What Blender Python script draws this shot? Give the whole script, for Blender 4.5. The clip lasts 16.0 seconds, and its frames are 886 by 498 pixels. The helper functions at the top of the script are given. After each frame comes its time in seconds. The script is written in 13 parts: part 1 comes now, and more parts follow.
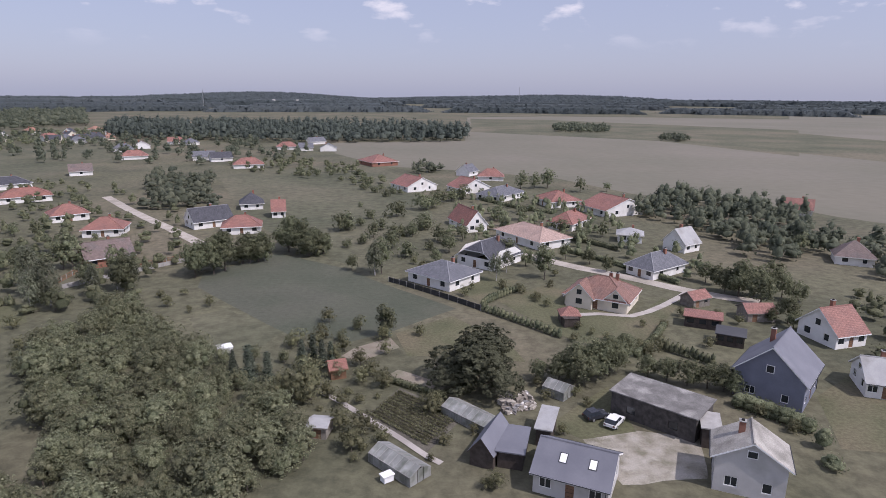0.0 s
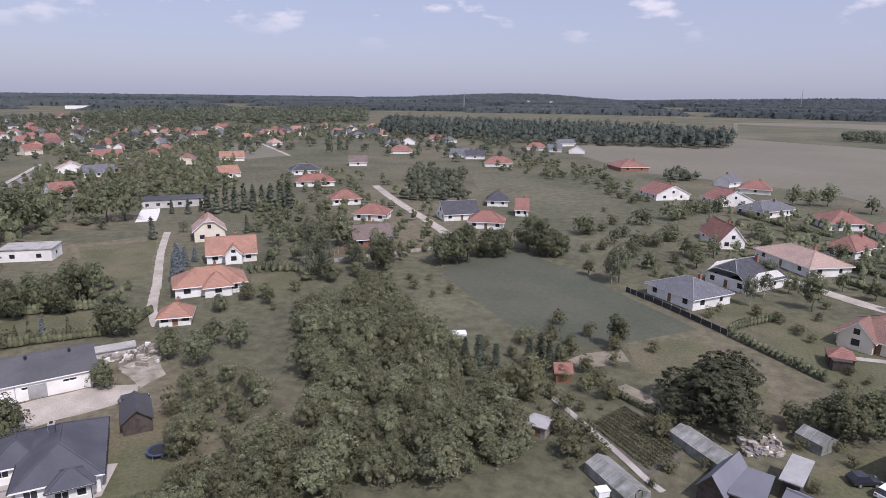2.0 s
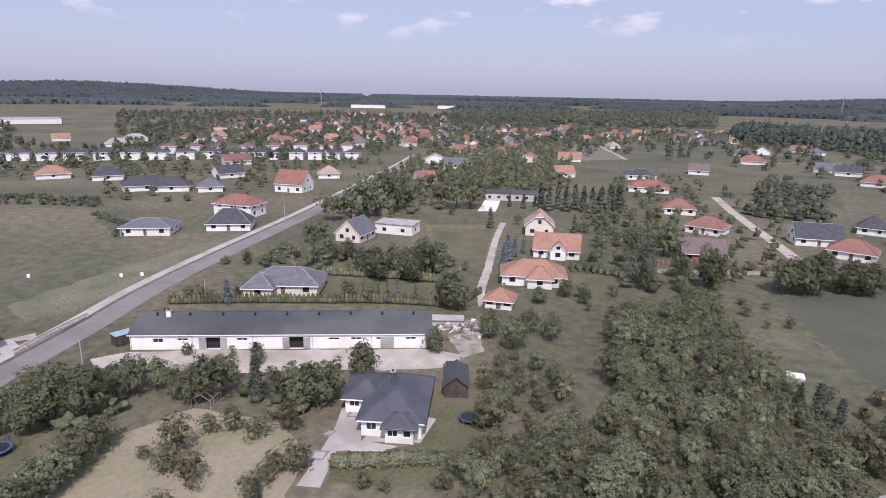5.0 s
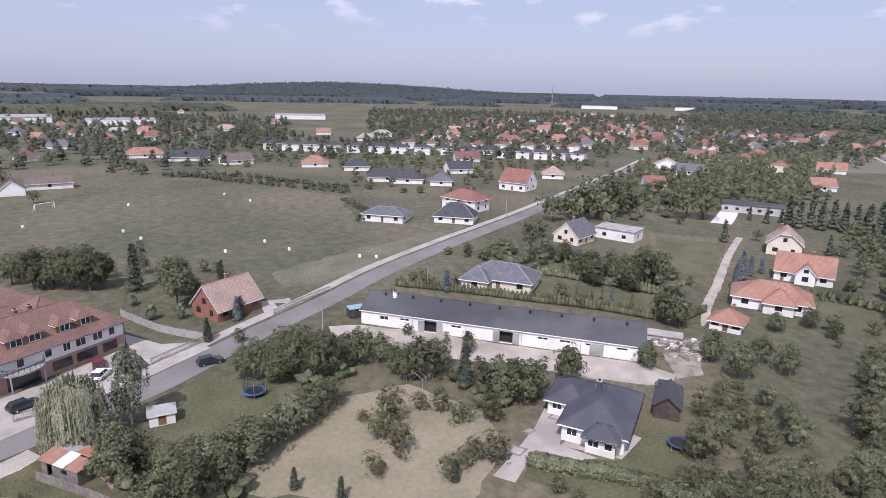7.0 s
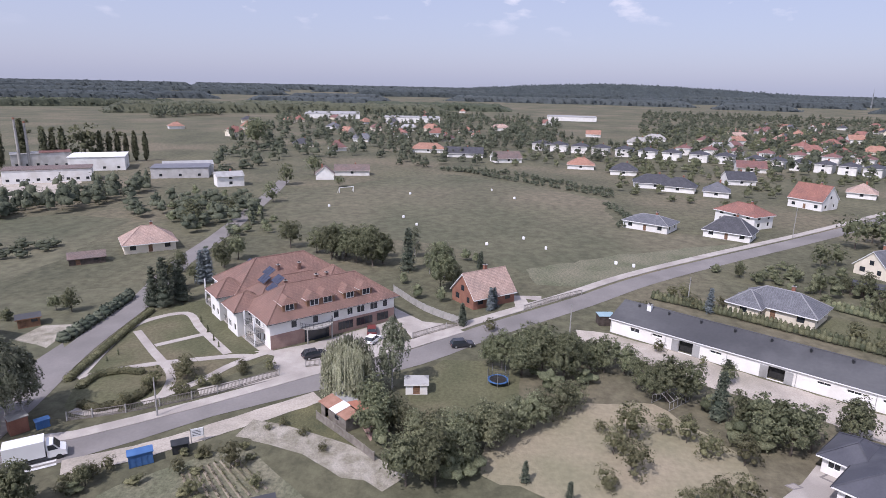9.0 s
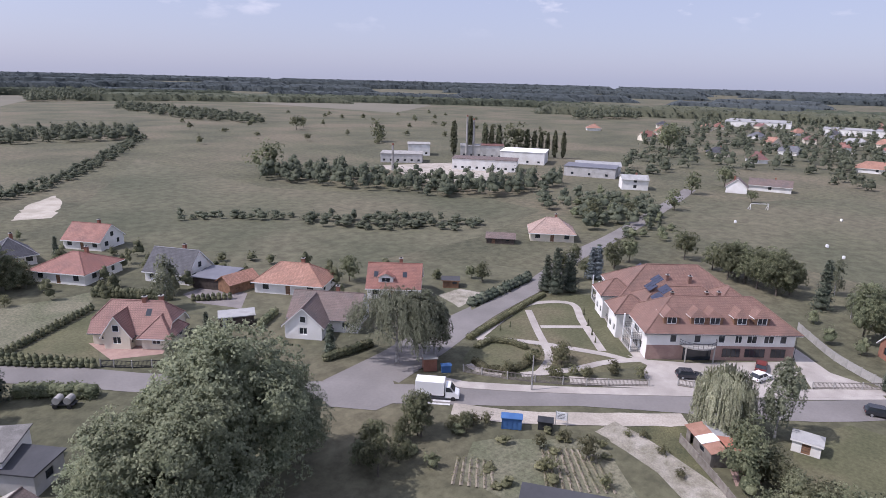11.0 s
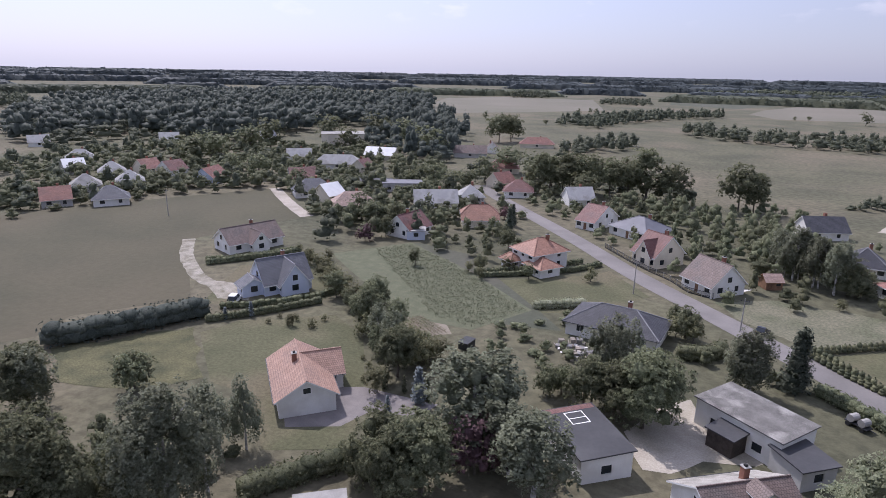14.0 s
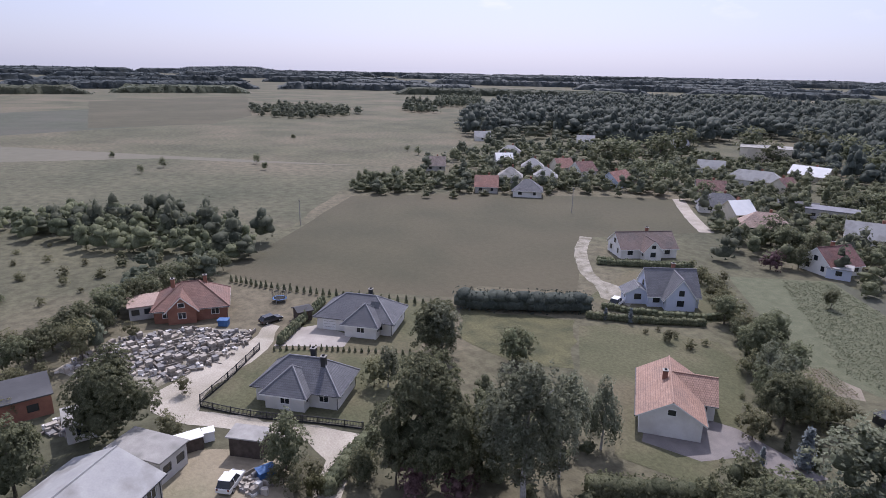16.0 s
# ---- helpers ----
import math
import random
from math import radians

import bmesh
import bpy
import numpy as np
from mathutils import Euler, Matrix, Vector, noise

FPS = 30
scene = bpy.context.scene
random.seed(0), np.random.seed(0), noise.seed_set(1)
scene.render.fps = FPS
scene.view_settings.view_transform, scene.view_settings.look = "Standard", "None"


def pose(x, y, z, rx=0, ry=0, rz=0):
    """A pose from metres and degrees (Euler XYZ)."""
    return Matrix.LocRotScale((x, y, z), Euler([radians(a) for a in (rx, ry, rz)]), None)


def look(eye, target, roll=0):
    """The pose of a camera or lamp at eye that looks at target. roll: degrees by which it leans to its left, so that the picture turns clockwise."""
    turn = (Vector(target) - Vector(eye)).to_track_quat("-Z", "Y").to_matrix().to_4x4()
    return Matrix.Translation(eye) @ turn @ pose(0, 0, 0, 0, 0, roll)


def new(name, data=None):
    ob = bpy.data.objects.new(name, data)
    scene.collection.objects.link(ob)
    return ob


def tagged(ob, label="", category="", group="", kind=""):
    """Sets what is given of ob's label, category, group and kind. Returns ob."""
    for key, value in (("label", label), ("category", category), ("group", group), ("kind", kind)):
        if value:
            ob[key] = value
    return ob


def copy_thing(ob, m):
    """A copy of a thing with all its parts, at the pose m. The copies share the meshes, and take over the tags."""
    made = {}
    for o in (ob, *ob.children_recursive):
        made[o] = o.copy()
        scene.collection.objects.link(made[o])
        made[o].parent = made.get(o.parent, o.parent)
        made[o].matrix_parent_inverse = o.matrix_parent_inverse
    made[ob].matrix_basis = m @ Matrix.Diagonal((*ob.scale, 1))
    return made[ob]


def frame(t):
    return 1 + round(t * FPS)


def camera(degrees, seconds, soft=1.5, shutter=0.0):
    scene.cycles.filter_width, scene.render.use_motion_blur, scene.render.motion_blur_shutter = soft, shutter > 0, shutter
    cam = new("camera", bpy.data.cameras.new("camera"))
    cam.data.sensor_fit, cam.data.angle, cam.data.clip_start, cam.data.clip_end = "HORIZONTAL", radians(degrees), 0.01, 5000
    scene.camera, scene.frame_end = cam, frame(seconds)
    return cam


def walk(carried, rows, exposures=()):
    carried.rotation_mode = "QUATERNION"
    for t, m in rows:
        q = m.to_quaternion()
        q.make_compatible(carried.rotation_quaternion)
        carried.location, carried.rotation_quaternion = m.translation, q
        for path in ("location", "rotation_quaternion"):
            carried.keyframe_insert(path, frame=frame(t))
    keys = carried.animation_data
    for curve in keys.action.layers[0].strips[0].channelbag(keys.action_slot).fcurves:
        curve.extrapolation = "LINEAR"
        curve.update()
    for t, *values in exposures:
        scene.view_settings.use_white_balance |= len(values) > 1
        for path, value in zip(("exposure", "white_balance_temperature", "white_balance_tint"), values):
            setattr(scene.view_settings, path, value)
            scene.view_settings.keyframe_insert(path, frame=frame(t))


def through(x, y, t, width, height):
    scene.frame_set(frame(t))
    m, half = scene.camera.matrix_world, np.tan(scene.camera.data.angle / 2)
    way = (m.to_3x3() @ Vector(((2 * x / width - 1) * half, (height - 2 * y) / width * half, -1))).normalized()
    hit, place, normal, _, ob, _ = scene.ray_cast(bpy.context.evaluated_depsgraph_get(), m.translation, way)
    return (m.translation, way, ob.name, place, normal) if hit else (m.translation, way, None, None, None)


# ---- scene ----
# Camera: a drone hovering at one point, turning round on itself.
cam = camera(71.8, 16.0, soft=0.85)
EYE = 47.0
PATH = (
    (0.0, pose(0, 0, EYE, 75.87, -0.38, 0.00)),
    (0.5, pose(0, 0, EYE, 75.90, -0.51, 5.89)),
    (1.0, pose(0, 0, EYE, 75.88, -0.61, 12.17)),
    (1.5, pose(0, 0, EYE, 75.86, -0.66, 17.80)),
    (2.0, pose(0, 0, EYE, 75.83, -0.72, 22.77)),
    (2.5, pose(0, 0, EYE, 75.77, -0.84, 29.37)),
    (3.0, pose(0, 0, EYE, 75.73, -0.93, 35.84)),
    (3.5, pose(0, 0, EYE, 75.75, -1.04, 40.98)),
    (4.0, pose(0, 0, EYE, 75.73, -1.09, 45.03)),
    (6.5, pose(0, 0, EYE, 75.37, -1.08, 68.38)),
    (7.0, pose(0, 0, EYE, 75.27, -1.14, 74.12)),
    (7.5, pose(0, 0, EYE, 75.21, -1.19, 79.75)),
    (8.0, pose(0, 0, EYE, 75.11, -1.17, 85.98)),
    (10.5, pose(0, 0, EYE, 74.63, -1.42, 123.76)),
    (11.0, pose(0, 0, EYE, 74.48, -1.42, 135.41)),
    (11.5, pose(0, 0, EYE, 74.31, -1.39, 146.63)),
    (12.0, pose(0, 0, EYE, 74.19, -1.42, 156.88)),
    (12.5, pose(0, 0, EYE, 74.05, -1.26, 168.58)),
    (13.0, pose(0, 0, EYE, 73.94, -1.17, 180.85)),
    (13.5, pose(0, 0, EYE, 73.80, -1.13, 194.04)),
    (14.0, pose(0, 0, EYE, 73.75, -1.02, 207.50)),
    (14.5, pose(0, 0, EYE, 73.70, -1.02, 219.52)),
    (15.0, pose(0, 0, EYE, 73.71, -0.99, 229.10)),
    (15.5, pose(0, 0, EYE, 73.71, -1.06, 237.11)),
    (16.0, pose(0, 0, EYE, 73.70, -1.05, 244.37)),
)
walk(cam, PATH, exposures=((0.0, -0.12, 6130, 22), (2.5, -0.06, 6150, 22), (7.0, 0.05, 6060, 22), (11.5, 0.08, 6020, 22), (14.0, 0.03, 6000, 22), (16.0, -0.06, 5980, 22)))

# World and sun. The sky is the Nishita sky with thin fair-weather clouds.
SUN_ELEVATION, SUN_YAW = 52.0, 238.0      # degrees; yaw as the camera's, leftwards from +y
world = bpy.data.worlds.new("world")
scene.world = world
world.use_nodes = True
wn, wl = world.node_tree.nodes, world.node_tree.links
wn.clear()
w_out = wn.new("ShaderNodeOutputWorld")
w_bg = wn.new("ShaderNodeBackground")
w_sky = wn.new("ShaderNodeTexSky")
w_sky.sky_type, w_sky.sun_disc = "NISHITA", False
w_sky.sun_elevation, w_sky.sun_rotation = radians(SUN_ELEVATION), radians(-SUN_YAW)
w_sky.air_density, w_sky.dust_density, w_sky.ozone_density = 1.0, 1.6, 1.8
w_co = wn.new("ShaderNodeTexCoord")
w_map = wn.new("ShaderNodeMapping")
w_map.inputs["Scale"].default_value = (1.0, 1.0, 2.6)
w_noise = wn.new("ShaderNodeTexNoise")
w_noise.inputs["Scale"].default_value = 11.0
w_noise.inputs["Detail"].default_value = 7.0
w_noise.inputs["Roughness"].default_value = 0.52
w_ramp = wn.new("ShaderNodeValToRGB")
w_ramp.color_ramp.elements[0].position, w_ramp.color_ramp.elements[1].position = 0.575, 0.68
w_mix = wn.new("ShaderNodeMix")
w_mix.data_type = "RGBA"
w_mix.inputs[7].default_value = (8.8, 8.8, 9.3, 1)
w_tint = wn.new("ShaderNodeMix")
w_tint.data_type, w_tint.blend_type = "RGBA", "MIX"
w_tint.inputs[0].default_value = 0.55
w_tint.inputs[7].default_value = (6.65, 7.1, 8.8, 1)
wl.new(w_co.outputs["Generated"], w_map.inputs["Vector"])
wl.new(w_map.outputs["Vector"], w_noise.inputs["Vector"])
wl.new(w_noise.outputs["Fac"], w_ramp.inputs["Fac"])
# no clouds in the haze low over the horizon
w_sep = wn.new("ShaderNodeSeparateXYZ")
w_low = wn.new("ShaderNodeMapRange")
w_low.interpolation_type = "SMOOTHSTEP"
w_low.inputs[1].default_value, w_low.inputs[2].default_value = 0.055, 0.14
w_cover = wn.new("ShaderNodeMath")
w_cover.operation = "MULTIPLY"
wl.new(w_co.outputs["Generated"], w_sep.inputs[0])
wl.new(w_sep.outputs["Z"], w_low.inputs[0])
wl.new(w_ramp.outputs["Color"], w_cover.inputs[0])
wl.new(w_low.outputs[0], w_cover.inputs[1])
wl.new(w_cover.outputs[0], w_mix.inputs[0])
wl.new(w_sky.outputs["Color"], w_tint.inputs[6])
wl.new(w_tint.outputs[2], w_mix.inputs[6])
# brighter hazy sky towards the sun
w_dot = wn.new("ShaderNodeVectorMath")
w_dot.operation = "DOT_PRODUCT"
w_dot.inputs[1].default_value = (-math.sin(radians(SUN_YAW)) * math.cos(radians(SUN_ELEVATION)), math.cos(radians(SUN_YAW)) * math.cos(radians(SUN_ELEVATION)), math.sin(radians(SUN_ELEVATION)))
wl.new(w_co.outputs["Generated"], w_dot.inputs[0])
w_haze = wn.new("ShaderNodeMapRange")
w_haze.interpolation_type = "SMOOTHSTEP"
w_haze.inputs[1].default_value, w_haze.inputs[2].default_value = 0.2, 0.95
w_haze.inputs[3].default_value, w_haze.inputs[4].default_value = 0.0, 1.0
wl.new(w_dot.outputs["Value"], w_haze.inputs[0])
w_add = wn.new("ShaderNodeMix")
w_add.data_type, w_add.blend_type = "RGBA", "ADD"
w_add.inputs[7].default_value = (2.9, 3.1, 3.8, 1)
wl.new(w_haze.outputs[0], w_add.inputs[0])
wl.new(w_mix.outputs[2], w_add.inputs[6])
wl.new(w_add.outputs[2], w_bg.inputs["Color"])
w_bg.inputs["Strength"].default_value = 0.095
wl.new(w_bg.outputs["Background"], w_out.inputs["Surface"])

sun_data = bpy.data.lights.new("sun", "SUN")
sun_data.energy, sun_data.angle, sun_data.color = 4.0, radians(0.55), (1.0, 0.95, 0.88)
sun = new("sun", sun_data)
_az, _el = radians(SUN_YAW), radians(SUN_ELEVATION)
sun.matrix_world = look((-math.sin(_az) * math.cos(_el) * 300, math.cos(_az) * math.cos(_el) * 300, math.sin(_el) * 300), (0, 0, 0))


# ---- materials ----
def material(name, c1, c2, scale=1.0, rough=0.8, fine=0.0, bump=0.0, vary=0.0, metallic=0.0, coords="Object", stain=None, stain_scale=0.15, bump_scale=None, spec=0.3):
    """Two colours mixed by coarse noise, fine grain over them, relief, and a change of brightness from thing to thing."""
    m = bpy.data.materials.new(name)
    m.use_nodes = True
    n, l = m.node_tree.nodes, m.node_tree.links
    p = n["Principled BSDF"]
    p.inputs["Roughness"].default_value, p.inputs["Metallic"].default_value = rough, metallic
    p.inputs["Specular IOR Level"].default_value = spec
    co = n.new("ShaderNodeTexCoord")
    a = n.new("ShaderNodeTexNoise")
    a.inputs["Scale"].default_value, a.inputs["Detail"].default_value = scale, 5.0
    l.new(co.outputs[coords], a.inputs["Vector"])
    r = n.new("ShaderNodeValToRGB")
    r.color_ramp.elements[0].position, r.color_ramp.elements[1].position = 0.35, 0.65
    r.color_ramp.elements[0].color, r.color_ramp.elements[1].color = (*c1, 1), (*c2, 1)
    l.new(a.outputs["Fac"], r.inputs["Fac"])
    last = r.outputs["Color"]
    if stain:
        s = n.new("ShaderNodeTexNoise")
        s.inputs["Scale"].default_value, s.inputs["Detail"].default_value = stain_scale, 3.0
        l.new(co.outputs[coords], s.inputs["Vector"])
        sr = n.new("ShaderNodeValToRGB")
        sr.color_ramp.elements[0].position, sr.color_ramp.elements[1].position = 0.48, 0.66
        l.new(s.outputs["Fac"], sr.inputs["Fac"])
        x = n.new("ShaderNodeMix")
        x.data_type = "RGBA"
        x.inputs[7].default_value = (*stain, 1)
        l.new(sr.outputs["Color"], x.inputs[0])
        l.new(last, x.inputs[6])
        last = x.outputs[2]
    if fine or vary:
        v = n.new("ShaderNodeHueSaturation")
        total = n.new("ShaderNodeMath")
        total.operation = "ADD"
        total.inputs[0].default_value, total.inputs[1].default_value = 0.5, 0.5
        if fine:
            b = n.new("ShaderNodeTexNoise")
            b.inputs["Scale"].default_value, b.inputs["Detail"].default_value = scale * 14, 4.0
            l.new(co.outputs[coords], b.inputs["Vector"])
            k = n.new("ShaderNodeMapRange")
            k.inputs[1].default_value, k.inputs[2].default_value = (0.36, 0.64) if fine >= 0.2 else (0.25, 0.75)
            b.inputs["Roughness"].default_value = 0.68 if fine >= 0.2 else 0.5
            k.inputs[3].default_value, k.inputs[4].default_value = 0.5 - fine, 0.5 + fine
            l.new(b.outputs["Fac"], k.inputs[0])
            l.new(k.outputs[0], total.inputs[0])
        if vary:
            o = n.new("ShaderNodeObjectInfo")
            k = n.new("ShaderNodeMapRange")
            k.inputs[3].default_value, k.inputs[4].default_value = 0.5 - vary, 0.5 + vary
            l.new(o.outputs["Random"], k.inputs[0])
            l.new(k.outputs[0], total.inputs[1])
        l.new(total.outputs[0], v.inputs["Value"])
        l.new(last, v.inputs["Color"])
        last = v.outputs["Color"]
    l.new(last, p.inputs["Base Color"])
    if bump:
        b = n.new("ShaderNodeTexNoise")
        b.inputs["Scale"].default_value, b.inputs["Detail"].default_value = bump_scale or scale * 10, 5.0
        l.new(co.outputs[coords], b.inputs["Vector"])
        k = n.new("ShaderNodeBump")
        k.inputs["Strength"].default_value, k.inputs["Distance"].default_value = min(1.0, bump), 0.15
        l.new(b.outputs["Fac"], k.inputs["Height"])
        l.new(k.outputs["Normal"], p.inputs["Normal"])
    return m


def tile_material(name, c1, c2, width=0.32, row=0.36, rough=0.62, joint=0.55, stain=None):
    """Roof tiles laid in courses over the roof's own coordinates, with joints, weathering and relief."""
    m = material(name, c1, c2, scale=0.55, rough=rough, fine=0.10, coords="UV", stain=stain, stain_scale=0.25)
    n, l = m.node_tree.nodes, m.node_tree.links
    p = n["Principled BSDF"]
    old = p.inputs["Base Color"].links[0].from_socket
    co = n.new("ShaderNodeTexCoord")
    b = n.new("ShaderNodeTexBrick")
    b.inputs["Scale"].default_value = 1.0
    b.inputs["Brick Width"].default_value, b.inputs["Row Height"].default_value = width, row
    b.inputs["Mortar Size"].default_value, b.inputs["Mortar Smooth"].default_value = 0.035, 0.3
    b.inputs["Color1"].default_value, b.inputs["Color2"].default_value = (0.86, 0.86, 0.86, 1), (1.1, 1.1, 1.1, 1)
    b.inputs["Mortar"].default_value = (joint, joint, joint, 1)
    l.new(co.outputs["UV"], b.inputs["Vector"])
    x = n.new("ShaderNodeMix")
    x.data_type, x.blend_type = "RGBA", "MULTIPLY"
    x.inputs[0].default_value = 1.0
    l.new(old, x.inputs[6])
    l.new(b.outputs["Color"], x.inputs[7])
    l.new(x.outputs[2], p.inputs["Base Color"])
    k = n.new("ShaderNodeBump")
    k.inputs["Strength"].default_value, k.inputs["Distance"].default_value = 0.6, 0.05
    l.new(b.outputs["Color"], k.inputs["Height"])
    l.new(k.outputs["Normal"], p.inputs["Normal"])
    return m


def leaf_material(name, c1, c2, through=0.46, vary=0.25):
    """Leaves: colour from leaf to leaf and from plant to plant, some light coming through."""
    m = bpy.data.materials.new(name)
    m.use_nodes = True
    n, l = m.node_tree.nodes, m.node_tree.links
    p, out = n["Principled BSDF"], n["Material Output"]
    p.inputs["Roughness"].default_value = 0.55
    p.inputs["Specular IOR Level"].default_value = 0.06
    geo, ob = n.new("ShaderNodeNewGeometry"), n.new("ShaderNodeObjectInfo")
    r = n.new("ShaderNodeValToRGB")
    mean = [(a + b) / 2 for a, b in zip(c1, c2)]
    c1, c2 = [tuple(m0 + (v0 - m0) * 0.9 for v0, m0 in zip(c, mean)) for c in (c1, c2)]
    c1, c2 = [tuple((v0 + (sum(c) / 3 - v0) * 0.08) * k0 for v0, k0 in zip(c, (1.19, 1.20, 1.25))) for c in (c1, c2)]
    r.color_ramp.elements[0].color, r.color_ramp.elements[1].color = (*c1, 1), (*c2, 1)
    l.new(geo.outputs["Random Per Island"], r.inputs["Fac"])
    v = n.new("ShaderNodeHueSaturation")
    k = n.new("ShaderNodeMapRange")
    k.inputs[3].default_value, k.inputs[4].default_value = 1 - vary, 1 + vary
    l.new(ob.outputs["Random"], k.inputs[0])
    l.new(k.outputs[0], v.inputs["Value"])
    k = n.new("ShaderNodeMath")
    k.operation = "MULTIPLY_ADD"
    k.inputs[1].default_value, k.inputs[2].default_value = 0.022, 0.489
    l.new(ob.outputs["Random"], k.inputs[0])
    l.new(k.outputs[0], v.inputs["Hue"])
    # dapple of single leaves, and broader patches of lighter and darker twigs
    co = n.new("ShaderNodeTexCoord")
    last = r.outputs["Color"]
    for scale, low, high in ((5.0, 0.72, 1.28), (0.7, 0.84, 1.16)):
        d = n.new("ShaderNodeTexNoise")
        d.inputs["Scale"].default_value, d.inputs["Detail"].default_value = scale, 2.0
        l.new(co.outputs["Object"], d.inputs["Vector"])
        k = n.new("ShaderNodeMapRange")
        k.inputs[1].default_value, k.inputs[2].default_value = 0.32, 0.68
        k.inputs[3].default_value, k.inputs[4].default_value = low, high
        l.new(d.outputs["Fac"], k.inputs[0])
        q = n.new("ShaderNodeMix")
        q.data_type, q.blend_type = "RGBA", "MULTIPLY"
        q.inputs[0].default_value = 1.0
        l.new(last, q.inputs[6])
        l.new(k.outputs[0], q.inputs[7])
        last = q.outputs[2]
    l.new(last, v.inputs["Color"])
    l.new(v.outputs["Color"], p.inputs["Base Color"])
    t, x = n.new("ShaderNodeBsdfTranslucent"), n.new("ShaderNodeMixShader")
    x.inputs["Fac"].default_value = through
    l.new(v.outputs["Color"], t.inputs["Color"])
    l.new(p.outputs["BSDF"], x.inputs[1])
    l.new(t.outputs["BSDF"], x.inputs[2])
    l.new(x.outputs["Shader"], out.inputs["Surface"])
    return m


M = {}
M["meadow"] = material("meadow", (0.075, 0.076, 0.047), (0.115, 0.110, 0.068), scale=0.03, rough=0.95, fine=0.26, bump=0.5, bump_scale=2.0, stain=(0.140, 0.122, 0.082), stain_scale=0.013)
M["lawn"] = material("lawn", (0.083, 0.086, 0.046), (0.111, 0.109, 0.061), scale=0.12, rough=0.95, fine=0.2, bump=0.3, bump_scale=4.0, stain=(0.131, 0.115, 0.072), stain_scale=0.06)
M["dry_grass"] = material("dry_grass", (0.249, 0.220, 0.149), (0.201, 0.187, 0.120), scale=0.09, rough=0.95, fine=0.15, bump=0.5, bump_scale=3.0, stain=(0.282, 0.239, 0.170), stain_scale=0.05)
M["pale_field"] = material("pale_field", (0.162, 0.150, 0.114), (0.139, 0.134, 0.099), scale=0.012, rough=0.95, fine=0.08, stain=(0.176, 0.160, 0.126), stain_scale=0.006)
M["green_crop"] = material("green_crop", (0.068, 0.076, 0.052), (0.086, 0.090, 0.064), scale=0.06, rough=0.95, fine=0.14, bump=0.5, bump_scale=2.5, stain=(0.093, 0.091, 0.070), stain_scale=0.02)
M["corn_field"] = material("corn_field", (0.072, 0.069, 0.043), (0.087, 0.081, 0.050), scale=0.05, rough=0.95, fine=0.1, bump=0.4, bump_scale=2.0, stain=(0.100, 0.088, 0.057), stain_scale=0.012)
M["pasture"] = material("pasture", (0.075, 0.079, 0.048), (0.114, 0.110, 0.070), scale=0.02, rough=0.95, fine=0.24, bump=0.4, bump_scale=1.2, stain=(0.140, 0.124, 0.084), stain_scale=0.009)
M["rough_grass"] = material("rough_grass", (0.067, 0.070, 0.037), (0.121, 0.115, 0.059), scale=0.25, rough=0.95, fine=0.3, bump=0.8, bump_scale=1.6)
M["weeds"] = material("weeds", (0.128, 0.128, 0.084), (0.165, 0.157, 0.108), scale=0.12, rough=0.95, fine=0.28, bump=0.6, bump_scale=2.0, stain=(0.105, 0.112, 0.068), stain_scale=0.1)
M["soil"] = material("soil", (0.20, 0.17, 0.13), (0.26, 0.23, 0.18), scale=0.4, rough=0.95, fine=0.15, bump=0.5, bump_scale=3.0, stain=(0.13, 0.13, 0.08), stain_scale=0.2)
M["dark_soil"] = material("dark_soil", (0.085, 0.078, 0.062), (0.13, 0.118, 0.092), scale=0.6, rough=0.95, fine=0.2, bump=0.6, bump_scale=4.0)
M["sand"] = material("sand", (0.36, 0.325, 0.27), (0.45, 0.41, 0.345), scale=0.3, rough=0.95, fine=0.18, bump=0.4, bump_scale=3.0, stain=(0.28, 0.255, 0.2), stain_scale=0.15)
M["track"] = material("track", (0.170, 0.157, 0.115), (0.306, 0.281, 0.234), scale=0.45, rough=0.95, fine=0.25, bump=0.5, bump_scale=3.0, stain=(0.340, 0.315, 0.268), stain_scale=0.3)
M["gravel"] = material("gravel", (0.336, 0.302, 0.260), (0.426, 0.382, 0.330), scale=0.25, rough=0.95, fine=0.18, bump=0.4, bump_scale=5.0, stain=(0.280, 0.254, 0.210), stain_scale=0.12)
M["asphalt"] = material("asphalt", (0.182, 0.170, 0.163), (0.215, 0.201, 0.192), scale=0.15, rough=0.9, fine=0.06, bump=0.2, bump_scale=9.0, stain=(0.160, 0.150, 0.143), stain_scale=0.08)
M["paving"] = material("paving", (0.347, 0.318, 0.290), (0.414, 0.382, 0.345), scale=0.5, rough=0.9, fine=0.08, bump=0.3, bump_scale=6.0, stain=(0.291, 0.265, 0.240), stain_scale=0.12)
M["red_paving"] = material("red_paving", (0.30, 0.20, 0.17), (0.36, 0.25, 0.21), scale=0.7, rough=0.9, fine=0.1, bump=0.3, bump_scale=6.0)
M["concrete"] = material("concrete", (0.29, 0.28, 0.265), (0.37, 0.36, 0.34), scale=0.8, rough=0.9, fine=0.08, bump=0.2, stain=(0.22, 0.215, 0.2), stain_scale=0.4, vary=0.06)
M["white_paint"] = material("white_paint", (0.76, 0.76, 0.75), (0.83, 0.83, 0.82), scale=0.5, rough=0.7, fine=0.02)
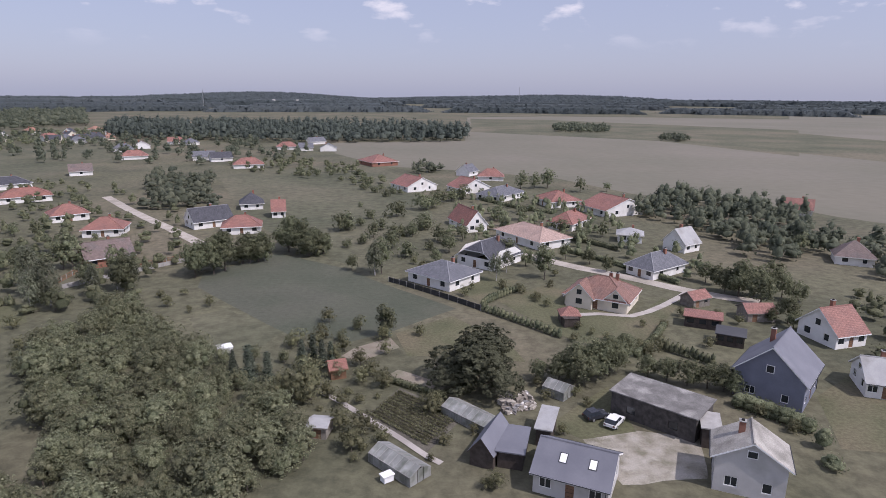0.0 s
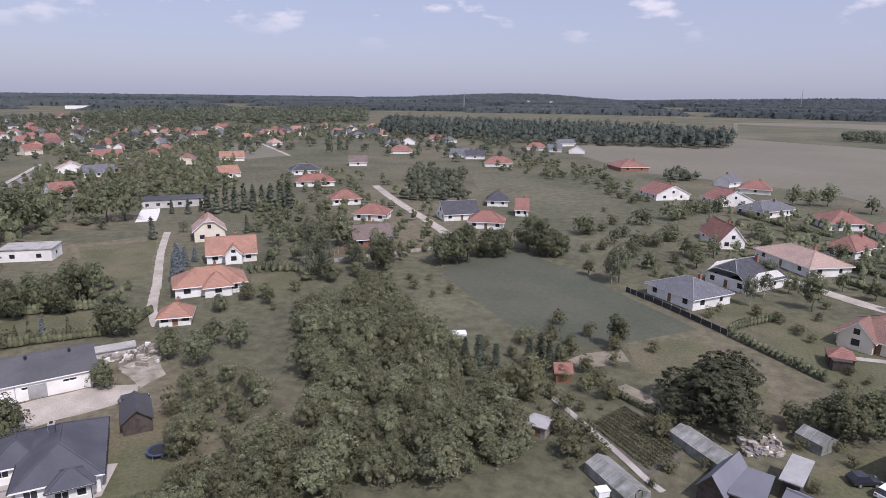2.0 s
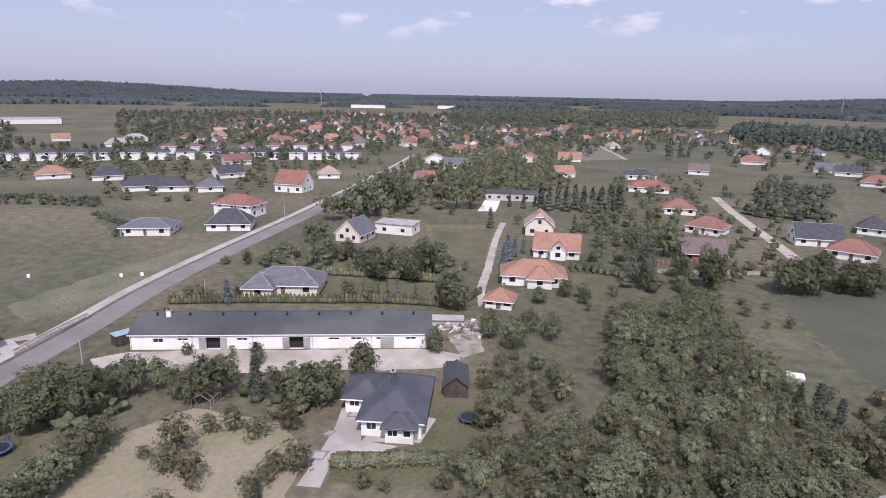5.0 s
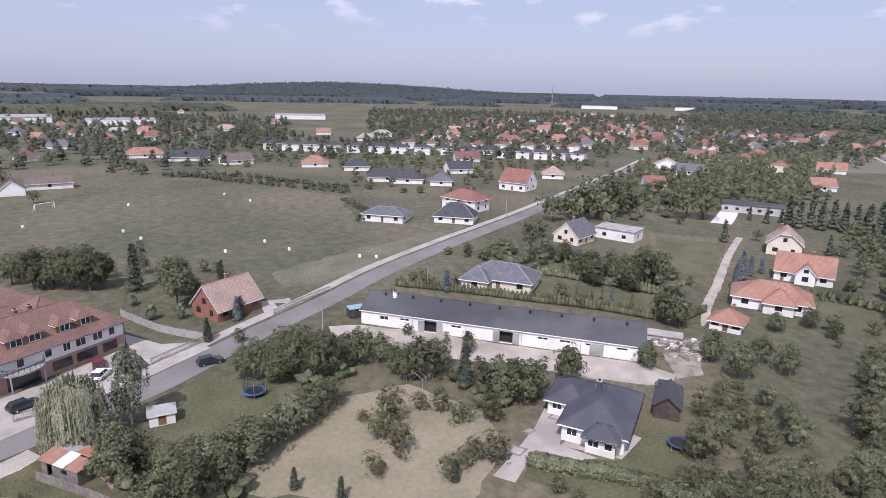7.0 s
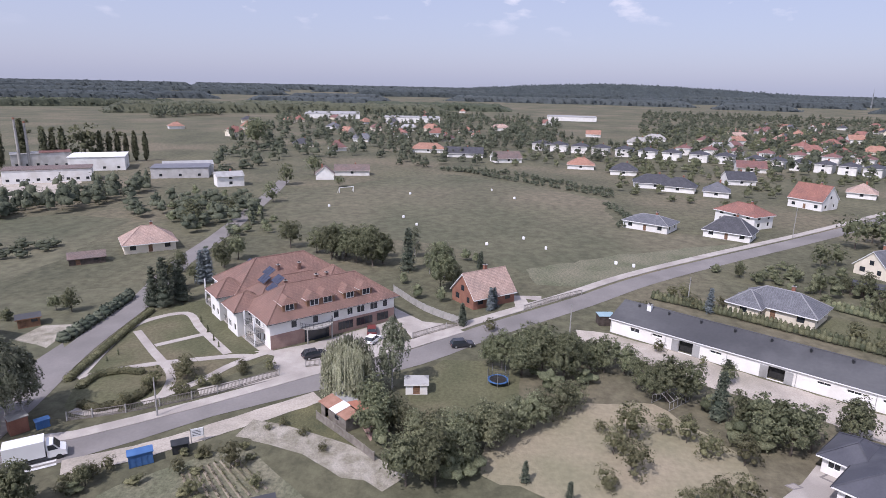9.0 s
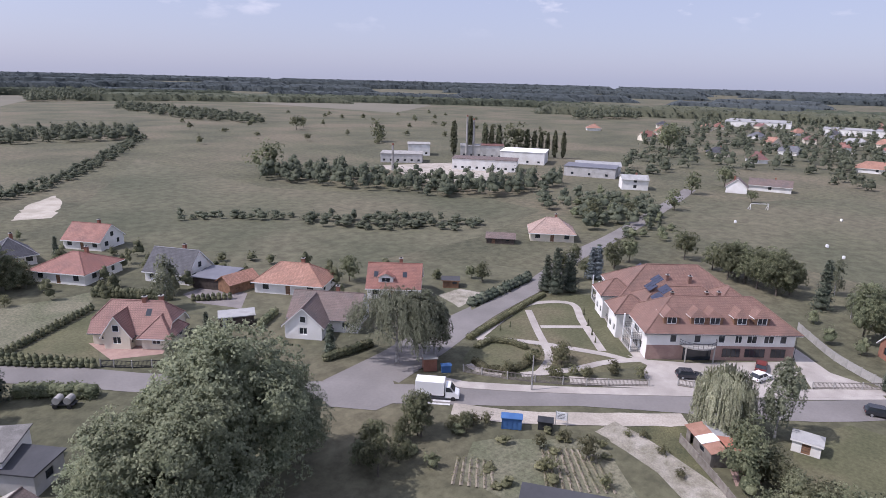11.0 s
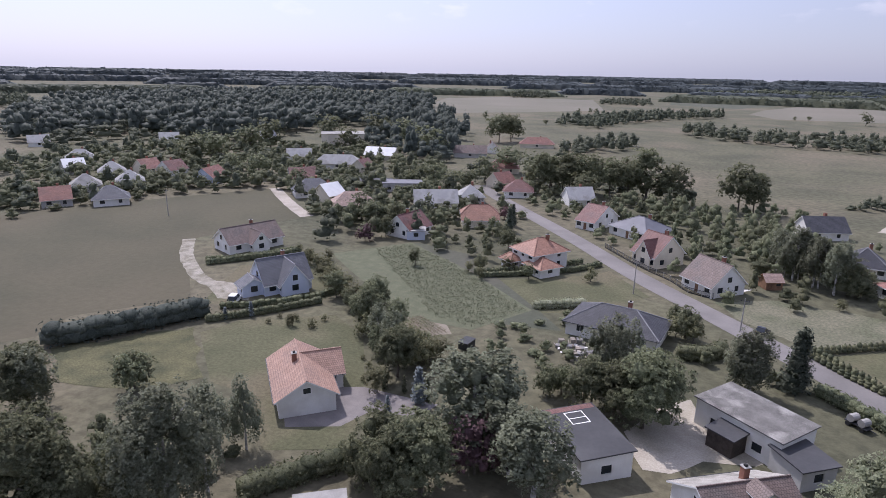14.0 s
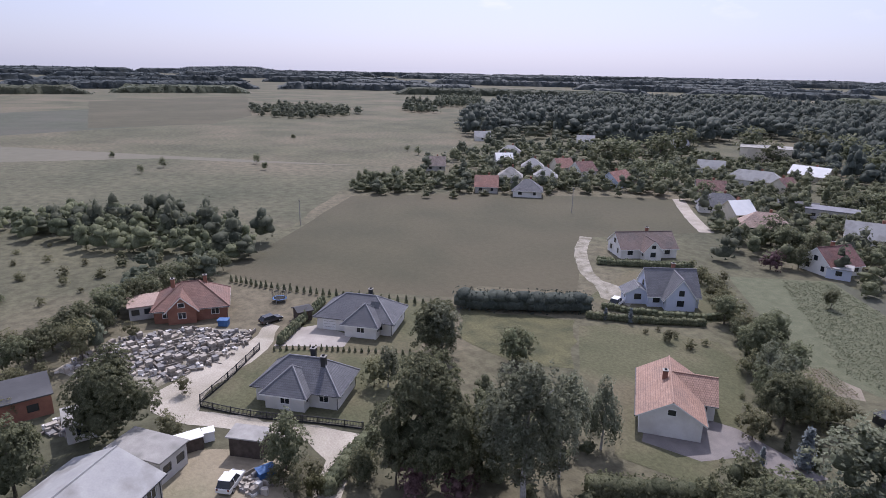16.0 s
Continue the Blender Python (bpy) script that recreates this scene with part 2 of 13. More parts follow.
M["stucco_white"] = material("stucco_white", (0.70, 0.69, 0.66), (0.78, 0.77, 0.74), scale=0.35, rough=0.9, fine=0.03, bump=0.1, vary=0.05, stain=(0.64, 0.62, 0.58), stain_scale=0.25)
M["stucco_cream"] = material("stucco_cream", (0.66, 0.60, 0.48), (0.72, 0.66, 0.55), scale=0.35, rough=0.9, fine=0.03, bump=0.1, vary=0.05, stain=(0.58, 0.53, 0.44), stain_scale=0.25)
M["stucco_pink"] = material("stucco_pink", (0.60, 0.47, 0.42), (0.66, 0.53, 0.47), scale=0.35, rough=0.9, fine=0.03, bump=0.1, vary=0.05)
M["stucco_grey"] = material("stucco_grey", (0.44, 0.43, 0.42), (0.52, 0.51, 0.49), scale=0.35, rough=0.9, fine=0.03, bump=0.1, vary=0.06, stain=(0.38, 0.37, 0.35), stain_scale=0.3)
M["stucco_blue"] = material("stucco_blue", (0.52, 0.57, 0.68), (0.58, 0.62, 0.72), scale=0.35, rough=0.9, fine=0.03, bump=0.1)
M["dark_plaster"] = material("dark_plaster", (0.15, 0.16, 0.20), (0.19, 0.20, 0.245), scale=0.35, rough=0.9, fine=0.05, bump=0.1)
M["brick"] = tile_material("brick", (0.24, 0.11, 0.08), (0.32, 0.16, 0.11), width=0.26, row=0.08, rough=0.9, joint=0.9)
M["wood"] = material("wood", (0.16, 0.09, 0.055), (0.24, 0.14, 0.085), scale=1.5, rough=0.75, fine=0.15, bump=0.2, vary=0.1)
M["grey_wood"] = material("grey_wood", (0.17, 0.15, 0.13), (0.25, 0.23, 0.20), scale=1.5, rough=0.85, fine=0.15, bump=0.3, vary=0.12)
M["dark_wood"] = material("dark_wood", (0.05, 0.04, 0.035), (0.085, 0.07, 0.06), scale=1.5, rough=0.75, fine=0.15, bump=0.2, vary=0.1)
M["glass"] = material("glass", (0.02, 0.025, 0.03), (0.035, 0.04, 0.05), scale=0.4, rough=0.08, spec=0.6, vary=0.1)
M["metal"] = material("metal", (0.45, 0.46, 0.47), (0.55, 0.56, 0.57), scale=1.0, rough=0.4, metallic=0.7, fine=0.04)
M["dark_metal"] = material("dark_metal", (0.04, 0.042, 0.045), (0.06, 0.062, 0.066), scale=1.0, rough=0.5, metallic=0.4, fine=0.05)
M["sheet_grey"] = material("sheet_grey", (0.30, 0.30, 0.30), (0.37, 0.37, 0.36), scale=0.35, rough=0.75, fine=0.06, bump=0.1, stain=(0.24, 0.235, 0.225), stain_scale=0.3)
M["sheet_blue"] = material("sheet_blue", (0.135, 0.138, 0.16), (0.165, 0.168, 0.19), scale=0.3, rough=0.6, fine=0.04, vary=0.05)
M["slate"] = material("slate", (0.062, 0.064, 0.078), (0.078, 0.080, 0.095), scale=0.3, rough=0.7, fine=0.08, stain=(0.09, 0.092, 0.105), stain_scale=0.2)
M["felt"] = material("felt", (0.056, 0.057, 0.062), (0.074, 0.075, 0.08), scale=0.12, rough=0.8, fine=0.08, bump=0.2, stain=(0.095, 0.096, 0.1), stain_scale=0.1)
M["asbestos"] = material("asbestos", (0.288, 0.273, 0.246), (0.388, 0.369, 0.330), scale=0.6, rough=0.95, fine=0.2, bump=0.4, stain=(0.213, 0.203, 0.178), stain_scale=0.35)
M["old_sheet"] = material("old_sheet", (0.125, 0.12, 0.113), (0.185, 0.178, 0.168), scale=0.6, rough=0.95, fine=0.22, bump=0.4, stain=(0.300, 0.289, 0.270), stain_scale=0.35)
M["tile_orange"] = tile_material("tile_orange", (0.345, 0.185, 0.132), (0.395, 0.22, 0.16), stain=(0.3, 0.168, 0.122))
M["tile_red"] = tile_material("tile_red", (0.26, 0.12, 0.092), (0.31, 0.15, 0.118), stain=(0.225, 0.112, 0.09))
M["tile_rose"] = tile_material("tile_rose", (0.30, 0.168, 0.14), (0.35, 0.205, 0.172), width=0.3, row=0.42, joint=0.4, stain=(0.26, 0.15, 0.13))
M["tile_brick"] = tile_material("tile_brick", (0.26, 0.125, 0.1), (0.31, 0.155, 0.125), stain=(0.23, 0.12, 0.1))
M["tile_brown"] = tile_material("tile_brown", (0.165, 0.125, 0.11), (0.205, 0.155, 0.14), stain=(0.15, 0.125, 0.115))
M["tile_wine"] = tile_material("tile_wine", (0.19, 0.095, 0.085), (0.23, 0.12, 0.105), stain=(0.17, 0.10, 0.095))
M["tile_salmon"] = tile_material("tile_salmon", (0.36, 0.225, 0.17), (0.41, 0.265, 0.205), stain=(0.32, 0.21, 0.165))
M["tile_dark"] = tile_material("tile_dark", (0.062, 0.063, 0.073), (0.085, 0.086, 0.097), joint=0.45)
M["tile_grey"] = tile_material("tile_grey", (0.125, 0.128, 0.142), (0.16, 0.163, 0.178))
M["tile_pale"] = tile_material("tile_pale", (0.4, 0.285, 0.235), (0.46, 0.335, 0.28), stain=(0.35, 0.26, 0.22))
M["solar"] = material("solar", (0.03, 0.035, 0.06), (0.04, 0.045, 0.075), scale=0.6, rough=0.15, spec=0.6)
M["bark"] = material("bark", (0.09, 0.075, 0.06), (0.14, 0.12, 0.10), scale=3.0, rough=0.95, fine=0.2, bump=0.5)
M["birch_bark"] = material("birch_bark", (0.55, 0.53, 0.50), (0.18, 0.17, 0.16), scale=2.0, rough=0.9, fine=0.1)
M["tarpaulin_blue"] = material("tarpaulin_blue", (0.05, 0.12, 0.28), (0.07, 0.16, 0.34), scale=0.8, rough=0.6, fine=0.06)
M["tarpaulin_pale"] = material("tarpaulin_pale", (0.22, 0.33, 0.38), (0.28, 0.39, 0.44), scale=0.8, rough=0.7, fine=0.08)
M["rubber"] = material("rubber", (0.02, 0.02, 0.02), (0.035, 0.035, 0.035), scale=3.0, rough=0.85)
M["car_dark"] = material("car_dark", (0.03, 0.032, 0.04), (0.04, 0.042, 0.05), scale=0.6, rough=0.25, spec=0.6)
M["car_white"] = material("car_white", (0.74, 0.74, 0.73), (0.78, 0.78, 0.77), scale=0.6, rough=0.3, spec=0.5)
M["car_silver"] = material("car_silver", (0.42, 0.43, 0.44), (0.46, 0.47, 0.48), scale=0.6, rough=0.3, metallic=0.4)
M["car_red"] = material("car_red", (0.14, 0.03, 0.028), (0.17, 0.04, 0.035), scale=0.6, rough=0.3, spec=0.5)
M["light_lens"] = material("light_lens", (0.5, 0.5, 0.48), (0.6, 0.6, 0.58), scale=3.0, rough=0.15)
L = {}
L["broad"] = leaf_material("broad_leaves", (0.084, 0.096, 0.053), (0.2, 0.207, 0.114))
L["grove"] = leaf_material("grove_leaves", (0.1, 0.112, 0.06), (0.245, 0.245, 0.14))
L["chestnut"] = leaf_material("chestnut_leaves", (0.116, 0.134, 0.079), (0.259, 0.270, 0.161))
L["birch"] = leaf_material("birch_leaves", (0.105, 0.116, 0.072), (0.205, 0.213, 0.138))
L["willow"] = leaf_material("willow_leaves", (0.22, 0.235, 0.14), (0.36, 0.365, 0.24), vary=0.05)
L["spruce"] = leaf_material("spruce_needles", (0.040, 0.053, 0.037), (0.102, 0.112, 0.074), through=0.1)
L["blue_spruce"] = leaf_material("blue_spruce_needles", (0.085, 0.103, 0.1), (0.16, 0.182, 0.18), through=0.1)
L["thuja"] = leaf_material("thuja_leaves", (0.055, 0.065, 0.037), (0.139, 0.140, 0.074), through=0.1)
L["wine"] = leaf_material("dark_red_leaves", (0.079, 0.045, 0.045), (0.149, 0.089, 0.089), through=0.15)
L["poplar"] = leaf_material("poplar_leaves", (0.065, 0.075, 0.043), (0.139, 0.140, 0.080))
L["wood"] = leaf_material("woodland_leaves", (0.07, 0.083, 0.056), (0.155, 0.165, 0.105), vary=0.1, through=0.45)
L["walnut"] = leaf_material("walnut_leaves", (0.058, 0.061, 0.036), (0.108, 0.108, 0.064))
L["dark_wood"] = leaf_material("dark_woodland_leaves", (0.05, 0.062, 0.05), (0.09, 0.103, 0.08), vary=0.1, through=0.3)
# Far woods: distance haze is put into the leaf colour as a blue-grey tone.
L["hazy_wood"] = leaf_material("hazy_wood_leaves", (0.056, 0.068, 0.068), (0.084, 0.098, 0.096), through=0.3, vary=0.08)
L["shrub"] = leaf_material("shrub_leaves", (0.093, 0.096, 0.050), (0.195, 0.186, 0.099))


# ---- builders ----
class Geo:
    """Faces with materials and metre coordinates along each face."""

    def __init__(self):
        self.v, self.f, self.k, self.uv, self.at = [], [], [], [], {}

    def face(self, pts, k=0):
        pts = [Vector(p) for p in pts]
        n = Vector((0, 0, 0))
        for a, b in zip(pts, pts[1:] + pts[:1]):
            n += a.cross(b)
        n = n.normalized() if n.length > 1e-9 else Vector((0, 0, 1))
        u = Vector((0, 0, 1)).cross(n)
        u = u.normalized() if u.length > 0.02 else Vector((1, 0, 0))
        w = n.cross(u)
        ids = []
        for p in pts:
            key = (round(p.x, 4), round(p.y, 4), round(p.z, 4))
            if key not in self.at:
                self.at[key] = len(self.v)
                self.v.append(tuple(p))
            ids.append(self.at[key])
        keep = [j for j, i in enumerate(ids) if ids.index(i) == j]
        if len(keep) < 3:
            return
        ids, pts = [ids[j] for j in keep], [pts[j] for j in keep]
        self.f.append(tuple(ids))
        self.k.append(k)
        self.uv += [(p.dot(u), p.dot(w)) for p in pts]

    def box(self, x0, y0, z0, x1, y1, z1, k=0, bottom=True):
        a, b, c, d = (x0, y0), (x1, y0), (x1, y1), (x0, y1)
        for p, q in ((a, b), (b, c), (c, d), (d, a)):
            self.face([(*p, z0), (*q, z0), (*q, z1), (*p, z1)], k)
        self.face([(*a, z1), (*b, z1), (*c, z1), (*d, z1)], k)
        if bottom:
            self.face([(*d, z0), (*c, z0), (*b, z0), (*a, z0)], k)

    def beam(self, p, q, r, k=0, sides=6, r2=None):
        p, q = Vector(p), Vector(q)
        w = (q - p).normalized()
        u = w.orthogonal().normalized()
        s = w.cross(u)
        r2 = r if r2 is None else r2
        ring = [(math.cos(6.2832 * i / sides), math.sin(6.2832 * i / sides)) for i in range(sides)]
        lo = [p + (u * c + s * e) * r for c, e in ring]
        hi = [q + (u * c + s * e) * r2 for c, e in ring]
        for i in range(sides):
            j = (i + 1) % sides
            self.face([lo[i], lo[j], hi[j], hi[i]], k)
        self.face(hi, k)
        self.face(lo[::-1], k)

    def mesh(self, name, mats):
        me = bpy.data.meshes.new(name)
        me.from_pydata(self.v, [], self.f)
        for m in mats if isinstance(mats, (list, tuple)) else [mats]:
            me.materials.append(m)
        me.polygons.foreach_set("material_index", self.k)
        layer = me.uv_layers.new(name="UVMap")
        layer.data.foreach_set("uv", [c for p in self.uv for c in p])
        return me


def part(name, geo, mats, parent, label="", at=None):
    ob = new(name, geo if isinstance(geo, bpy.types.Mesh) else geo.mesh(name, mats))
    ob.parent = parent
    if at is not None:
        ob.matrix_basis = at
    if label:
        ob["label"] = label
    return ob


TAKEN = []      # (x, y, radius) of buildings and roads, where no garden plant grows


def free(x, y, more=0.0):
    return all((x - a) ** 2 + (y - b) ** 2 > (r + more) ** 2 for a, b, r in TAKEN)


def thing(name, label, category, m, group="", kind=""):
    if category in ("house", "outbuilding", "shed", "greenhouse", "hotel", "warehouse"):
        TAKEN.append((m.translation.x, m.translation.y, 8.5 if category == "house" else 5.0))
    ob = new(name)
    ob.matrix_basis = m
    ob.empty_display_size = 0.5
    return tagged(ob, label, category, group, kind)


def solo(name, geo, mats, label, category, group="", kind="", at=None):
    ob = new(name, geo if isinstance(geo, bpy.types.Mesh) else geo.mesh(name, mats))
    if at is not None:
        ob.matrix_basis = at
    return tagged(ob, label, category, group, kind)


# Ground, fields, roads ------------------------------------------------------
LOOSE = ("weeds", "track", "sand", "gravel", "soil", "dry_grass", "pasture", "rough_grass")


def patch(name, mat, z, label, *pts):
    """A field, lawn or yard: a thin sheet on the ground with a slightly wandering edge."""
    z *= 0.4
    out = []
    rng = random.Random(len(pts) * 7 + int(pts[0][0] * 3))
    n = len(pts)
    for i in range(n):
        a, b = Vector(pts[i]), Vector(pts[(i + 1) % n])
        steps = max(1, min(14, int((b - a).length / (2.5 if mat in LOOSE else 9))))
        for s in range(steps):
            p = a.lerp(b, s / steps)
            if s:
                w = min(0.9, (b - a).length * 0.035) if mat in LOOSE else min(0.4, (b - a).length * 0.01)
                p += Vector((rng.uniform(-w, w), rng.uniform(-w, w)))
            out.append(p)
    bm = bmesh.new()
    bm.faces.new([bm.verts.new((p.x, p.y, z)) for p in out])
    bmesh.ops.triangulate(bm, faces=bm.faces[:])
    bmesh.ops.recalc_face_normals(bm, faces=bm.faces[:])
    if bm.faces and sum(f.normal.z for f in bm.faces) < 0:
        bmesh.ops.reverse_faces(bm, faces=bm.faces[:])
    me = bpy.data.meshes.new(name)
    bm.to_mesh(me)
    bm.free()
    me.materials.append(M[mat])
    return tagged(new(name, me), label, "", "", "structure")


def smooth_line(pts, step=6.0):
    pts = [Vector(p) for p in pts]
    out = []
    for i in range(len(pts) - 1):
        a, b = pts[max(0, i - 1)], pts[i]
        c, d = pts[i + 1], pts[min(len(pts) - 1, i + 2)]
        n = max(1, min(30, int((c - b).length / step)))
        for s in range(n):
            t = s / n
            out.append(0.5 * (2 * b + (c - a) * t + (2 * a - 5 * b + 4 * c - d) * t * t + (3 * b - a - 3 * c + d) * t ** 3))
    return out + [pts[-1]]


def offset_line(line, off):
    out = []
    for i, p in enumerate(line):
        d = (line[min(i + 1, len(line) - 1)] - line[max(i - 1, 0)]).normalized()
        out.append(p + Vector((-d.y, d.x)) * off)
    return out


def ribbon(name, mat, width, z, label, pts, thick=0.0, shift=0.0, step=6.0):
    """A road, path or kerb along a line; with thick it has sides."""
    line = smooth_line(pts, step if mat not in LOOSE else 1.6)
    TAKEN.extend((p.x, p.y, width / 2 + 2.0) for p in smooth_line(pts, 4.0))
    a, b = offset_line(line, shift + width / 2), offset_line(line, shift - width / 2)
    if mat in LOOSE:
        rng = random.Random(int(abs(pts[0][0]) * 10))
        a, b = [[p + Vector((rng.uniform(-0.14, 0.14), rng.uniform(-0.14, 0.14))) for p in q] for q in (a, b)]
    geo = Geo()
    for i in range(len(line) - 1):
        geo.face([(*b[i], z), (*b[i + 1], z), (*a[i + 1], z), (*a[i], z)])
        if thick:
            geo.face([(*b[i], z - thick), (*b[i + 1], z - thick), (*b[i + 1], z), (*b[i], z)])
            geo.face([(*a[i + 1], z - thick), (*a[i], z - thick), (*a[i], z), (*a[i + 1], z)])
    return solo(name, geo, M[mat], label, "", kind="structure")


# Houses -----------------------------------------------------------------------
def wall_side(geo, p, q, z0, z1, holes, k=0, depth=0.14):
    """One wall from p to q seen from its outer side (p at the left), with openings [(s0, s1, h0, h1)] and their reveals."""
    p, q = Vector(p), Vector(q)
    length = (q - p).length
    d = (q - p) / length
    inner = Vector((-d.y, d.x)) * depth

    def at(s, h, back=False):
        r = p + d * s + (inner if back else Vector((0, 0)))
        return (r.x, r.y, h)
    cuts = sorted({0.0, length, *[s for h in holes for s in h[:2]]})
    for s0, s1 in zip(cuts, cuts[1:]):
        inside = [h for h in holes if h[0] <= s0 + 1e-6 and h[1] >= s1 - 1e-6]
        levels = [z0]
        for h in sorted(inside, key=lambda h: h[2]):
            levels += [h[2], h[3]]
        levels.append(z1)
        for lo, hi in zip(levels[::2], levels[1::2]):
            if hi - lo > 1e-4:
                geo.face([at(s0, lo), at(s1, lo), at(s1, hi), at(s0, hi)], k)
    for s0, s1, h0, h1 in holes:
        geo.face([at(s0, h0), at(s1, h0), at(s1, h0, True), at(s0, h0, True)], k)
        geo.face([at(s0, h1, True), at(s1, h1, True), at(s1, h1), at(s0, h1)], k)
        geo.face([at(s0, h0), at(s0, h0, True), at(s0, h1, True), at(s0, h1)], k)
        geo.face([at(s1, h0, True), at(s1, h0), at(s1, h1), at(s1, h1, True)], k)


WINDOW_MESHES = {}


def window_mesh(w, h, frame_mat):
    """Frame bars and panes of a casement, shared by all windows of that size."""
    key = (round(w, 2), round(h, 2), frame_mat)
    if key not in WINDOW_MESHES:
        bars, pane = Geo(), Geo()
        b = 0.09
        for x0, z0, x1, z1 in ((0, 0, w, b), (0, h - b, w, h), (0, b, b, h - b), (w - b, b, w, h - b)):
            bars.box(x0, 0.0, z0, x1, 0.06, z1)
        for i in range(1, max(1, round(w / 0.8))):
            x = w * i / max(1, round(w / 0.8))
            bars.box(x - 0.04, 0.0, b, x + 0.04, 0.06, h - b)
        pane.box(b / 2, 0.025, b / 2, w - b / 2, 0.05, h - b / 2)
        WINDOW_MESHES[key] = (bars.mesh("window_frame", M[frame_mat]), pane.mesh("pane", M["glass"]))
    return WINDOW_MESHES[key]


def put_window(parent, p, q, s, z, w, h, frame_mat="white_paint", detail=True, name="window", depth=0.14):
    """A window in the opening at s along the wall from p to q."""
    p, q = Vector(p), Vector(q)
    d = (q - p).normalized()
    o = p + d * s + Vector((-d.y, d.x)) * (depth - 0.06)
    m = Matrix.Translation((o.x, o.y, z)) @ Matrix.Rotation(math.atan2(d.y, d.x), 4, "Z")
    bars, pane = window_mesh(w, h, frame_mat)
    if detail:
        f = part(name, bars, None, parent, at=m)
        part("pane", pane, None, f)
    else:
        part(name, pane, None, parent, at=m)


def roof_geo(l, d, eave, rise, k, ov, thick=0.22, gable_ov=0.35, back=0):
    """Roof over a block l x d: k=0 hipped, k=1 gabled, between them half-hipped. Returns geometry and the ridge's ends."""
    g = Geo()
    a, b = l / 2 + (ov if k < 1 else gable_ov), d / 2 + ov
    drop = rise * ov / (d / 2)
    z0, zr = eave - drop, eave + rise
    zk = z0 + (zr - z0) * k
    yb = b * (1 - k)
    run = b * (1 - k)
    xr = max(0.0, a - run) if k < 1 else a
    fl, fr, br, bl = (-a, -b, z0), (a, -b, z0), (a, b, z0), (-a, b, z0)
    lo = [fl, fr, br, bl]
    rl, rr = (-xr, 0, zr), (xr, 0, zr)
    if k <= 0:
        g.face([fl, fr, rr, rl])
        g.face([br, bl, rl, rr])
        g.face([fr, br, rr])
        g.face([bl, fl, rl])
    elif k >= 1:
        g.face([fl, fr, rr, rl])
        g.face([br, bl, rl, rr], back)
    else:
        p = {(sx, sy): (sx * a, sy * yb, zk) for sx in (-1, 1) for sy in (-1, 1)}
        g.face([fl, fr, p[1, -1], rr, rl, p[-1, -1]])
        g.face([br, bl, p[-1, 1], rl, rr, p[1, 1]])
        g.face([p[1, -1], p[1, 1], rr])
        g.face([p[-1, 1], p[-1, -1], rl])
    # underside and edges
    down = lambda q: (q[0], q[1], q[2] - thick)
    tops = [list(g.v[i] for i in f) for f in g.f]
    for f in tops:
        g.face([down(q) for q in reversed(f)], 1)
    edges = [(fl, fr), (br, bl)]
    if k <= 0:
        edges += [(fr, br), (bl, fl)]
    elif k >= 1:
        edges += [(fr, rr), (rr, br), (bl, rl), (rl, fl)]
    else:
        edges += [(fr, p[1, -1]), (p[1, -1], p[1, 1]), (p[1, 1], br), (bl, p[-1, 1]), (p[-1, 1], p[-1, -1]), (p[-1, -1], fl)]
    for s, e in edges:
        g.face([down(s), down(e), e, s], 1)
    caps = Geo()
    ends = [(rl, rr)]
    if k <= 0:
        ends += [(fl, rl), (bl, rl), (fr, rr), (br, rr)]
    elif k < 1:
        ends += [(p[-1, -1], rl), (p[-1, 1], rl), (p[1, -1], rr), (p[1, 1], rr)]
    for s, e in ends:
        if (Vector(s) - Vector(e)).length > 0.3:
            caps.beam(s, e, 0.13, sides=5)
    return g, caps


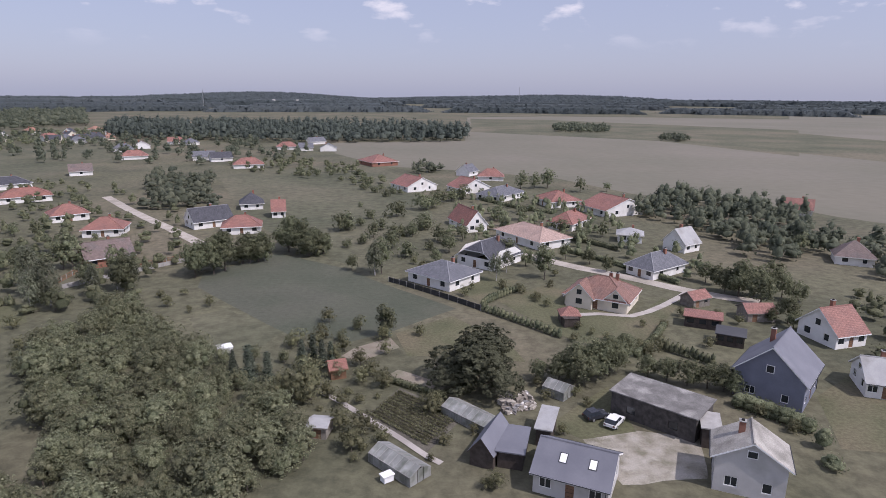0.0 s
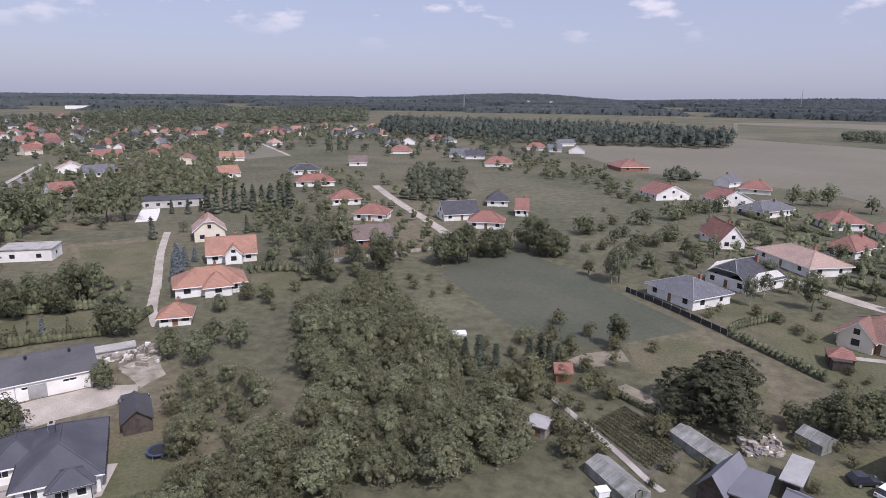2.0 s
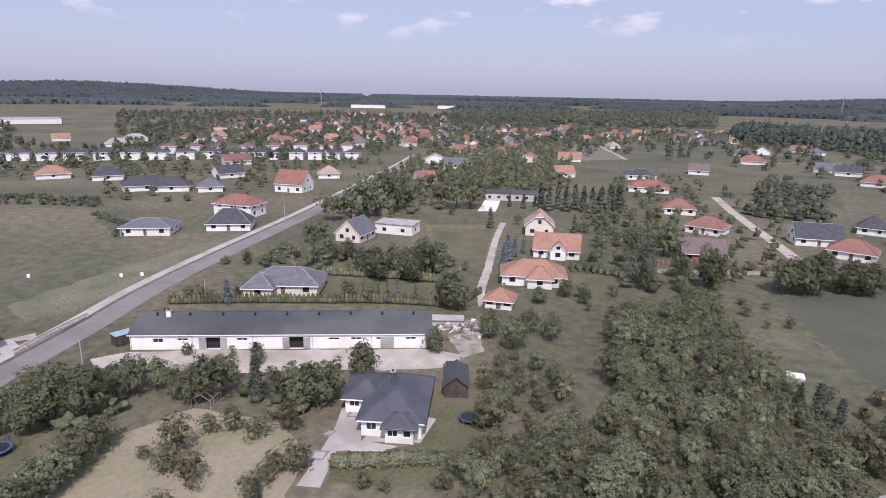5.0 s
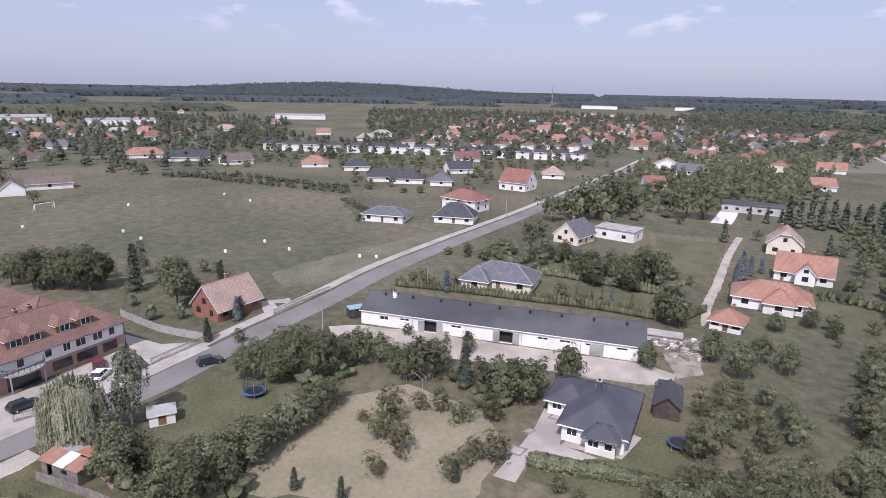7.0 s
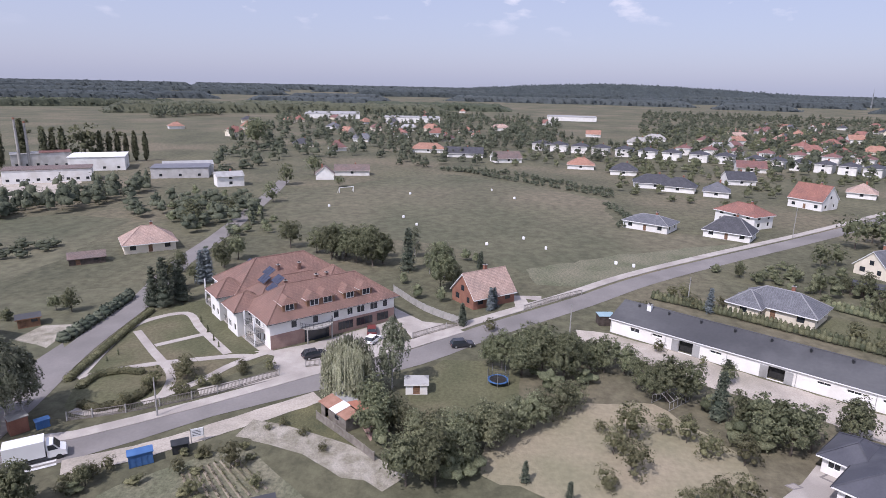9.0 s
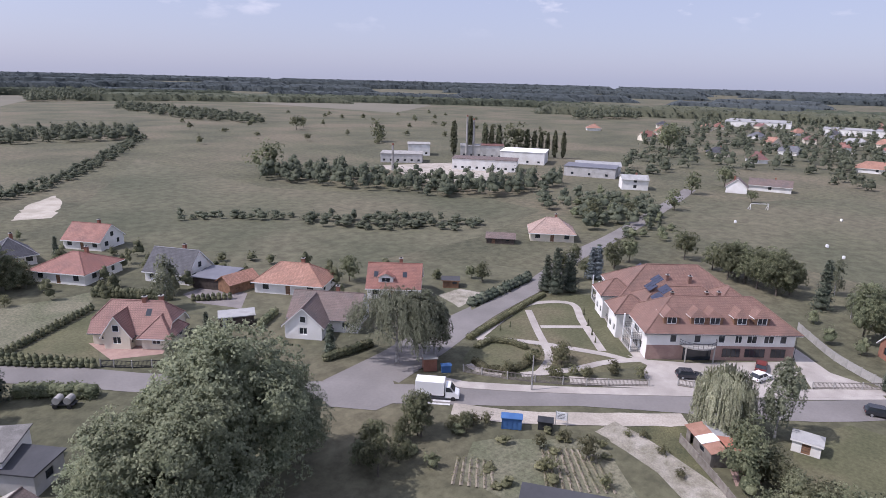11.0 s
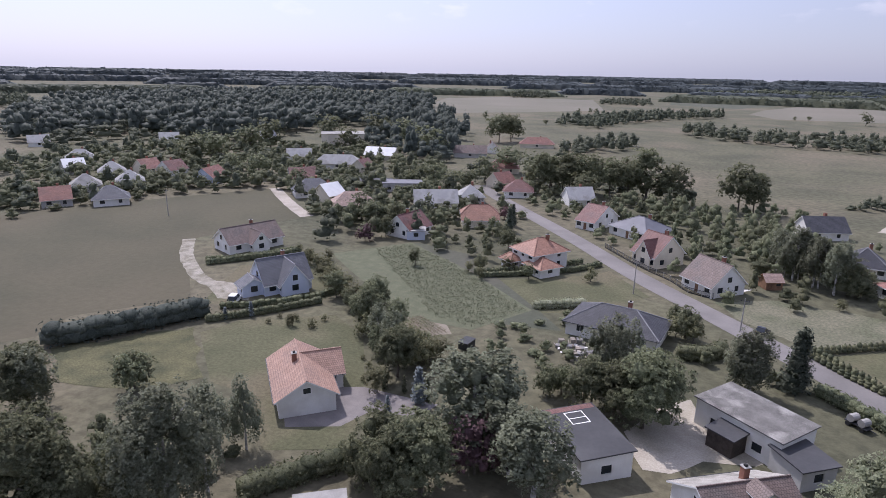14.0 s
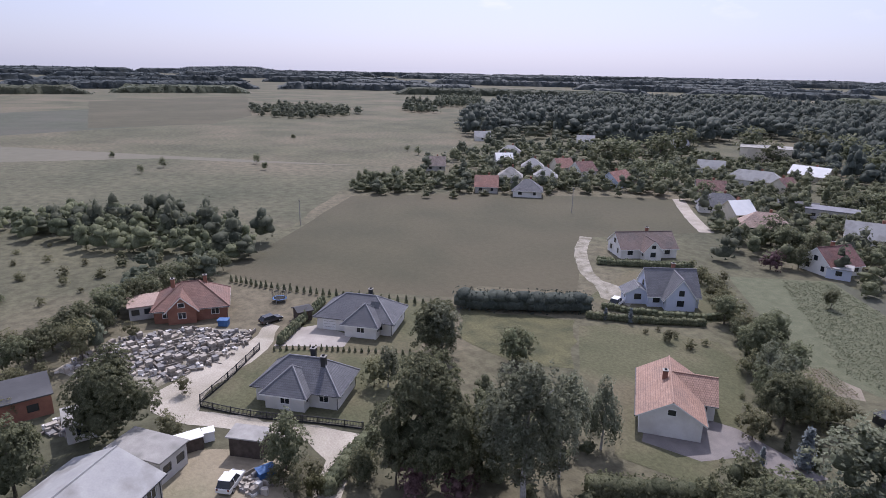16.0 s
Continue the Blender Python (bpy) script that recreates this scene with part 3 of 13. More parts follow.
def block(house, cx, cy, l, d, eave, rise, k=0.0, rz=0.0, roof="tile_red", wall="stucco_white", ov=0.55, win=(3, 2), floors=1, door=-1, garage=-1,
          detail=True, frame_mat="white_paint", ridge=True, base=0.0, walls=True, gable_win=True, big=(), roof2=None, near=True):
    """One block of a house: four walls with openings, windows, doors, and its roof."""
    turn = Matrix.Translation((cx, cy, 0)) @ Matrix.Rotation(radians(rz), 4, "Z")
    if walls:
        corners = [(-l / 2, -d / 2), (l / 2, -d / 2), (l / 2, d / 2), (-l / 2, d / 2)]
        wg = Geo()
        todo = []
        storey = eave / floors
        for side in range(4):
            p, q = corners[side], corners[(side + 1) % 4]
            length = l if side % 2 == 0 else d
            n = win[side % 2]
            holes = []
            for fl in range(floors):
                for i in range(n):
                    w, h, z, name = (1.5 if i % 2 == 0 else 1.1), 1.35, 0.95 + fl * storey, "window"
                    if (side, i) in big and fl == 0:
                        w, h, z = 2.2, 2.1, 0.1
                    if side == 0 and fl == 0 and i == door:
                        w, h, z, name = 1.05, 2.1, 0.06, "door"
                    if side == 0 and fl == 0 and i == garage:
                        w, h, z, name = 2.5, 2.15, 0.05, "garage_door"
                    h = min(h, eave - z - 0.25)
                    w = min(w, length / n - 0.3)
                    if h < 0.5 or w < 0.4:
                        continue
                    s = length * (i + 0.5) / n - w / 2
                    holes.append((s, s + w, base + z, base + z + h))
                    todo.append((p, q, s, base + z, w, h, name))
            wall_side(wg, p, q, base, base + eave, holes)
        if k > 0:
            zt = base + eave + rise * k
            y1 = d / 2 * (1 - k)
            for sx in (-1, 1):
                f = [(sx * l / 2, -sx * d / 2, base + eave), (sx * l / 2, sx * d / 2, base + eave), (sx * l / 2, sx * y1, zt), (sx * l / 2, -sx * y1, zt)]
                wg.face(f[:3] if k >= 1 else f)
        ob = part("wall", wg, M[wall], house, at=turn)
        for p, q, s, z, w, h, name in todo:
            if name == "window":
                put_window(ob, p, q, s, z, w, h, frame_mat, detail and near)
            else:
                dg = Geo()
                dg.box(0, 0.0, 0, w, 0.06, h)
                for r in range(1, 4):
                    dg.box(0.08, -0.015, h * r / 4 - 0.02, w - 0.08, 0.0, h * r / 4 + 0.02, 1)
                v = (Vector(q) - Vector(p)).normalized()
                o = Vector(p) + v * s + Vector((-v.y, v.x)) * 0.06
                part(name, dg, [M["wood"] if name == "door" else M["white_paint"], M["dark_wood"]], ob,
                     at=Matrix.Translation((o.x, o.y, z)) @ Matrix.Rotation(math.atan2(v.y, v.x), 4, "Z"))
        if k > 0.3 and gable_win and rise > 2.2 and detail:
            for sx in (-1, 1):
                w, h = 1.2, min(1.3, rise * 0.42)
                p, q = ((l / 2 + 0.17, -d / 2), (l / 2 + 0.17, d / 2)) if sx > 0 else ((-l / 2 - 0.17, d / 2), (-l / 2 - 0.17, -d / 2))
                put_window(ob, p, q, d / 2 - w / 2, base + eave + 0.25, w, h, frame_mat, near)
    if k < 1 and d > l:
        turn = turn @ Matrix.Rotation(radians(90), 4, "Z")
        l, d = d, l
    rg, caps = roof_geo(l, d, base + eave, rise, k, ov, back=2 if roof2 else 0)
    ro = part("roof", rg, [M[roof], M["white_paint"] if detail else M[wall], M[roof2 or roof]], house, at=turn)
    if ridge:
        part("ridge_cap", caps, M.get(roof + "_cap", M[roof]), ro)
    if detail and near:
        drop = rise * ov / (d / 2)
        z = base + eave - drop - 0.06
        ox = l / 2 + (ov if k < 1 else 0.3)
        for sy in (-1, 1):
            gg = Geo()
            gg.beam((-ox, sy * (d / 2 + ov + 0.07), z), (ox, sy * (d / 2 + ov + 0.07), z), 0.07, sides=5)
            gg.beam((ox - 0.6, sy * (d / 2 + 0.06), z), (ox - 0.6, sy * (d / 2 + 0.06), base + 0.1), 0.05, sides=5)
            gg.beam((ox - 0.6, sy * (d / 2 + 0.06), z), (ox - 0.6, sy * (d / 2 + ov + 0.07), z), 0.05, sides=5)
            part("gutter", gg, M["dark_metal"], ro)
    return turn


def slope_at(l, d, eave, rise, x, y):
    """Height of a plain slope over the block at y."""
    return eave + rise * (1 - abs(y) / (d / 2))


def chimney(house, x, y, z, top, w=0.6, mat="brick", d=None, cap=True):
    d = d or w
    g = Geo()
    g.box(x - w / 2, y - d / 2, z, x + w / 2, y + d / 2, top)
    c = part("chimney", g, M[mat], house)
    if not cap:
        return
    g = Geo()
    g.box(x - w / 2 - 0.08, y - d / 2 - 0.08, top, x + w / 2 + 0.08, y + d / 2 + 0.08, top + 0.1)
    g.box(x - w / 4, y - d / 4, top + 0.1, x + w / 4, y + d / 4, top + 0.3, 1)
    part("chimney_cap", g, [M["concrete"], M["rubber"]], c)


def dormer(house, turn, x, y_front, w, z0, h, depth, rise, roof, wall="stucco_white", k=1.0, out=-1):
    """A dormer whose face stands at y_front and looks along out * y."""
    g = Geo()
    y0, y1 = y_front, y_front - out * depth
    for xx, s in ((x - w / 2, -1), (x + w / 2, 1)):
        g.face([(xx, y0, z0), (xx, y1, z0), (xx, y1, z0 + h), (xx, y0, z0 + h)])
    g.face([(x - w / 2, y0, z0), (x + w / 2, y0, z0), (x + w / 2, y0, z0 + h), (x - w / 2, y0, z0 + h)])
    if rise > 0:
        g.face([(x - w / 2, y0, z0 + h), (x + w / 2, y0, z0 + h), (x, y0, z0 + h + rise * (1 if k >= 1 else 0.02))])
    ob = part("dormer", g, M[wall], house, at=turn)
    rg = Geo()
    e, f = 0.3, 0.3
    yo = y0 + out * f
    zr = z0 + h + rise
    zl = z0 + h - rise * e / (w / 2)
    top = Vector((x, yo if k >= 1 else y0 - out * w / 3, zr))
    back = Vector((x, y1, zr))
    for s in (-1, 1):
        a, b = Vector((x + s * (w / 2 + e), yo, zl)), Vector((x + s * (w / 2 + e), y1, zl))
        for dz, kk in ((0.0, 0), (-0.12, 1)):
            o = Vector((0, 0, dz))
            rg.face([a + o, b + o, back + o, top + o], kk)
        rg.face([a, a + Vector((0, 0, -0.12)), b + Vector((0, 0, -0.12)), b], 1)
    if k < 1:
        rg.face([(x - w / 2 - e, yo, zl), (x + w / 2 + e, yo, zl), tuple(top)])
    part("dormer_roof", rg, [M[roof], M["white_paint"]], ob)
    ww, wh = w * 0.62, h * 0.72
    p, q = ((x - w / 2, y0 + out * 0.17), (x + w / 2, y0 + out * 0.17))
    if out > 0:
        p, q = q, p
    put_window(ob, p, q, (w - ww) / 2, z0 + h * 0.16, ww, wh, detail=True)


def skylight(house, turn, l, d, eave, rise, x, y, w=0.8, h=1.2, mat="glass"):
    """A roof window lying on the slope."""
    s = -1 if y < 0 else 1
    n = Vector((0, s * rise, d / 2)).normalized()
    up = Vector((0, -s * d / 2, rise)).normalized()
    side = Vector((1, 0, 0))
    o = Vector((x, y, slope_at(l, d, eave, rise, x, y))) + n * 0.05
    g = Geo()
    for k, f, lift in ((0, 0.09, 0.0), (1, 0.0, 0.012)):
        c = [o + n * lift + side * (a * (w / 2 + f)) + up * (b * (h / 2 + f)) for a, b in ((-1, -1), (1, -1), (1, 1), (-1, 1))]
        if s > 0:
            c = c[::-1]
        g.face(c, k)
        if k == 0:
            for i in range(4):
                g.face([c[i] - n * 0.16, c[(i + 1) % 4] - n * 0.16, c[(i + 1) % 4], c[i]], 0)
    part("roof_window", g, [M["dark_metal"], M[mat]], house, at=turn)


def dish(house, x, y, z, yaw):
    g = Geo()
    ring = [(0.4 * math.cos(i * 0.6283), 0.4 * math.sin(i * 0.6283)) for i in range(10)]
    for i in range(10):
        a, b = ring[i], ring[(i + 1) % 10]
        g.face([(0, 0.1, 0), (a[0], 0, a[1]), (b[0], 0, b[1])])
        g.face([(0, 0.13, 0), (b[0], 0.02, b[1]), (a[0], 0.02, a[1])])
    g.beam((0, 0.1, -0.1), (0, 0.25, -0.9), 0.03, sides=5)
    part("satellite_dish", g, M["white_paint"], house, at=Matrix.Translation((x, y, z)) @ Matrix.Rotation(radians(yaw), 4, "Z"))


# Plants -----------------------------------------------------------------------
def ball(level):
    """Corners and faces of a unit ball of triangles."""
    bm = bmesh.new()
    bmesh.ops.create_icosphere(bm, subdivisions=level, radius=1.0)
    v = np.array([p.co[:] for p in bm.verts])
    f = np.array([[p.index for p in q.verts] for q in bm.faces])
    bm.free()
    v = v[:int(f.max()) + 1]
    keep = v[f].mean(1)[:, 2] > (-0.5 if level == 1 else -2)
    return v, f[keep]


BALLS = {1: ball(1), 2: ball(2)}


def bodies(centres, radii, level, rng, rough=0.16, up=0.25):
    """The dense inside of crowns: uneven lumps of triangles with their shading directions."""
    v, f = BALLS[level]
    n, k = len(centres), len(v)
    bump = 1 + rng.uniform(-rough, rough, (n, k, 1))
    a = rng.uniform(0, 6.2832, n)
    ca, sa = np.cos(a)[:, None], np.sin(a)[:, None]
    u = np.stack([v[None, :, 0] * ca - v[None, :, 1] * sa, v[None, :, 0] * sa + v[None, :, 1] * ca, np.repeat(v[None, :, 2], n, 0)], 2)
    p = centres[:, None, :] + u * bump * radii[:, None, :]
    d = u / radii[:, None, :]
    d = d / np.linalg.norm(d, axis=2, keepdims=True) + np.array([0, 0, up])
    faces = (f[None] + (np.arange(n) * k)[:, None, None]).reshape(-1, 3)
    return p.reshape(-1, 3), d.reshape(-1, 3), faces


def spray_tips(centres, normals, size, rng, long=1.0, hang=0.0):
    """Leaf sprays: small three-cornered pieces at the centres, facing about along the normals."""
    n = len(centres)
    up = rng.normal(size=(n, 3)) * (1 - hang) + np.array([0.0, 0.0, hang])
    u = np.cross(normals, up)
    u /= np.linalg.norm(u, axis=1, keepdims=True) + 1e-9
    w = np.cross(normals, u)
    s = (size * rng.uniform(0.6, 1.4, n))[:, None]
    q = np.stack([centres - w * s * 0.95 * long, centres + u * s * 0.8 + w * s * rng.uniform(0.2, 0.7, (n, 1)) * long, centres - u * s * 0.8 + w * s * 0.5 * long], 1)
    return q.reshape(-1, 3)


def leaf_mesh(name, mat, tips, facing, body=None):
    """One mesh of leaf sprays, with the dense body they grow from."""
    k = len(tips) // 3
    co, no, fa = [tips], [np.repeat(facing, 3, 0)], [np.arange(k * 3).reshape(-1, 3)]
    if body is not None:
        co.append(body[0])
        no.append(body[1])
        fa.append(body[2] + k * 3)
    co, no, fa = np.concatenate(co), np.concatenate(no), np.concatenate(fa)
    no = no / (np.linalg.norm(no, axis=1, keepdims=True) + 1e-9)
    me = bpy.data.meshes.new(name)
    n = len(fa)
    me.vertices.add(len(co))
    me.vertices.foreach_set("co", np.asarray(co, np.float32).ravel())
    me.loops.add(n * 3)
    me.loops.foreach_set("vertex_index", np.asarray(fa, np.int32).ravel())
    me.polygons.add(n)
    me.polygons.foreach_set("loop_start", np.arange(0, n * 3, 3, dtype=np.int32))
    me.update(calc_edges=True)
    me.materials.append(mat)
    me.polygons.foreach_set("use_smooth", np.ones(n, dtype=bool))
    me.normals_split_custom_set_from_vertices(no.tolist())
    return me


def soften(normals, centres, middle, outward=0.8, up=0.25):
    """Shading directions of a crown: mostly outwards from its middle, so that it takes the light as one soft body."""
    d = centres - middle
    d /= np.linalg.norm(d, axis=1, keepdims=True) + 1e-6
    d = d * outward + normals * (1 - outward) + np.array([0, 0, up])
    return d / np.linalg.norm(d, axis=1, keepdims=True)


def crown_points(kind, h, rng, clumps, per):
    """Centres and facings of the leaf sprays of a crown, and the lumps inside it."""
    if kind == "spruce":
        t = rng.uniform(0, 1, clumps) ** 0.75
        tier = np.round(t * 11) / 11
        r = (1 - tier) * 0.235 * h + 0.02 * h
        a = rng.uniform(0, 6.2832, clumps)
        f = rng.uniform(0.45, 1.0, clumps)
        c = np.stack([np.cos(a) * r * f, np.sin(a) * r * f, h * (0.08 + 0.90 * tier) - r * f * 0.35], 1)
        spread = (0.03 * h, 0.03 * h, 0.018 * h)
        out = np.stack([np.cos(a) * 0.5, np.sin(a) * 0.5, np.full(clumps, 0.9)], 1)
        z = np.linspace(0.1, 0.9, 7)
        lumps = np.stack([0 * z, 0 * z, h * z], 1), np.stack([h * (0.02 + 0.17 * (1 - z))] * 2 + [0 * z + 0.10 * h], 1)
    elif kind in ("poplar", "thuja"):
        t = rng.uniform(0, 1, clumps)
        wide = 0.085 if kind == "poplar" else 0.17
        r = wide * h * np.sin(np.clip(t * 0.93 + 0.07, 0, 1) * np.pi) ** 0.6 if kind == "poplar" else wide * h * (1 - t) ** 0.6
        a = rng.uniform(0, 6.2832, clumps)
        f = rng.uniform(0.6, 1.0, clumps) * (1 + 0.25 * np.sin(a * 3 + t * 17))
        z0 = 0.08 if kind == "poplar" else 0.02
        c = np.stack([np.cos(a) * r * f, np.sin(a) * r * f, h * (z0 + (0.97 - z0) * t)], 1)
        spread = (0.022 * h, 0.022 * h, 0.03 * h)
        out = np.stack([np.cos(a), np.sin(a), np.full(clumps, 0.5)], 1)
        z = np.linspace(0.15, 0.85, 5)
        q = wide * 0.8 * (np.sin(z * np.pi) ** 0.6 if kind == "poplar" else (1 - z) ** 0.6)
        lumps = np.stack([0 * z, 0 * z, h * z], 1), np.stack([h * q, h * q, 0 * z + 0.14 * h], 1)
    elif kind == "weeping":
        # long thin hanging twigs under a loose arching top, with sky between them
        strands, k = clumps // 8, 8
        a = rng.uniform(0, 6.2832, strands)
        bough = rng.integers(0, 9, strands) * 0.698
        a = np.where(rng.uniform(0, 1, strands) < 0.8, bough + rng.normal(size=strands) * 0.17, a)
        r = 0.50 * h * np.sqrt(rng.uniform(0.02, 1.0, strands)) * (0.85 + 0.25 * np.sin(a * 2.3))
        top = h * (0.98 - 1.15 * (r / h) ** 2) * rng.uniform(0.82, 1.0, strands)
        length = rng.uniform(0.18, 0.62, strands) * np.clip(top - 0.16 * h, 0, None)
        a, r, top, length = [np.repeat(v, k) for v in (a, r, top, length)]
        drop = np.tile(np.arange(k) / (k - 1.0), strands)
        clumps = strands * k
        c = np.stack([np.cos(a) * (r + 0.04 * h * drop), np.sin(a) * (r + 0.04 * h * drop), top - drop * length], 1)
        spread = (0.013 * h, 0.013 * h, 0.02 * h)
        out = np.stack([np.cos(a) * 0.8, np.sin(a) * 0.8, np.full(clumps, 0.7)], 1)
        lumps = np.array([[0, 0, 0.80 * h], [0.1 * h, 0.05 * h, 0.66 * h]]), np.tile([0.05 * h, 0.05 * h, 0.08 * h], (2, 1))
    elif kind == "willow":
        strands = clumps // 6
        a = np.repeat(rng.uniform(0, 6.2832, strands), 6)
        r = np.repeat(0.36 * h * np.sqrt(rng.uniform(0.05, 1.0, strands)), 6)
        top = h * (0.98 - 1.6 * (r / h) ** 2) * np.repeat(rng.uniform(0.85, 1.0, strands), 6)
        drop = np.tile(np.arange(6) / 5.0, strands) * np.repeat(rng.uniform(0.45, 1.0, strands), 6)
        clumps = strands * 6
        c = np.stack([np.cos(a) * (r + 0.05 * h * drop), np.sin(a) * (r + 0.05 * h * drop), top - drop * np.clip(top - 0.1 * h, 0, None)], 1)
        spread = (0.008 * h, 0.008 * h, 0.05 * h)
        out = np.stack([np.cos(a) * 1.6, np.sin(a) * 1.6, np.full(clumps, 0.1)], 1)
        z = np.array([0.45, 0.62, 0.55, 0.55, 0.55])
        o = np.array([[0, 0], [0, 0], [0.16, 0], [-0.1, 0.14], [-0.1, -0.14]])
        lumps = np.stack([o[:, 0] * h, o[:, 1] * h, h * z], 1), np.tile([0.15 * h, 0.15 * h, 0.26 * h], (5, 1))
    else:
        shape = {"broad": (0.38, 0.50, 0.48), "birch": (0.25, 0.54, 0.46), "shrub": (0.48, 0.47, 0.50), "bush": (0.58, 0.42, 0.52), "big": (0.46, 0.53, 0.46), "grove": (0.42, 0.46, 0.50)}[kind]
        return leafy_crown(kind, h, rng, clumps * per, *shape)
    c = np.repeat(c, per, 0) + rng.normal(size=(clumps * per, 3)) * np.array(spread)
    out = np.repeat(out, per, 0) + rng.normal(size=(clumps * per, 3)) * 0.55
    out /= np.linalg.norm(out, axis=1, keepdims=True)
    return c, out, lumps, None


def unit(v):
    return v / (np.linalg.norm(v, axis=-1, keepdims=True) + 1e-9)


def leafy_crown(kind, h, rng, leaves, rx, cz, rz):
    """A broadleaf crown: limbs carry lobes, lobes carry twig clumps, and the leaves sit on the outside of the clumps."""
    n_lobes = {"big": 30, "broad": 13, "birch": 15, "grove": 11}.get(kind, 9)
    a, e = rng.uniform(0, 6.2832, n_lobes), np.arcsin(rng.uniform(-0.75, 1.0, n_lobes))
    q = rng.uniform(0.45, 0.82, n_lobes)
    size = rng.uniform(0.26, 0.42, n_lobes) if kind == "big" else rng.uniform(0.30, 0.50, n_lobes)
    lobe = np.stack([np.cos(a) * np.cos(e) * q * rx, np.sin(a) * np.cos(e) * q * rx, cz + rz * q * np.sin(e)], 1) * h
    lobe = np.concatenate([lobe, [[0, 0, (cz + rz * 0.5) * h], [0, 0, (cz - rz * 0.1) * h]]])
    size = np.concatenate([size, [0.44, 0.55]])
    if kind in ("grove", "shrub", "bush"):
        size *= 1.12
    per = 24 if leaves > 20000 else 18 if leaves > 5000 else 11
    n = leaves // per
    pick = rng.choice(len(lobe), n, p=size ** 2 / np.sum(size ** 2))
    way = unit(rng.normal(size=(n, 3)) + [0, 0, 0.25])
    way[:, 2] = np.where(way[:, 2] < -0.7, -way[:, 2], way[:, 2])
    span = np.array([rx * h, rx * h, rz * h])
    clump = lobe[pick] + way * size[pick, None] * rng.uniform(0.78, 1.1, n)[:, None] * span
    middle = np.array([0, 0, cz * h])
    # clumps buried deep inside the crown move out to its skin
    depth = np.linalg.norm((clump - middle) / span, axis=1)
    push = np.where(depth < 0.5, 0.62 / (depth + 0.05), 1.0)
    clump = middle + (clump - middle) * push[:, None]
    if kind == "birch":
        clump[:, 2] -= rng.uniform(0, 0.13, n) * h * np.hypot(clump[:, 0], clump[:, 1]) / (rx * h)
    clump[:, 2] = np.maximum(clump[:, 2], 0.05 * h)
    rc = 0.86 * np.sqrt(n_lobes / n) * h * rx * rng.uniform(0.75, 1.3, n) * (1.0 if n_lobes > 12 else 1.12)
    out = unit(unit(clump - middle) + way * 0.7)
    lift = np.array([0, 0, 0.5])
    d = unit(rng.normal(size=(n, per, 3)) * 0.75 + (out + lift)[:, None, :] * 0.9)
    flat = np.array([0.9, 0.9, 2.1]) if kind == "birch" else np.array([1.05, 1.05, 0.8])
    c = clump[:, None, :] + d * rc[:, None, None] * rng.uniform(0.55, 1.05, (n, per, 1)) * flat
    shade = unit(d * 0.36 + out[:, None, :] * 0.5 + lift * 0.65 + rng.normal(size=d.shape) * 0.22)
    face = unit(shade + rng.normal(size=shade.shape) * 0.5)
    lumps = lobe.copy(), size[:, None] * (0.36 if kind == "birch" else 0.52) * span
    lumps[0][:, 2] = np.maximum(lumps[0][:, 2], lumps[1][:, 2] * 1.05)
    return c.reshape(-1, 3), face.reshape(-1, 3), lumps, shade.reshape(-1, 3)


def trunk_geo(kind, h, rng):
    g = Geo()
    r = min(0.32, h * 0.026) if kind not in ("birch", "poplar", "thuja", "spruce") else h * (0.020 if kind in ("birch", "poplar", "thuja", "spruce") else 0.026)
    top = h * {"spruce": 0.93, "poplar": 0.85, "thuja": 0.8, "willow": 0.6, "weeping": 0.7, "birch": 0.8, "shrub": 0.35, "bush": 0.3}.get(kind, 0.62)
    pts = [(0, 0, -0.1)]
    for i in range(1, 5):
        pts.append((rng.uniform(-1, 1) * 0.012 * h, rng.uniform(-1, 1) * 0.012 * h, top * i / 4))
    for i in range(4):
        g.beam(pts[i], pts[i + 1], r * (1 - 0.2 * i), sides=5, r2=r * (0.8 - 0.2 * i))
    if kind not in ("thuja", "spruce", "poplar"):
        for i in range(6):
            a = i * 1.05 + rng.uniform(0, 0.6)
            z = top * rng.uniform(0.4, 0.95)
            d = h * (0.13 if kind == "birch" else 0.32 if kind == "weeping" else 0.2) * rng.uniform(0.7, 1.2)
            g.beam((0, 0, z), (math.cos(a) * d, math.sin(a) * d, z + d * 0.8), r * 0.42, sides=3, r2=r * 0.12)
    return g


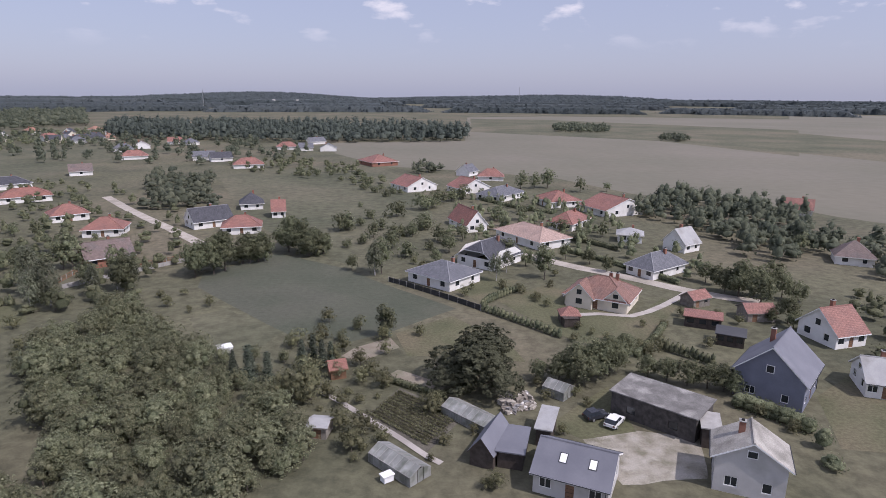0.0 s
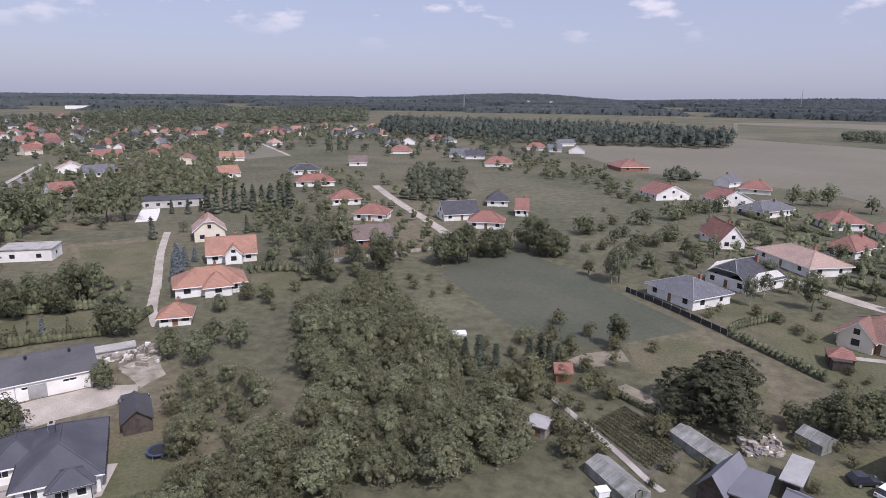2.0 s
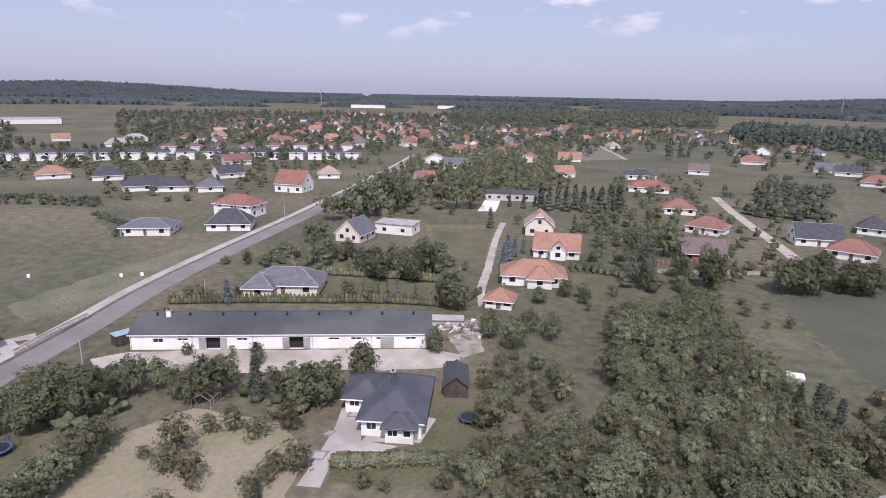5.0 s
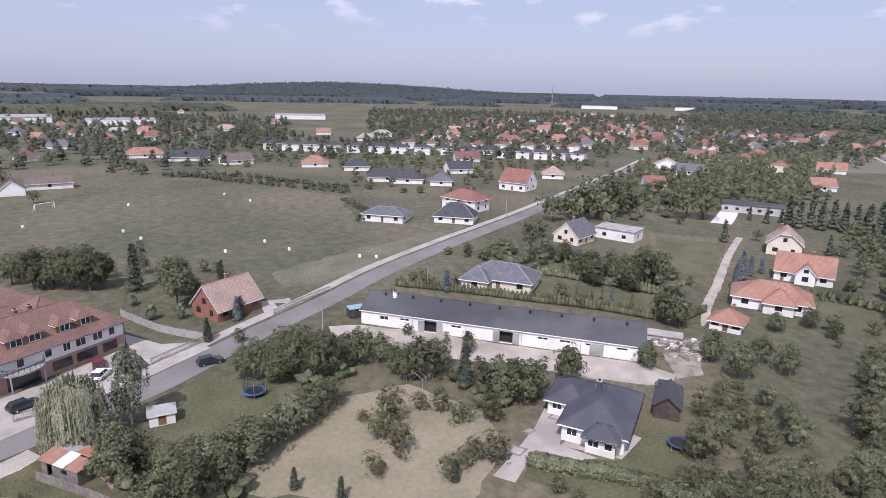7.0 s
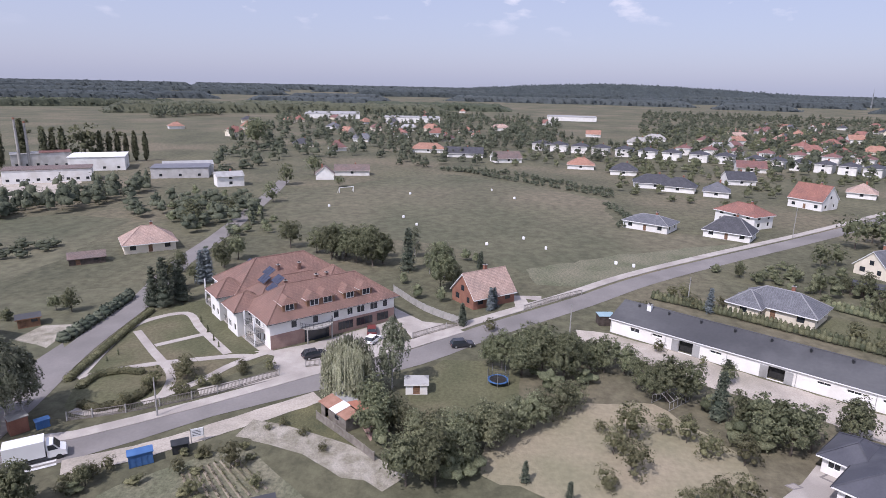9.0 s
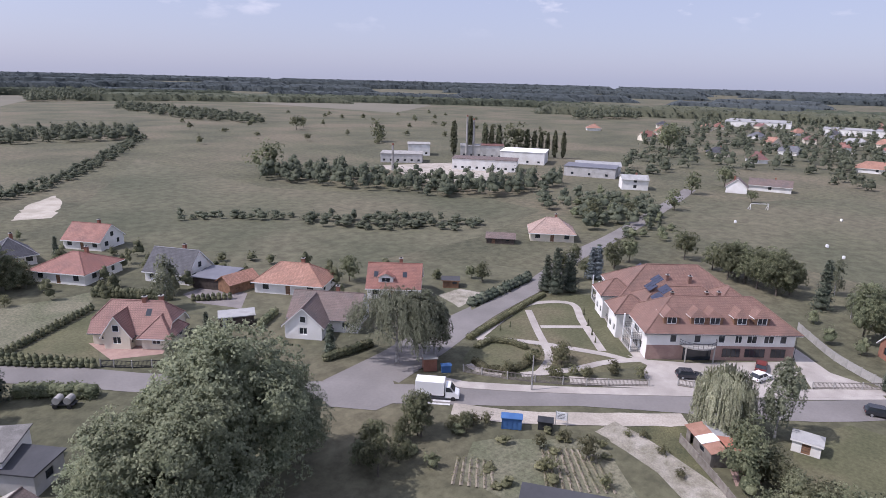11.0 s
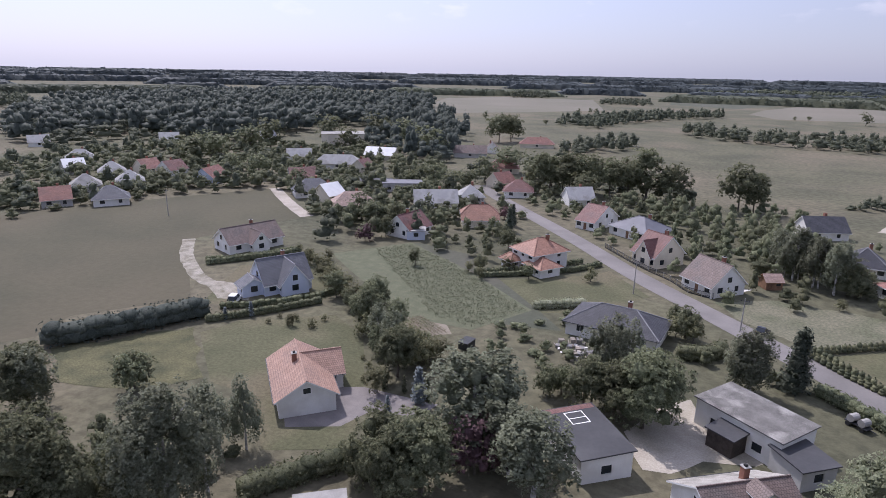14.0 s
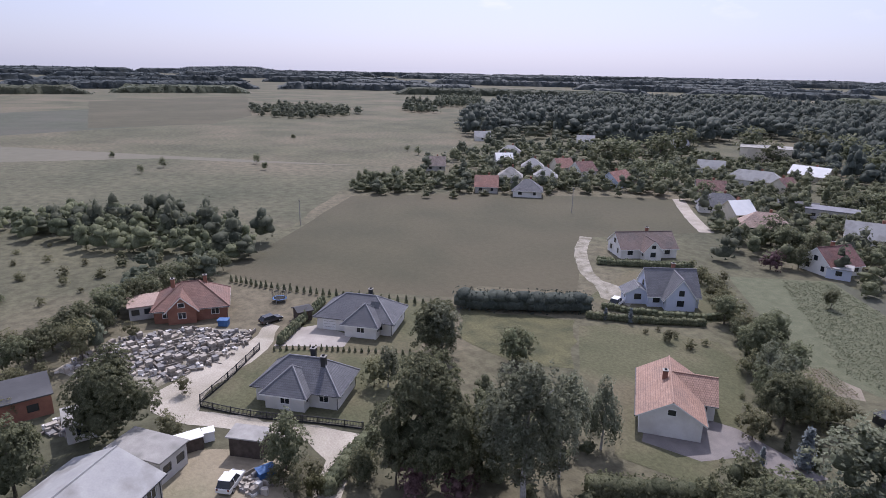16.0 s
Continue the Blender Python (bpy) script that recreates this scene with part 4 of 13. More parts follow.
PLANTS = {}
PLANT_LOOK = {
    # kind: (shape, height, clumps, sprays a clump, spray size, leaves, bark, name, label, category)
    "giant": ("broad", 17.0, 4200, 9, 0.17, "broad", "bark", "broadleaf_tree", "very tall dense green broadleaf tree with a leafy crown", "tree"),
    "weeping_birch": ("weeping", 14.0, 2500, 6, 0.085, "birch", "birch_bark", "birch_tree", "old weeping birch with an airy grey-green hanging crown", "tree"),
    "giant_birch": ("birch", 18.0, 2100, 9, 0.15, "birch", "birch_bark", "birch_tree", "very tall birch with a loose grey-green drooping crown", "tree"),
    "tall": ("broad", 12.0, 900, 9, 0.19, "broad", "bark", "broadleaf_tree", "tall dense green broadleaf tree with a leafy crown", "tree"),
    "tall_birch": ("birch", 13.0, 760, 8, 0.18, "birch", "birch_bark", "birch_tree", "tall birch with a loose grey-green drooping crown", "tree"),
    "broad": ("broad", 7.0, 310, 7, 0.17, "broad", "bark", "broadleaf_tree", "green broadleaf tree with a rounded leafy crown on grass", "tree"),
    "grove": ("grove", 6.0, 330, 6, 0.15, "grove", "bark", "young_tree", "young grey-green tree in the dense overgrown grove", "tree"),
    "big": ("big", 16.0, 5600, 9, 0.155, "chestnut", "bark", "chestnut_tree", "huge old broadleaf tree with a wide dense crown", "tree"),
    "birch": ("birch", 9.0, 300, 7, 0.18, "birch", "birch_bark", "birch_tree", "tall birch with a loose grey-green drooping crown", "tree"),
    "willow": ("willow", 10.0, 3600, 6, 0.085, "willow", "bark", "weeping_willow", "weeping willow with pale yellow-green hanging branches", "tree"),
    "spruce": ("spruce", 9.0, 330, 6, 0.20, "spruce", "bark", "spruce_tree", "dark green conical spruce tree", "conifer"),
    "blue": ("spruce", 7.0, 300, 6, 0.18, "blue_spruce", "bark", "blue_spruce", "silvery blue conical spruce in a garden", "conifer"),
    "poplar": ("poplar", 18.0, 260, 6, 0.5, "poplar", "bark", "poplar_tree", "tall narrow columnar poplar beside the works", "tree"),
    "shrub": ("shrub", 3.2, 150, 5, 0.115, "shrub", "bark", "fruit_tree", "low round garden fruit tree on grass", "tree"),
    "bush": ("bush", 1.8, 70, 5, 0.11, "shrub", "bark", "bush", "low round green bush on grass", "bush"),
    "thuja": ("thuja", 3.0, 80, 6, 0.11, "thuja", "bark", "thuja", "slim dark green thuja on a lawn", "conifer"),
    "wine": ("shrub", 4.0, 140, 6, 0.15, "wine", "bark", "dark_leaved_tree", "small dark red-leaved tree in a garden", "tree"),
    "far": ("broad", 8.0, 90, 4, 0.36, "broad", "bark", "broadleaf_tree", "distant dark green broadleaf tree", "tree"),
    "giant_bush": ("bush", 9.0, 3000, 9, 0.16, "walnut", "bark", "broadleaf_tree", "huge round dark green walnut tree down to the grass", "tree"),
    "far_old": ("broad", 16.0, 420, 6, 0.42, "broad", "bark", "broadleaf_tree", "tall old broadleaf tree with a dark spreading crown", "tree"),
    "far_spruce": ("spruce", 10.0, 70, 4, 0.45, "spruce", "bark", "spruce_tree", "distant dark conical spruce", "conifer"),
    "far_bush": ("bush", 3.0, 90, 5, 0.2, "broad", "bark", "bush", "distant round dark green bush on the meadow", "bush"),
}


def plant(kind, x, y, h, turn=None, wide=1.0, group=""):
    """A tree or bush h metres high, one of four grown shapes of its kind."""
    rng = random.Random(int(x * 31 + y * 17))
    i = rng.randrange(5 if kind not in ("big", "willow", "poplar", "giant", "giant_birch", "weeping_birch") else 2)
    shape, base_h, clumps, per, size, leaf, bark, name, label, cat = PLANT_LOOK[kind]
    s = h / base_h
    m = Matrix.LocRotScale((x, y, 0), Euler((0, 0, rng.uniform(0, 6.28) if turn is None else turn)), (s * wide * rng.uniform(0.92, 1.08), s * wide * rng.uniform(0.92, 1.08), s))
    if (kind, i) not in PLANTS:
        nrng = np.random.default_rng(100 + i * 7 + len(kind))
        tr = thing(name, label, cat, Matrix.Identity(4), group)
        part("trunk", trunk_geo(shape, base_h, random.Random(i + 3)), M[bark], tr)
        c, n, lumps, shade = crown_points(shape, base_h, nrng, clumps, per)
        mid = np.stack([c[:, 0] * 0.25, c[:, 1] * 0.25, np.clip(c[:, 2] - 0.25 * base_h, 0.1 * base_h, 0.5 * base_h)], 1)
        tips = spray_tips(c, n, size, nrng, 4.0, 0.92) if shape in ("willow", "weeping") else spray_tips(c, n, size, nrng)
        body = bodies(*lumps, 2 if kind in ("giant", "giant_birch", "big", "tall", "tall_birch") else 1, nrng, 0.22)
        if shade is None:
            shade = soften(n, c, mid, 0.55)
        part("crown", leaf_mesh("crown", L[leaf], tips, shade, body), None, tr)
        PLANTS[kind, i] = tr
        tr.matrix_basis = m
        return tr
    src = PLANTS[kind, i]
    keep = src.scale.copy()
    return copy_thing(src, m @ Matrix.Diagonal((1 / keep.x, 1 / keep.y, 1 / keep.z, 1)))


def grow(kind, spacing, hmin, hmax, seed, group, *poly, keep=()):
    """Plants spread over a piece of ground, no two nearer than the spacing."""
    rng = random.Random(seed)
    xs, ys = [p[0] for p in poly], [p[1] for p in poly]
    got = []
    area = (max(xs) - min(xs)) * (max(ys) - min(ys))
    kinds = kind if isinstance(kind, (list, tuple)) else [kind]
    for _ in range(int(min(9000, area / spacing ** 2 * 5))):
        x, y = rng.uniform(min(xs), max(xs)), rng.uniform(min(ys), max(ys))
        if not in_poly(x, y, poly) or any((x - a) ** 2 + (y - b) ** 2 < spacing ** 2 for a, b in got):
            continue
        if not free(x, y, -2.0):
            continue
        got.append((x, y))
        plant(rng.choice(kinds), x, y, rng.uniform(hmin, hmax), group=group, wide=rng.uniform(0.9, 1.2))


def in_poly(x, y, poly):
    c, n = False, len(poly)
    for i in range(n):
        (x0, y0), (x1, y1) = poly[i], poly[i - 1]
        if (y0 > y) != (y1 > y) and x < (x1 - x0) * (y - y0) / (y1 - y0) + x0:
            c = not c
    return c


def hedge(label, h, w, pts, leaf="thuja", pitch=0.7, name="hedge", peaked=True, size=0.12, per=90):
    """A clipped row of shrubs or thujas, one thing."""
    rng = np.random.default_rng(int(abs(pts[0][0]) * 10) + len(pts))
    line = smooth_line(pts, 3.0)
    cs, ns, ms, rs = [], [], [], []
    for a, b in zip(line, line[1:]):
        k = max(1, int((b - a).length / pitch))
        for i in range(k):
            p = a.lerp(b, (i + 0.5) / k)
            hh = h * rng.uniform(0.88, 1.12)
            t = rng.uniform(0, 1, per)
            an = rng.uniform(0, 6.2832, per)
            r = w / 2 * ((1 - t * 0.75) if peaked else np.where(t > 0.85, 0.7, 1.0)) * rng.uniform(0.8, 1.12, per)
            cs.append(np.stack([p.x + np.cos(an) * r, p.y + np.sin(an) * r, 0.05 + t * hh], 1))
            ns.append(np.stack([np.cos(an), np.sin(an), np.full(per, 0.45)], 1))
            ms.append((p.x, p.y, hh * 0.33))
            r1 = w * 0.42 if pitch > w else max(w * 0.5, pitch * 0.62)
            rs.append((r1, r1, hh * 0.4))
            ms.append((p.x, p.y, hh * 0.66))
            k2 = 0.34 if peaked else 0.46
            r2 = w * 0.24 if pitch > w else max(w * k2, pitch * 0.5)
            rs.append((r2, r2, hh * 0.33))
    c, n = np.concatenate(cs), np.concatenate(ns)
    n = n + rng.normal(size=n.shape) * 0.35
    n /= np.linalg.norm(n, axis=1, keepdims=True)
    return solo(name, leaf_mesh(name, L[leaf], spray_tips(c, n, size, rng), n, bodies(np.array(ms), np.array(rs), 1, rng)), None, label, "hedge")


def woods(label, h, spacing, seed, poly, leaf="wood", sprays=26, size=1.3, name="woodland", crown=None, thin=0.0, gardens=False):
    """A far wood or belt of trees: uncountable crowns of several lobes in one mesh."""
    rng = np.random.default_rng(seed)
    xs, ys = [p[0] for p in poly], [p[1] for p in poly]
    cs, ns, ss, bc, br = [], [], [], [], []
    nx, ny = int((max(xs) - min(xs)) / spacing) + 1, int((max(ys) - min(ys)) / spacing) + 1
    lobes_n = 0 if h < 1 else 5 if size < 1.2 else 3
    many = 14 if h < 1 else int(max(sprays, 30) * 1.15) if size < 1.2 else 44
    leaf_size = size * 0.5 if size < 1.2 else min(size * 0.5, 0.95)
    for ix in range(nx):
        for iy in range(ny):
            x = min(xs) + (ix + rng.uniform(0.05, 0.95)) * spacing
            y = min(ys) + (iy + rng.uniform(0.05, 0.95)) * spacing
            if not in_poly(x, y, poly) or rng.uniform() < thin or (gardens and not free(x, y)):
                continue
            hh = h * rng.uniform(0.5, 1.2)
            r = (crown or spacing) * rng.uniform(0.42, 0.8)
            k = max(1, lobes_n)
            a, up = rng.uniform(0, 6.2832, k), rng.uniform(0.28, 0.74, k)
            far = rng.uniform(0.25, 0.62, k) * r * (1.15 - up * 0.5)
            far[0], up[0] = 0.0, 0.36 if lobes_n else 0.5
            lobes = np.stack([x + np.cos(a) * far, y + np.sin(a) * far, up * hh], 1)
            span = np.stack([rng.uniform(0.36, 0.6, k) * r] * 2 + [rng.uniform(0.17, 0.27, k) * hh], 1)
            span[0] = (0.72 * r, 0.72 * r, 0.34 * hh)
            if k > 1:
                lobes[1] = (x, y, 0.72 * hh)
                span[1] = (0.42 * r, 0.42 * r, 0.26 * hh)
            v = unit(rng.normal(size=(many, 3)) + [0, 0, 0.35])
            pick = rng.integers(0, k, many)
            p = lobes[pick] + v * span[pick] * rng.uniform(0.85, 1.2, (many, 1))
            p[:, 2] = np.clip(p[:, 2], 0.03 * hh, None)
            cs.append(p)
            ns.append(unit(v * 0.7 + unit(p - [x, y, hh * 0.4]) * 0.5 + [0, 0, 0.45]))
            if lobes_n:
                bc.append(lobes)
                br.append(span * 0.72)
    if not cs:
        return None
    c, n = np.concatenate(cs), np.concatenate(ns)
    face = unit(n + rng.normal(size=n.shape) * 0.45)
    body = bodies(np.concatenate(bc), np.concatenate(br), 1, rng, 0.28, 0.45) if bc else None
    return solo(name, leaf_mesh(name, L[leaf], spray_tips(c, face, leaf_size, rng), n, body), None, label, "woodland", kind="stuff")


def canopy(label, h, yaw0, yaw1, r0, r1, step, seed, leaf="hazy_wood", name="woodland"):
    """Closed woodland far off: one roof of crowns with an uneven edge, from one direction to another."""
    rng = np.random.default_rng(seed)
    n = max(6, int(radians(yaw1 - yaw0) * r0 / step))
    m = max(3, int((r1 - r0) / (step * 1.6)))
    t = np.linspace(0, 1, n + 1)
    wave = np.interp(t, np.linspace(0, 1, 9), rng.uniform(0.0, 0.5, 9))
    co, no = [], []
    for j in range(m + 2):
        u = max(0, j - 1) / m
        yaw = np.radians(yaw0 + (yaw1 - yaw0) * t) + rng.uniform(-0.4, 0.4, n + 1) * step / r0
        taper = np.clip(np.minimum(t, 1 - t) * n / 3, 0.15, 1)
        r = r0 + (r1 - r0) * (u * (1 - 0.4 * wave) + 0.4 * wave) + rng.uniform(-0.4, 0.4, n + 1) * step * (0 < j < m + 1)
        z = h * rng.uniform(0.72, 1.1, n + 1) * taper * (j > 0) * (1 if j < m + 1 else 0.6)
        co.append(np.stack([-np.sin(yaw) * r, np.cos(yaw) * r, z], 1))
        no.append(unit(rng.normal(size=(n + 1, 3)) * 0.28 + [0, 0, 0.9] - co[-1] / r0 * (0.9 if j < 2 else 0.25) * [1, 1, 0]))
    k = n + 1
    i = np.array([[j * k + i for i in range(n)] for j in range(m + 1)]).ravel()
    faces = np.concatenate([np.stack([i, i + k + 1, i + 1], 1), np.stack([i, i + k, i + k + 1], 1)])
    # crowns along the near edge, from the ground to the top, and loose ones on the roof
    front = np.repeat(co[1], 7, 0)
    c = front + rng.normal(size=front.shape) * [step * 0.35, step * 0.35, 0]
    c[:, 2] = front[:, 2] * rng.uniform(0.1, 1.08, len(c))
    roof = np.repeat(np.concatenate(co[2:4]), 2, 0)
    c = np.concatenate([c, roof + rng.normal(size=roof.shape) * [step * 0.4, step * 0.4, h * 0.04]])
    near = unit(c * [-1, -1, 0])
    facing = unit(rng.normal(size=c.shape) * 0.35 + [0, 0, 0.75] + near * 0.75)
    return solo(name, leaf_mesh(name, L[leaf], spray_tips(c, facing, step * 0.3, rng), facing, (np.concatenate(co), np.concatenate(no), faces)), None, label, "woodland", kind="stuff")


def belt(label, h, w, seed, pts, **more):
    """A belt of trees or scrub along a line."""
    line = smooth_line(pts, 25.0)
    return woods(label, h, w * 0.5, seed, [tuple(p) for p in offset_line(line, w / 2)] + [tuple(p) for p in reversed(offset_line(line, -w / 2))], **more)


def hill(label, yaw0, yaw1, dist, top, seed):
    """A long low wooded hill on the horizon: a roof of crowns over a rising slope."""
    rng = np.random.default_rng(seed)
    n, m = int(radians(yaw1 - yaw0) * dist / 16), 9
    t = np.linspace(0, 1, n + 1)
    crest = top * np.sin(np.pi * t) ** 0.7 * (0.9 + 0.1 * np.sin(t * 9 + seed))
    co, no = [], []
    for j in range(m + 1):
        yaw = np.radians(yaw0 + (yaw1 - yaw0) * t) + rng.uniform(-6, 6, n + 1) / dist
        r = dist - 300 + j * 50 + rng.uniform(-15, 15, n + 1)
        co.append(np.stack([-np.sin(yaw) * r, np.cos(yaw) * r, crest * math.sin(j / m * 1.5708) + rng.uniform(-2, 4, n + 1) - 2], 1))
        no.append(unit(rng.normal(size=(n + 1, 3)) * 0.28 + [0, 0, 0.9] - co[-1] / dist * [0.5, 0.5, 0]))
    k = n + 1
    i = np.array([[j * k + i for i in range(n)] for j in range(m)]).ravel()
    faces = np.concatenate([np.stack([i, i + k + 1, i + 1], 1), np.stack([i, i + k, i + k + 1], 1)])
    c, facing = np.concatenate(co), np.concatenate(no)
    leaf = unit(facing + unit(c * [-1, -1, 0]) * 0.9)
    return solo("wooded_hill", leaf_mesh("wooded_hill", L["hazy_wood"], spray_tips(c + [0, 0, 2.0], leaf, 6.0, rng), leaf, (c, facing, faces)), None, label, "woodland", kind="stuff")


# Fences, poles, vehicles ------------------------------------------------------
def fence(label, h, pts, post="concrete", fill="grey_wood", gap=2.4, solid=False, name="fence", pale=0.0):
    line = smooth_line(pts, gap)
    o = thing(name, label, "fence", Matrix.Translation((*line[0], 0)))
    base = line[0]
    for i, p in enumerate(line):
        g = Geo()
        g.box(-0.08, -0.08, 0, 0.08, 0.08, h + 0.1)
        part("post", g, M[post], o, at=Matrix.Translation((*(p - base), 0)))
        if i + 1 < len(line):
            d = line[i + 1] - p
            m = Matrix.Translation((*(p - base), 0)) @ Matrix.Rotation(math.atan2(d.y, d.x), 4, "Z")
            g = Geo()
            n = d.length
            if solid:
                g.box(0.08, -0.03, 0.04, n - 0.08, 0.03, h)
            else:
                g.box(0.08, -0.03, 0.0, n - 0.08, 0.03, 0.25)
                g.box(0.08, -0.02, h - 0.12, n - 0.08, 0.02, h)
                g.box(0.08, -0.02, 0.38, n - 0.08, 0.02, 0.46)
                k = max(2, int(n / 0.22))
                for j in range(k):
                    x = 0.12 + (n - 0.24) * (j + 0.5) / k
                    g.box(x - 0.025, -0.012, 0.25, x + 0.025, 0.012, h - 0.12)
            tagged(part("fence_panel", g, M[fill], o, at=m), kind="" if solid else "stuff")
    return o


def pole(x, y, h, label="tall grey concrete utility pole beside the road", r=0.14, arm=True, name="utility_pole", mat="concrete"):
    o = thing(name, label, "pole", Matrix.Translation((x, y, 0)))
    g = Geo()
    g.beam((0, 0, -0.1), (0, 0, h), r, sides=8, r2=r * 0.6)
    part("shaft", g, M[mat], o)
    if arm:
        g = Geo()
        g.box(-0.8, -0.05, h - 0.6, 0.8, 0.05, h - 0.48)
        for xx in (-0.7, 0, 0.7):
            g.beam((xx, 0, h - 0.48), (xx, 0, h - 0.25), 0.05, sides=6)
        part("cross_arm", g, M["dark_metal"], o)
    return o


def car(x, y, rz, paint="car_dark", l=4.4, w=1.78, h=1.48, label="dark parked estate car", van=False, name="car"):
    """A car along its local x axis: shaped body, glazed cabin, wheels with rims, lights."""
    o = thing(name, label, "car", pose(x, y, 0, 0, 0, rz))
    a = l / 2
    if van:
        prof = [(-a, 0.45), (-a, h * 0.52), (-a + 0.05, h * 0.55), (a - 1.15, h * 0.56), (a - 0.25, h * 0.47), (a, h * 0.40), (a, 0.35)]
    else:
        prof = [(-a, 0.42), (-a + 0.03, h * 0.58), (-a + 0.25, h * 0.64), (a - 1.3, h * 0.63), (a - 0.3, h * 0.53), (a - 0.02, h * 0.44), (a, 0.32)]
    g = Geo()
    ring = [[(px, s * w / 2 * f, pz) for px, pz in prof] for s, f in ((-1, 1.0), (1, 1.0))]
    for i in range(len(prof) - 1):
        g.face([ring[0][i], ring[1][i], ring[1][i + 1], ring[0][i + 1]])
    g.face(ring[0][::-1])
    g.face(ring[1])
    g.face([ring[0][0], ring[0][-1], ring[1][-1], ring[1][0]])
    part("body", g, M[paint], o)
    zb = h * (0.56 if van else 0.62)
    x0, x1, x2, x3 = (-a + 0.1, -a + 0.55, a - 1.95, a - 1.25)
    g = Geo()
    wi, wt = w / 2 - 0.04, w / 2 - 0.2
    lo = [(x0, -wi, zb), (x3, -wi, zb), (x3, wi, zb), (x0, wi, zb)]
    hi = [(x1, -wt, h), (x2, -wt, h), (x2, wt, h), (x1, wt, h)]
    for i in range(4):
        j = (i + 1) % 4
        g.face([lo[i], lo[j], hi[j], hi[i]])
    part("cabin_glass", g, M["glass"], o)
    g = Geo()
    g.box(x1 - 0.08, -wt - 0.03, h - 0.03, x2 + 0.06, wt + 0.03, h + 0.03)
    for xx in (x1 + (x2 - x1) * 0.45,):
        for s in (-1, 1):
            g.beam((xx + 0.1, s * (wi + 0.005), zb), (xx, s * (wt + 0.005), h), 0.04, sides=4)
    part("cabin_roof", g, M[paint], o)
    for xx in (-a + 0.85, a - 0.85):
        for s in (-1, 1):
            g = Geo()
            g.beam((xx, s * (w / 2 - 0.18), 0.32), (xx, s * (w / 2 + 0.02), 0.32), 0.32, sides=12)
            t = part("wheel", g, M["rubber"], o)
            g = Geo()
            g.beam((xx, s * (w / 2 + 0.02), 0.32), (xx, s * (w / 2 + 0.035), 0.32), 0.2, sides=10)
            part("rim", g, M["metal"], t)
    for s in (-1, 1):
        g = Geo()
        g.box(a - 0.06, s * (w / 2 - 0.28) - 0.18, h * 0.38, a + 0.01, s * (w / 2 - 0.28) + 0.18, h * 0.46)
        part("headlight", g, M["light_lens"], o)
        g = Geo()
        g.box(-a - 0.01, s * (w / 2 - 0.2) - 0.12, h * 0.42, -a + 0.05, s * (w / 2 - 0.2) + 0.12, h * 0.56)
        part("tail_light", g, M["car_red"], o)
    return o


def shed(x, y, rz, l, d, h, rise, roof="sheet_grey", wall="grey_wood", label="small grey wooden shed", name="shed", k=1.0, door=True, ov=0.25, cat="shed"):
    o = thing(name, label, cat, pose(x, y, 0, 0, 0, rz))
    block(o, 0, 0, l, d, h, rise, k, roof=roof, wall=wall, ov=ov, win=(2 if l > 3.4 else 1, 0), door=0 if door else -1, detail=False, ridge=False, gable_win=False)
    return o


def slab_roof_shed(x, y, rz, l, d, h, roof="concrete", wall="stucco_grey", label="flat-roofed grey outbuilding", name="outbuilding", tilt=0.25, win=(2, 1)):
    """A box with a lean-to or flat roof."""
    o = thing(name, label, "outbuilding", pose(x, y, 0, 0, 0, rz))
    g = Geo()
    cs = [(-l / 2, -d / 2), (l / 2, -d / 2), (l / 2, d / 2), (-l / 2, d / 2)]
    todo = []
    for s in range(4):
        p, q = cs[s], cs[(s + 1) % 4]
        n = win[s % 2]
        length = l if s % 2 == 0 else d
        holes = []
        for i in range(n):
            ww = min(1.4, length / n - 0.5)
            if ww < 0.4:
                continue
            c = length * (i + 0.5) / n
            hh = min(1.2, h - 1.3)
            if hh > 0.4:
                holes.append((c - ww / 2, c + ww / 2, 0.95, 0.95 + hh))
                todo.append((p, q, c - ww / 2, 0.95, ww, hh))
        wall_side(g, p, q, 0, h, holes)
    wo = part("wall", g, M[wall], o)
    for p, q, s, z, ww, hh in todo:
        put_window(wo, p, q, s, z, ww, hh, detail=False)
    g = Geo()
    e = 0.3
    c = [(-l / 2 - e, -d / 2 - e, h), (l / 2 + e, -d / 2 - e, h), (l / 2 + e, d / 2 + e, h + tilt), (-l / 2 - e, d / 2 + e, h + tilt)]
    g.face([(p[0], p[1], p[2] + 0.18) for p in c])
    g.face(c[::-1])
    for i in range(4):
        a, b = c[i], c[(i + 1) % 4]
        g.face([a, b, (b[0], b[1], b[2] + 0.18), (a[0], a[1], a[2] + 0.18)])
    part("roof", g, M[roof], o)
    return o


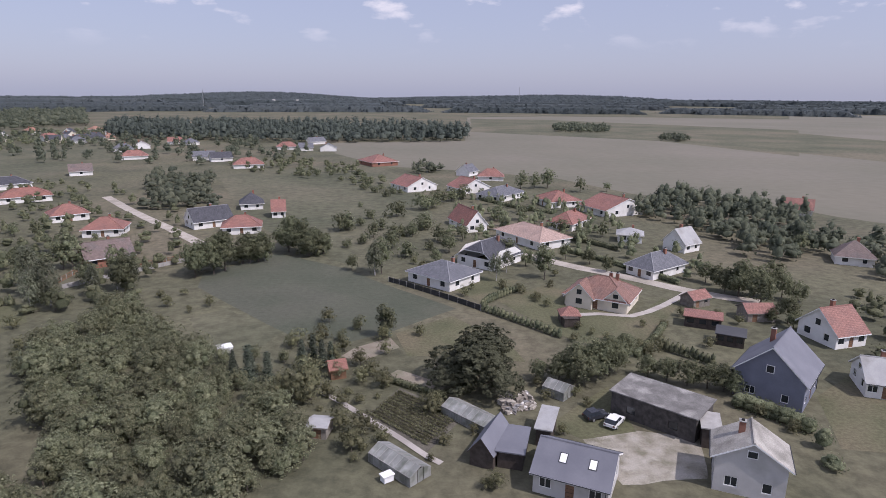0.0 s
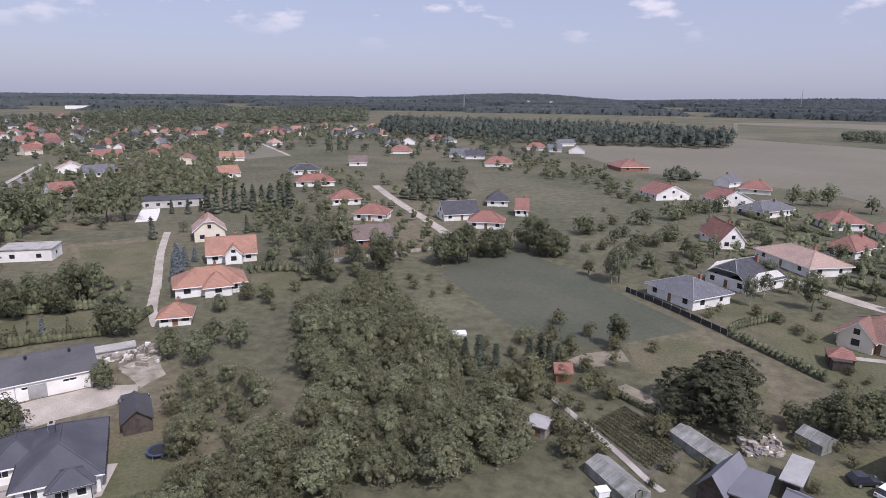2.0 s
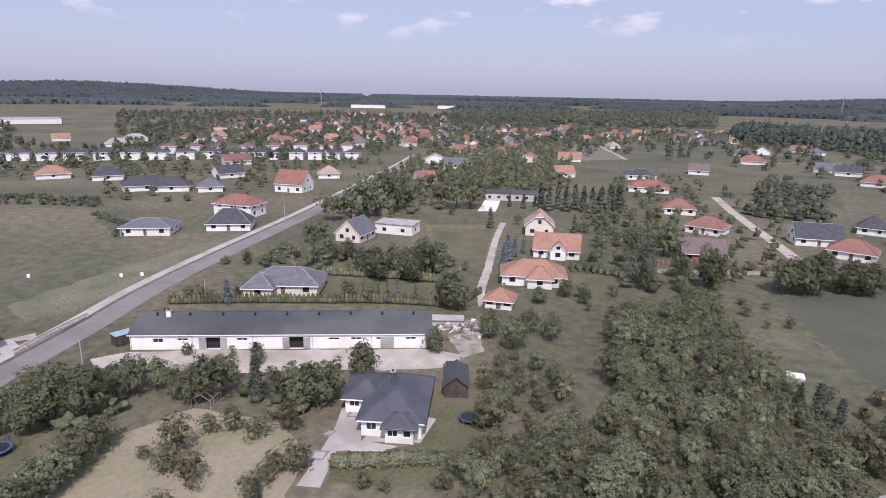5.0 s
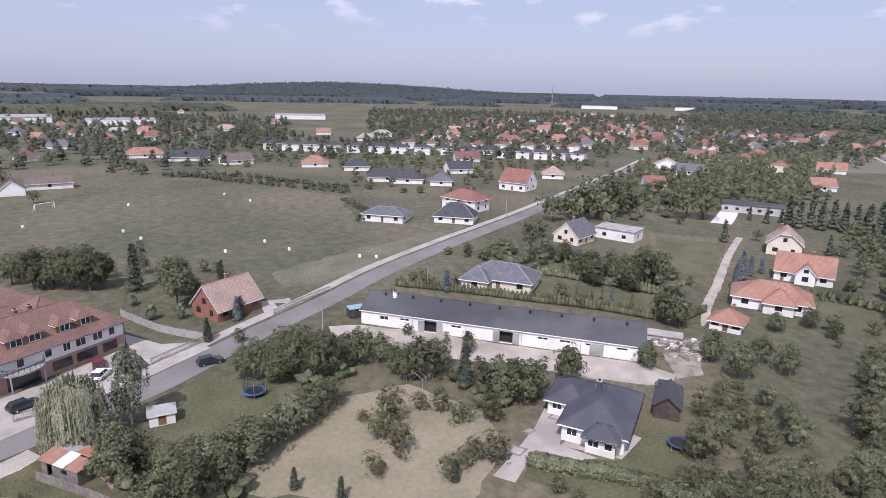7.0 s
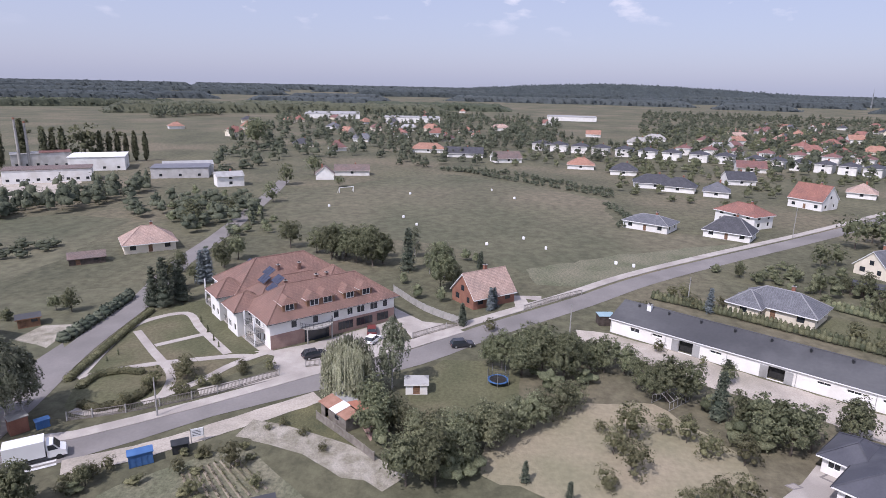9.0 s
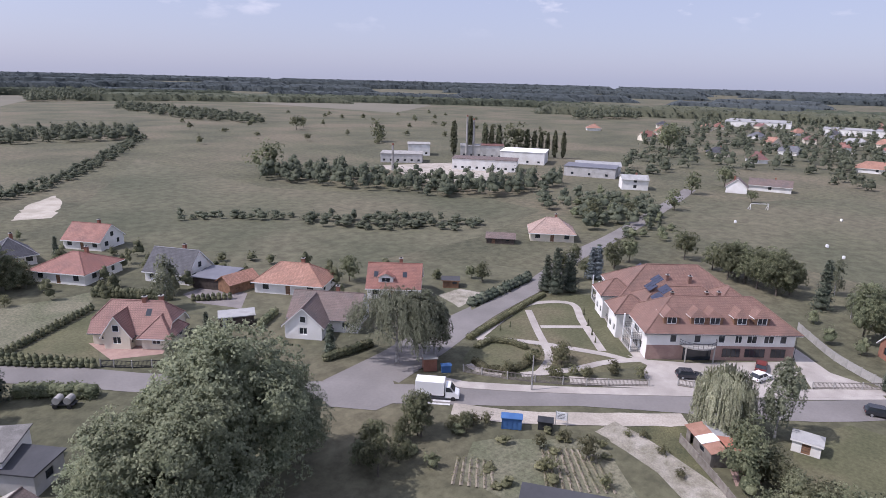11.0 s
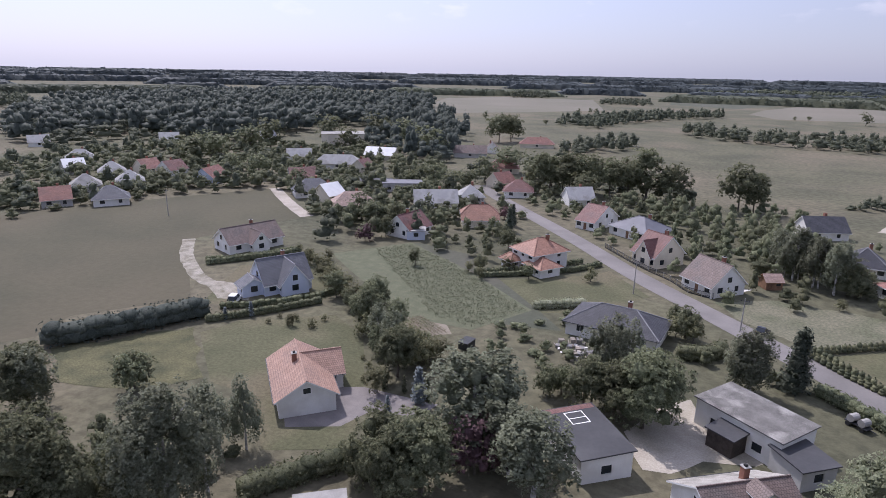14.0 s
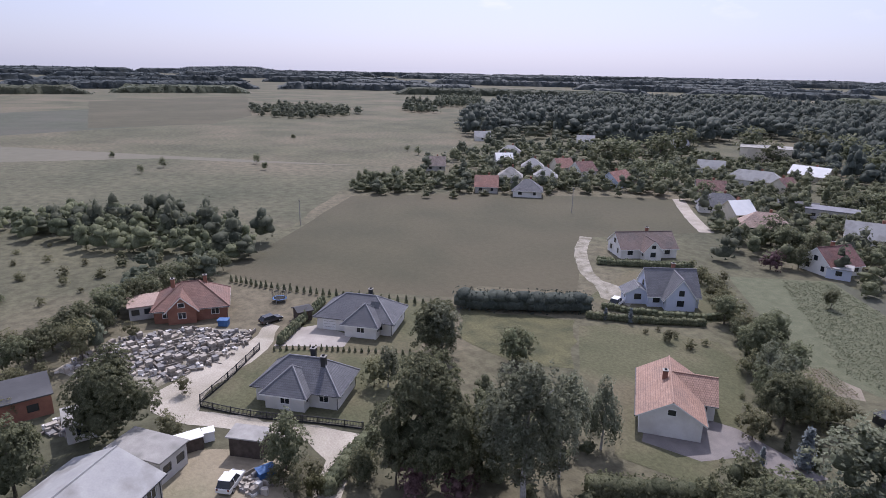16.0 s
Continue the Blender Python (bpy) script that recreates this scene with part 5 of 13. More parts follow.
def house(x, y, rz, l, d, eave, rise, k=0.0, roof="tile_red", wall="stucco_white", label="", detail=True, chim=((0.1, 0.15),), win=(3, 2), floors=1, door=1, garage=-1,
          ov=0.6, dormers=(), sky=(), sky_mat="glass", wings=(), group="", frame_mat="white_paint", chim_mat="brick", dishes=(), big=(), roof2=None):
    """A detached house; wings are (cx, cy, l, d, eave, rise, k, rz)."""
    o = thing("house", label or "white-walled house with a tiled roof in a garden", "house", pose(x, y, 0, 0, 0, rz), group)
    near = math.hypot(x, y) < 125
    if not detail:
        win, door = (2, 0) if floors == 1 and math.hypot(x, y) < 300 else (1, 0) if math.hypot(x, y) < 480 else (0, 0), -1
    turn = block(o, 0, 0, l, d, eave, rise, k, roof=roof, wall=wall, ov=ov, win=win, floors=floors, door=door, garage=garage, detail=detail, frame_mat=frame_mat, big=big, ridge=detail, roof2=roof2, near=near)
    for w in wings:
        block(o, w[0], w[1], w[2], w[3], w[4], w[5], w[6], rz=w[7], roof=roof, wall=wall, ov=ov, win=(2, 1), detail=detail, frame_mat=frame_mat, gable_win=detail, near=near)
    for u, v in chim:
        z = slope_at(l, d, eave, rise, u * l, v * d)
        chimney(o, u * l, v * d, z - 1.0, eave + rise + 0.7, 0.7 if detail else 0.8, chim_mat, cap=detail)
    for (u, v, w) in dormers:
        s = -1 if v < 0 else 1
        zf = slope_at(l, d, eave, rise, 0, v * d)
        dormer(o, turn, u * l, v * d, w, zf - 0.2, 1.5, abs(v) * d * 0.9, 0.8, roof, wall, out=s)
    for u, v in sky:
        skylight(o, turn, l, d, eave, rise, u * l, v * d, mat=sky_mat)
    for (dx, dy, dz, yaw) in dishes:
        dish(o, dx, dy, dz, yaw)
    return o


# Single buildings and outdoor things -------------------------------------------
def hotel(x, y, rz):
    """The large brick-red roofed guest house: three hipped blocks one behind another, dormers, balconies, solar panels. Origin at its front corner."""
    o = thing("guest_house", "large white guest house with brick-red hipped roofs and balconies", "hotel", pose(x, y, 0, 0, 0, rz))
    eave = 5.8
    for cx, cy, l, d, rise, win in ((13.2, 5.8, 26.4, 11.6, 4.2, (0, 2)), (11.0, 15.0, 17.0, 8.0, 2.9, (3, 3)), (13.0, 25.0, 24.0, 13.0, 4.4, (5, 3)), (0.3, 11.9, 6.0, 5.4, 2.1, (1, 2)), (0.3, 21.8, 6.0, 5.4, 2.1, (1, 2)), (21.0, 15.5, 8.0, 9.0, 3.0, (1, 2))):
        block(o, cx, cy, l, d, eave, rise, 0.0, roof="tile_hotel", wall="stucco_white", ov=0.8, win=win, floors=2)
    # front: stone-clad ground floor and first-floor windows
    g = Geo()
    g.box(0.0, -0.05, 0, 26.4, -0.003, 2.75)
    part("stone_base", g, M["red_paving"], o, "brown stone-clad ground floor")
    for xx, w in ((4.6, 1.2), (8.9, 1.2), (13.2, 1.2), (16.2, 1.3), (18.6, 1.8), (21.6, 1.8), (24.2, 1.2)):
        put_window(o, (0, -0.14), (26.4, -0.14), xx - w / 2, 3.35, w, 1.75, depth=0.12)
    for xx, w in ((15.2, 3.2), (19.4, 3.6), (23.6, 2.6)):
        put_window(o, (0, -0.2), (26.4, -0.2), xx - w / 2, 0.7, w, 1.6, "dark_wood", depth=0.12)
    g = Geo()
    g.box(6.6, -0.10, 0.0, 11.6, -0.055, 2.6)
    part("entrance_glazing", g, M["glass"], o)
    g = Geo()
    n = 12
    arc_pts = [(9.1 - 3.2 * math.cos(math.pi * i / n), -2.3 * math.sin(math.pi * i / n)) for i in range(n + 1)]
    for a, b in zip(arc_pts, arc_pts[1:]):
        g.face([(*a, 2.85), (*b, 2.85), (*b, 3.05), (*a, 3.05)])
        g.face([(9.1, 0, 3.05), (*a, 3.05), (*b, 3.05)])
        g.face([(9.1, 0, 2.85), (*b, 2.85), (*a, 2.85)])
    bal = part("balcony", g, M["concrete"], o)
    g = Geo()
    for a in arc_pts:
        g.beam((*a, 3.05), (*a, 4.0), 0.03, sides=4)
    for a, b in zip(arc_pts, arc_pts[1:]):
        g.beam((*a, 4.0), (*b, 4.0), 0.035, sides=4)
        g.beam((*a, 3.5), (*b, 3.5), 0.02, sides=4)
    part("railing", g, M["dark_metal"], bal)
    for xx in (6.6, 11.6):
        g = Geo()
        g.beam((xx, -1.3, 0), (xx, -1.3, 2.85), 0.14, sides=8)
        part("column", g, M["concrete"], o)
    # dormers on the front slope
    for xx, w in ((4.3, 2.7), (9.2, 2.9), (12.0, 2.9), (16.8, 2.7), (20.4, 2.7)):
        dormer(o, Matrix.Identity(4), xx, 0.9, w, 6.2, 1.75, 3.6, 0.95, "tile_hotel", "wood", k=0.0)
    # stepped balconies along the garden side
    for yy in (2.6, 15.4, 26.0):
        for z in (2.9, 0.25):
            g = Geo()
            g.box(-1.9, yy, z - 0.2, -0.02, yy + 5.2, z)
            b = part("balcony", g, M["concrete"], o)
            g = Geo()
            for p, q in (((-1.85, yy + 0.05), (-1.85, yy + 5.15)), ((-1.85, yy + 0.05), (-0.05, yy + 0.05)), ((-1.85, yy + 5.15), (-0.05, yy + 5.15))):
                for h in (0.35, 0.7, 1.0):
                    g.beam((*p, z + h), (*q, z + h), 0.03, sides=4)
                for i in range(6):
                    s = i / 5
                    c = (p[0] + (q[0] - p[0]) * s, p[1] + (q[1] - p[1]) * s)
                    g.beam((*c, z), (*c, z + 1.0), 0.025, sides=4)
            part("railing", g, M["dark_metal"], b)
        for dy in (0.2, 5.0):
            g = Geo()
            g.box(-1.9, yy + dy - 0.12, 0, -1.66, yy + dy + 0.12, 5.6)
            part("column", g, M["white_paint"], o)
        put_window(o, (-0.13, 40.0), (-0.13, 0.0), 40 - yy - 4.2, 3.0, 2.6, 2.1, depth=0.12)
        put_window(o, (-0.13, 40.0), (-0.13, 0.0), 40 - yy - 4.2, 0.3, 2.6, 2.1, depth=0.12)
    # solar panels on the garden-side slopes, skylights and chimneys
    for cx, cy, z in ((4.2, 8.4, 8.75), (6.2, 10.4, 9.6), (5.3, 15.2, 8.6), (7.0, 16.8, 9.5), (4.6, 24.2, 8.0), (6.4, 26.0, 9.1)):
        g = Geo()
        s = 0.66
        for i in range(3):
            y0 = cy - 1.6 + i * 1.08
            g.face([(cx - 0.8, y0, z - 0.8 * s), (cx + 0.8, y0, z + 0.8 * s), (cx + 0.8, y0 + 1.0, z + 0.8 * s), (cx - 0.8, y0 + 1.0, z - 0.8 * s)][::-1])
            g.face([(cx - 0.8, y0, z - 0.8 * s - 0.05), (cx + 0.8, y0, z + 0.8 * s - 0.05), (cx + 0.8, y0 + 1.0, z + 0.8 * s - 0.05), (cx - 0.8, y0 + 1.0, z - 0.8 * s - 0.05)])
        part("solar_panel", g, M["solar"], o)
    for cx, cy in ((8.6, 12.4), (15.5, 12.8), (18.0, 13.0), (11.0, 21.6), (15.5, 21.0), (20.0, 25.0)):
        chimney(o, cx, cy, 6.6, 8.9 if cy > 20 else 8.3, 0.6, "tile_hotel")
    return o


def warehouse(x, y, rz, l, d):
    o = thing("warehouse", "long low white warehouse with a dark felt roof", "warehouse", pose(x, y, 0, 0, 0, rz))
    eave, rise = 3.1, 2.1
    g = Geo()
    p, q = (-l / 2, -d / 2), (l / 2, -d / 2)
    wins = [(0.09, 1.9, 0.9), (0.17, 2.0, 0.55), (0.365, 2.0, 0.55), (0.57, 2.0, 0.55), (0.67, 2.0, 0.55), (0.745, 2.0, 0.55), (0.83, 2.0, 0.55), (0.93, 2.0, 0.55)]
    doors = [0.27, 0.575 - 0.03]
    holes = []
    for u, w, h in wins:
        if abs(u - 0.57) > 0.01:
            holes.append((u * l - w / 2, u * l + w / 2, 2.2 - h, 2.2))
    for u in doors:
        holes.append((u * l - 1.3, u * l + 1.3, 0.05, 2.35))
    wall_side(g, p, q, 0, eave, sorted(holes), depth=0.35)
    wall_side(g, q, (l / 2, d / 2), 0, eave, [])
    wall_side(g, (l / 2, d / 2), (-l / 2, d / 2), 0, eave, [])
    wall_side(g, (-l / 2, d / 2), p, 0, eave, [])
    for s in (-1, 1):
        g.face([(s * l / 2, -s * d / 2, eave), (s * l / 2, s * d / 2, eave), (s * l / 2, 0, eave + rise)])
    w = part("wall", g, M["stucco_white"], o, "whitewashed wall")
    for u, ww, h in wins:
        if abs(u - 0.57) > 0.01:
            put_window(w, p, q, u * l - ww / 2, 2.2 - h, ww, h, depth=0.3)
    for u in doors:
        # added near-black panel inside the opening, standing in for the shade indoors
        g = Geo()
        g.box(u * l - l / 2 - 1.3, -d / 2 + 0.9, 0.05, u * l - l / 2 + 1.3, -d / 2 + 0.95, 2.35)
        part("dark_interior", g, M["rubber"], w)
        for s in (-1, 1):
            g = Geo()
            x0 = u * l - l / 2 + s * 1.3
            g.box(min(x0, x0 + s * 1.25), -d / 2 - 0.12, 0.08, max(x0, x0 + s * 1.25), -d / 2 - 0.05, 2.3)
            g.box(min(x0, x0 + s * 1.25), -d / 2 - 0.14, 1.1, max(x0, x0 + s * 1.25), -d / 2 - 0.12, 1.22)
            part("door_leaf", g, M["sheet_grey"], w)
    g = Geo()
    g.box(0.85 * l - l / 2 - 1.25, -d / 2 - 0.08, 0.05, 0.85 * l - l / 2 + 1.25, -d / 2 - 0.004, 2.3)
    part("closed_door", g, M["sheet_grey"], w)
    rg, caps = roof_geo(l, d, eave, rise, 1.0, 0.35, thick=0.18, gable_ov=0.3)
    r = part("roof", rg, [M["felt"], M["white_paint"]], o, "dark felt roof with faded patches")
    part("ridge_cap", caps, M["felt"], r)
    for i in range(9):
        g = Geo()
        xx = -l / 2 + l * (0.06 + 0.11 * i)
        zz = eave + rise * 0.82
        g.beam((xx, -d * 0.09, zz - 0.2), (xx, -d * 0.09, zz + 0.55), 0.2, sides=8)
        g.beam((xx, -d * 0.09, zz + 0.55), (xx, -d * 0.09, zz + 0.72), 0.32, sides=8, r2=0.05)
        part("roof_vent", g, M["dark_metal"], r)
    for i in range(6):
        g = Geo()
        xx = -l / 2 + 0.2 + (l - 0.4) * i / 5
        g.beam((xx, -d / 2 - 0.08, 0.1), (xx, -d / 2 - 0.08, eave - 0.1), 0.05, sides=5)
        part("downpipe", g, M["metal"], w)
    chimney(o, -l * 0.40, -d * 0.1, eave + 1.0, eave + rise + 0.7, 0.8, "white_paint")
    return o


def trampoline(x, y, r=1.7, net=True, label="round blue trampoline with a safety net", pad="tarpaulin_blue"):
    o = thing("trampoline", label, "trampoline", Matrix.Translation((x, y, 0)))
    n = 20
    ring = lambda rr, z: [(rr * math.cos(6.2832 * i / n), rr * math.sin(6.2832 * i / n), z) for i in range(n)]
    g = Geo()
    g.face(ring(r * 0.82, 0.78))
    g.face(ring(r * 0.82, 0.77)[::-1])
    part("mat", g, M["rubber"], o)
    g = Geo()
    a, b = ring(r * 0.8, 0.80), ring(r, 0.80)
    c = ring(r, 0.72)
    for i in range(n):
        j = (i + 1) % n
        g.face([a[i], b[i], b[j], a[j]])
        g.face([c[i], c[j], b[j], b[i]])
    part("edge_pad", g, M[pad], o)
    for i in range(0, n, 4):
        g = Geo()
        q = ring(r * 1.02, 0)[i]
        g.beam(q, (q[0], q[1], 2.7 if net else 0.75), 0.035, sides=6)
        part("leg", g, M["metal"], o)
    if net:
        g = Geo()
        for z in (1.1, 1.5, 1.9, 2.3, 2.65):
            s = ring(r * 0.98, z)
            for i in range(n):
                g.beam(s[i], s[(i + 1) % n], 0.022, sides=3)
        for i in range(n):
            p = ring(r * 0.98, 0)[i]
            g.beam((p[0], p[1], 0.8), (p[0], p[1], 2.65), 0.018, sides=3)
        part("net", g, M["dark_metal"], o)
    return o


def greenhouse(x, y, rz, l=8.0, d=3.4, h=2.3, label="old glasshouse with dusty panes and a grey frame", skin=True):
    o = thing("greenhouse", label, "greenhouse", pose(x, y, 0, 0, 0, rz))
    n = max(2, int(l / 1.0))
    ring = [(-d / 2, 0), (-d / 2, h * 0.62), (0, h), (d / 2, h * 0.62), (d / 2, 0)]
    for i in range(n + 1):
        g = Geo()
        xx = -l / 2 + l * i / n
        for a, b in zip(ring, ring[1:]):
            g.beam((xx, a[0], a[1]), (xx, b[0], b[1]), 0.04, sides=4)
        part("frame", g, M["concrete"], o)
    g = Geo()
    for a in ring:
        g.beam((-l / 2, a[0], max(a[1], 0.05)), (l / 2, a[0], max(a[1], 0.05)), 0.04, sides=4)
    part("purlin", g, M["concrete"], o)
    if skin:
        for i in range(n):
            x0, x1 = -l / 2 + l * i / n + 0.04, -l / 2 + l * (i + 1) / n - 0.04
            for a, b in zip(ring, ring[1:]):
                g = Geo()
                g.face([(x0, a[0], a[1] + 0.01), (x1, a[0], a[1] + 0.01), (x1, b[0], b[1] + 0.01), (x0, b[0], b[1] + 0.01)])
                part("pane", g, M["film"], o)
        for xx, s in ((-l / 2, -1), (l / 2, 1)):
            for y0, y1, z0, z1 in ((-d / 2, -0.5, h * 0.62, h * 0.89), (-0.5, 0.5, h * 0.89, h * 0.89), (0.5, d / 2, h * 0.89, h * 0.62)):
                g = Geo()
                g.face([(xx + 0.03 * s, y0 + 0.04, 0.05), (xx + 0.03 * s, y1 - 0.04, 0.05), (xx + 0.03 * s, y1 - 0.04, z1), (xx + 0.03 * s, y0 + 0.04, z0)])
                part("end_pane", g, M["film"], o)
    return o


def truck(x, y, rz):
    o = thing("box_truck", "small white delivery truck with a box body on the road", "truck", pose(x, y, 0, 0, 0, rz))
    g = Geo()
    g.box(-3.4, -1.1, 0.85, 1.0, 1.1, 3.0)
    part("cargo_box", g, M["car_white"], o)
    g = Geo()
    prof = [(1.15, 0.5), (1.15, 2.35), (1.9, 2.3), (2.55, 1.45), (3.2, 1.15), (3.3, 0.5)]
    for i in range(len(prof)):
        a, b = prof[i], prof[(i + 1) % len(prof)]
        g.face([(a[0], -0.98, a[1]), (a[0], 0.98, a[1]), (b[0], 0.98, b[1]), (b[0], -0.98, b[1])])
    g.face([(p[0], -0.98, p[1]) for p in prof])
    g.face([(p[0], 0.98, p[1]) for p in reversed(prof)])
    cab = part("cab", g, M["car_white"], o)
    g = Geo()
    g.face([(1.95, -0.9, 2.285), (2.56, -0.9, 1.5), (2.56, 0.9, 1.5), (1.95, 0.9, 2.285)])
    part("windscreen", g, M["glass"], cab, at=Matrix.Translation((0.03, 0, 0.03)))
    for s in (-1, 1):
        g = Geo()
        g.face([(1.3, s * 0.99, 1.5), (2.4, s * 0.99, 1.5), (1.9, s * 0.99, 2.2), (1.3, s * 0.99, 2.2)])
        part("side_window", g, M["glass"], cab)
    g = Geo()
    g.box(-3.2, -0.45, 0.45, 1.2, 0.45, 0.8)
    part("chassis", g, M["dark_metal"], o)
    for xx in (-2.3, 2.4):
        for s in (-1, 1):
            g = Geo()
            g.beam((xx, s * 0.75, 0.38), (xx, s * 1.0, 0.38), 0.38, sides=14)
            part("wheel", g, M["rubber"], o)
    return o


def crate(x, y, rz, l, d, h, mat, label, name="container", lid=None, lid_label=""):
    """A container, skip or kiosk: body with ribs and an overhanging lid."""
    o = thing(name, label, name.replace("_", " "), pose(x, y, 0, 0, 0, rz))
    g = Geo()
    g.box(-l / 2, -d / 2, 0.05, l / 2, d / 2, h)
    part("body", g, M[mat], o)
    for i in range(int(l / 0.6) + 1):
        xx = -l / 2 + 0.05 + (l - 0.1) * i / max(1, int(l / 0.6))
        g = Geo()
        g.box(xx - 0.04, -d / 2 - 0.05, 0.1, xx + 0.04, -d / 2 - 0.001, h - 0.05)
        part("rib", g, M[mat], o)
    g = Geo()
    g.box(-l / 2 - 0.12, -d / 2 - 0.12, h, l / 2 + 0.12, d / 2 + 0.12, h + 0.1)
    part("lid", g, M[lid or mat], o, lid_label)
    return o


def water_cart(x, y, rz):
    """A low farm cart carrying two round pale tanks."""
    o = thing("water_cart", "small farm cart carrying two round pale water tanks", "cart", pose(x, y, 0, 0, 0, rz))
    g = Geo()
    g.box(-1.6, -0.7, 0.55, 1.6, 0.7, 0.68)
    g.box(1.6, -0.05, 0.5, 2.5, 0.05, 0.6)
    part("chassis", g, M["dark_metal"], o)
    for xx in (-0.85, 0.75):
        g = Geo()
        g.beam((xx, -0.7, 1.2), (xx, 0.7, 1.2), 0.55, sides=12)
        part("tank", g, M["concrete"], o, "round pale water tank")
    for xx in (-1.0, 1.0):
        for s in (-1, 1):
            g = Geo()
            g.beam((xx, s * 0.62, 0.35), (xx, s * 0.84, 0.35), 0.35, sides=12)
            part("wheel", g, M["rubber"], o)
    return o


def stack(x, y, h, r=0.8, label="tall slim works chimney of grey brick"):
    o = thing("works_chimney", label, "chimney", Matrix.Translation((x, y, 0)))
    g = Geo()
    g.beam((0, 0, 0), (0, 0, h), r, sides=12, r2=r * 0.6)
    part("shaft", g, M["concrete"], o)
    g = Geo()
    g.beam((0, 0, h - 1), (0, 0, h), r * 0.72, sides=12)
    part("crown_ring", g, M["brick"], o)
    return o


def mast(x, y, h):
    o = thing("lattice_mast", "slender distant steel lattice mast", "mast", Matrix.Translation((x, y, 0)))
    g = Geo()
    for i in range(4):
        a = i * 1.5708
        g.beam((2.2 * math.cos(a), 2.2 * math.sin(a), 0), (0.3 * math.cos(a), 0.3 * math.sin(a), h), 0.35, sides=4)
    for k in range(8):
        z = h * k / 8
        r = 2.2 - 1.9 * k / 8
        g.beam((-r, 0, z), (r * 0.8, 0, z + h / 8), 0.2, sides=3)
        g.beam((0, -r, z), (0, r * 0.8, z + h / 8), 0.2, sides=3)
    part("lattice", g, M["metal"], o)
    return o


def goal(x, y, rz):
    o = thing("football_goal", "white steel football goal frame on the meadow", "goal", pose(x, y, 0, 0, 0, rz))
    for p, q, nm in (((-3.6, 0, 0), (-3.6, 0, 2.4), "post"), ((3.6, 0, 0), (3.6, 0, 2.4), "post"), ((-3.6, 0, 2.4), (3.6, 0, 2.4), "crossbar"), ((-3.6, 0, 2.4), (-3.6, 1.6, 0), "stay"), ((3.6, 0, 2.4), (3.6, 1.6, 0), "stay")):
        g = Geo()
        g.beam(p, q, 0.12, sides=6)
        part(nm, g, M["white_paint"], o)
    return o


def bale(x, y, s=1.0):
    g = Geo()
    g.box(-0.5 * s, -0.4 * s, 0, 0.5 * s, 0.4 * s, 0.9 * s)
    g.box(-0.35 * s, -0.3 * s, 0.9 * s, 0.35 * s, 0.3 * s, 1.05 * s)
    return solo("marker_block", g, M["white_paint"], "small white marker block on the meadow", "marker", group="meadow markers", at=pose(x, y, 0, 0, 0, (x * 7) % 90))


def vegetable_rows(label, n, plants, pts):
    """Dug beds with rows of small plants between four corners: each row a ridge of soil with a line of leaves."""
    rng = np.random.default_rng(n)
    a, b, c, d = [Vector(p) for p in pts]
    o = thing("vegetable_bed", label, "vegetable bed", Matrix.Identity(4))
    for i in range(n):
        s = (i + 0.5) / n
        p, q = a.lerp(b, s), d.lerp(c, s)
        v = (q - p).normalized()
        w = Vector((-v.y, v.x)) * 0.22
        g = Geo()
        for u in (-1, 1):
            e = [p + w * u, q + w * u]
            pts3 = [(*e[0], 0.05), (*e[1], 0.05), (*q, 0.17), (*p, 0.17)]
            g.face(pts3 if u < 0 else pts3[::-1])
        row = part("soil_ridge", g, M["dark_soil"] if plants < 0.4 else M["soil"], o)
        many = 24 if plants < 0.4 else 6
        k = max(4, int((q - p).length / plants))
        t = np.repeat((np.arange(k) + rng.uniform(-0.3, 0.3, k)) / k, many)
        cs = np.stack([p.x + (q.x - p.x) * t, p.y + (q.y - p.y) * t, np.full(many * k, 0.28)], 1) + rng.normal(size=(many * k, 3)) * [0.13, 0.13, 0.08]
        ns = rng.normal(size=(many * k, 3)) * 0.5 + [0, 0, 1]
        ns /= np.linalg.norm(ns, axis=1, keepdims=True)
        tagged(part("foliage", leaf_mesh("foliage", L["shrub"], spray_tips(cs, ns, 0.12, rng), ns), None, row), kind="stuff")
    return o


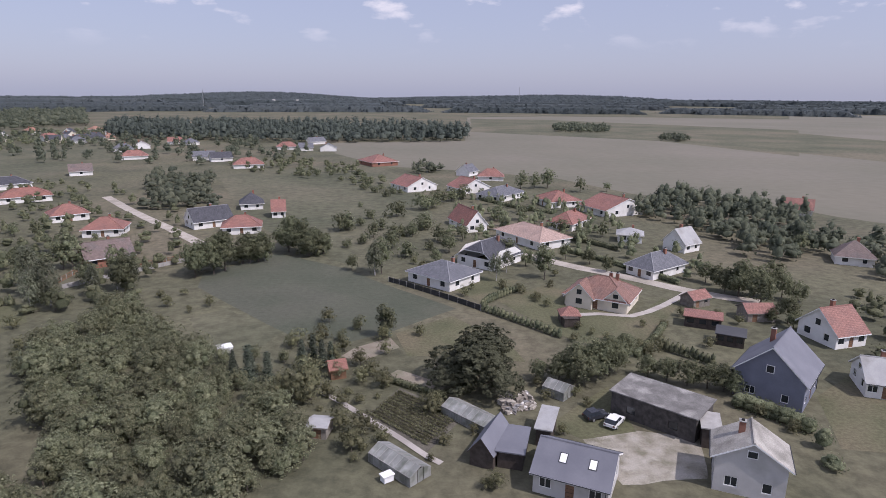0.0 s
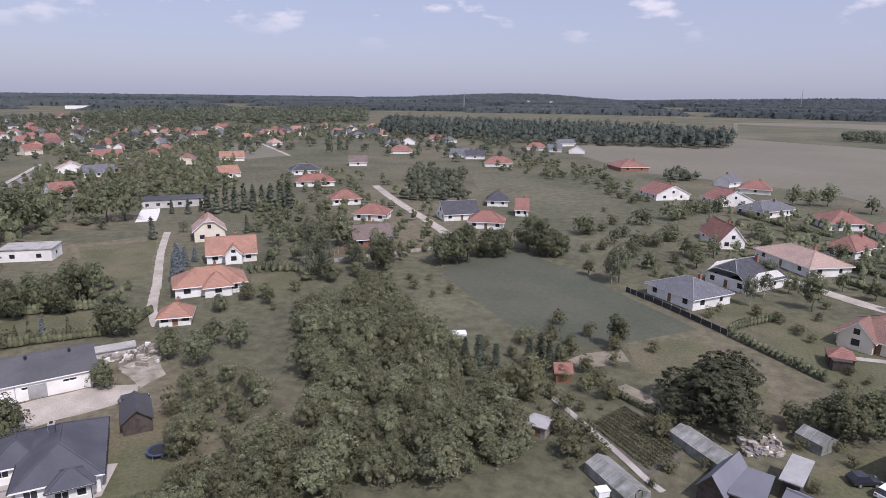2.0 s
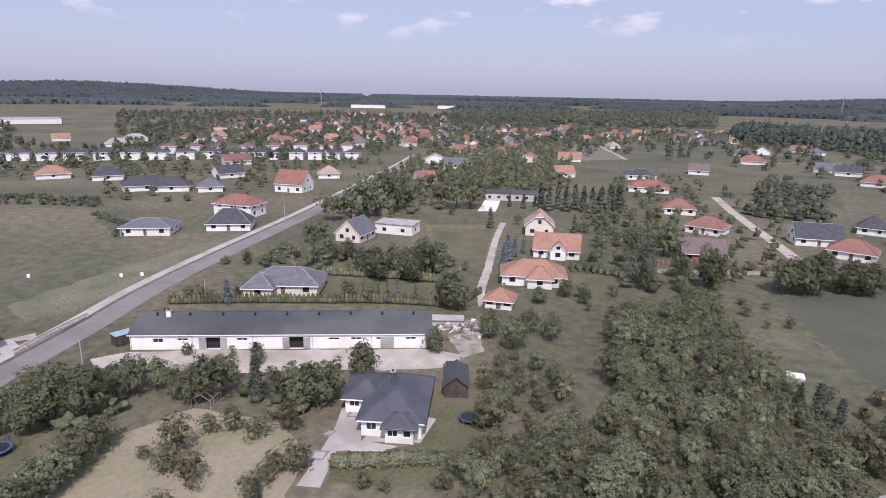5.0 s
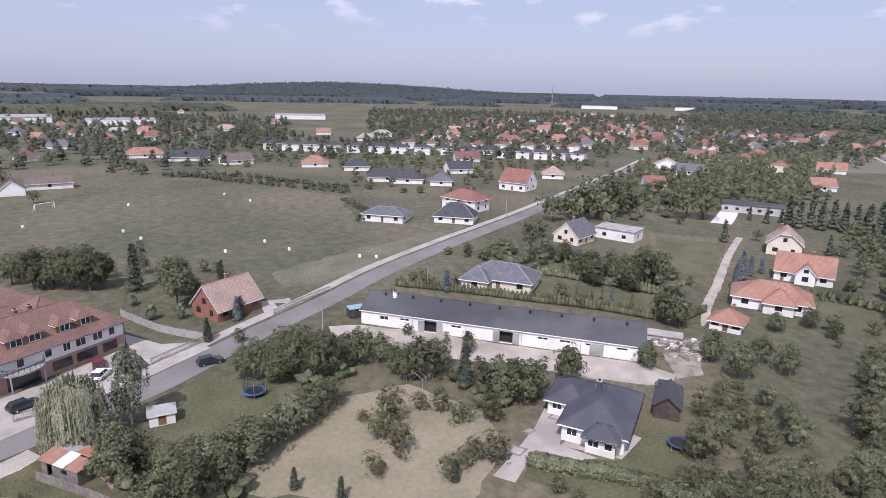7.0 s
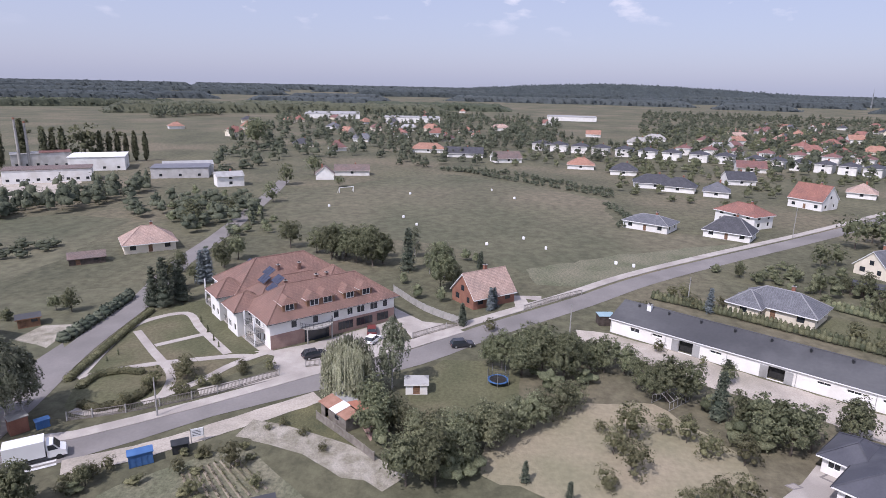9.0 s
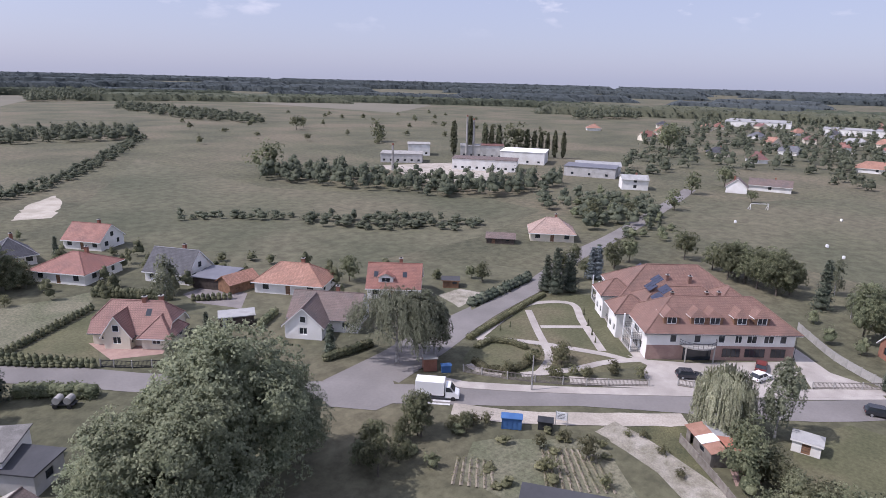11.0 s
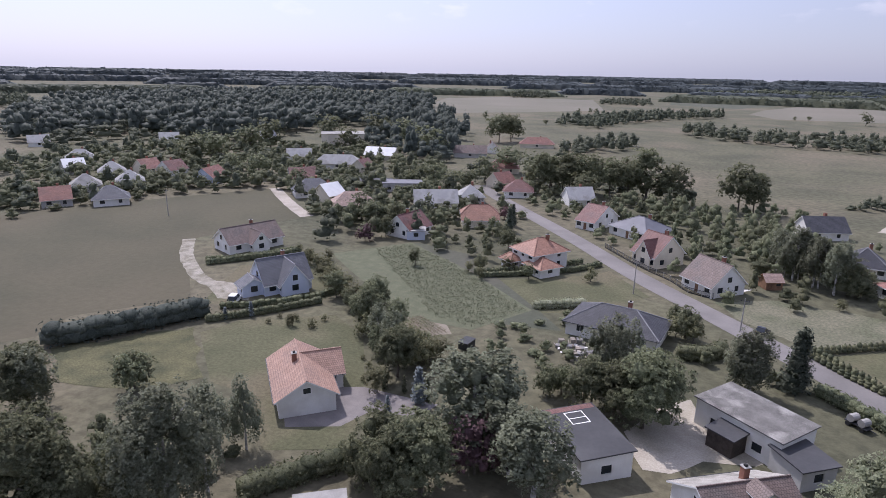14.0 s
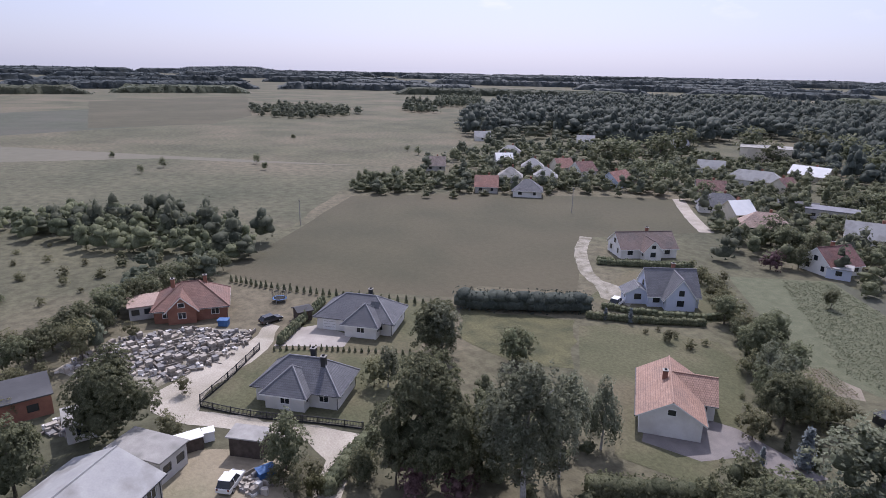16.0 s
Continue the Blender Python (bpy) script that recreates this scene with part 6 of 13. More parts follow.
def stone_yard(seed, count, poly):
    """Pallets and stacks of pale building stone, each a thing of its own."""
    rng = random.Random(seed)
    xs, ys = [p[0] for p in poly], [p[1] for p in poly]
    kinds = []
    for i in range(6):
        layers, slab = [], []
        l, d = rng.uniform(0.9, 1.5), rng.uniform(0.8, 1.1)
        z = 0.12
        for j in range(rng.randint(1, 3)):
            h = rng.uniform(0.2, 0.5)
            g = Geo()
            e = rng.uniform(-0.1, 0.1)
            g.box(-l / 2 + e, -d / 2 - e, z, l / 2 + e * 0.5, d / 2 - e, z + h - 0.015)
            z += h
            slab.append(g.mesh("stone_slab", M["stone_" + "abc"[rng.randrange(3)]]))
        g = Geo()
        for k in (-1, 0, 1):
            g.box(-l / 2, k * d * 0.38 - 0.06, 0.0, l / 2, k * d * 0.38 + 0.06, 0.1)
        g.box(-l / 2, -d / 2, 0.1, l / 2, d / 2, 0.12)
        kinds.append((g.mesh("pallet_base", M["grey_wood"]), slab))
    made = 0
    spots = []
    while made < count:
        x, y = rng.uniform(min(xs), max(xs)), rng.uniform(min(ys), max(ys))
        if not in_poly(x, y, poly) or any((x - a) ** 2 + (y - b) ** 2 < 1.45 for a, b in spots):
            made += 0.02
            continue
        spots.append((x, y))
        base, slab = kinds[rng.randrange(6)]
        o = thing("stone_pallet", "wooden pallet stacked with pale stone slabs in the yard", "pallet", pose(x, y, 0, 0, 0, rng.choice((20, 25, 110, 115)) + rng.uniform(-12, 12)), "stone yard pallets")
        part("pallet_base", base, None, o)
        for s in slab:
            part("stone_slab", s, None, o)
        made += 1


def stone_rubble(seed, count, poly, label="loose heap of pale stone blocks, slabs and boards"):
    """Uncountable loose blocks, slabs and boards lying between the pallets."""
    rng = random.Random(seed)
    xs, ys = [p[0] for p in poly], [p[1] for p in poly]
    g = Geo()
    made = 0
    while made < count:
        x, y = rng.uniform(min(xs), max(xs)), rng.uniform(min(ys), max(ys))
        made += 0.1
        if not in_poly(x, y, poly):
            continue
        made += 0.9
        l, d, h = rng.uniform(0.25, 1.0), rng.uniform(0.15, 0.7), rng.uniform(0.06, 0.35)
        if rng.random() < 0.18:
            l, d, h = rng.uniform(1.4, 2.6), 0.18, 0.12
        z = rng.choice((0.05, 0.05, 0.3, 0.6)) if h < 0.3 else 0.05
        a = math.radians(rng.choice((25, 115)) + rng.uniform(-30, 30))
        ca, sa = math.cos(a), math.sin(a)
        c = [(x + ca * u * l / 2 - sa * v * d / 2, y + sa * u * l / 2 + ca * v * d / 2) for u, v in ((-1, -1), (1, -1), (1, 1), (-1, 1))]
        t = [rng.uniform(-0.05, 0.05) for _ in c]
        k = rng.choice((0, 0, 1, 2, 3)) if l < 1.2 else 4
        g.face([(*p, z + h + e) for p, e in zip(c, t)], k)
        for i in range(4):
            j = (i + 1) % 4
            g.face([(*c[i], 0.04), (*c[j], 0.04), (*c[j], z + h + t[j]), (*c[i], z + h + t[i])], k)
    return solo("stone_rubble", g, [M["stone_a"], M["stone_b"], M["stone_c"], M["white_gravel"], M["grey_wood"]], label, "rubble", kind="stuff")


def shack(x, y, rz):
    o = thing("shack", "ramshackle garden shack patched with rusty and pale sheet roofing", "shack", pose(x, y, 0, 0, 0, rz))
    g = Geo()
    for side, (p, q) in enumerate((((-3.2, -2), (3.2, -2)), ((3.2, -2), (3.2, 2)), ((3.2, 2), (-3.2, 2)), ((-3.2, 2), (-3.2, -2)))):
        wall_side(g, p, q, 0, 2.1, [(1.0, 1.9, 0.1, 1.9), (3.4, 4.6, 0.9, 1.7)] if side == 0 else [])
    w = part("wall", g, M["grey_wood"], o)
    put_window(w, (-3.2, -2), (3.2, -2), 3.4, 0.9, 1.2, 0.8, "grey_wood")
    for i, (mat, x0, x1, y0, y1, z0, z1) in enumerate((("rust", -3.5, -0.6, -2.3, 0.1, 2.15, 2.6), ("white_paint", -0.6, 1.2, -2.3, 0.2, 2.2, 2.62), ("rust", 1.2, 3.5, -2.2, 0.0, 2.12, 2.55),
                                                   ("sheet_grey", -3.5, 0.0, 0.1, 2.4, 2.62, 2.2), ("rust_red", 0.0, 3.5, 0.2, 2.4, 2.6, 2.2))):
        g = Geo()
        for dz in (0, 0.05):
            f = [(x0, y0, z0 + dz), (x1, y0, z0 + dz), (x1, y1, z1 + dz), (x0, y1, z1 + dz)]
            g.face(f if dz else f[::-1])
        g.face([(x0, y0, z0), (x1, y0, z0), (x1, y0, z0 + 0.05), (x0, y0, z0 + 0.05)])
        part("roof_sheet", g, M[mat], o)
    return o


def sign(x, y, rz, h=2.2, w=1.6, label="white notice board on two posts beside the road"):
    o = thing("notice_board", label, "sign", pose(x, y, 0, 0, 0, rz))
    for s in (-1, 1):
        g = Geo()
        g.beam((s * w / 2, 0, 0), (s * w / 2, 0, h), 0.05, sides=6)
        part("post", g, M["metal"], o)
    g = Geo()
    g.box(-w / 2 + 0.05, -0.03, h * 0.4, w / 2 - 0.05, 0.03, h * 0.95)
    part("board", g, M["white_paint"], o)
    g = Geo()
    for i in range(4):
        z = h * (0.5 + 0.1 * i)
        g.box(-w / 2 + 0.2, -0.045, z, w / 2 - 0.3 - 0.1 * (i % 2), -0.031, z + 0.06)
    part("lettering_bars", g, M["dark_metal"], o)
    return o


def street_lamp(x, y, rz, h=7.0):
    o = thing("street_lamp", "slim grey steel street lamp beside the footway", "lamp", pose(x, y, 0, 0, 0, rz), "street lamps")
    g = Geo()
    g.beam((0, 0, 0), (0, 0, h), 0.09, sides=8, r2=0.05)
    g.beam((0, 0, h), (1.2, 0, h + 0.25), 0.045, sides=6)
    part("pole", g, M["metal"], o)
    g = Geo()
    g.box(1.0, -0.12, h + 0.16, 1.7, 0.12, h + 0.3)
    part("lamp_head", g, M["sheet_grey"], o)
    return o


def crossing(x, y, rz, n=7):
    """White zebra stripes and their paint thickness."""
    o = thing("zebra_crossing", "worn white zebra crossing painted on asphalt", "road marking", pose(x, y, 0, 0, 0, rz), kind="structure")
    for i in range(n):
        g = Geo()
        g.box(-1.7, (i - n / 2) * 0.95, 0.062, 1.7, (i - n / 2) * 0.95 + 0.5, 0.068)
        part("stripe", g, M["worn_paint"], o)
    return o


M["tile_hotel"] = tile_material("tile_hotel", (0.212, 0.126, 0.1), (0.255, 0.155, 0.125), stain=(0.185, 0.118, 0.096))
M["film"] = material("film", (0.2, 0.205, 0.19), (0.3, 0.305, 0.29), scale=0.7, rough=0.35, fine=0.1, stain=(0.13, 0.14, 0.115), stain_scale=0.5, vary=0.15)
M["tile_rust"] = tile_material("tile_rust", (0.225, 0.128, 0.102), (0.275, 0.158, 0.126), stain=(0.2, 0.125, 0.105))
M["tile_grey_cap"] = material("tile_grey_cap", (0.22, 0.22, 0.23), (0.28, 0.28, 0.29), scale=1.0, rough=0.7, fine=0.05)
M["tile_dark_cap"] = material("tile_dark_cap", (0.2, 0.2, 0.21), (0.26, 0.26, 0.27), scale=1.0, rough=0.7, fine=0.05)
M["black_wood"] = material("black_wood", (0.05, 0.046, 0.044), (0.1, 0.092, 0.085), scale=1.2, rough=0.9, fine=0.2, bump=0.3)
L["veg"] = leaf_material("vegetable_leaves", (0.105, 0.115, 0.068), (0.160, 0.164, 0.102), vary=0.05)
M["crop_soil"] = material("crop_soil", (0.098, 0.108, 0.065), (0.128, 0.133, 0.083), scale=0.5, rough=0.95, fine=0.25, bump=0.7, bump_scale=2.5)
M["worn_paint"] = material("worn_paint", (0.42, 0.42, 0.41), (0.6, 0.6, 0.59), scale=1.5, rough=0.85, fine=0.15)
M["rust"] = material("rust", (0.26, 0.14, 0.10), (0.33, 0.19, 0.14), scale=0.9, rough=0.9, fine=0.15, bump=0.2)
M["rust_red"] = material("rust_red", (0.36, 0.15, 0.10), (0.42, 0.19, 0.13), scale=0.9, rough=0.9, fine=0.15, bump=0.2)
M["stone_a"] = material("stone_a", (0.317, 0.288, 0.248), (0.458, 0.421, 0.370), scale=1.2, rough=0.95, fine=0.15, bump=0.3, vary=0.15)
M["stone_b"] = material("stone_b", (0.211, 0.185, 0.155), (0.317, 0.284, 0.248), scale=1.2, rough=0.95, fine=0.15, bump=0.3, vary=0.15)
M["stone_c"] = material("stone_c", (0.17, 0.165, 0.165), (0.27, 0.262, 0.255), scale=1.2, rough=0.95, fine=0.15, bump=0.3, vary=0.15)
M["tarpaulin_dark"] = material("tarpaulin_dark", (0.035, 0.05, 0.11), (0.05, 0.07, 0.14), scale=0.8, rough=0.6, fine=0.06)
M["white_gravel"] = material("white_gravel", (0.60, 0.58, 0.55), (0.68, 0.66, 0.63), scale=0.5, rough=0.95, fine=0.08)
M["dark_paving"] = material("dark_paving", (0.17, 0.155, 0.15), (0.22, 0.20, 0.19), scale=0.5, rough=0.9, fine=0.1, bump=0.2)


def far_house(x, y, rz, roof, seed, label):
    """A distant suburban house, hipped or gabled."""
    rng = random.Random(seed)
    l, d = rng.uniform(11, 15), rng.uniform(9, 11)
    return house(x, y, rz, l, d, rng.choice((3.0, 3.0, 4.2)), rng.uniform(3.0, 4.4), k=rng.choice((0.0, 0.0, 1.0, 0.5)), roof=roof, wall=rng.choice(("stucco_white", "stucco_cream", "stucco_white")),
                 label=label, detail=False, floors=2, door=-1)


# ---- the place ----

# Ground and fields
big = Geo()
big.face([(-4900, -4900, 0), (4900, -4900, 0), (4900, 4900, 0), (-4900, 4900, 0)])
solo("ground", big, M["meadow"], "grey-green grassland reaching the horizon", "", kind="structure")
patch("field", "pale_field", 0.0300, "pale ripening grain field beyond the houses", (-88.1, 504.9), (-40.1, 414.6), (2.8, 397.3), (65.3, 361.6), (94.6, 300.4), (124.1, 276.2), (155.1, 261.4), (774.8, 1359.8), (493.1, 1427.1), (233.7, 1453.9), (53.4, 1355.3), (24.0, 658.3), (-110.7, 618.2))
patch("field", "pasture", 0.0500, "green strip of crop within the pale field", (56.7, 1293.5), (202.0, 1254.0), (521.5, 910.9), (292.7, 505.6), (235.3, 673.4), (36.7, 821.6))
patch("field", "green_crop", 0.0400, "dark blue-green level crop field between gardens", (-60.9, 145.8), (-64.1, 157.7), (-50.1, 179.5), (-25.8, 163.1), (-17.5, 152.5), (3.3, 131.4), (-9.6, 117.8), (-18.5, 111.2), (-25.1, 115.6), (-30.1, 114.6), (-49.4, 133.9))
patch("meadow", "pasture", 0.0322, "rough meadow dotted with bushes", (-134.3, 364.2), (-51.2, 436.3), (-15.2, 337.2), (-3.4, 234.9), (-22.7, 191.2), (-27.6, 168.6), (-53.3, 196.2), (-91.6, 266.9))
patch("football_meadow", "pasture", 0.0422, "broad mown meadow used as a football pitch", (-205.3, -96.1), (-251.1, -102.7), (-318.8, -63.7), (-327.7, -42.1), (-297.6, -0.9), (-268.1, 33.6), (-245.8, 28.7), (-216.1, 31.5), (-206.2, 69.6), (-177.1, 49.9), (-144.8, 7.8), (-154.2, -1.9), (-176.7, -23.3), (-186.3, -68.8))
patch("dry_strip", "weeds", 0.0522, "dry trampled grass edge of the meadow beside the road", (-156.8, -0.4), (-177.0, 24.4), (-201.0, 66.0), (-182.6, 53.1), (-144.8, 13.3), (-144.8, 2.3))
patch("orchard_meadow", "dry_grass", 0.0444, "dry yellowed orchard meadow", (-73.4, -4.3), (-87.5, 7.8), (-89.1, 20.4), (-77.4, 29.5), (-67.3, 28.9), (-57.9, 20.5), (-66.5, -4.3))
patch("field", "corn_field", 0.0466, "large level olive-green grain field", (147.4, -14.1), (167.7, -29.3), (223.2, -69.4), (215.6, -98.6), (194.4, -146.9), (172.5, -186.1), (130.3, -153.3), (139.8, -114.9), (102.1, -82.9), (114.4, -65.0), (110.5, -56.1), (125.8, -31.0), (139.4, -17.5))
patch("field", "pasture", 0.0344, "flat grey-green meadow stretching away", (362.3, 68.0), (352.8, -3.1), (291.9, -96.8), (268.0, -122.4), (251.9, -78.4), (181.9, -35.4), (201.5, -25.0), (221.8, 44.3))
patch("field", "pale_field", 0.0250, "pale strip of stubble field", (433.8, 80.1), (360.7, -11.8), (295.4, -98.0), (348.4, -3.0), (342.0, 64.6))
patch("field", "green_crop", 0.0272, "dark green strip field", (718.6, 128.4), (793.2, 5.7), (863.0, -131.7), (571.4, -48.4), (492.4, 90.0))
patch("vegetable_field", "green_crop", 0.0544, "rank green vegetable field with weedy rows", (94.7, -125.4), (82.5, -145.4), (65.7, -142.7), (28.5, -105.6), (54.3, -100.3), (67.7, -107.2))
patch("meadow", "pasture", 0.0366, "wide green pasture behind the village", (-49.7, -222.7), (-120.0, -364.7), (-129.4, -240.6), (-187.4, -163.8), (-187.7, -135.9), (-137.9, -122.1), (-92.8, -121.9), (-71.3, -153.1), (-58.1, -179.0))
patch("field", "pale_field", 0.0280, "pale ripe grain field beyond the village", (512.5, -999.4), (452.1, -1146.4), (284.3, -1138.6), (192.5, -835.4), (262.6, -724.4), (326.4, -651.6), (399.1, -699.3))
patch("field", "pale_field", 0.0300, "pale ripe grain field beyond the tree line", (5.9, -1019.2), (-86.1, -1323.6), (-278.2, -1600.8), (-234.8, -1162.6), (-114.6, -832.8), (-9.3, -810.0), (21.0, -896.9))
patch("field", "green_crop", 0.0320, "dark blue-green crop field between tree lines", (184.6, -1476.8), (7.9, -1452.9), (-62.0, -1313.0), (41.7, -1027.1), (144.0, -1074.3))
patch("field", "pasture", 0.0340, "light green meadow behind the park", (949.7, -1181.6), (1025.0, -1655.6), (622.5, -1240.8), (457.6, -836.2), (636.6, -915.4))
patch("field", "corn_field", 0.0360, "dark violet-brown ploughed field", (926.2, 60.4), (1072.0, -158.7), (640.5, -98.1), (553.6, -50.3), (536.4, 38.0))
patch("field", "pale_field", 0.0290, "pale meadow strip beyond the pasture", (-595.6, -1377.0), (-967.2, -1473.1), (-883.2, -1040.4), (-913.4, -924.8), (-566.5, -667.3), (-532.3, -910.2), (-501.4, -1089.9))

# Roads and yards
ribbon("road", "asphalt", 6.0, 0.0600, "grey asphalt village road", [(-387.5, 267.5), (-329.3, 211.0), (-227.7, 108.0), (-177.2, 53.4), (-153.1, 28.7), (-134.0, 12.4), (-113.1, -6.8), (-97.9, -19.3), (-85.3, -34.0), (-75.3, -45.9), (-67.8, -52.6), (-59.4, -61.0), (-50.2, -70.2), (-27.0, -95.4), (-20.4, -104.0), (-12.4, -112.2), (4.2, -128.6), (23.5, -147.7), (46.7, -174.1), (83.0, -212.4), (105.4, -237.7)])
ribbon("pavement", "paving", 2.6, 0.1400, "pale paved footway along the road", [(-387.5, 267.5), (-329.3, 211.0), (-227.7, 108.0), (-177.2, 53.4), (-153.1, 28.7), (-134.0, 12.4), (-113.1, -6.8), (-97.9, -19.3), (-85.3, -34.0), (-75.3, -45.9)], thick=0.14, shift=-5.2)
ribbon("road_side", "asphalt", 5.5, 0.0566, "side road leaving the junction", [(-57.4, -69.9), (-71.8, -73.2), (-89.8, -78.4), (-116.2, -82.6), (-117.2, -83.4), (-146.1, -91.2), (-176.0, -96.0), (-240.5, -109.8), (-282.0, -119.9)])
patch("junction", "asphalt", 0.1300, "wide asphalt mouth of the side road", (-49.5, -75.9), (-62.6, -77.8), (-77.4, -81.2), (-91.9, -83.0), (-84.4, -75.2), (-72.5, -75.2), (-60.0, -72.0), (-57.2, -67.5), (-57.1, -62.8), (-49.9, -63.1), (-45.2, -69.0))

# Houses
house(37.7, 136.7, -29.9, 14.3, 11.5, 3.0, 3.4, k=0, roof="tile_rust", wall="stucco_cream", label="long brick-red hipped house with a front gable", wings=((-3.5, -4.4, 5, 6, 3, 2.9, 1, 90), (4.5, -3.4, 5, 5, 3, 2.4, 1, 90)), chim=((0.1, 0.1), (0.2, 0.12)))
house(0.6, 152.5, -41.0, 14.1, 12.2, 3.0, 2.6, k=0, roof="tile_grey", wall="stucco_white", label="grey-roofed white bungalow in a garden")
house(13.8, 171.2, -39.8, 12.2, 14.5, 3.0, 4.2, k=0.5, roof="tile_dark", wall="stucco_white", label="dark-roofed house with steep gables and a timber porch")
house(29.9, 198.2, -58.0, 22.5, 13.0, 3.0, 2.8, k=0, roof="tile_pale", wall="stucco_white", label="long house with a faded orange tiled roof")
house(9.3, 219.5, -68.4, 16.9, 7.7, 3.0, 4.5, k=1, roof="tile_red", wall="stucco_white", label="red-roofed house with a white gable")
house(47.0, 222.3, -36.0, 9.4, 15.8, 3.0, 3.0, k=0, roof="tile_brick", wall="stucco_white", label="low red-roofed house in a garden")
house(51.1, 269.1, -71.5, 15.7, 14.5, 3.0, 3.5, k=0, roof="tile_brick", wall="stucco_white", label="red hip-roofed house behind the gardens")
house(71.5, 251.8, -65.1, 17.2, 22.1, 3.0, 4, k=1, roof="tile_brick", wall="stucco_white", label="house with a red gabled roof at the field")
house(27.3, 284.7, -40.6, 12.7, 20.5, 3.0, 3.0, k=0, roof="tile_grey", wall="stucco_white", label="grey hip-roofed house in a garden")
house(13.0, 306.2, -61.3, 14.3, 16.4, 3.0, 4, k=1, roof="tile_brick", wall="stucco_white", label="red gabled house in a garden")
house(-14.8, 312.6, -57.6, 17.8, 16.9, 3.0, 4, k=1, roof="tile_brick", wall="stucco_white", label="red-roofed house with white gable end")
house(-44.4, 424.8, -58.6, 22.0, 19.2, 3.0, 4, k=0, roof="tile_brick", wall="brick", label="brick house at the field's edge")
house(58.8, 161.8, -54.2, 8.6, 14.5, 3.0, 3.0, k=0, roof="tile_grey", wall="stucco_white", label="grey hip-roofed bungalow in a garden")
house(54.9, 92.1, 49.4, 11.0, 10.1, 5.0, 4.6, k=1, roof="sheet_blue", wall="dark_plaster", label="dark-walled tall house with a blue-grey roof")
slab_roof_shed(32.9, 83.0, -41.5, 12.7, 6.8, 3.7, roof="old_sheet", wall="black_wood", label="long old barn with a weathered sheet roof")
house(17.0, 67.2, -24.6, 9.0, 8.0, 3.2, 2.2, k=1, roof="sheet_blue", wall="stucco_grey", label="workshop with a grey sheet roof and two roof lights", sky=((-0.15, -0.25), (0.25, -0.25)), sky_mat='white_paint', chim=())
house(38.3, 67.3, 66.7, 6.0, 7.9, 5, 2.4, k=1, roof="asbestos", wall="stucco_grey", label="pale-roofed gabled house in a garden")
house(-107.3, 109.9, 47.0, 15.8, 9.5, 3.0, 2.8, k=0, roof="tile_orange", wall="stucco_white", label="orange hip-roofed bungalow in a garden", wings=((1.5, -3.6, 6, 6, 3, 2.4, 0, 90),))
house(-122.3, 134.8, 41.4, 13.4, 9.0, 3.0, 3.8, k=1, roof="tile_orange", wall="stucco_white", label="orange gabled house in a garden", wings=((0.5, -4.0, 4.5, 4.5, 3, 2.4, 1, 90),))
house(-146.8, 152.1, 135.3, 10.0, 9.4, 4, 4, k=0.7, roof="tile_pale", wall="stucco_cream", label="cream house with a pale tiled roof")
house(-95.6, 168.7, 40.5, 12.3, 10.0, 3.0, 3.5, k=1, roof="tile_brown", wall="brick", label="brown-roofed dark brick house")
house(-115.0, 204.9, 14.4, 12.4, 10.0, 3.0, 3.0, k=0, roof="tile_brick", wall="stucco_white", label="red hip-roofed house in a garden")
house(-142.7, 229.5, 40.7, 12.4, 10.0, 3.0, 3.0, k=0, roof="tile_brick", wall="stucco_white", label="red hip-roofed bungalow in a garden")
house(-185.4, 269.5, 36.9, 19.3, 11.0, 3.0, 3.0, k=0, roof="tile_red", wall="stucco_white", label="red hip-roofed house in a garden")
house(-217.8, 306.3, 47.0, 17.2, 11.0, 3.0, 3.0, k=0, roof="tile_dark", wall="stucco_white", label="dark hip-roofed house in a garden")
house(-85.6, 220.4, 40.3, 14.2, 10.0, 3.0, 4, k=1, roof="tile_dark", wall="stucco_white", label="dark-roofed house with solar panels")
house(-70.1, 209.9, 15.2, 12.6, 9.0, 3.0, 3.0, k=0, roof="tile_brick", wall="stucco_white", label="red-roofed bungalow in a garden")
house(-173.2, 94.4, 122.1, 11.0, 8.7, 3.0, 4, k=1, roof="tile_grey", wall="stucco_cream", label="grey-roofed house with a gable to the garden")
house(-135.1, 54.9, 53.0, 16.1, 9.5, 3.0, 2.8, k=0, roof="tile_grey", wall="stucco_cream", label="grey hip-roofed bungalow with a terrace", wings=((-5.2, -4.0, 6.5, 6.5, 3.0, 2.4, 0, 90),), dishes=((4, 1, 5.0, 200),))
house(-70.3, 45.0, 48.8, 8.5, 13.4, 3.0, 2.4, k=0, roof="slate", wall="stucco_white", label="dark hip-roofed bungalow in a garden", wings=((-5.2, 3.0, 5.5, 7.0, 2.8, 1.7, 0, 0), (1.4, -6.6, 4.0, 3.2, 2.9, 1.0, 0, 0)), dishes=((-1.4, 2.0, 5.2, 60),), chim=((-0.12, 0.1),), chim_mat="slate")
slab_roof_shed(-173.9, 111.0, 36.0, 13.3, 8.0, 3.4, roof="concrete", wall="stucco_white", label="white flat-roofed house in a garden")
house(-97.9, 90.2, 39.2, 6.0, 5.5, 2.4, 1.8, k=0, roof="tile_orange", wall="stucco_white", label="orange pyramid-roofed garage in a garden")
house(-209.5, 65.5, 61.4, 14.3, 9.5, 3.0, 4, k=0, roof="tile_dark", wall="stucco_white", label="black hip-roofed house in a garden")
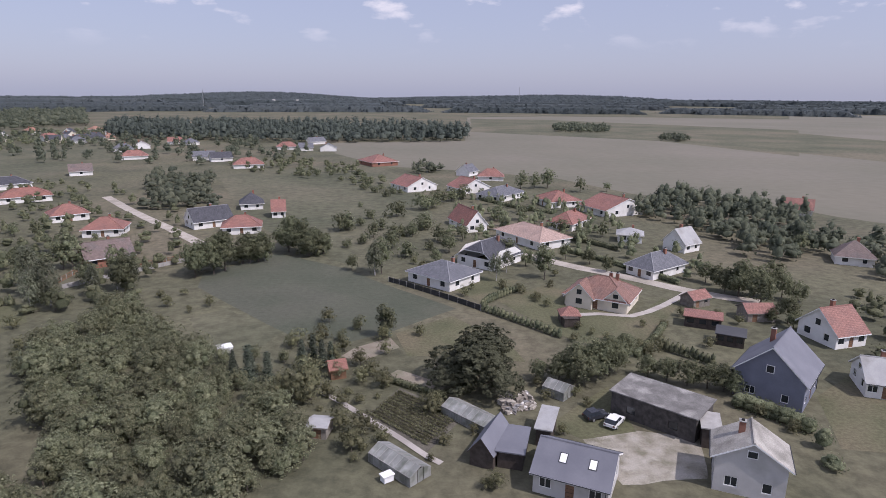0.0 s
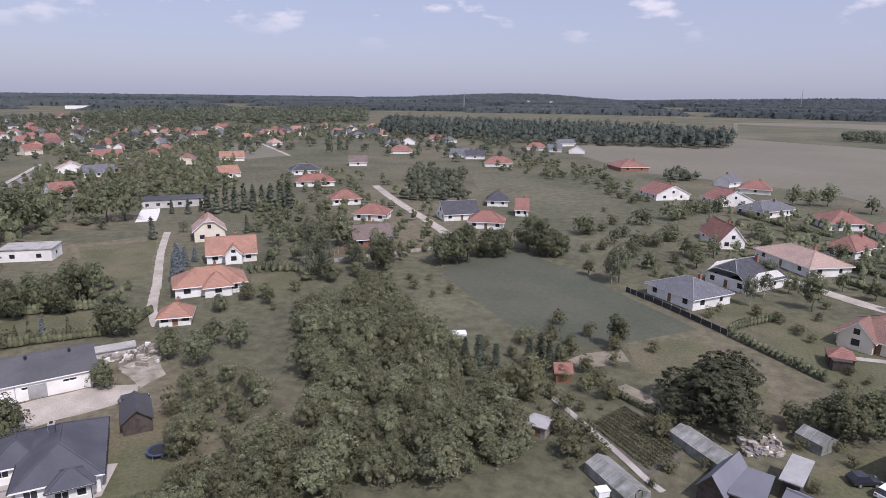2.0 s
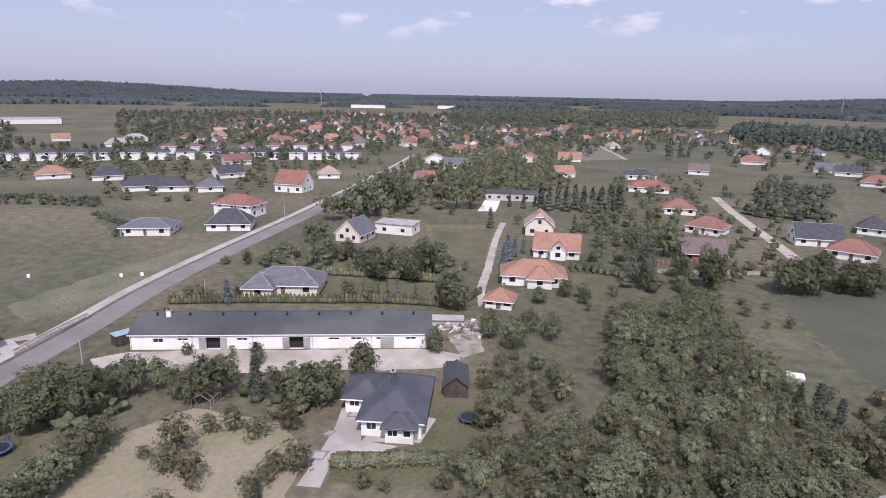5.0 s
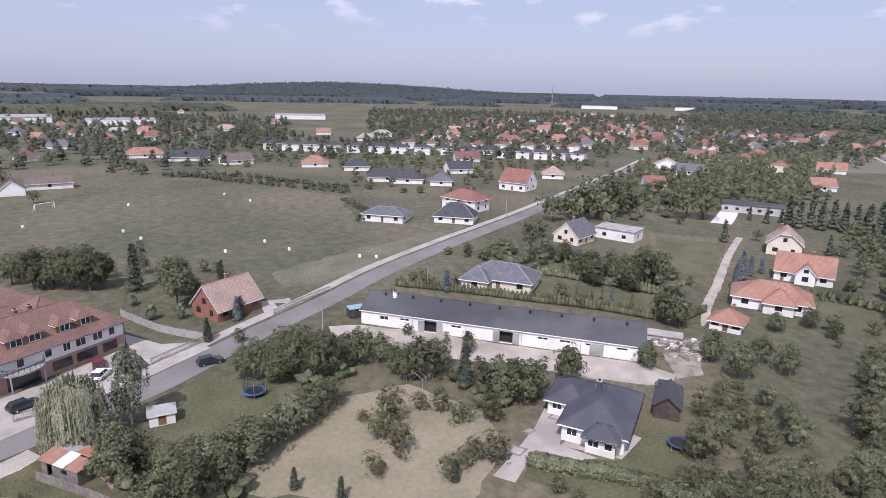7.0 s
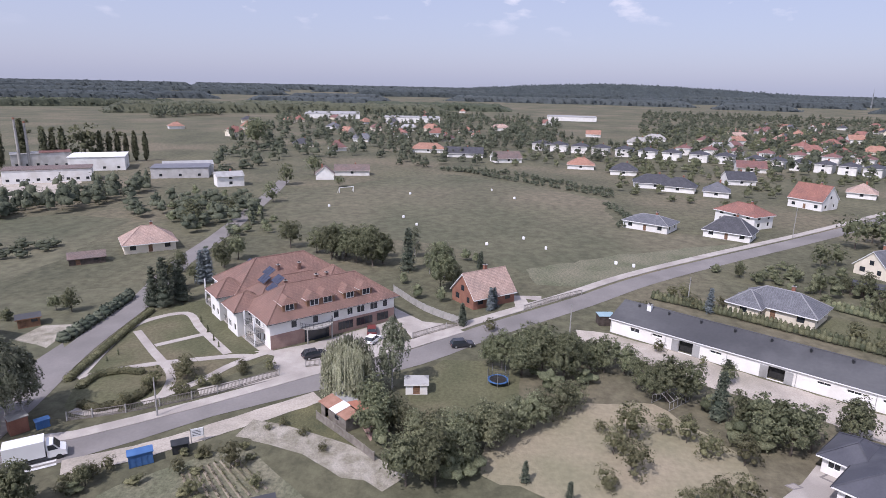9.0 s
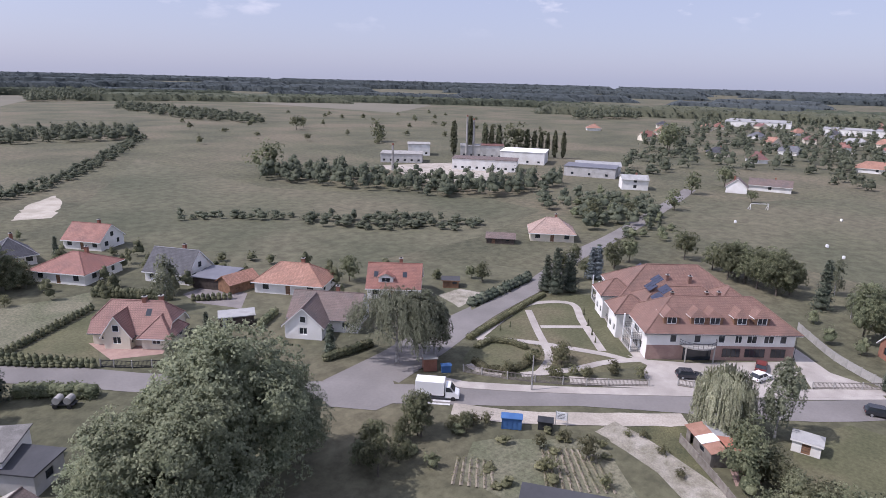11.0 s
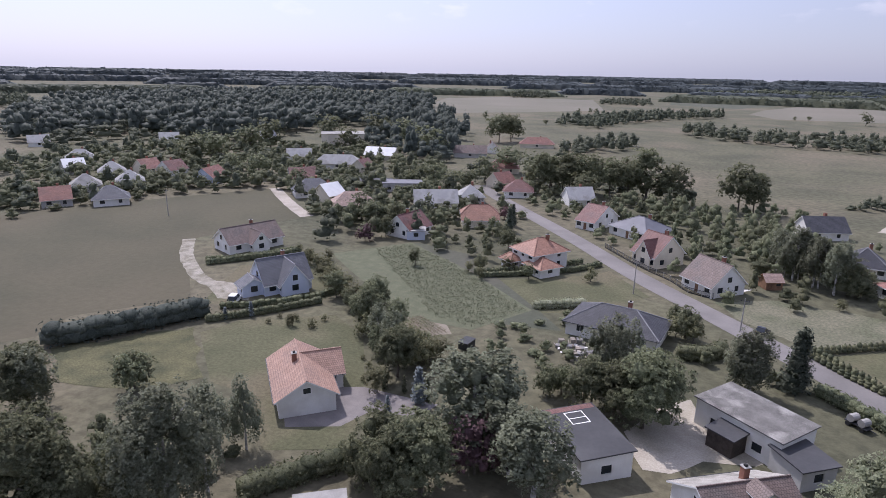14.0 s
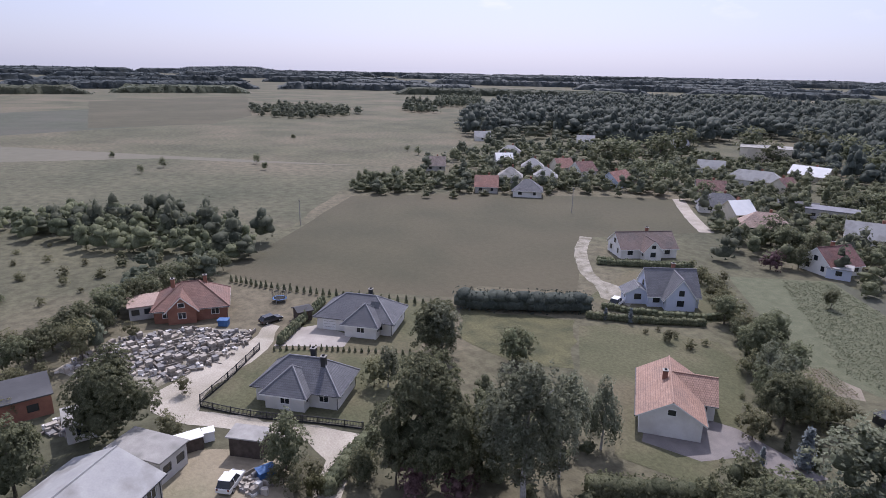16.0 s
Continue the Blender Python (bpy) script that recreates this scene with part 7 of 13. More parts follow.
house(-231.5, 76.3, 35.5, 16.3, 10.0, 5, 3, k=0, roof="tile_brick", wall="stucco_white", label="red-roofed two-storey house in a garden", floors=2)
house(-216.6, 41.2, 59.4, 15.4, 10.0, 3.0, 2, k=0, roof="tile_grey", wall="stucco_white", label="low white bungalow with a grey roof")
house(-275.5, 117.4, 40, 14.0, 12.5, 4.4, 5.6, k=1, roof="tile_red", wall="stucco_white", label="orange gabled house in a garden")
house(-130.8, -9.6, 131.5, 11.3, 8.2, 3.0, 4.2, k=1, roof="tile_pale", wall="brick", label="brick house with a pinkish tiled gable roof")
house(-69.9, -117.3, 126.5, 15.5, 9.0, 3.0, 3.2, k=0, roof="tile_orange", wall="stucco_white", label="orange hip-roofed house in a garden")
house(-64.4, -95.6, 129, 13.4, 9.6, 3.0, 3.4, k=1, roof="tile_brown", wall="stucco_white", label="house with a brown gabled roof", wings=((-2.4, -5.0, 8, 7, 3, 3.2, 1, 90),))
house(-85.4, -100.4, 134, 11.6, 9.0, 3.0, 4, k=1, roof="tile_red", wall="stucco_white", label="house with a bright red gabled roof", dormers=((-0.15, -0.42, 3.2),), sky=((0.2, -0.25), (-0.35, -0.25)))
house(-34.4, -112.1, 134.0, 13.4, 7.5, 3, 4.2, k=0.4, roof="tile_rose", wall="stucco_cream", label="pink-red tiled house with half-hipped gables", wings=((-1.5, -2.6, 5.5, 4.6, 3, 3.2, 1, 90), (5.2, -2.0, 6, 5, 2.8, 2.6, 0, 90)), sky=((0.2, -0.2),), chim=((0.1, 0.0), (0.3, 0.1)))
house(-36.3, -158.1, 125, 13.8, 12.3, 3.0, 3, k=0, roof="tile_brick", wall="stucco_white", label="orange hip-roofed bungalow in a garden")
house(-53.4, -141.8, 122, 11.5, 9.0, 3.0, 4.2, k=1, roof="tile_dark", wall="stucco_white", label="dark gabled house with a carport")
house(-47.1, -184.0, 124.4, 11.6, 9.0, 3.0, 3.5, k=1, roof="tile_red", wall="stucco_white", label="small red-roofed house in a garden")
house(5.6, -145.6, 138, 9.4, 9.2, 3.0, 4.2, k=1, roof="tile_brown", wall="stucco_white", label="white house with a dark brown roof")
house(20.0, -160.4, 145, 7.9, 10.0, 3.6, 4.5, k=1, wings=((0.5, -3.6, 4.4, 4.6, 3.6, 3.4, 1, 90),), roof="tile_wine", wall="stucco_cream", label="cream house with steep red gables")
house(29.0, -187.0, 150, 14.0, 12.0, 3.0, 3.0, k=0, roof="sheet_blue", wall="stucco_white", label="house with a blue-grey sheet roof")
house(43.6, -192.4, 162.7, 6.7, 14.2, 3.0, 4, k=1, roof="tile_wine", wall="stucco_white", label="gabled house with a brown roof")
house(45.8, -142.0, 148, 8.8, 10.5, 5, 2.6, k=0, roof="tile_orange", wall="stucco_white", label="two-storey orange-roofed house in a garden", floors=2, wings=((5.0, -3.0, 6, 6, 2.6, 1.6, 0, 0), (-3.0, -6.5, 4, 3, 2.6, 1.2, 0, 0)))
house(90.9, -98.3, -118.5, 10.5, 9.0, 3, 4.2, k=1, roof="tile_grey", wall="stucco_blue", label="blueish-white gabled house with a slate-grey roof", wings=((0.8, -3.6, 6, 6, 3.0, 3.9, 1, 90), (-7.0, -1.0, 4, 5, 2.6, 1.4, 1, 90)), floors=1)
house(120.4, -118.6, -108.5, 15.5, 9.0, 3.0, 3.2, k=1, roof="tile_brown", wall="stucco_white", label="long brown-roofed bungalow in a garden", wings=((0, -4.0, 6, 4.5, 3, 2.4, 1, 90),))
house(56.6, -64.2, -43, 14.0, 8.0, 3.0, 2.4, k=1, roof="tile_salmon", wall="stucco_white", label="orange gabled bungalow in a garden", win=(3, 0), chim=((0.05, 0.1),), wings=((2.5, -3.2, 6, 6.5, 3, 2.2, 1, 90),))
house(104.5, -33.8, -128.1, 14.5, 8.6, 3.0, 3, k=0, roof="tile_grey", wall="stucco_white", label="white bungalow with a grey tiled hip roof", wings=((2.0, -3.4, 6, 6, 3, 2.6, 0, 90),), sky=((0.2, -0.2), (0.26, -0.2)), garage=0, chim_mat="dark_metal")
house(82.8, -18.0, -127.6, 12.6, 7.4, 3.0, 3, k=0, roof="tile_grey", wall="stucco_white", label="white bungalow with a dark tiled hip roof", wings=((-1.0, -2.4, 6, 6, 3, 2.6, 0, 90),), chim=((0.25, -0.1), (0.05, 0.2)), chim_mat="dark_metal")
house(123.4, -5.1, -98, 13.0, 10.0, 3.0, 3.4, k=0, roof="tile_rust", wall="brick", label="red hip-roofed house in a garden", wings=((-1.5, -3.6, 5, 5, 3, 2.4, 1, 90),), chim=((-0.25, 0.0), (0.2, 0.1)))
house(19.3, -109.5, 176, 16.5, 10.0, 3.0, 2.6, k=0, roof="tile_dark", wall="stucco_white", label="dark-roofed farmhouse in a garden")
slab_roof_shed(-4.2, -83.7, 146.5, 12.5, 7.2, 4, roof="old_sheet", wall="stucco_white", label="old white barn with a weathered sheet roof")
house(-3.4, -64.2, 218.9, 10.6, 9.0, 3.2, 2.6, k=1, roof="tile_brown", wall="stucco_white", label="white farmhouse with a brown and grey roof", roof2='asbestos', dormers=((0.1, -0.3, 2.2),))
shop = slab_roof_shed(14.6, -69.1, 132.5, 10.8, 6.9, 3.4, roof="felt", wall="stucco_white", label="workshop with a dark felt roof and white patching strips")
g = Geo()
for x0, y0, x1, y1 in ((-5.55, -3.50, -4.50, 3.50),):
    g.face([(x, y, 3.4 + 0.18 + 0.25 * (y + 3.75) / 7.5 + 0.02) for x, y in ((x0, y0), (x1, y0), (x1, y1), (x0, y1))])
part("roof_edge_strip", g, M["tile_wine"], shop, "reddish sheet along the roof edge")
x0, y0, x1, y1 = -4.20, -1.20, -1.40, 1.40
for a0, b0, a1, b1 in ((x0, y0, x1, y0 + 0.15), (x0, y1 - 0.15, x1, y1), (x0, y0 + 0.15, x0 + 0.15, y1 - 0.15), (x1 - 0.15, y0 + 0.15, x1, y1 - 0.15), ((x0 + x1) / 2, y0 + 0.15, (x0 + x1) / 2 + 0.15, y1 - 0.15)):
    g = Geo()
    g.face([(x, y, 3.4 + 0.18 + 0.25 * (y + 3.75) / 7.5 + 0.02) for x, y in ((a0, b0), (a1, b0), (a1, b1), (a0, b1))])
    part("patching_strip", g, M["white_paint"], shop, "white sealing strip")

# Horizon: woods and belts all round
rng_far = random.Random(8)
for ring_i, (ring_r, ring_h, ring_step) in enumerate(((1180, 11, 8), (1420, 13, 9), (1720, 15, 10), (2100, 16, 11), (2550, 18, 13), (3100, 20, 15), (3700, 22, 18))):
    yaw = rng_far.uniform(0, 10)
    while yaw < 366:
        width = rng_far.uniform(6, 22)
        if ring_r > 1500 or 92 < yaw % 360 < 285:
            r = ring_r * rng_far.uniform(0.95, 1.08)
            # the farther rings take the leaf colour with haze mixed in
            canopy("far belt of dark woodland between fields", ring_h, yaw, yaw + width, r, r + ring_r * rng_far.uniform(0.06, 0.16), ring_step, ring_i * 100 + int(yaw), leaf="hazy_wood" if ring_r > 1300 else "wood")
        yaw += width + rng_far.uniform(1, 9) * (1.6 if 140 < yaw < 250 and ring_r < 2000 else 0.8)
for yaw in range(0, 360, 30):
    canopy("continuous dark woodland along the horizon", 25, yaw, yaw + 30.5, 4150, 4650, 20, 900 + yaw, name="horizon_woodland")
hill("long low wooded hill on the horizon", 63, 102, 3300, 66, 3)
hill("faint wooded hill on the horizon", 4, 30, 4300, 60, 4)
hill("faint wooded ridge on the horizon", -24, 8, 4300, 55, 5)
hill("small wooded hill on the horizon", 258, 268, 4200, 52, 6)

# Woods nearer by
woods("dark dense block of woodland behind the grain field", 17, 11, 21, [(-352.0, 651.4), (-245.7, 636.1), (-167.3, 615.6), (-54.9, 622.6), (23.4, 642.4), (31.2, 773.2), (-74.2, 839.6), (-233.3, 860.1), (-461.7, 865.2)], sprays=30, size=2.6, leaf='dark_wood')
woods("broad dark woodland beyond the suburb", 15, 15, 22, [(-580.4, 714.5), (-512.3, 898.6), (-870.3, 1521.6), (-1144.8, 986.4), (-937.1, 674.2), (-744.8, 740.0)], sprays=18, size=3.2, thin=0.25)
woods("scattered trees among the suburb houses", 9, 17, 23, [(-469.3, 72.7), (-384.9, 125.6), (-357.3, 180.3), (-425.7, 273.1), (-395.7, 341.1), (-391.9, 418.8), (-474.3, 584.5), (-744.8, 740.0), (-1066.9, 713.1), (-1210.3, 477.2), (-1290.5, 209.7)], sprays=22, size=1.7, crown=8, thin=0.28)
woods("scattered trees between far houses", 9, 14, 24, [(-333.5, 361.8), (-305.6, 410.6), (-249.6, 423.4), (-174.7, 405.2), (-87.4, 453.8), (-136.6, 573.0), (-260.8, 666.1), (-395.0, 759.0), (-519.2, 698.4), (-538.1, 585.2)], sprays=22, size=1.6, crown=7, thin=0.62)
woods("trees behind the works and allotments", 9, 16, 25, [(-243.8, -138.3), (-335.3, -153.1), (-409.8, -100.5), (-441.6, -54.0), (-486.9, 20.6), (-844.7, 30.0), (-992.4, -152.2), (-841.4, -354.0), (-487.0, -255.9)], sprays=22, size=1.7, crown=8, thin=0.25)
woods("scattered trees and gardens at the meadow's far side", 8, 12, 26, [(-338.6, -89.2), (-345.4, -53.3), (-402.0, -5.4), (-411.0, 74.8), (-510.7, 93.3), (-625.7, -6.6), (-681.6, -173.6)], sprays=24, size=1.4, crown=6, thin=0.4)
woods("dense old park woodland above the village", 19, 13.5, 27, [(382.2, -189.0), (397.3, -245.0), (379.1, -287.8), (318.9, -279.1), (299.5, -309.9), (304.3, -341.1), (311.2, -401.5), (309.9, -445.5), (246.3, -385.1), (194.5, -367.0), (446.0, -820.6), (568.4, -832.8), (721.9, -810.9), (798.3, -645.2), (703.1, -431.8), (565.6, -301.3)], sprays=80, size=1.19, crown=16, leaf='dark_wood')
woods("trees among the village gardens", 8, 13, 28, [(212.6, -97.2), (226.3, -70.4), (253.7, -81.5), (271.6, -112.3), (337.7, -169.0), (363.4, -206.8), (343.6, -256.4), (278.3, -257.0), (240.6, -271.4), (169.8, -200.3), (172.9, -185.0), (197.3, -149.0)], sprays=60, size=1.0, crown=6, thin=0.35)
woods("trees among the village houses", 8, 12, 29, [(115.6, -132.3), (92.7, -132.7), (79.8, -147.0), (75.7, -172.1), (93.3, -239.7), (126.7, -292.5), (187.2, -303.1), (231.7, -288.2), (204.1, -220.0), (174.6, -187.7), (125.3, -154.7)], sprays=60, size=1.0, crown=6, thin=0.45)
woods("line of trees between pastures", 9, 9, 32, [(56.0, -522.6), (-14.2, -482.7), (-60.3, -473.7), (-146.7, -459.1), (-171.2, -505.5), (-170.2, -542.2), (-16.4, -552.2), (63.5, -596.0)], sprays=30, size=1.5, thin=0.2)
belt("overgrown hedge running down the pasture", 4, 9, 33, [(-161.7, -476.9), (-115.0, -388.3), (-66.4, -300.9), (-33.6, -263.5)], sprays=24, size=0.9)
woods("scrub wood in the far pasture", 7, 9, 34, [(-264.0, -858.4), (-270.1, -639.7), (-306.5, -558.3), (-344.9, -669.2), (-334.4, -813.5), (-309.2, -990.8)], sprays=24, size=1.5, thin=0.2)
woods("belt of dark trees in front of the works", 9, 6, 35, [(-137.1, -257.2), (-154.3, -217.9), (-166.5, -195.2), (-180.2, -166.4), (-209.5, -155.1), (-244.1, -164.8), (-255.0, -177.3), (-206.9, -191.4), (-184.9, -242.2), (-153.3, -284.3)], sprays=38, size=1.0)
woods("low shrubs in the pasture", 3, 4, 36, [(-74.6, -200.2), (-105.8, -177.0), (-110.6, -186.6), (-79.3, -209.5)], sprays=26, size=0.55, thin=0.15)
woods("low thicket across the pasture", 3.6, 4.5, 37, [(-104.0, -172.2), (-115.3, -151.3), (-145.8, -126.8), (-155.4, -135.3), (-138.4, -162.1), (-110.7, -179.6)], sprays=26, size=0.6, thin=0.12)
woods("trees and scrub beside the side road", 6, 6, 38, [(-206.3, -149.7), (-221.5, -146.3), (-232.5, -115.7), (-212.6, -98.5), (-167.7, -89.3), (-164.1, -101.0), (-191.3, -120.9), (-187.7, -135.9)], sprays=34, size=0.8, thin=0.25)
woods("dark wood behind the gardens", 9, 6, 39, [(74.5, 240.2), (90.4, 225.7), (90.4, 181.5), (102.4, 166.0), (148.2, 246.8), (129.4, 277.2), (103.1, 286.5)], sprays=40, size=0.95, thin=0.08)
woods("dark row of tall alders beside the grain field", 10, 5.5, 40, [(189.7, 28.0), (191.5, 13.9), (190.0, 2.0), (182.8, 0.3), (174.0, -13.6), (148.0, -14.9), (162.7, -26.9), (171.2, -28.4), (196.5, -17.6), (203.7, 0.1), (204.7, 29.8)], sprays=46, size=0.8, crown=7.5)
woods("dark thicket on the slope", 6, 5, 41, [(108.7, 16.5), (116.8, 12.7), (147.0, 6.2), (159.8, 5.0), (153.6, -10.3), (139.6, -12.0), (140.2, -5.4), (134.1, 2.9), (110.6, 9.7)], sprays=40, size=0.7, thin=0.1)
woods("small wood beside the meadow", 8, 7, 42, [(-126.0, 250.2), (-164.1, 345.8), (-124.8, 333.6), (-93.4, 253.3), (-99.3, 245.0)], sprays=40, size=0.85)
woods("copse in the wide fields", 9, 10, 43, [(642.7, -97.4), (586.8, -132.3), (616.4, -181.6), (641.1, -213.5), (718.2, -211.8), (777.4, -158.6), (727.3, -110.6)], sprays=34, size=1.6, thin=0.1)
woods("copse on the horizon fields", 10, 12, 44, [(645.9, -270.3), (640.4, -298.4), (737.5, -339.6), (764.3, -323.7)], sprays=34, size=1.8)
woods("round copse in the grain field", 9, 9, 45, [(150.6, 838.4), (173.0, 823.6), (218.0, 819.1), (251.7, 932.9), (203.1, 970.2), (171.3, 956.3)], sprays=36, size=1.6)
woods("round copse in the grain field", 7, 7, 46, [(232.5, 665.2), (263.0, 662.1), (286.9, 731.8), (260.8, 738.6)], sprays=36, size=1.3)
woods("bushy copse at the meadow's edge", 7, 6, 47, [(-18.3, 370.6), (1.0, 379.7), (-4.5, 408.3), (-17.2, 405.9)], sprays=40, size=0.9)
woods("dark clump of trees at a far farm", 12, 9, 121, [(437.0, -1119.2), (372.5, -1148.4), (446.6, -1363.3), (506.9, -1327.3)], size=1.3)
woods("far farm among trees", 7, 9, 122, [(238.5, -981.4), (158.9, -1007.9), (191.5, -1175.1), (266.1, -1143.5)], size=1.2, thin=0.3)
woods("hedgerow of tall trees across the pasture", 10, 7, 123, [(172.0, -555.9), (129.9, -549.0), (106.2, -659.6), (42.5, -787.1), (45.7, -848.4), (134.0, -757.0), (160.9, -684.3), (184.1, -604.1)], sprays=44, size=1.0, thin=0.25)
woods("dark belt of trees behind the village gardens", 9, 7, 124, [(99.4, -333.7), (90.2, -375.5), (72.5, -410.4), (80.0, -444.1), (102.4, -428.9), (116.3, -385.8)], sprays=44, size=1.0, thin=0.1)
woods("far dark belt of trees", 12, 20, 125, [(167.0, -1677.1), (-244.2, -1723.6), (-290.6, -2052.5), (187.1, -2059.1)], size=1.4)
woods("undergrowth behind the row of old trees", 6, 6, 126, [(75.2, -254.3), (19.8, -242.4), (25.4, -257.2), (73.3, -301.6), (88.4, -301.9)], sprays=44, size=1.0, thin=0.3)
woods("trees and gardens left of the park", 10, 13, 127, [(372.9, -206.6), (318.6, -239.3), (421.8, -411.7), (772.0, -656.4), (794.8, -553.7), (711.4, -419.6), (487.1, -268.2)], sprays=44, size=1.25, thin=0.2)
woods("tall trees at the park's end", 15, 10, 128, [(220.9, -316.7), (138.9, -268.7), (208.9, -447.8), (313.0, -603.0), (316.6, -501.0)], sprays=60, size=1.1, leaf='dark_wood', thin=0.25)
woods("dark copse at the field corner", 13, 9, 129, [(678.7, -274.8), (670.0, -307.9), (803.7, -359.1), (809.2, -332.1)], size=1.2)
woods("dark copse at the field corner", 13, 9, 130, [(729.6, -337.7), (736.8, -416.0), (876.2, -484.4), (856.6, -401.2)], size=1.2)
woods("dark plantation at the pasture's end", 13, 11, 131, [(-202.2, -1070.4), (-320.6, -1091.8), (-452.3, -1514.0), (-310.2, -1499.5)], size=1.3)
woods("wood beside the far white halls", 13, 11, 132, [(-697.8, -462.1), (-798.6, -419.4), (-991.4, -537.8), (-882.4, -574.7)], size=1.3)
canopy("broad dark woodland beyond the works", 13, 98, 127, 960, 1120, 8, 140, leaf="wood")
canopy("dark wood along the far pasture", 12, 128, 152, 1200, 1260, 7, 141, leaf="wood")
canopy("dark wood along the far pasture", 12, 153, 178, 1350, 1480, 8, 142, leaf="wood")

# Single trees and bushes
plant("giant_bush", 6.6, 94.0, 9.0, wide=1.5)
plant("broad", -11.2, 113.6, 6.7)
plant("broad", 22.7, 95.0, 7.2)
plant("broad", 28.8, 97.6, 7.0)
plant("broad", 33.6, 103.6, 5.4)
plant("broad", 20.0, 95.8, 5.0)
plant("broad", 27.1, 154.5, 8.1)
plant("tall", 71.8, 141.0, 9.0)
plant("broad", 74.0, 134.8, 8.3)
plant("broad", 70.6, 150.4, 5.2)
plant("broad", 74.1, 123.2, 6.5)
plant("far", 40.7, 316.5, 9.1)
plant("far", 47.9, 317.9, 8.2)
plant("far", 55.2, 319.2, 10.0)
plant("far", 69.2, 305.6, 7.6)
plant("far", 83.4, 308.3, 4.9)
plant("broad", 68.7, 152.5, 5.7)
plant("broad", 84.4, 137.7, 5.2)
plant("broad", 84.1, 149.7, 7.0)
plant("broad", 16.3, 95.4, 4.0)
plant("birch", -17.9, 157.3, 9.2)
plant("birch", 14.2, 152.9, 7.4)
plant("birch", 17.7, 160.9, 6.1)
plant("tall", -59.1, 160.5, 11.1)
plant("tall", -56.7, 168.1, 9.1)
plant("tall", -52.7, 169.9, 8.8)
plant("tall", -64.7, 154.1, 9.0)
plant("tall", -46.8, 181.5, 10.9)
plant("tall", -42.7, 179.3, 10.6)
plant("broad", -39.3, 175.7, 6.3)
plant("broad", -36.0, 180.2, 6.6)
plant("broad", -87.6, 157.6, 8.0)
plant("tall", -77.6, 142.9, 8.8)
plant("broad", -86.8, 144.1, 7.4)
plant("broad", -85.6, 128.2, 5.4)
plant("far", -103.7, 161.5, 8.3)
plant("broad", -109.8, 154.5, 8.0)
plant("spruce", -32.0, 93.9, 6.8)
plant("spruce", -34.7, 94.1, 5.8)
plant("spruce", -23.0, 102.0, 5.4)
plant("spruce", -21.0, 100.1, 5.3)
plant("spruce", -24.3, 99.0, 5.6)
plant("spruce", -11.3, 114.2, 6.0)
plant("spruce", -29.1, 94.4, 5.4)
plant("spruce", -19.8, 101.8, 4.3)
plant("shrub", -4.1, 115.1, 2.6)
plant("shrub", -13.4, 94.1, 3.1)
plant("shrub", -9.5, 92.5, 3.5)
plant("shrub", -11.8, 96.4, 3.1)
plant("shrub", -20.7, 88.2, 6.3)
plant("shrub", -22.3, 90.9, 6.0)
plant("shrub", -14.6, 79.4, 3.6)
plant("shrub", -11.2, 78.2, 3.6)
plant("shrub", -12.1, 73.8, 3.9)
plant("shrub", -1.8, 84.2, 3.3)
plant("shrub", -1.0, 86.0, 2.8)
plant("shrub", -19.7, 102.4, 3.3)
plant("shrub", -24.5, 88.6, 4.9)
plant("shrub", -18.5, 74.4, 2.6)
plant("shrub", 7.0, 65.9, 2.4)
plant("shrub", 5.7, 65.8, 1.7)
plant("bush", 15.0, 146.1, 1.4)
plant("bush", 18.9, 144.4, 1.8)
plant("bush", 22.1, 138.6, 1.6)
plant("bush", 27.4, 147.6, 1.7)
plant("bush", 11.7, 137.4, 1.4)
plant("bush", 26.1, 112.9, 1.7)
plant("bush", 37.6, 108.8, 2.0)
plant("bush", 41.9, 109.2, 2.7)
plant("bush", 38.9, 106.5, 2.4)
# round dark bushes of the rough meadow
for x, y, h in ((-36, 212, 5.7), (-33, 214, 4.4), (-30, 221, 3.2), (-28, 234, 3.8), (-18, 238, 6.3), (-25, 193, 3.6), (-22, 214, 3.9), (-16, 202, 4.5), (-14, 205, 3.7), (-6, 214, 4.8), (-11, 176, 4.7), (1, 194, 3.6), (-8, 254, 7.1), (-4, 259, 5.7), (-1, 270, 6.0), (4, 276, 5.5), (10, 282, 6.8), (-27, 287, 3.5), (-33, 299, 3.6), (-24, 297, 3.6), (-35, 260, 2.1), (-40, 309, 3.7), (-4, 185, 3.0), (-30, 188, 2.7), (-10, 206, 3.3), (-38, 178, 7.4)):
    plant("far_bush", x, y, h, wide=0.95, group="meadow bushes")
plant("broad", -16.3, 159.0, 10.2, wide=0.8)
plant("far_spruce", -180.1, 186.5, 11.0, group="spruce row")
plant("far_spruce", -174.3, 185.5, 10.1, group="spruce row")
plant("far_spruce", -175.6, 192.1, 9.8, group="spruce row")
plant("far_spruce", -169.8, 191.0, 11.0, group="spruce row")
plant("far_spruce", -171.1, 197.8, 10.8, group="spruce row")
plant("far_spruce", -165.3, 196.6, 9.9, group="spruce row")
plant("far_spruce", -166.5, 203.5, 9.6, group="spruce row")
plant("far_spruce", -160.9, 202.2, 10.9, group="spruce row")
plant("far_spruce", -161.9, 209.2, 10.6, group="spruce row")
plant("far_spruce", -156.3, 207.8, 11.8, group="spruce row")
plant("far_spruce", -161.7, 142.6, 7.5)
plant("far_spruce", -140.8, 163.2, 6.1)
plant("far_spruce", -183.5, 186.6, 5.3)
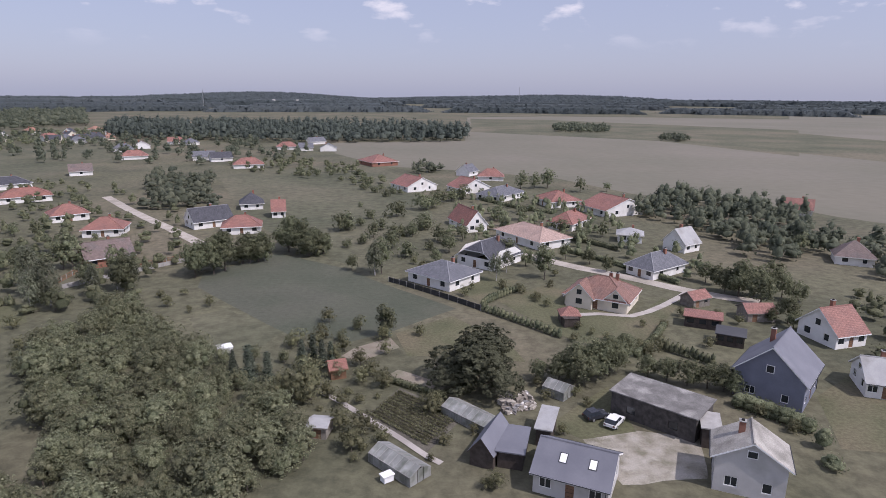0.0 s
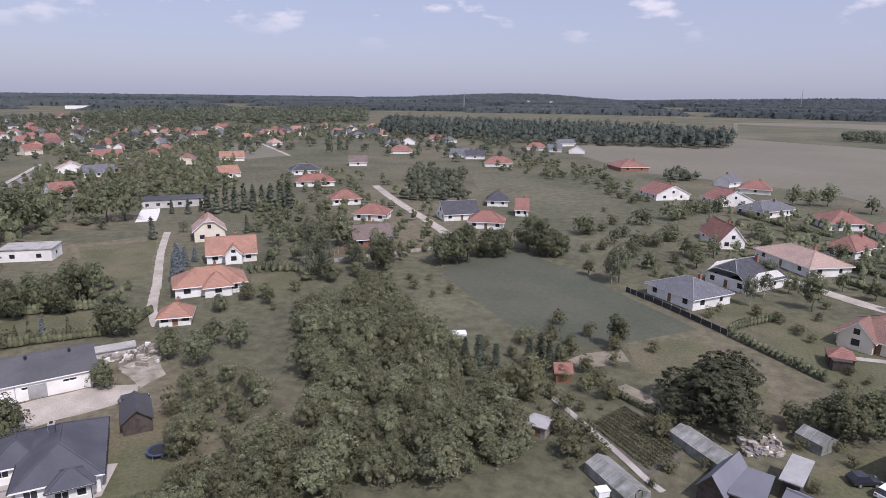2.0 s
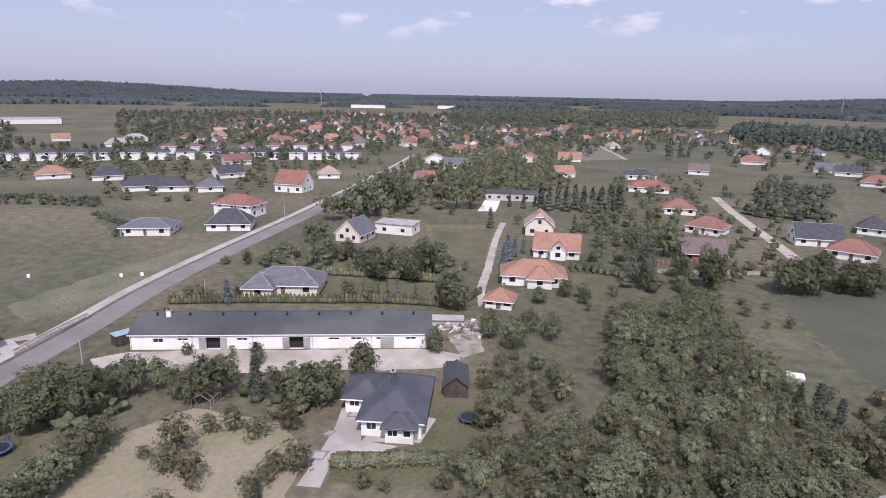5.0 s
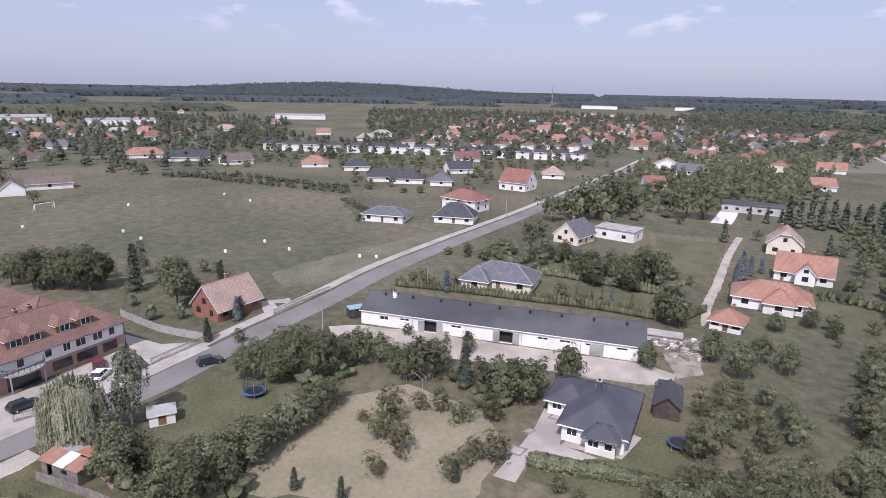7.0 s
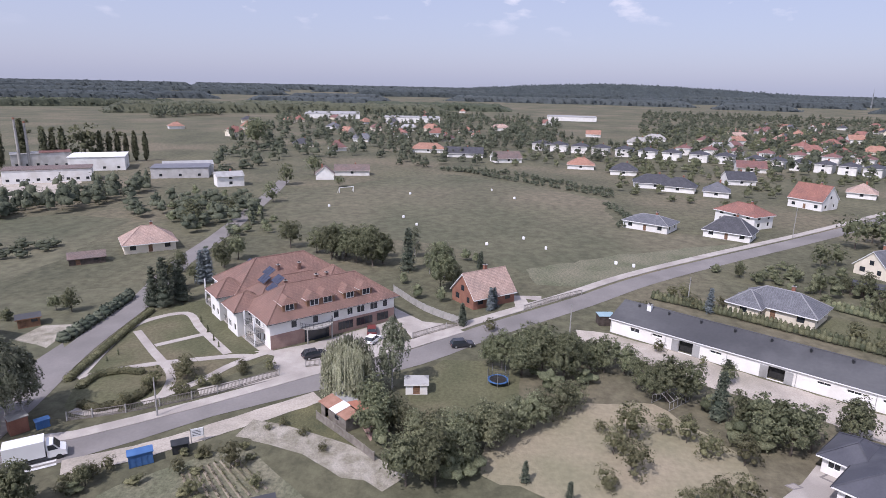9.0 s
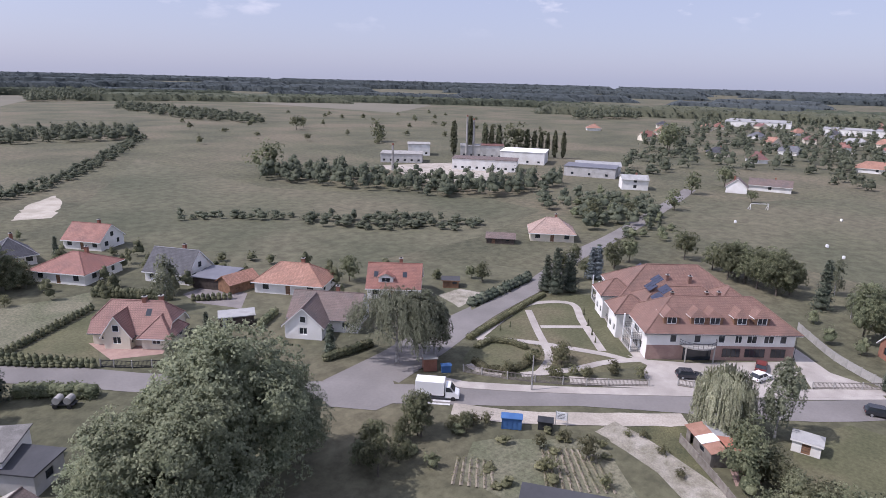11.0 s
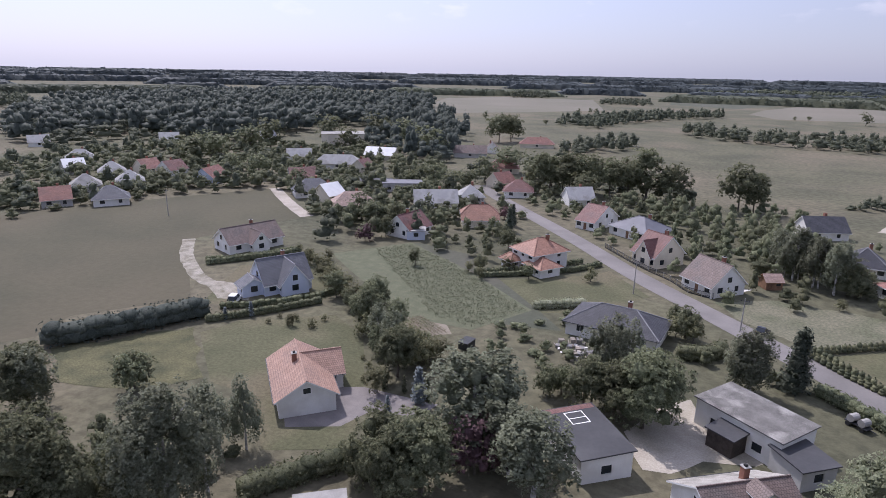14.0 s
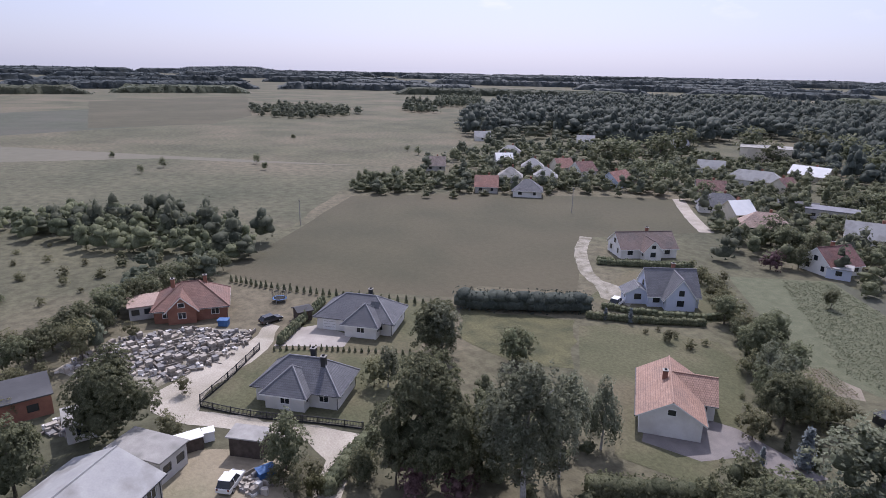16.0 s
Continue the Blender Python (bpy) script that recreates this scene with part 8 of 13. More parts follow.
plant("far_spruce", -183.7, 180.1, 6.4)
plant("far_spruce", -190.3, 178.2, 5.3)
plant("far_spruce", -180.0, 213.7, 7.7)
plant("far_spruce", -177.1, 222.3, 6.7)
plant("far_spruce", -173.9, 226.4, 6.2)
plant("blue", -125.5, 117.7, 7.9)
plant("blue", -127.9, 122.7, 5.8)
plant("blue", -129.5, 127.8, 4.4)
plant("blue", -119.8, 111.0, 6.8)
plant("blue", -115.3, 73.4, 3.9)
plant("blue", -133.0, 39.7, 5.6)
plant("thuja", -113.7, 77.6, 3.2)
plant("thuja", -119.9, 73.6, 2.7)
plant("thuja", -124.4, 69.6, 2.3)
plant("thuja", -120.3, 71.3, 2.4)
plant("thuja", -123.6, 64.5, 3.3)
plant("shrub", -122.1, 64.4, 4.0)
plant("shrub", -116.5, 66.8, 3.3)
plant("shrub", -135.7, 36.6, 3.1)
plant("shrub", -142.9, 36.4, 3.2)
plant("shrub", -140.7, 33.4, 3.1)
plant("shrub", -137.2, 43.0, 2.6)
plant("tall_birch", -96.6, 137.5, 11.6)
plant("tall_birch", -88.2, 131.0, 11.2)
plant("birch", -90.9, 128.0, 8.3)
plant("birch", -82.2, 137.7, 7.6)
plant("birch", -76.7, 143.9, 8.3)
plant("birch", -80.1, 144.0, 6.2)
plant("far", -120.0, 153.1, 6.8)
plant("far", -100.9, 161.0, 9.3)
plant("broad", -87.3, 107.2, 4.1)
plant("broad", -93.5, 98.5, 4.1)
plant("broad", -93.7, 107.5, 4.2)
plant("broad", -77.7, 75.3, 6.7)
plant("broad", -85.0, 75.5, 5.8)
plant("broad", -81.5, 83.6, 5.4)
plant("broad", -76.5, 84.8, 5.8)
plant("far", -200.9, 111.2, 15.8)
plant("far", -203.2, 119.6, 16.3)
plant("far", -205.7, 128.5, 14.9)
plant("far", -208.0, 136.8, 13.5)
plant("far", -205.8, 152.9, 12.8)
plant("far", -198.4, 155.9, 14.5)
plant("far", -194.8, 160.4, 15.7)
plant("far", -225.4, 174.0, 10.3)
plant("far", -202.1, 100.7, 10.6)
plant("far", -211.3, 110.0, 7.4)
plant("broad", -135.1, 75.5, 7.7)
plant("broad", -129.5, 76.9, 7.9)
plant("broad", -130.8, 82.7, 8.1)
plant("broad", -124.1, 83.2, 8.2)
plant("broad", -126.4, 89.9, 8.5)
plant("broad", -129.7, 95.6, 8.0)
plant("broad", -103.7, 79.7, 7.8)
plant("broad", -100.0, 80.1, 7.0)
plant("broad", -105.9, 78.9, 5.9)
plant("broad", -141.2, 82.4, 6.1)
plant("broad", -135.3, 89.1, 6.2)
plant("broad", -136.9, 95.6, 7.1)
plant("broad", -150.9, 79.4, 6.3)
plant("broad", -153.9, 76.0, 4.7)
plant("broad", -151.8, 70.0, 4.6)
plant("broad", -160.9, 67.9, 3.2)
plant("broad", -160.6, 59.9, 3.1)
plant("broad", -161.8, 54.5, 3.5)
plant("far", -175.5, 79.6, 6.9)
plant("far", -179.9, 85.5, 6.3)
plant("shrub", -94.3, 108.1, 3.7)
plant("shrub", -87.8, 117.4, 2.9)
plant("far", -160.5, 154.6, 4.2)
plant("far", -144.4, 190.4, 5.1)
plant("far", -143.6, 200.3, 4.5)
plant("far", -135.9, 200.9, 5.1)
plant("far", -136.7, 175.5, 4.1)
plant("far", -188.6, 145.5, 4.4)
plant("far", -252.7, 181.1, 7.0)
plant("tall", -66.0, 159.7, 9.3)
plant("tall", -61.1, 157.5, 9.8)
plant("broad", -63.4, 170.7, 8.0)
plant("broad", -54.7, 168.4, 8.4)
plant("tall", -52.0, 171.4, 8.8)
plant("far", -48.7, 187.2, 9.7)
plant("tall", -39.9, 177.1, 9.0)
plant("broad", -36.7, 180.7, 6.8)
plant("far", -33.5, 213.2, 6.8)
plant("broad", -24.7, 161.7, 4.6)
plant("broad", -83.0, 45.8, 6.6, wide=1.1)
plant("broad", -85.5, 62.9, 4.9)
plant("broad", -99.0, 33.8, 3.8)
plant("spruce", -98.6, 33.6, 4.2)
plant("shrub", -59.0, 54.0, 5.4)
plant("shrub", -69.0, 61.3, 4.0)
plant("shrub", -51.6, 39.1, 2.7)
plant("shrub", -57.0, 31.6, 2.3)
plant("shrub", -52.5, 48.6, 4.2)
plant("far_old", 79.1, -238.6, 16.0, wide=1.05)
plant("far_old", 75.9, -243.9, 14.0, wide=1.02)
plant("far_old", 68.3, -245.8, 17.0, wide=1.08)
plant("far_old", 60.1, -244.2, 16.0, wide=1.03)
plant("far_old", 51.8, -246.1, 15.0, wide=1.01)
plant("far_old", 44.4, -243.5, 17.0, wide=1.08)
plant("far_old", 37.7, -245.5, 18.0, wide=1.18)
plant("far_old", 28.6, -240.5, 15.0, wide=1.16)
plant("far_old", 4.5, -240.5, 17.0, wide=1.15)
plant("far_old", -0.4, -242.6, 14.0, wide=1.04)
plant("far_old", 161.7, -395.8, 19.0, wide=1.11)
plant("far_old", 157.4, -407.6, 18.0, wide=1.06)
plant("far", -297.8, -487.7, 13.0)
plant("far", -295.9, -562.7, 7.0)
plant("far", -252.6, -397.9, 6.0)
plant("far", -425.1, -538.7, 5.0)
plant("far", -293.8, -364.2, 8.0)
plant("far", -469.5, -518.8, 8.0)
plant("far", -305.4, -421.0, 5.0)
plant("far", 194.0, -714.8, 8.0)
plant("far", 191.4, -755.8, 7.0)
plant("far", 184.4, -757.2, 7.0)
plant("far", -91.0, -769.0, 13.0)
plant("far", -27.7, -801.9, 5.0)
plant("far", -41.4, -804.8, 6.0)
plant("far", 180.6, -555.0, 6.0)
plant("far", 258.7, -594.1, 8.0)
plant("far", 317.6, -49.4, 5.0)
plant("far", 318.5, -6.4, 5.0)
plant("far", 303.3, 3.3, 4.0)
plant("far", 339.3, -140.2, 4.0)
plant("far", 323.0, -140.3, 5.0)
plant("tall_birch", -7.4, -168.9, 11, wide=1.2)
plant("tall_birch", -10.9, -162.6, 13, wide=1.2)
plant("tall_birch", -15.0, -159.2, 12, wide=1.2)
plant("tall_birch", -19.0, -155.8, 12, wide=1.2)
plant("tall", -22.9, -157.4, 9, wide=1.2)
plant("birch", -46.9, -132.9, 8, wide=1.2)
plant("broad", 76.3, -99.0, 6, wide=1.2)
plant("tall", 66.5, -99.6, 7, wide=1.2)
plant("broad", 55.9, -91.3, 6, wide=1.2)

# The overgrown grove
grow('grove', 2.7, 2.8, 6.2, 5, "grove trees", (-74.1, 114.2), (-71.5, 132.1), (-41.5, 99.6), (-28.1, 90.7), (-20.6, 79.2), (-15.5, 72.6), (-44.5, 43.5), (-48.3, 51.2), (-50.2, 73.1), (-62.4, 84.5), (-77.6, 102.3))
grow('grove', 3.0, 2.0, 5.0, 6, "grove trees", (-60.6, 52.2), (-76.0, 72.0), (-66.0, 73.5), (-54.0, 67.0), (-48.3, 51.2), (-44.5, 43.5), (-47.7, 40.2))
grow(['shrub', 'grove'], 4.5, 2.0, 4.0, 7, "garden trees", (-42.0, 100.7), (-28.4, 91.6), (-18.1, 95.8), (-9.8, 103.8), (-12.1, 116.9), (-24.7, 123.7), (-31.9, 103.1), (-41.5, 106.5))
grow('shrub', 5, 1.5, 3.2, 9, "garden trees", (-87.4, 102.4), (-77.5, 119.2), (-73.9, 136.2), (-62.9, 141.6), (-51.1, 131.0), (-62.4, 118.8), (-75.2, 105.0))

# Orchard and road side
plant("broad", -96.6, -3.4, 7.1)
plant("broad", -94.9, 0.0, 7.3)
plant("broad", -94.8, 3.4, 8.2)
plant("tall", -93.2, 6.8, 9.0)
plant("broad", -98.8, 13.9, 6.5)
plant("broad", -98.9, 17.3, 5.2)
plant("broad", -90.4, 22.6, 7.7)
plant("broad", -91.5, 25.7, 6.6)
plant("broad", -84.3, 31.1, 5.4)
plant("broad", -80.4, 32.9, 7.7)
plant("broad", -78.1, 36.2, 7.8)
plant("broad", -79.5, 39.2, 6.2)
plant("broad", -85.8, 48.0, 5.2)
plant("broad", -91.0, 20.8, 6.0)
plant("broad", -93.9, 18.7, 5.5)
plant("broad", -98.5, 11.5, 6.1)
plant("broad", -101.6, 2.1, 7.1)
plant("broad", -97.5, -5.1, 5.8)
plant("spruce", -86.1, 29.1, 7.6)
plant("spruce", -116.1, -12.6, 4.3)
plant("spruce", -126.1, -7.5, 4.7)
plant("spruce", -62.6, 20.3, 3.2)
plant("grove", -70.9, -11.3, 5.9)
plant("grove", -69.5, -8.7, 7.0)
plant("grove", -71.0, -6.3, 5.8)
plant("grove", -72.6, -3.6, 6.6)
plant("grove", -76.9, -0.8, 5.5)
plant("grove", -78.7, 2.2, 5.7)
plant("grove", -83.0, 5.7, 5.3)
plant("grove", -74.7, -16.1, 4.5)
plant("grove", -76.6, -18.2, 4.6)
plant("grove", -85.5, 8.4, 4.6)
plant("grove", -74.0, -2.3, 4.8)
plant("grove", -77.1, 0.7, 4.6)
plant("grove", -80.5, 3.9, 5.2)
plant("grove", -70.8, -7.5, 5.3)
plant("grove", -70.3, -13.1, 5.8)
plant("grove", -68.3, -9.9, 6.1)
plant("shrub", -78.5, 15.4, 5.0)
plant("shrub", -70.0, 14.4, 4.4)
plant("shrub", -74.2, 12.7, 4.0)
plant("shrub", -80.3, 20.1, 2.9)
plant("shrub", -66.8, 10.9, 2.9)
plant("shrub", -64.9, 26.0, 4.7)
plant("shrub", -66.9, 24.2, 2.9)
plant("shrub", -65.6, 22.4, 2.5)
plant("shrub", -63.9, 20.0, 3.1)
plant("shrub", -79.5, 11.6, 1.8)
plant("shrub", -78.8, 23.0, 3.7)
plant("shrub", -75.9, 25.5, 3.6)
plant("shrub", -74.6, 29.3, 4.0)
plant("shrub", -83.7, 35.7, 3.0)
plant("shrub", -55.3, 33.5, 1.6)
plant("shrub", -54.0, 43.0, 2.4)
plant("shrub", -85.5, 24.9, 1.0)
plant("willow", -81.9, -26.0, 10.0, wide=1.0)
plant("tall_birch", -86.2, -20.2, 11.3, wide=0.95)
plant("broad", -73.5, -19.6, 7.7)
plant("broad", -63.3, -9.5, 7.9)
plant("broad", -62.8, -13.0, 7.1)
plant("broad", -66.5, -7.1, 6.3)
plant("broad", -75.3, -4.1, 5.2)
plant("broad", -72.6, -5.4, 5.0)
plant("far", -175.1, -74.6, 5.6)
plant("broad", -161.9, -55.1, 8.1)
plant("broad", -159.2, -50.3, 7.9)
plant("broad", -161.9, -45.1, 8.1)
plant("broad", -160.3, -39.8, 5.8)
plant("tall", -134.6, -20.0, 11.4, wide=0.8)
plant("broad", -139.8, -17.5, 5.8)
plant("spruce", -149.4, -30.8, 11.2)
plant("spruce", -114.6, -12.4, 4.7)
plant("spruce", -155.2, -12.7, 4.2)
plant("spruce", -66.0, 1.2, 3.0)
plant("spruce", -62.7, 6.4, 3.1)
plant("blue", -124.8, -7.5, 5.0)
plant("blue", -128.9, -76.5, 8.1)
plant("far", -424.3, -200.7, 21.5)
plant("far", -302.7, -112.0, 10.8)
plant("far", -228.6, -102.2, 8.3)
plant("far", -270.9, -114.1, 9.7)
plant("far", -201.2, -106.3, 6.5)
plant("far", -271.2, -88.6, 5.4)
plant("far", -182.6, -110.7, 8.5)
plant("broad", -136.3, -86.4, 5.2)
plant("broad", -122.1, -80.5, 7.1)
plant("broad", -128.9, -78.4, 5.0)
plant("far_spruce", -189.7, -92.4, 5.3)
plant("far_spruce", -193.4, -90.8, 4.1)
plant("spruce", -122.1, -79.4, 6.5)
plant("spruce", -113.0, -76.0, 10.7)
plant("spruce", -116.3, -74.3, 9.3)
plant("spruce", -112.3, -78.2, 8.8)
plant("spruce", -131.5, -76.5, 8.3)
plant("blue", -129.8, -75.5, 8.3)
plant("broad", -141.1, -77.3, 8.1)
plant("broad", -149.4, -77.5, 7.2)
plant("broad", -164.1, -68.7, 8.3)
plant("broad", -160.3, -59.4, 7.5)
plant("tall", -158.4, -53.0, 9.3)
plant("tall", -153.1, -45.7, 9.9)
plant("tall", -151.1, -40.7, 10.4)
plant("tall", -154.9, -53.3, 9.2)
plant("broad", -154.7, -49.3, 8.3)
plant("broad", -106.2, -92.6, 4.9)
plant("broad", -106.1, -96.1, 3.5)
plant("broad", -82.1, -113.4, 6.6)
plant("tall", -153.9, -38.6, 8.8)
plant("birch", -162.4, -31.5, 8.2)
plant("birch", -144.2, -20.6, 9.2, wide=1.1)
plant("birch", -148.2, -24.9, 5.5)
plant("weeping_birch", -62.4, -72.9, 13.8, wide=1.15)
plant("tall_birch", -66.7, -70.8, 12.5, wide=1.3)
plant("tall_birch", -69.3, -70.8, 9.7, wide=1.2)
plant("spruce", -55.8, -83.0, 5.7)
plant("spruce", -43.2, -104.1, 5.0)
plant("spruce", -157.6, -12.4, 4.1)
plant("blue", -45.5, -101.2, 4.0)
plant("blue", -126.9, -6.8, 4.5)
plant("poplar", -281.8, -274.8, 21.4, group="poplar row")
plant("poplar", -289.0, -267.3, 24.8, group="poplar row")
plant("poplar", -295.5, -260.5, 20.5, group="poplar row")
plant("poplar", -298.5, -257.5, 19.1, group="poplar row")
plant("poplar", -301.7, -254.2, 19.9, group="poplar row")
plant("poplar", -314.4, -241.3, 17.6, group="poplar row")
plant("poplar", -317.5, -238.3, 16.9, group="poplar row")
plant("poplar", -320.5, -235.2, 16.3, group="poplar row")
plant("poplar", -323.6, -232.2, 15.6, group="poplar row")
plant("poplar", -327.0, -228.9, 16.7, group="poplar row")
plant("poplar", -330.9, -225.0, 16.4, group="poplar row")
plant("far", -308.9, -246.9, 21.0, wide=1.0)
plant("far", -148.5, -270.9, 16.4)
plant("far", -295.9, -369.8, 16.1)
plant("far", -316.9, -506.3, 9.7)
plant("far", -439.2, -206.2, 19.1)
plant("big", -25.0, -57.6, 20.5)
plant("big", -18.3, -51.7, 18.7)
plant("big", -33.6, -61.0, 12.0)
plant("big", -13.5, -56.7, 12.6)
plant("broad", -50.1, -54.1, 6.4)
plant("broad", -42.7, -54.6, 5.3)
plant("broad", -40.1, -54.1, 3.7)
plant("broad", -44.1, -51.1, 4.4)
plant("broad", -56.0, -50.4, 3.1)
plant("birch", -43.3, -123.3, 8.7)
plant("birch", -32.2, -90.8, 7.7)
plant("broad", -50.3, -53.6, 6.5, wide=0.9)
plant("broad", -40.6, -50.8, 5.3)
plant("broad", -47.9, -54.7, 3.3)
plant("broad", -37.7, -92.0, 5.4)
plant("shrub", -57.7, -50.7, 2.2)
plant("shrub", -56.8, -51.9, 1.8)
plant("shrub", -59.2, -49.9, 1.8)
plant("shrub", -54.8, -52.2, 2.2)
plant("shrub", -59.0, -30.4, 1.9)
plant("shrub", -59.9, -40.8, 2.1)
plant("shrub", -63.9, -39.8, 1.8)
plant("shrub", -56.6, -36.8, 2.5)
plant("shrub", -62.2, -35.2, 3.4)
plant("shrub", -113.3, -6.9, 2.6)
plant("shrub", -87.9, -46.1, 2.1)
plant("shrub", -82.7, -53.2, 3.7)
plant("shrub", -81.4, -47.8, 2.0)
plant("shrub", -78.0, -52.3, 2.0)
plant("shrub", -79.8, -57.1, 3.2)
plant("shrub", -73.0, -57.3, 2.5)

# Village street and gardens
plant("broad", 53.9, -80.3, 4.9)
plant("tall", 46.2, -74.9, 8.8, wide=1.1)
plant("broad", 46.5, -82.6, 5.0)
plant("broad", 21.7, -82.3, 4.7)
plant("broad", 24.2, -81.5, 4.3)
plant("broad", 17.7, -79.9, 8.2)
plant("tall", 13.3, -79.5, 8.5, wide=1.1)
plant("tall", 9.2, -79.0, 11.0, wide=1.2)
plant("broad", 7.7, -114.0, 6.4)
plant("broad", 10.6, -120.9, 3.7)
plant("broad", 28.1, -73.6, 7.1)
plant("tall", 61.8, -89.4, 8.5)
plant("broad", 65.1, -99.4, 4.6)
plant("broad", 69.8, -95.0, 4.5)
plant("broad", 72.7, -126.5, 4.2)
plant("broad", 96.6, -114.4, 4.0)
plant("birch", 16.5, -93.7, 9.3, wide=1.2)
plant("birch", 14.2, -96.6, 8.3)
plant("tall_birch", -3.3, -97.2, 9.9, wide=1.3)
plant("birch", -1.4, -98.8, 7.6)
plant("birch", -12.1, -163.0, 8.3, wide=1.2)
plant("tall_birch", -16.1, -159.2, 9.5, wide=1.2)
plant("birch", -9.2, -164.8, 6.9)
plant("spruce", -9.4, -101.0, 10.1)
plant("spruce", 65.4, -171.5, 7.5)
plant("spruce", -36.7, -179.2, 5.3)
plant("wine", 72.3, -184.7, 4.7)
plant("wine", 96.4, -139.0, 5.4)
plant("tall_birch", 27.6, -63.3, 13.4, wide=1.7)
plant("tall_birch", 26.1, -65.6, 10.6, wide=1.3)
plant("tall_birch", 17.5, -57.6, 11.1, wide=1.7)
plant("tall_birch", 21.5, -60.1, 9.9, wide=1.3)
plant("tall", 35.9, -52.1, 9.3)
plant("tall", 29.2, -52.4, 10.7, wide=1.2)
plant("tall", 31.2, -50.1, 9.6)
plant("wine", 55.2, -23.7, 4.8)
plant("wine", 51.7, -27.4, 4.8)
plant("wine", 25.3, -58.7, 7.5)
plant("thuja", 55.5, -81.9, 3.7)
plant("thuja", 45.9, -70.6, 3.3)
plant("thuja", 42.8, -71.3, 3.0)
plant("thuja", 38.6, -70.9, 3.9)
plant("thuja", 64.1, -91.3, 2.9)
plant("thuja", 64.5, -90.5, 2.3)
plant("thuja", 41.8, -73.9, 3.3)
plant("shrub", 46.4, -69.3, 4.2)
plant("shrub", 44.9, -78.5, 5.9)
plant("shrub", 47.9, -79.0, 6.0)
plant("shrub", 52.8, -83.5, 5.8)
plant("shrub", 58.8, -85.4, 4.4)
plant("shrub", 65.7, -93.7, 4.7)
plant("shrub", 75.1, -98.9, 3.1)
plant("shrub", 69.7, -96.5, 3.6)
plant("shrub", 81.3, -103.3, 3.9)
plant("shrub", 95.4, -113.8, 3.6)
plant("shrub", 90.5, -114.1, 2.8)
plant("shrub", 49.7, -84.0, 5.2)
plant("shrub", 46.5, -82.2, 5.1)
plant("shrub", 43.9, -81.3, 4.5)
plant("shrub", 43.2, -84.0, 4.1)
plant("shrub", 31.3, -137.0, 3.4)
plant("shrub", 51.4, -134.8, 3.5)
plant("shrub", 57.3, -131.3, 3.5)
plant("shrub", 9.2, -113.3, 3.8)
plant("shrub", 6.1, -112.2, 4.3)
plant("shrub", 8.6, -116.6, 3.9)
plant("shrub", -19.3, -145.1, 2.5)
plant("blue", 39.3, -69.6, 5.9)
plant("blue", 42.0, -65.4, 2.7)
plant("blue", 84.2, -82.1, 3.1)
plant("blue", 87.2, -78.4, 2.6)
plant("bush", 82.7, -83.6, 0.8)
plant("bush", 78.9, -84.2, 1.0)
plant("bush", 75.2, -84.8, 1.2)
plant("bush", 70.6, -83.8, 1.7)
plant("bush", 70.6, -87.5, 1.2)
plant("bush", 78.9, -81.1, 1.0)
plant("bush", 75.2, -82.3, 1.1)
plant("bush", 85.2, -83.9, 0.8)
plant("bush", 54.6, -77.5, 0.8)
plant("bush", 52.1, -75.5, 1.0)
plant("bush", 50.2, -71.1, 0.8)
plant("bush", 52.2, -78.9, 0.8)
plant("broad", 23.2, -81.3, 5.3)
plant("broad", 16.8, -81.1, 7.6)
plant("tall", 9.0, -82.6, 10.5, wide=1.1)
plant("broad", 12.2, -82.6, 7.1)
plant("broad", 22.1, -84.8, 3.8)
plant("far", 166.0, -433.2, 16.3)
plant("far", -3.1, -197.2, 5.0)
plant("tall_birch", 16.7, -87.7, 10.2, wide=1.2)
plant("birch", -3.6, -96.5, 9.1, wide=1.2)
plant("birch", -1.5, -97.4, 7.5)
plant("tall_birch", -14.6, -163.3, 10.3, wide=1.3)
plant("birch", -8.3, -169.6, 7.2, wide=1.2)
plant("spruce", -10.1, -101.8, 10.4)
plant("spruce", 66.6, -177.6, 7.1)
plant("giant", 80.3, 7.4, 12.7, wide=1.0)
plant("tall", 73.0, 17.4, 9.5, wide=1.0)
plant("broad", 65.5, -11.3, 7.4)
plant("broad", 78.8, -52.3, 6.3, wide=1.2)
plant("giant", 54.5, -24.7, 17.1, wide=0.95)
plant("tall", 54.6, -32.1, 12.1, wide=0.8)
plant("broad", 56.7, -22.1, 6.8)
plant("broad", 59.3, -18.9, 4.6)
plant("tall_birch", 83.9, -40.8, 10.0, wide=1.2)
plant("giant_birch", 47.7, -33.7, 17.8, wide=1.15)
plant("tall_birch", 53.0, -49.1, 9.6, wide=0.95)
plant("tall_birch", 50.6, -40.7, 13.1, wide=0.9)
plant("birch", 79.5, -29.7, 6.6)
plant("birch", 56.4, -48.0, 7.5, wide=0.8)
plant("shrub", 78.5, 1.2, 3.7)
plant("shrub", 80.3, -27.7, 4.7)
plant("shrub", 59.4, -13.5, 3.0)
plant("shrub", 107.3, 13.0, 6.8)
plant("shrub", 116.3, 24.3, 4.0)
plant("shrub", 118.7, 10.9, 2.2)
plant("shrub", 46.4, -71.8, 2.9)
plant("shrub", 60.3, -19.2, 3.9)
grow(['far_bush', 'bush'], 7, 1.0, 2.5, 15, "slope bushes", (141.9, 31.0), (189.4, 38.9), (183.9, 10.8), (168.9, -11.7), (156.7, -2.6), (143.9, 8.5), (130.0, 17.4))

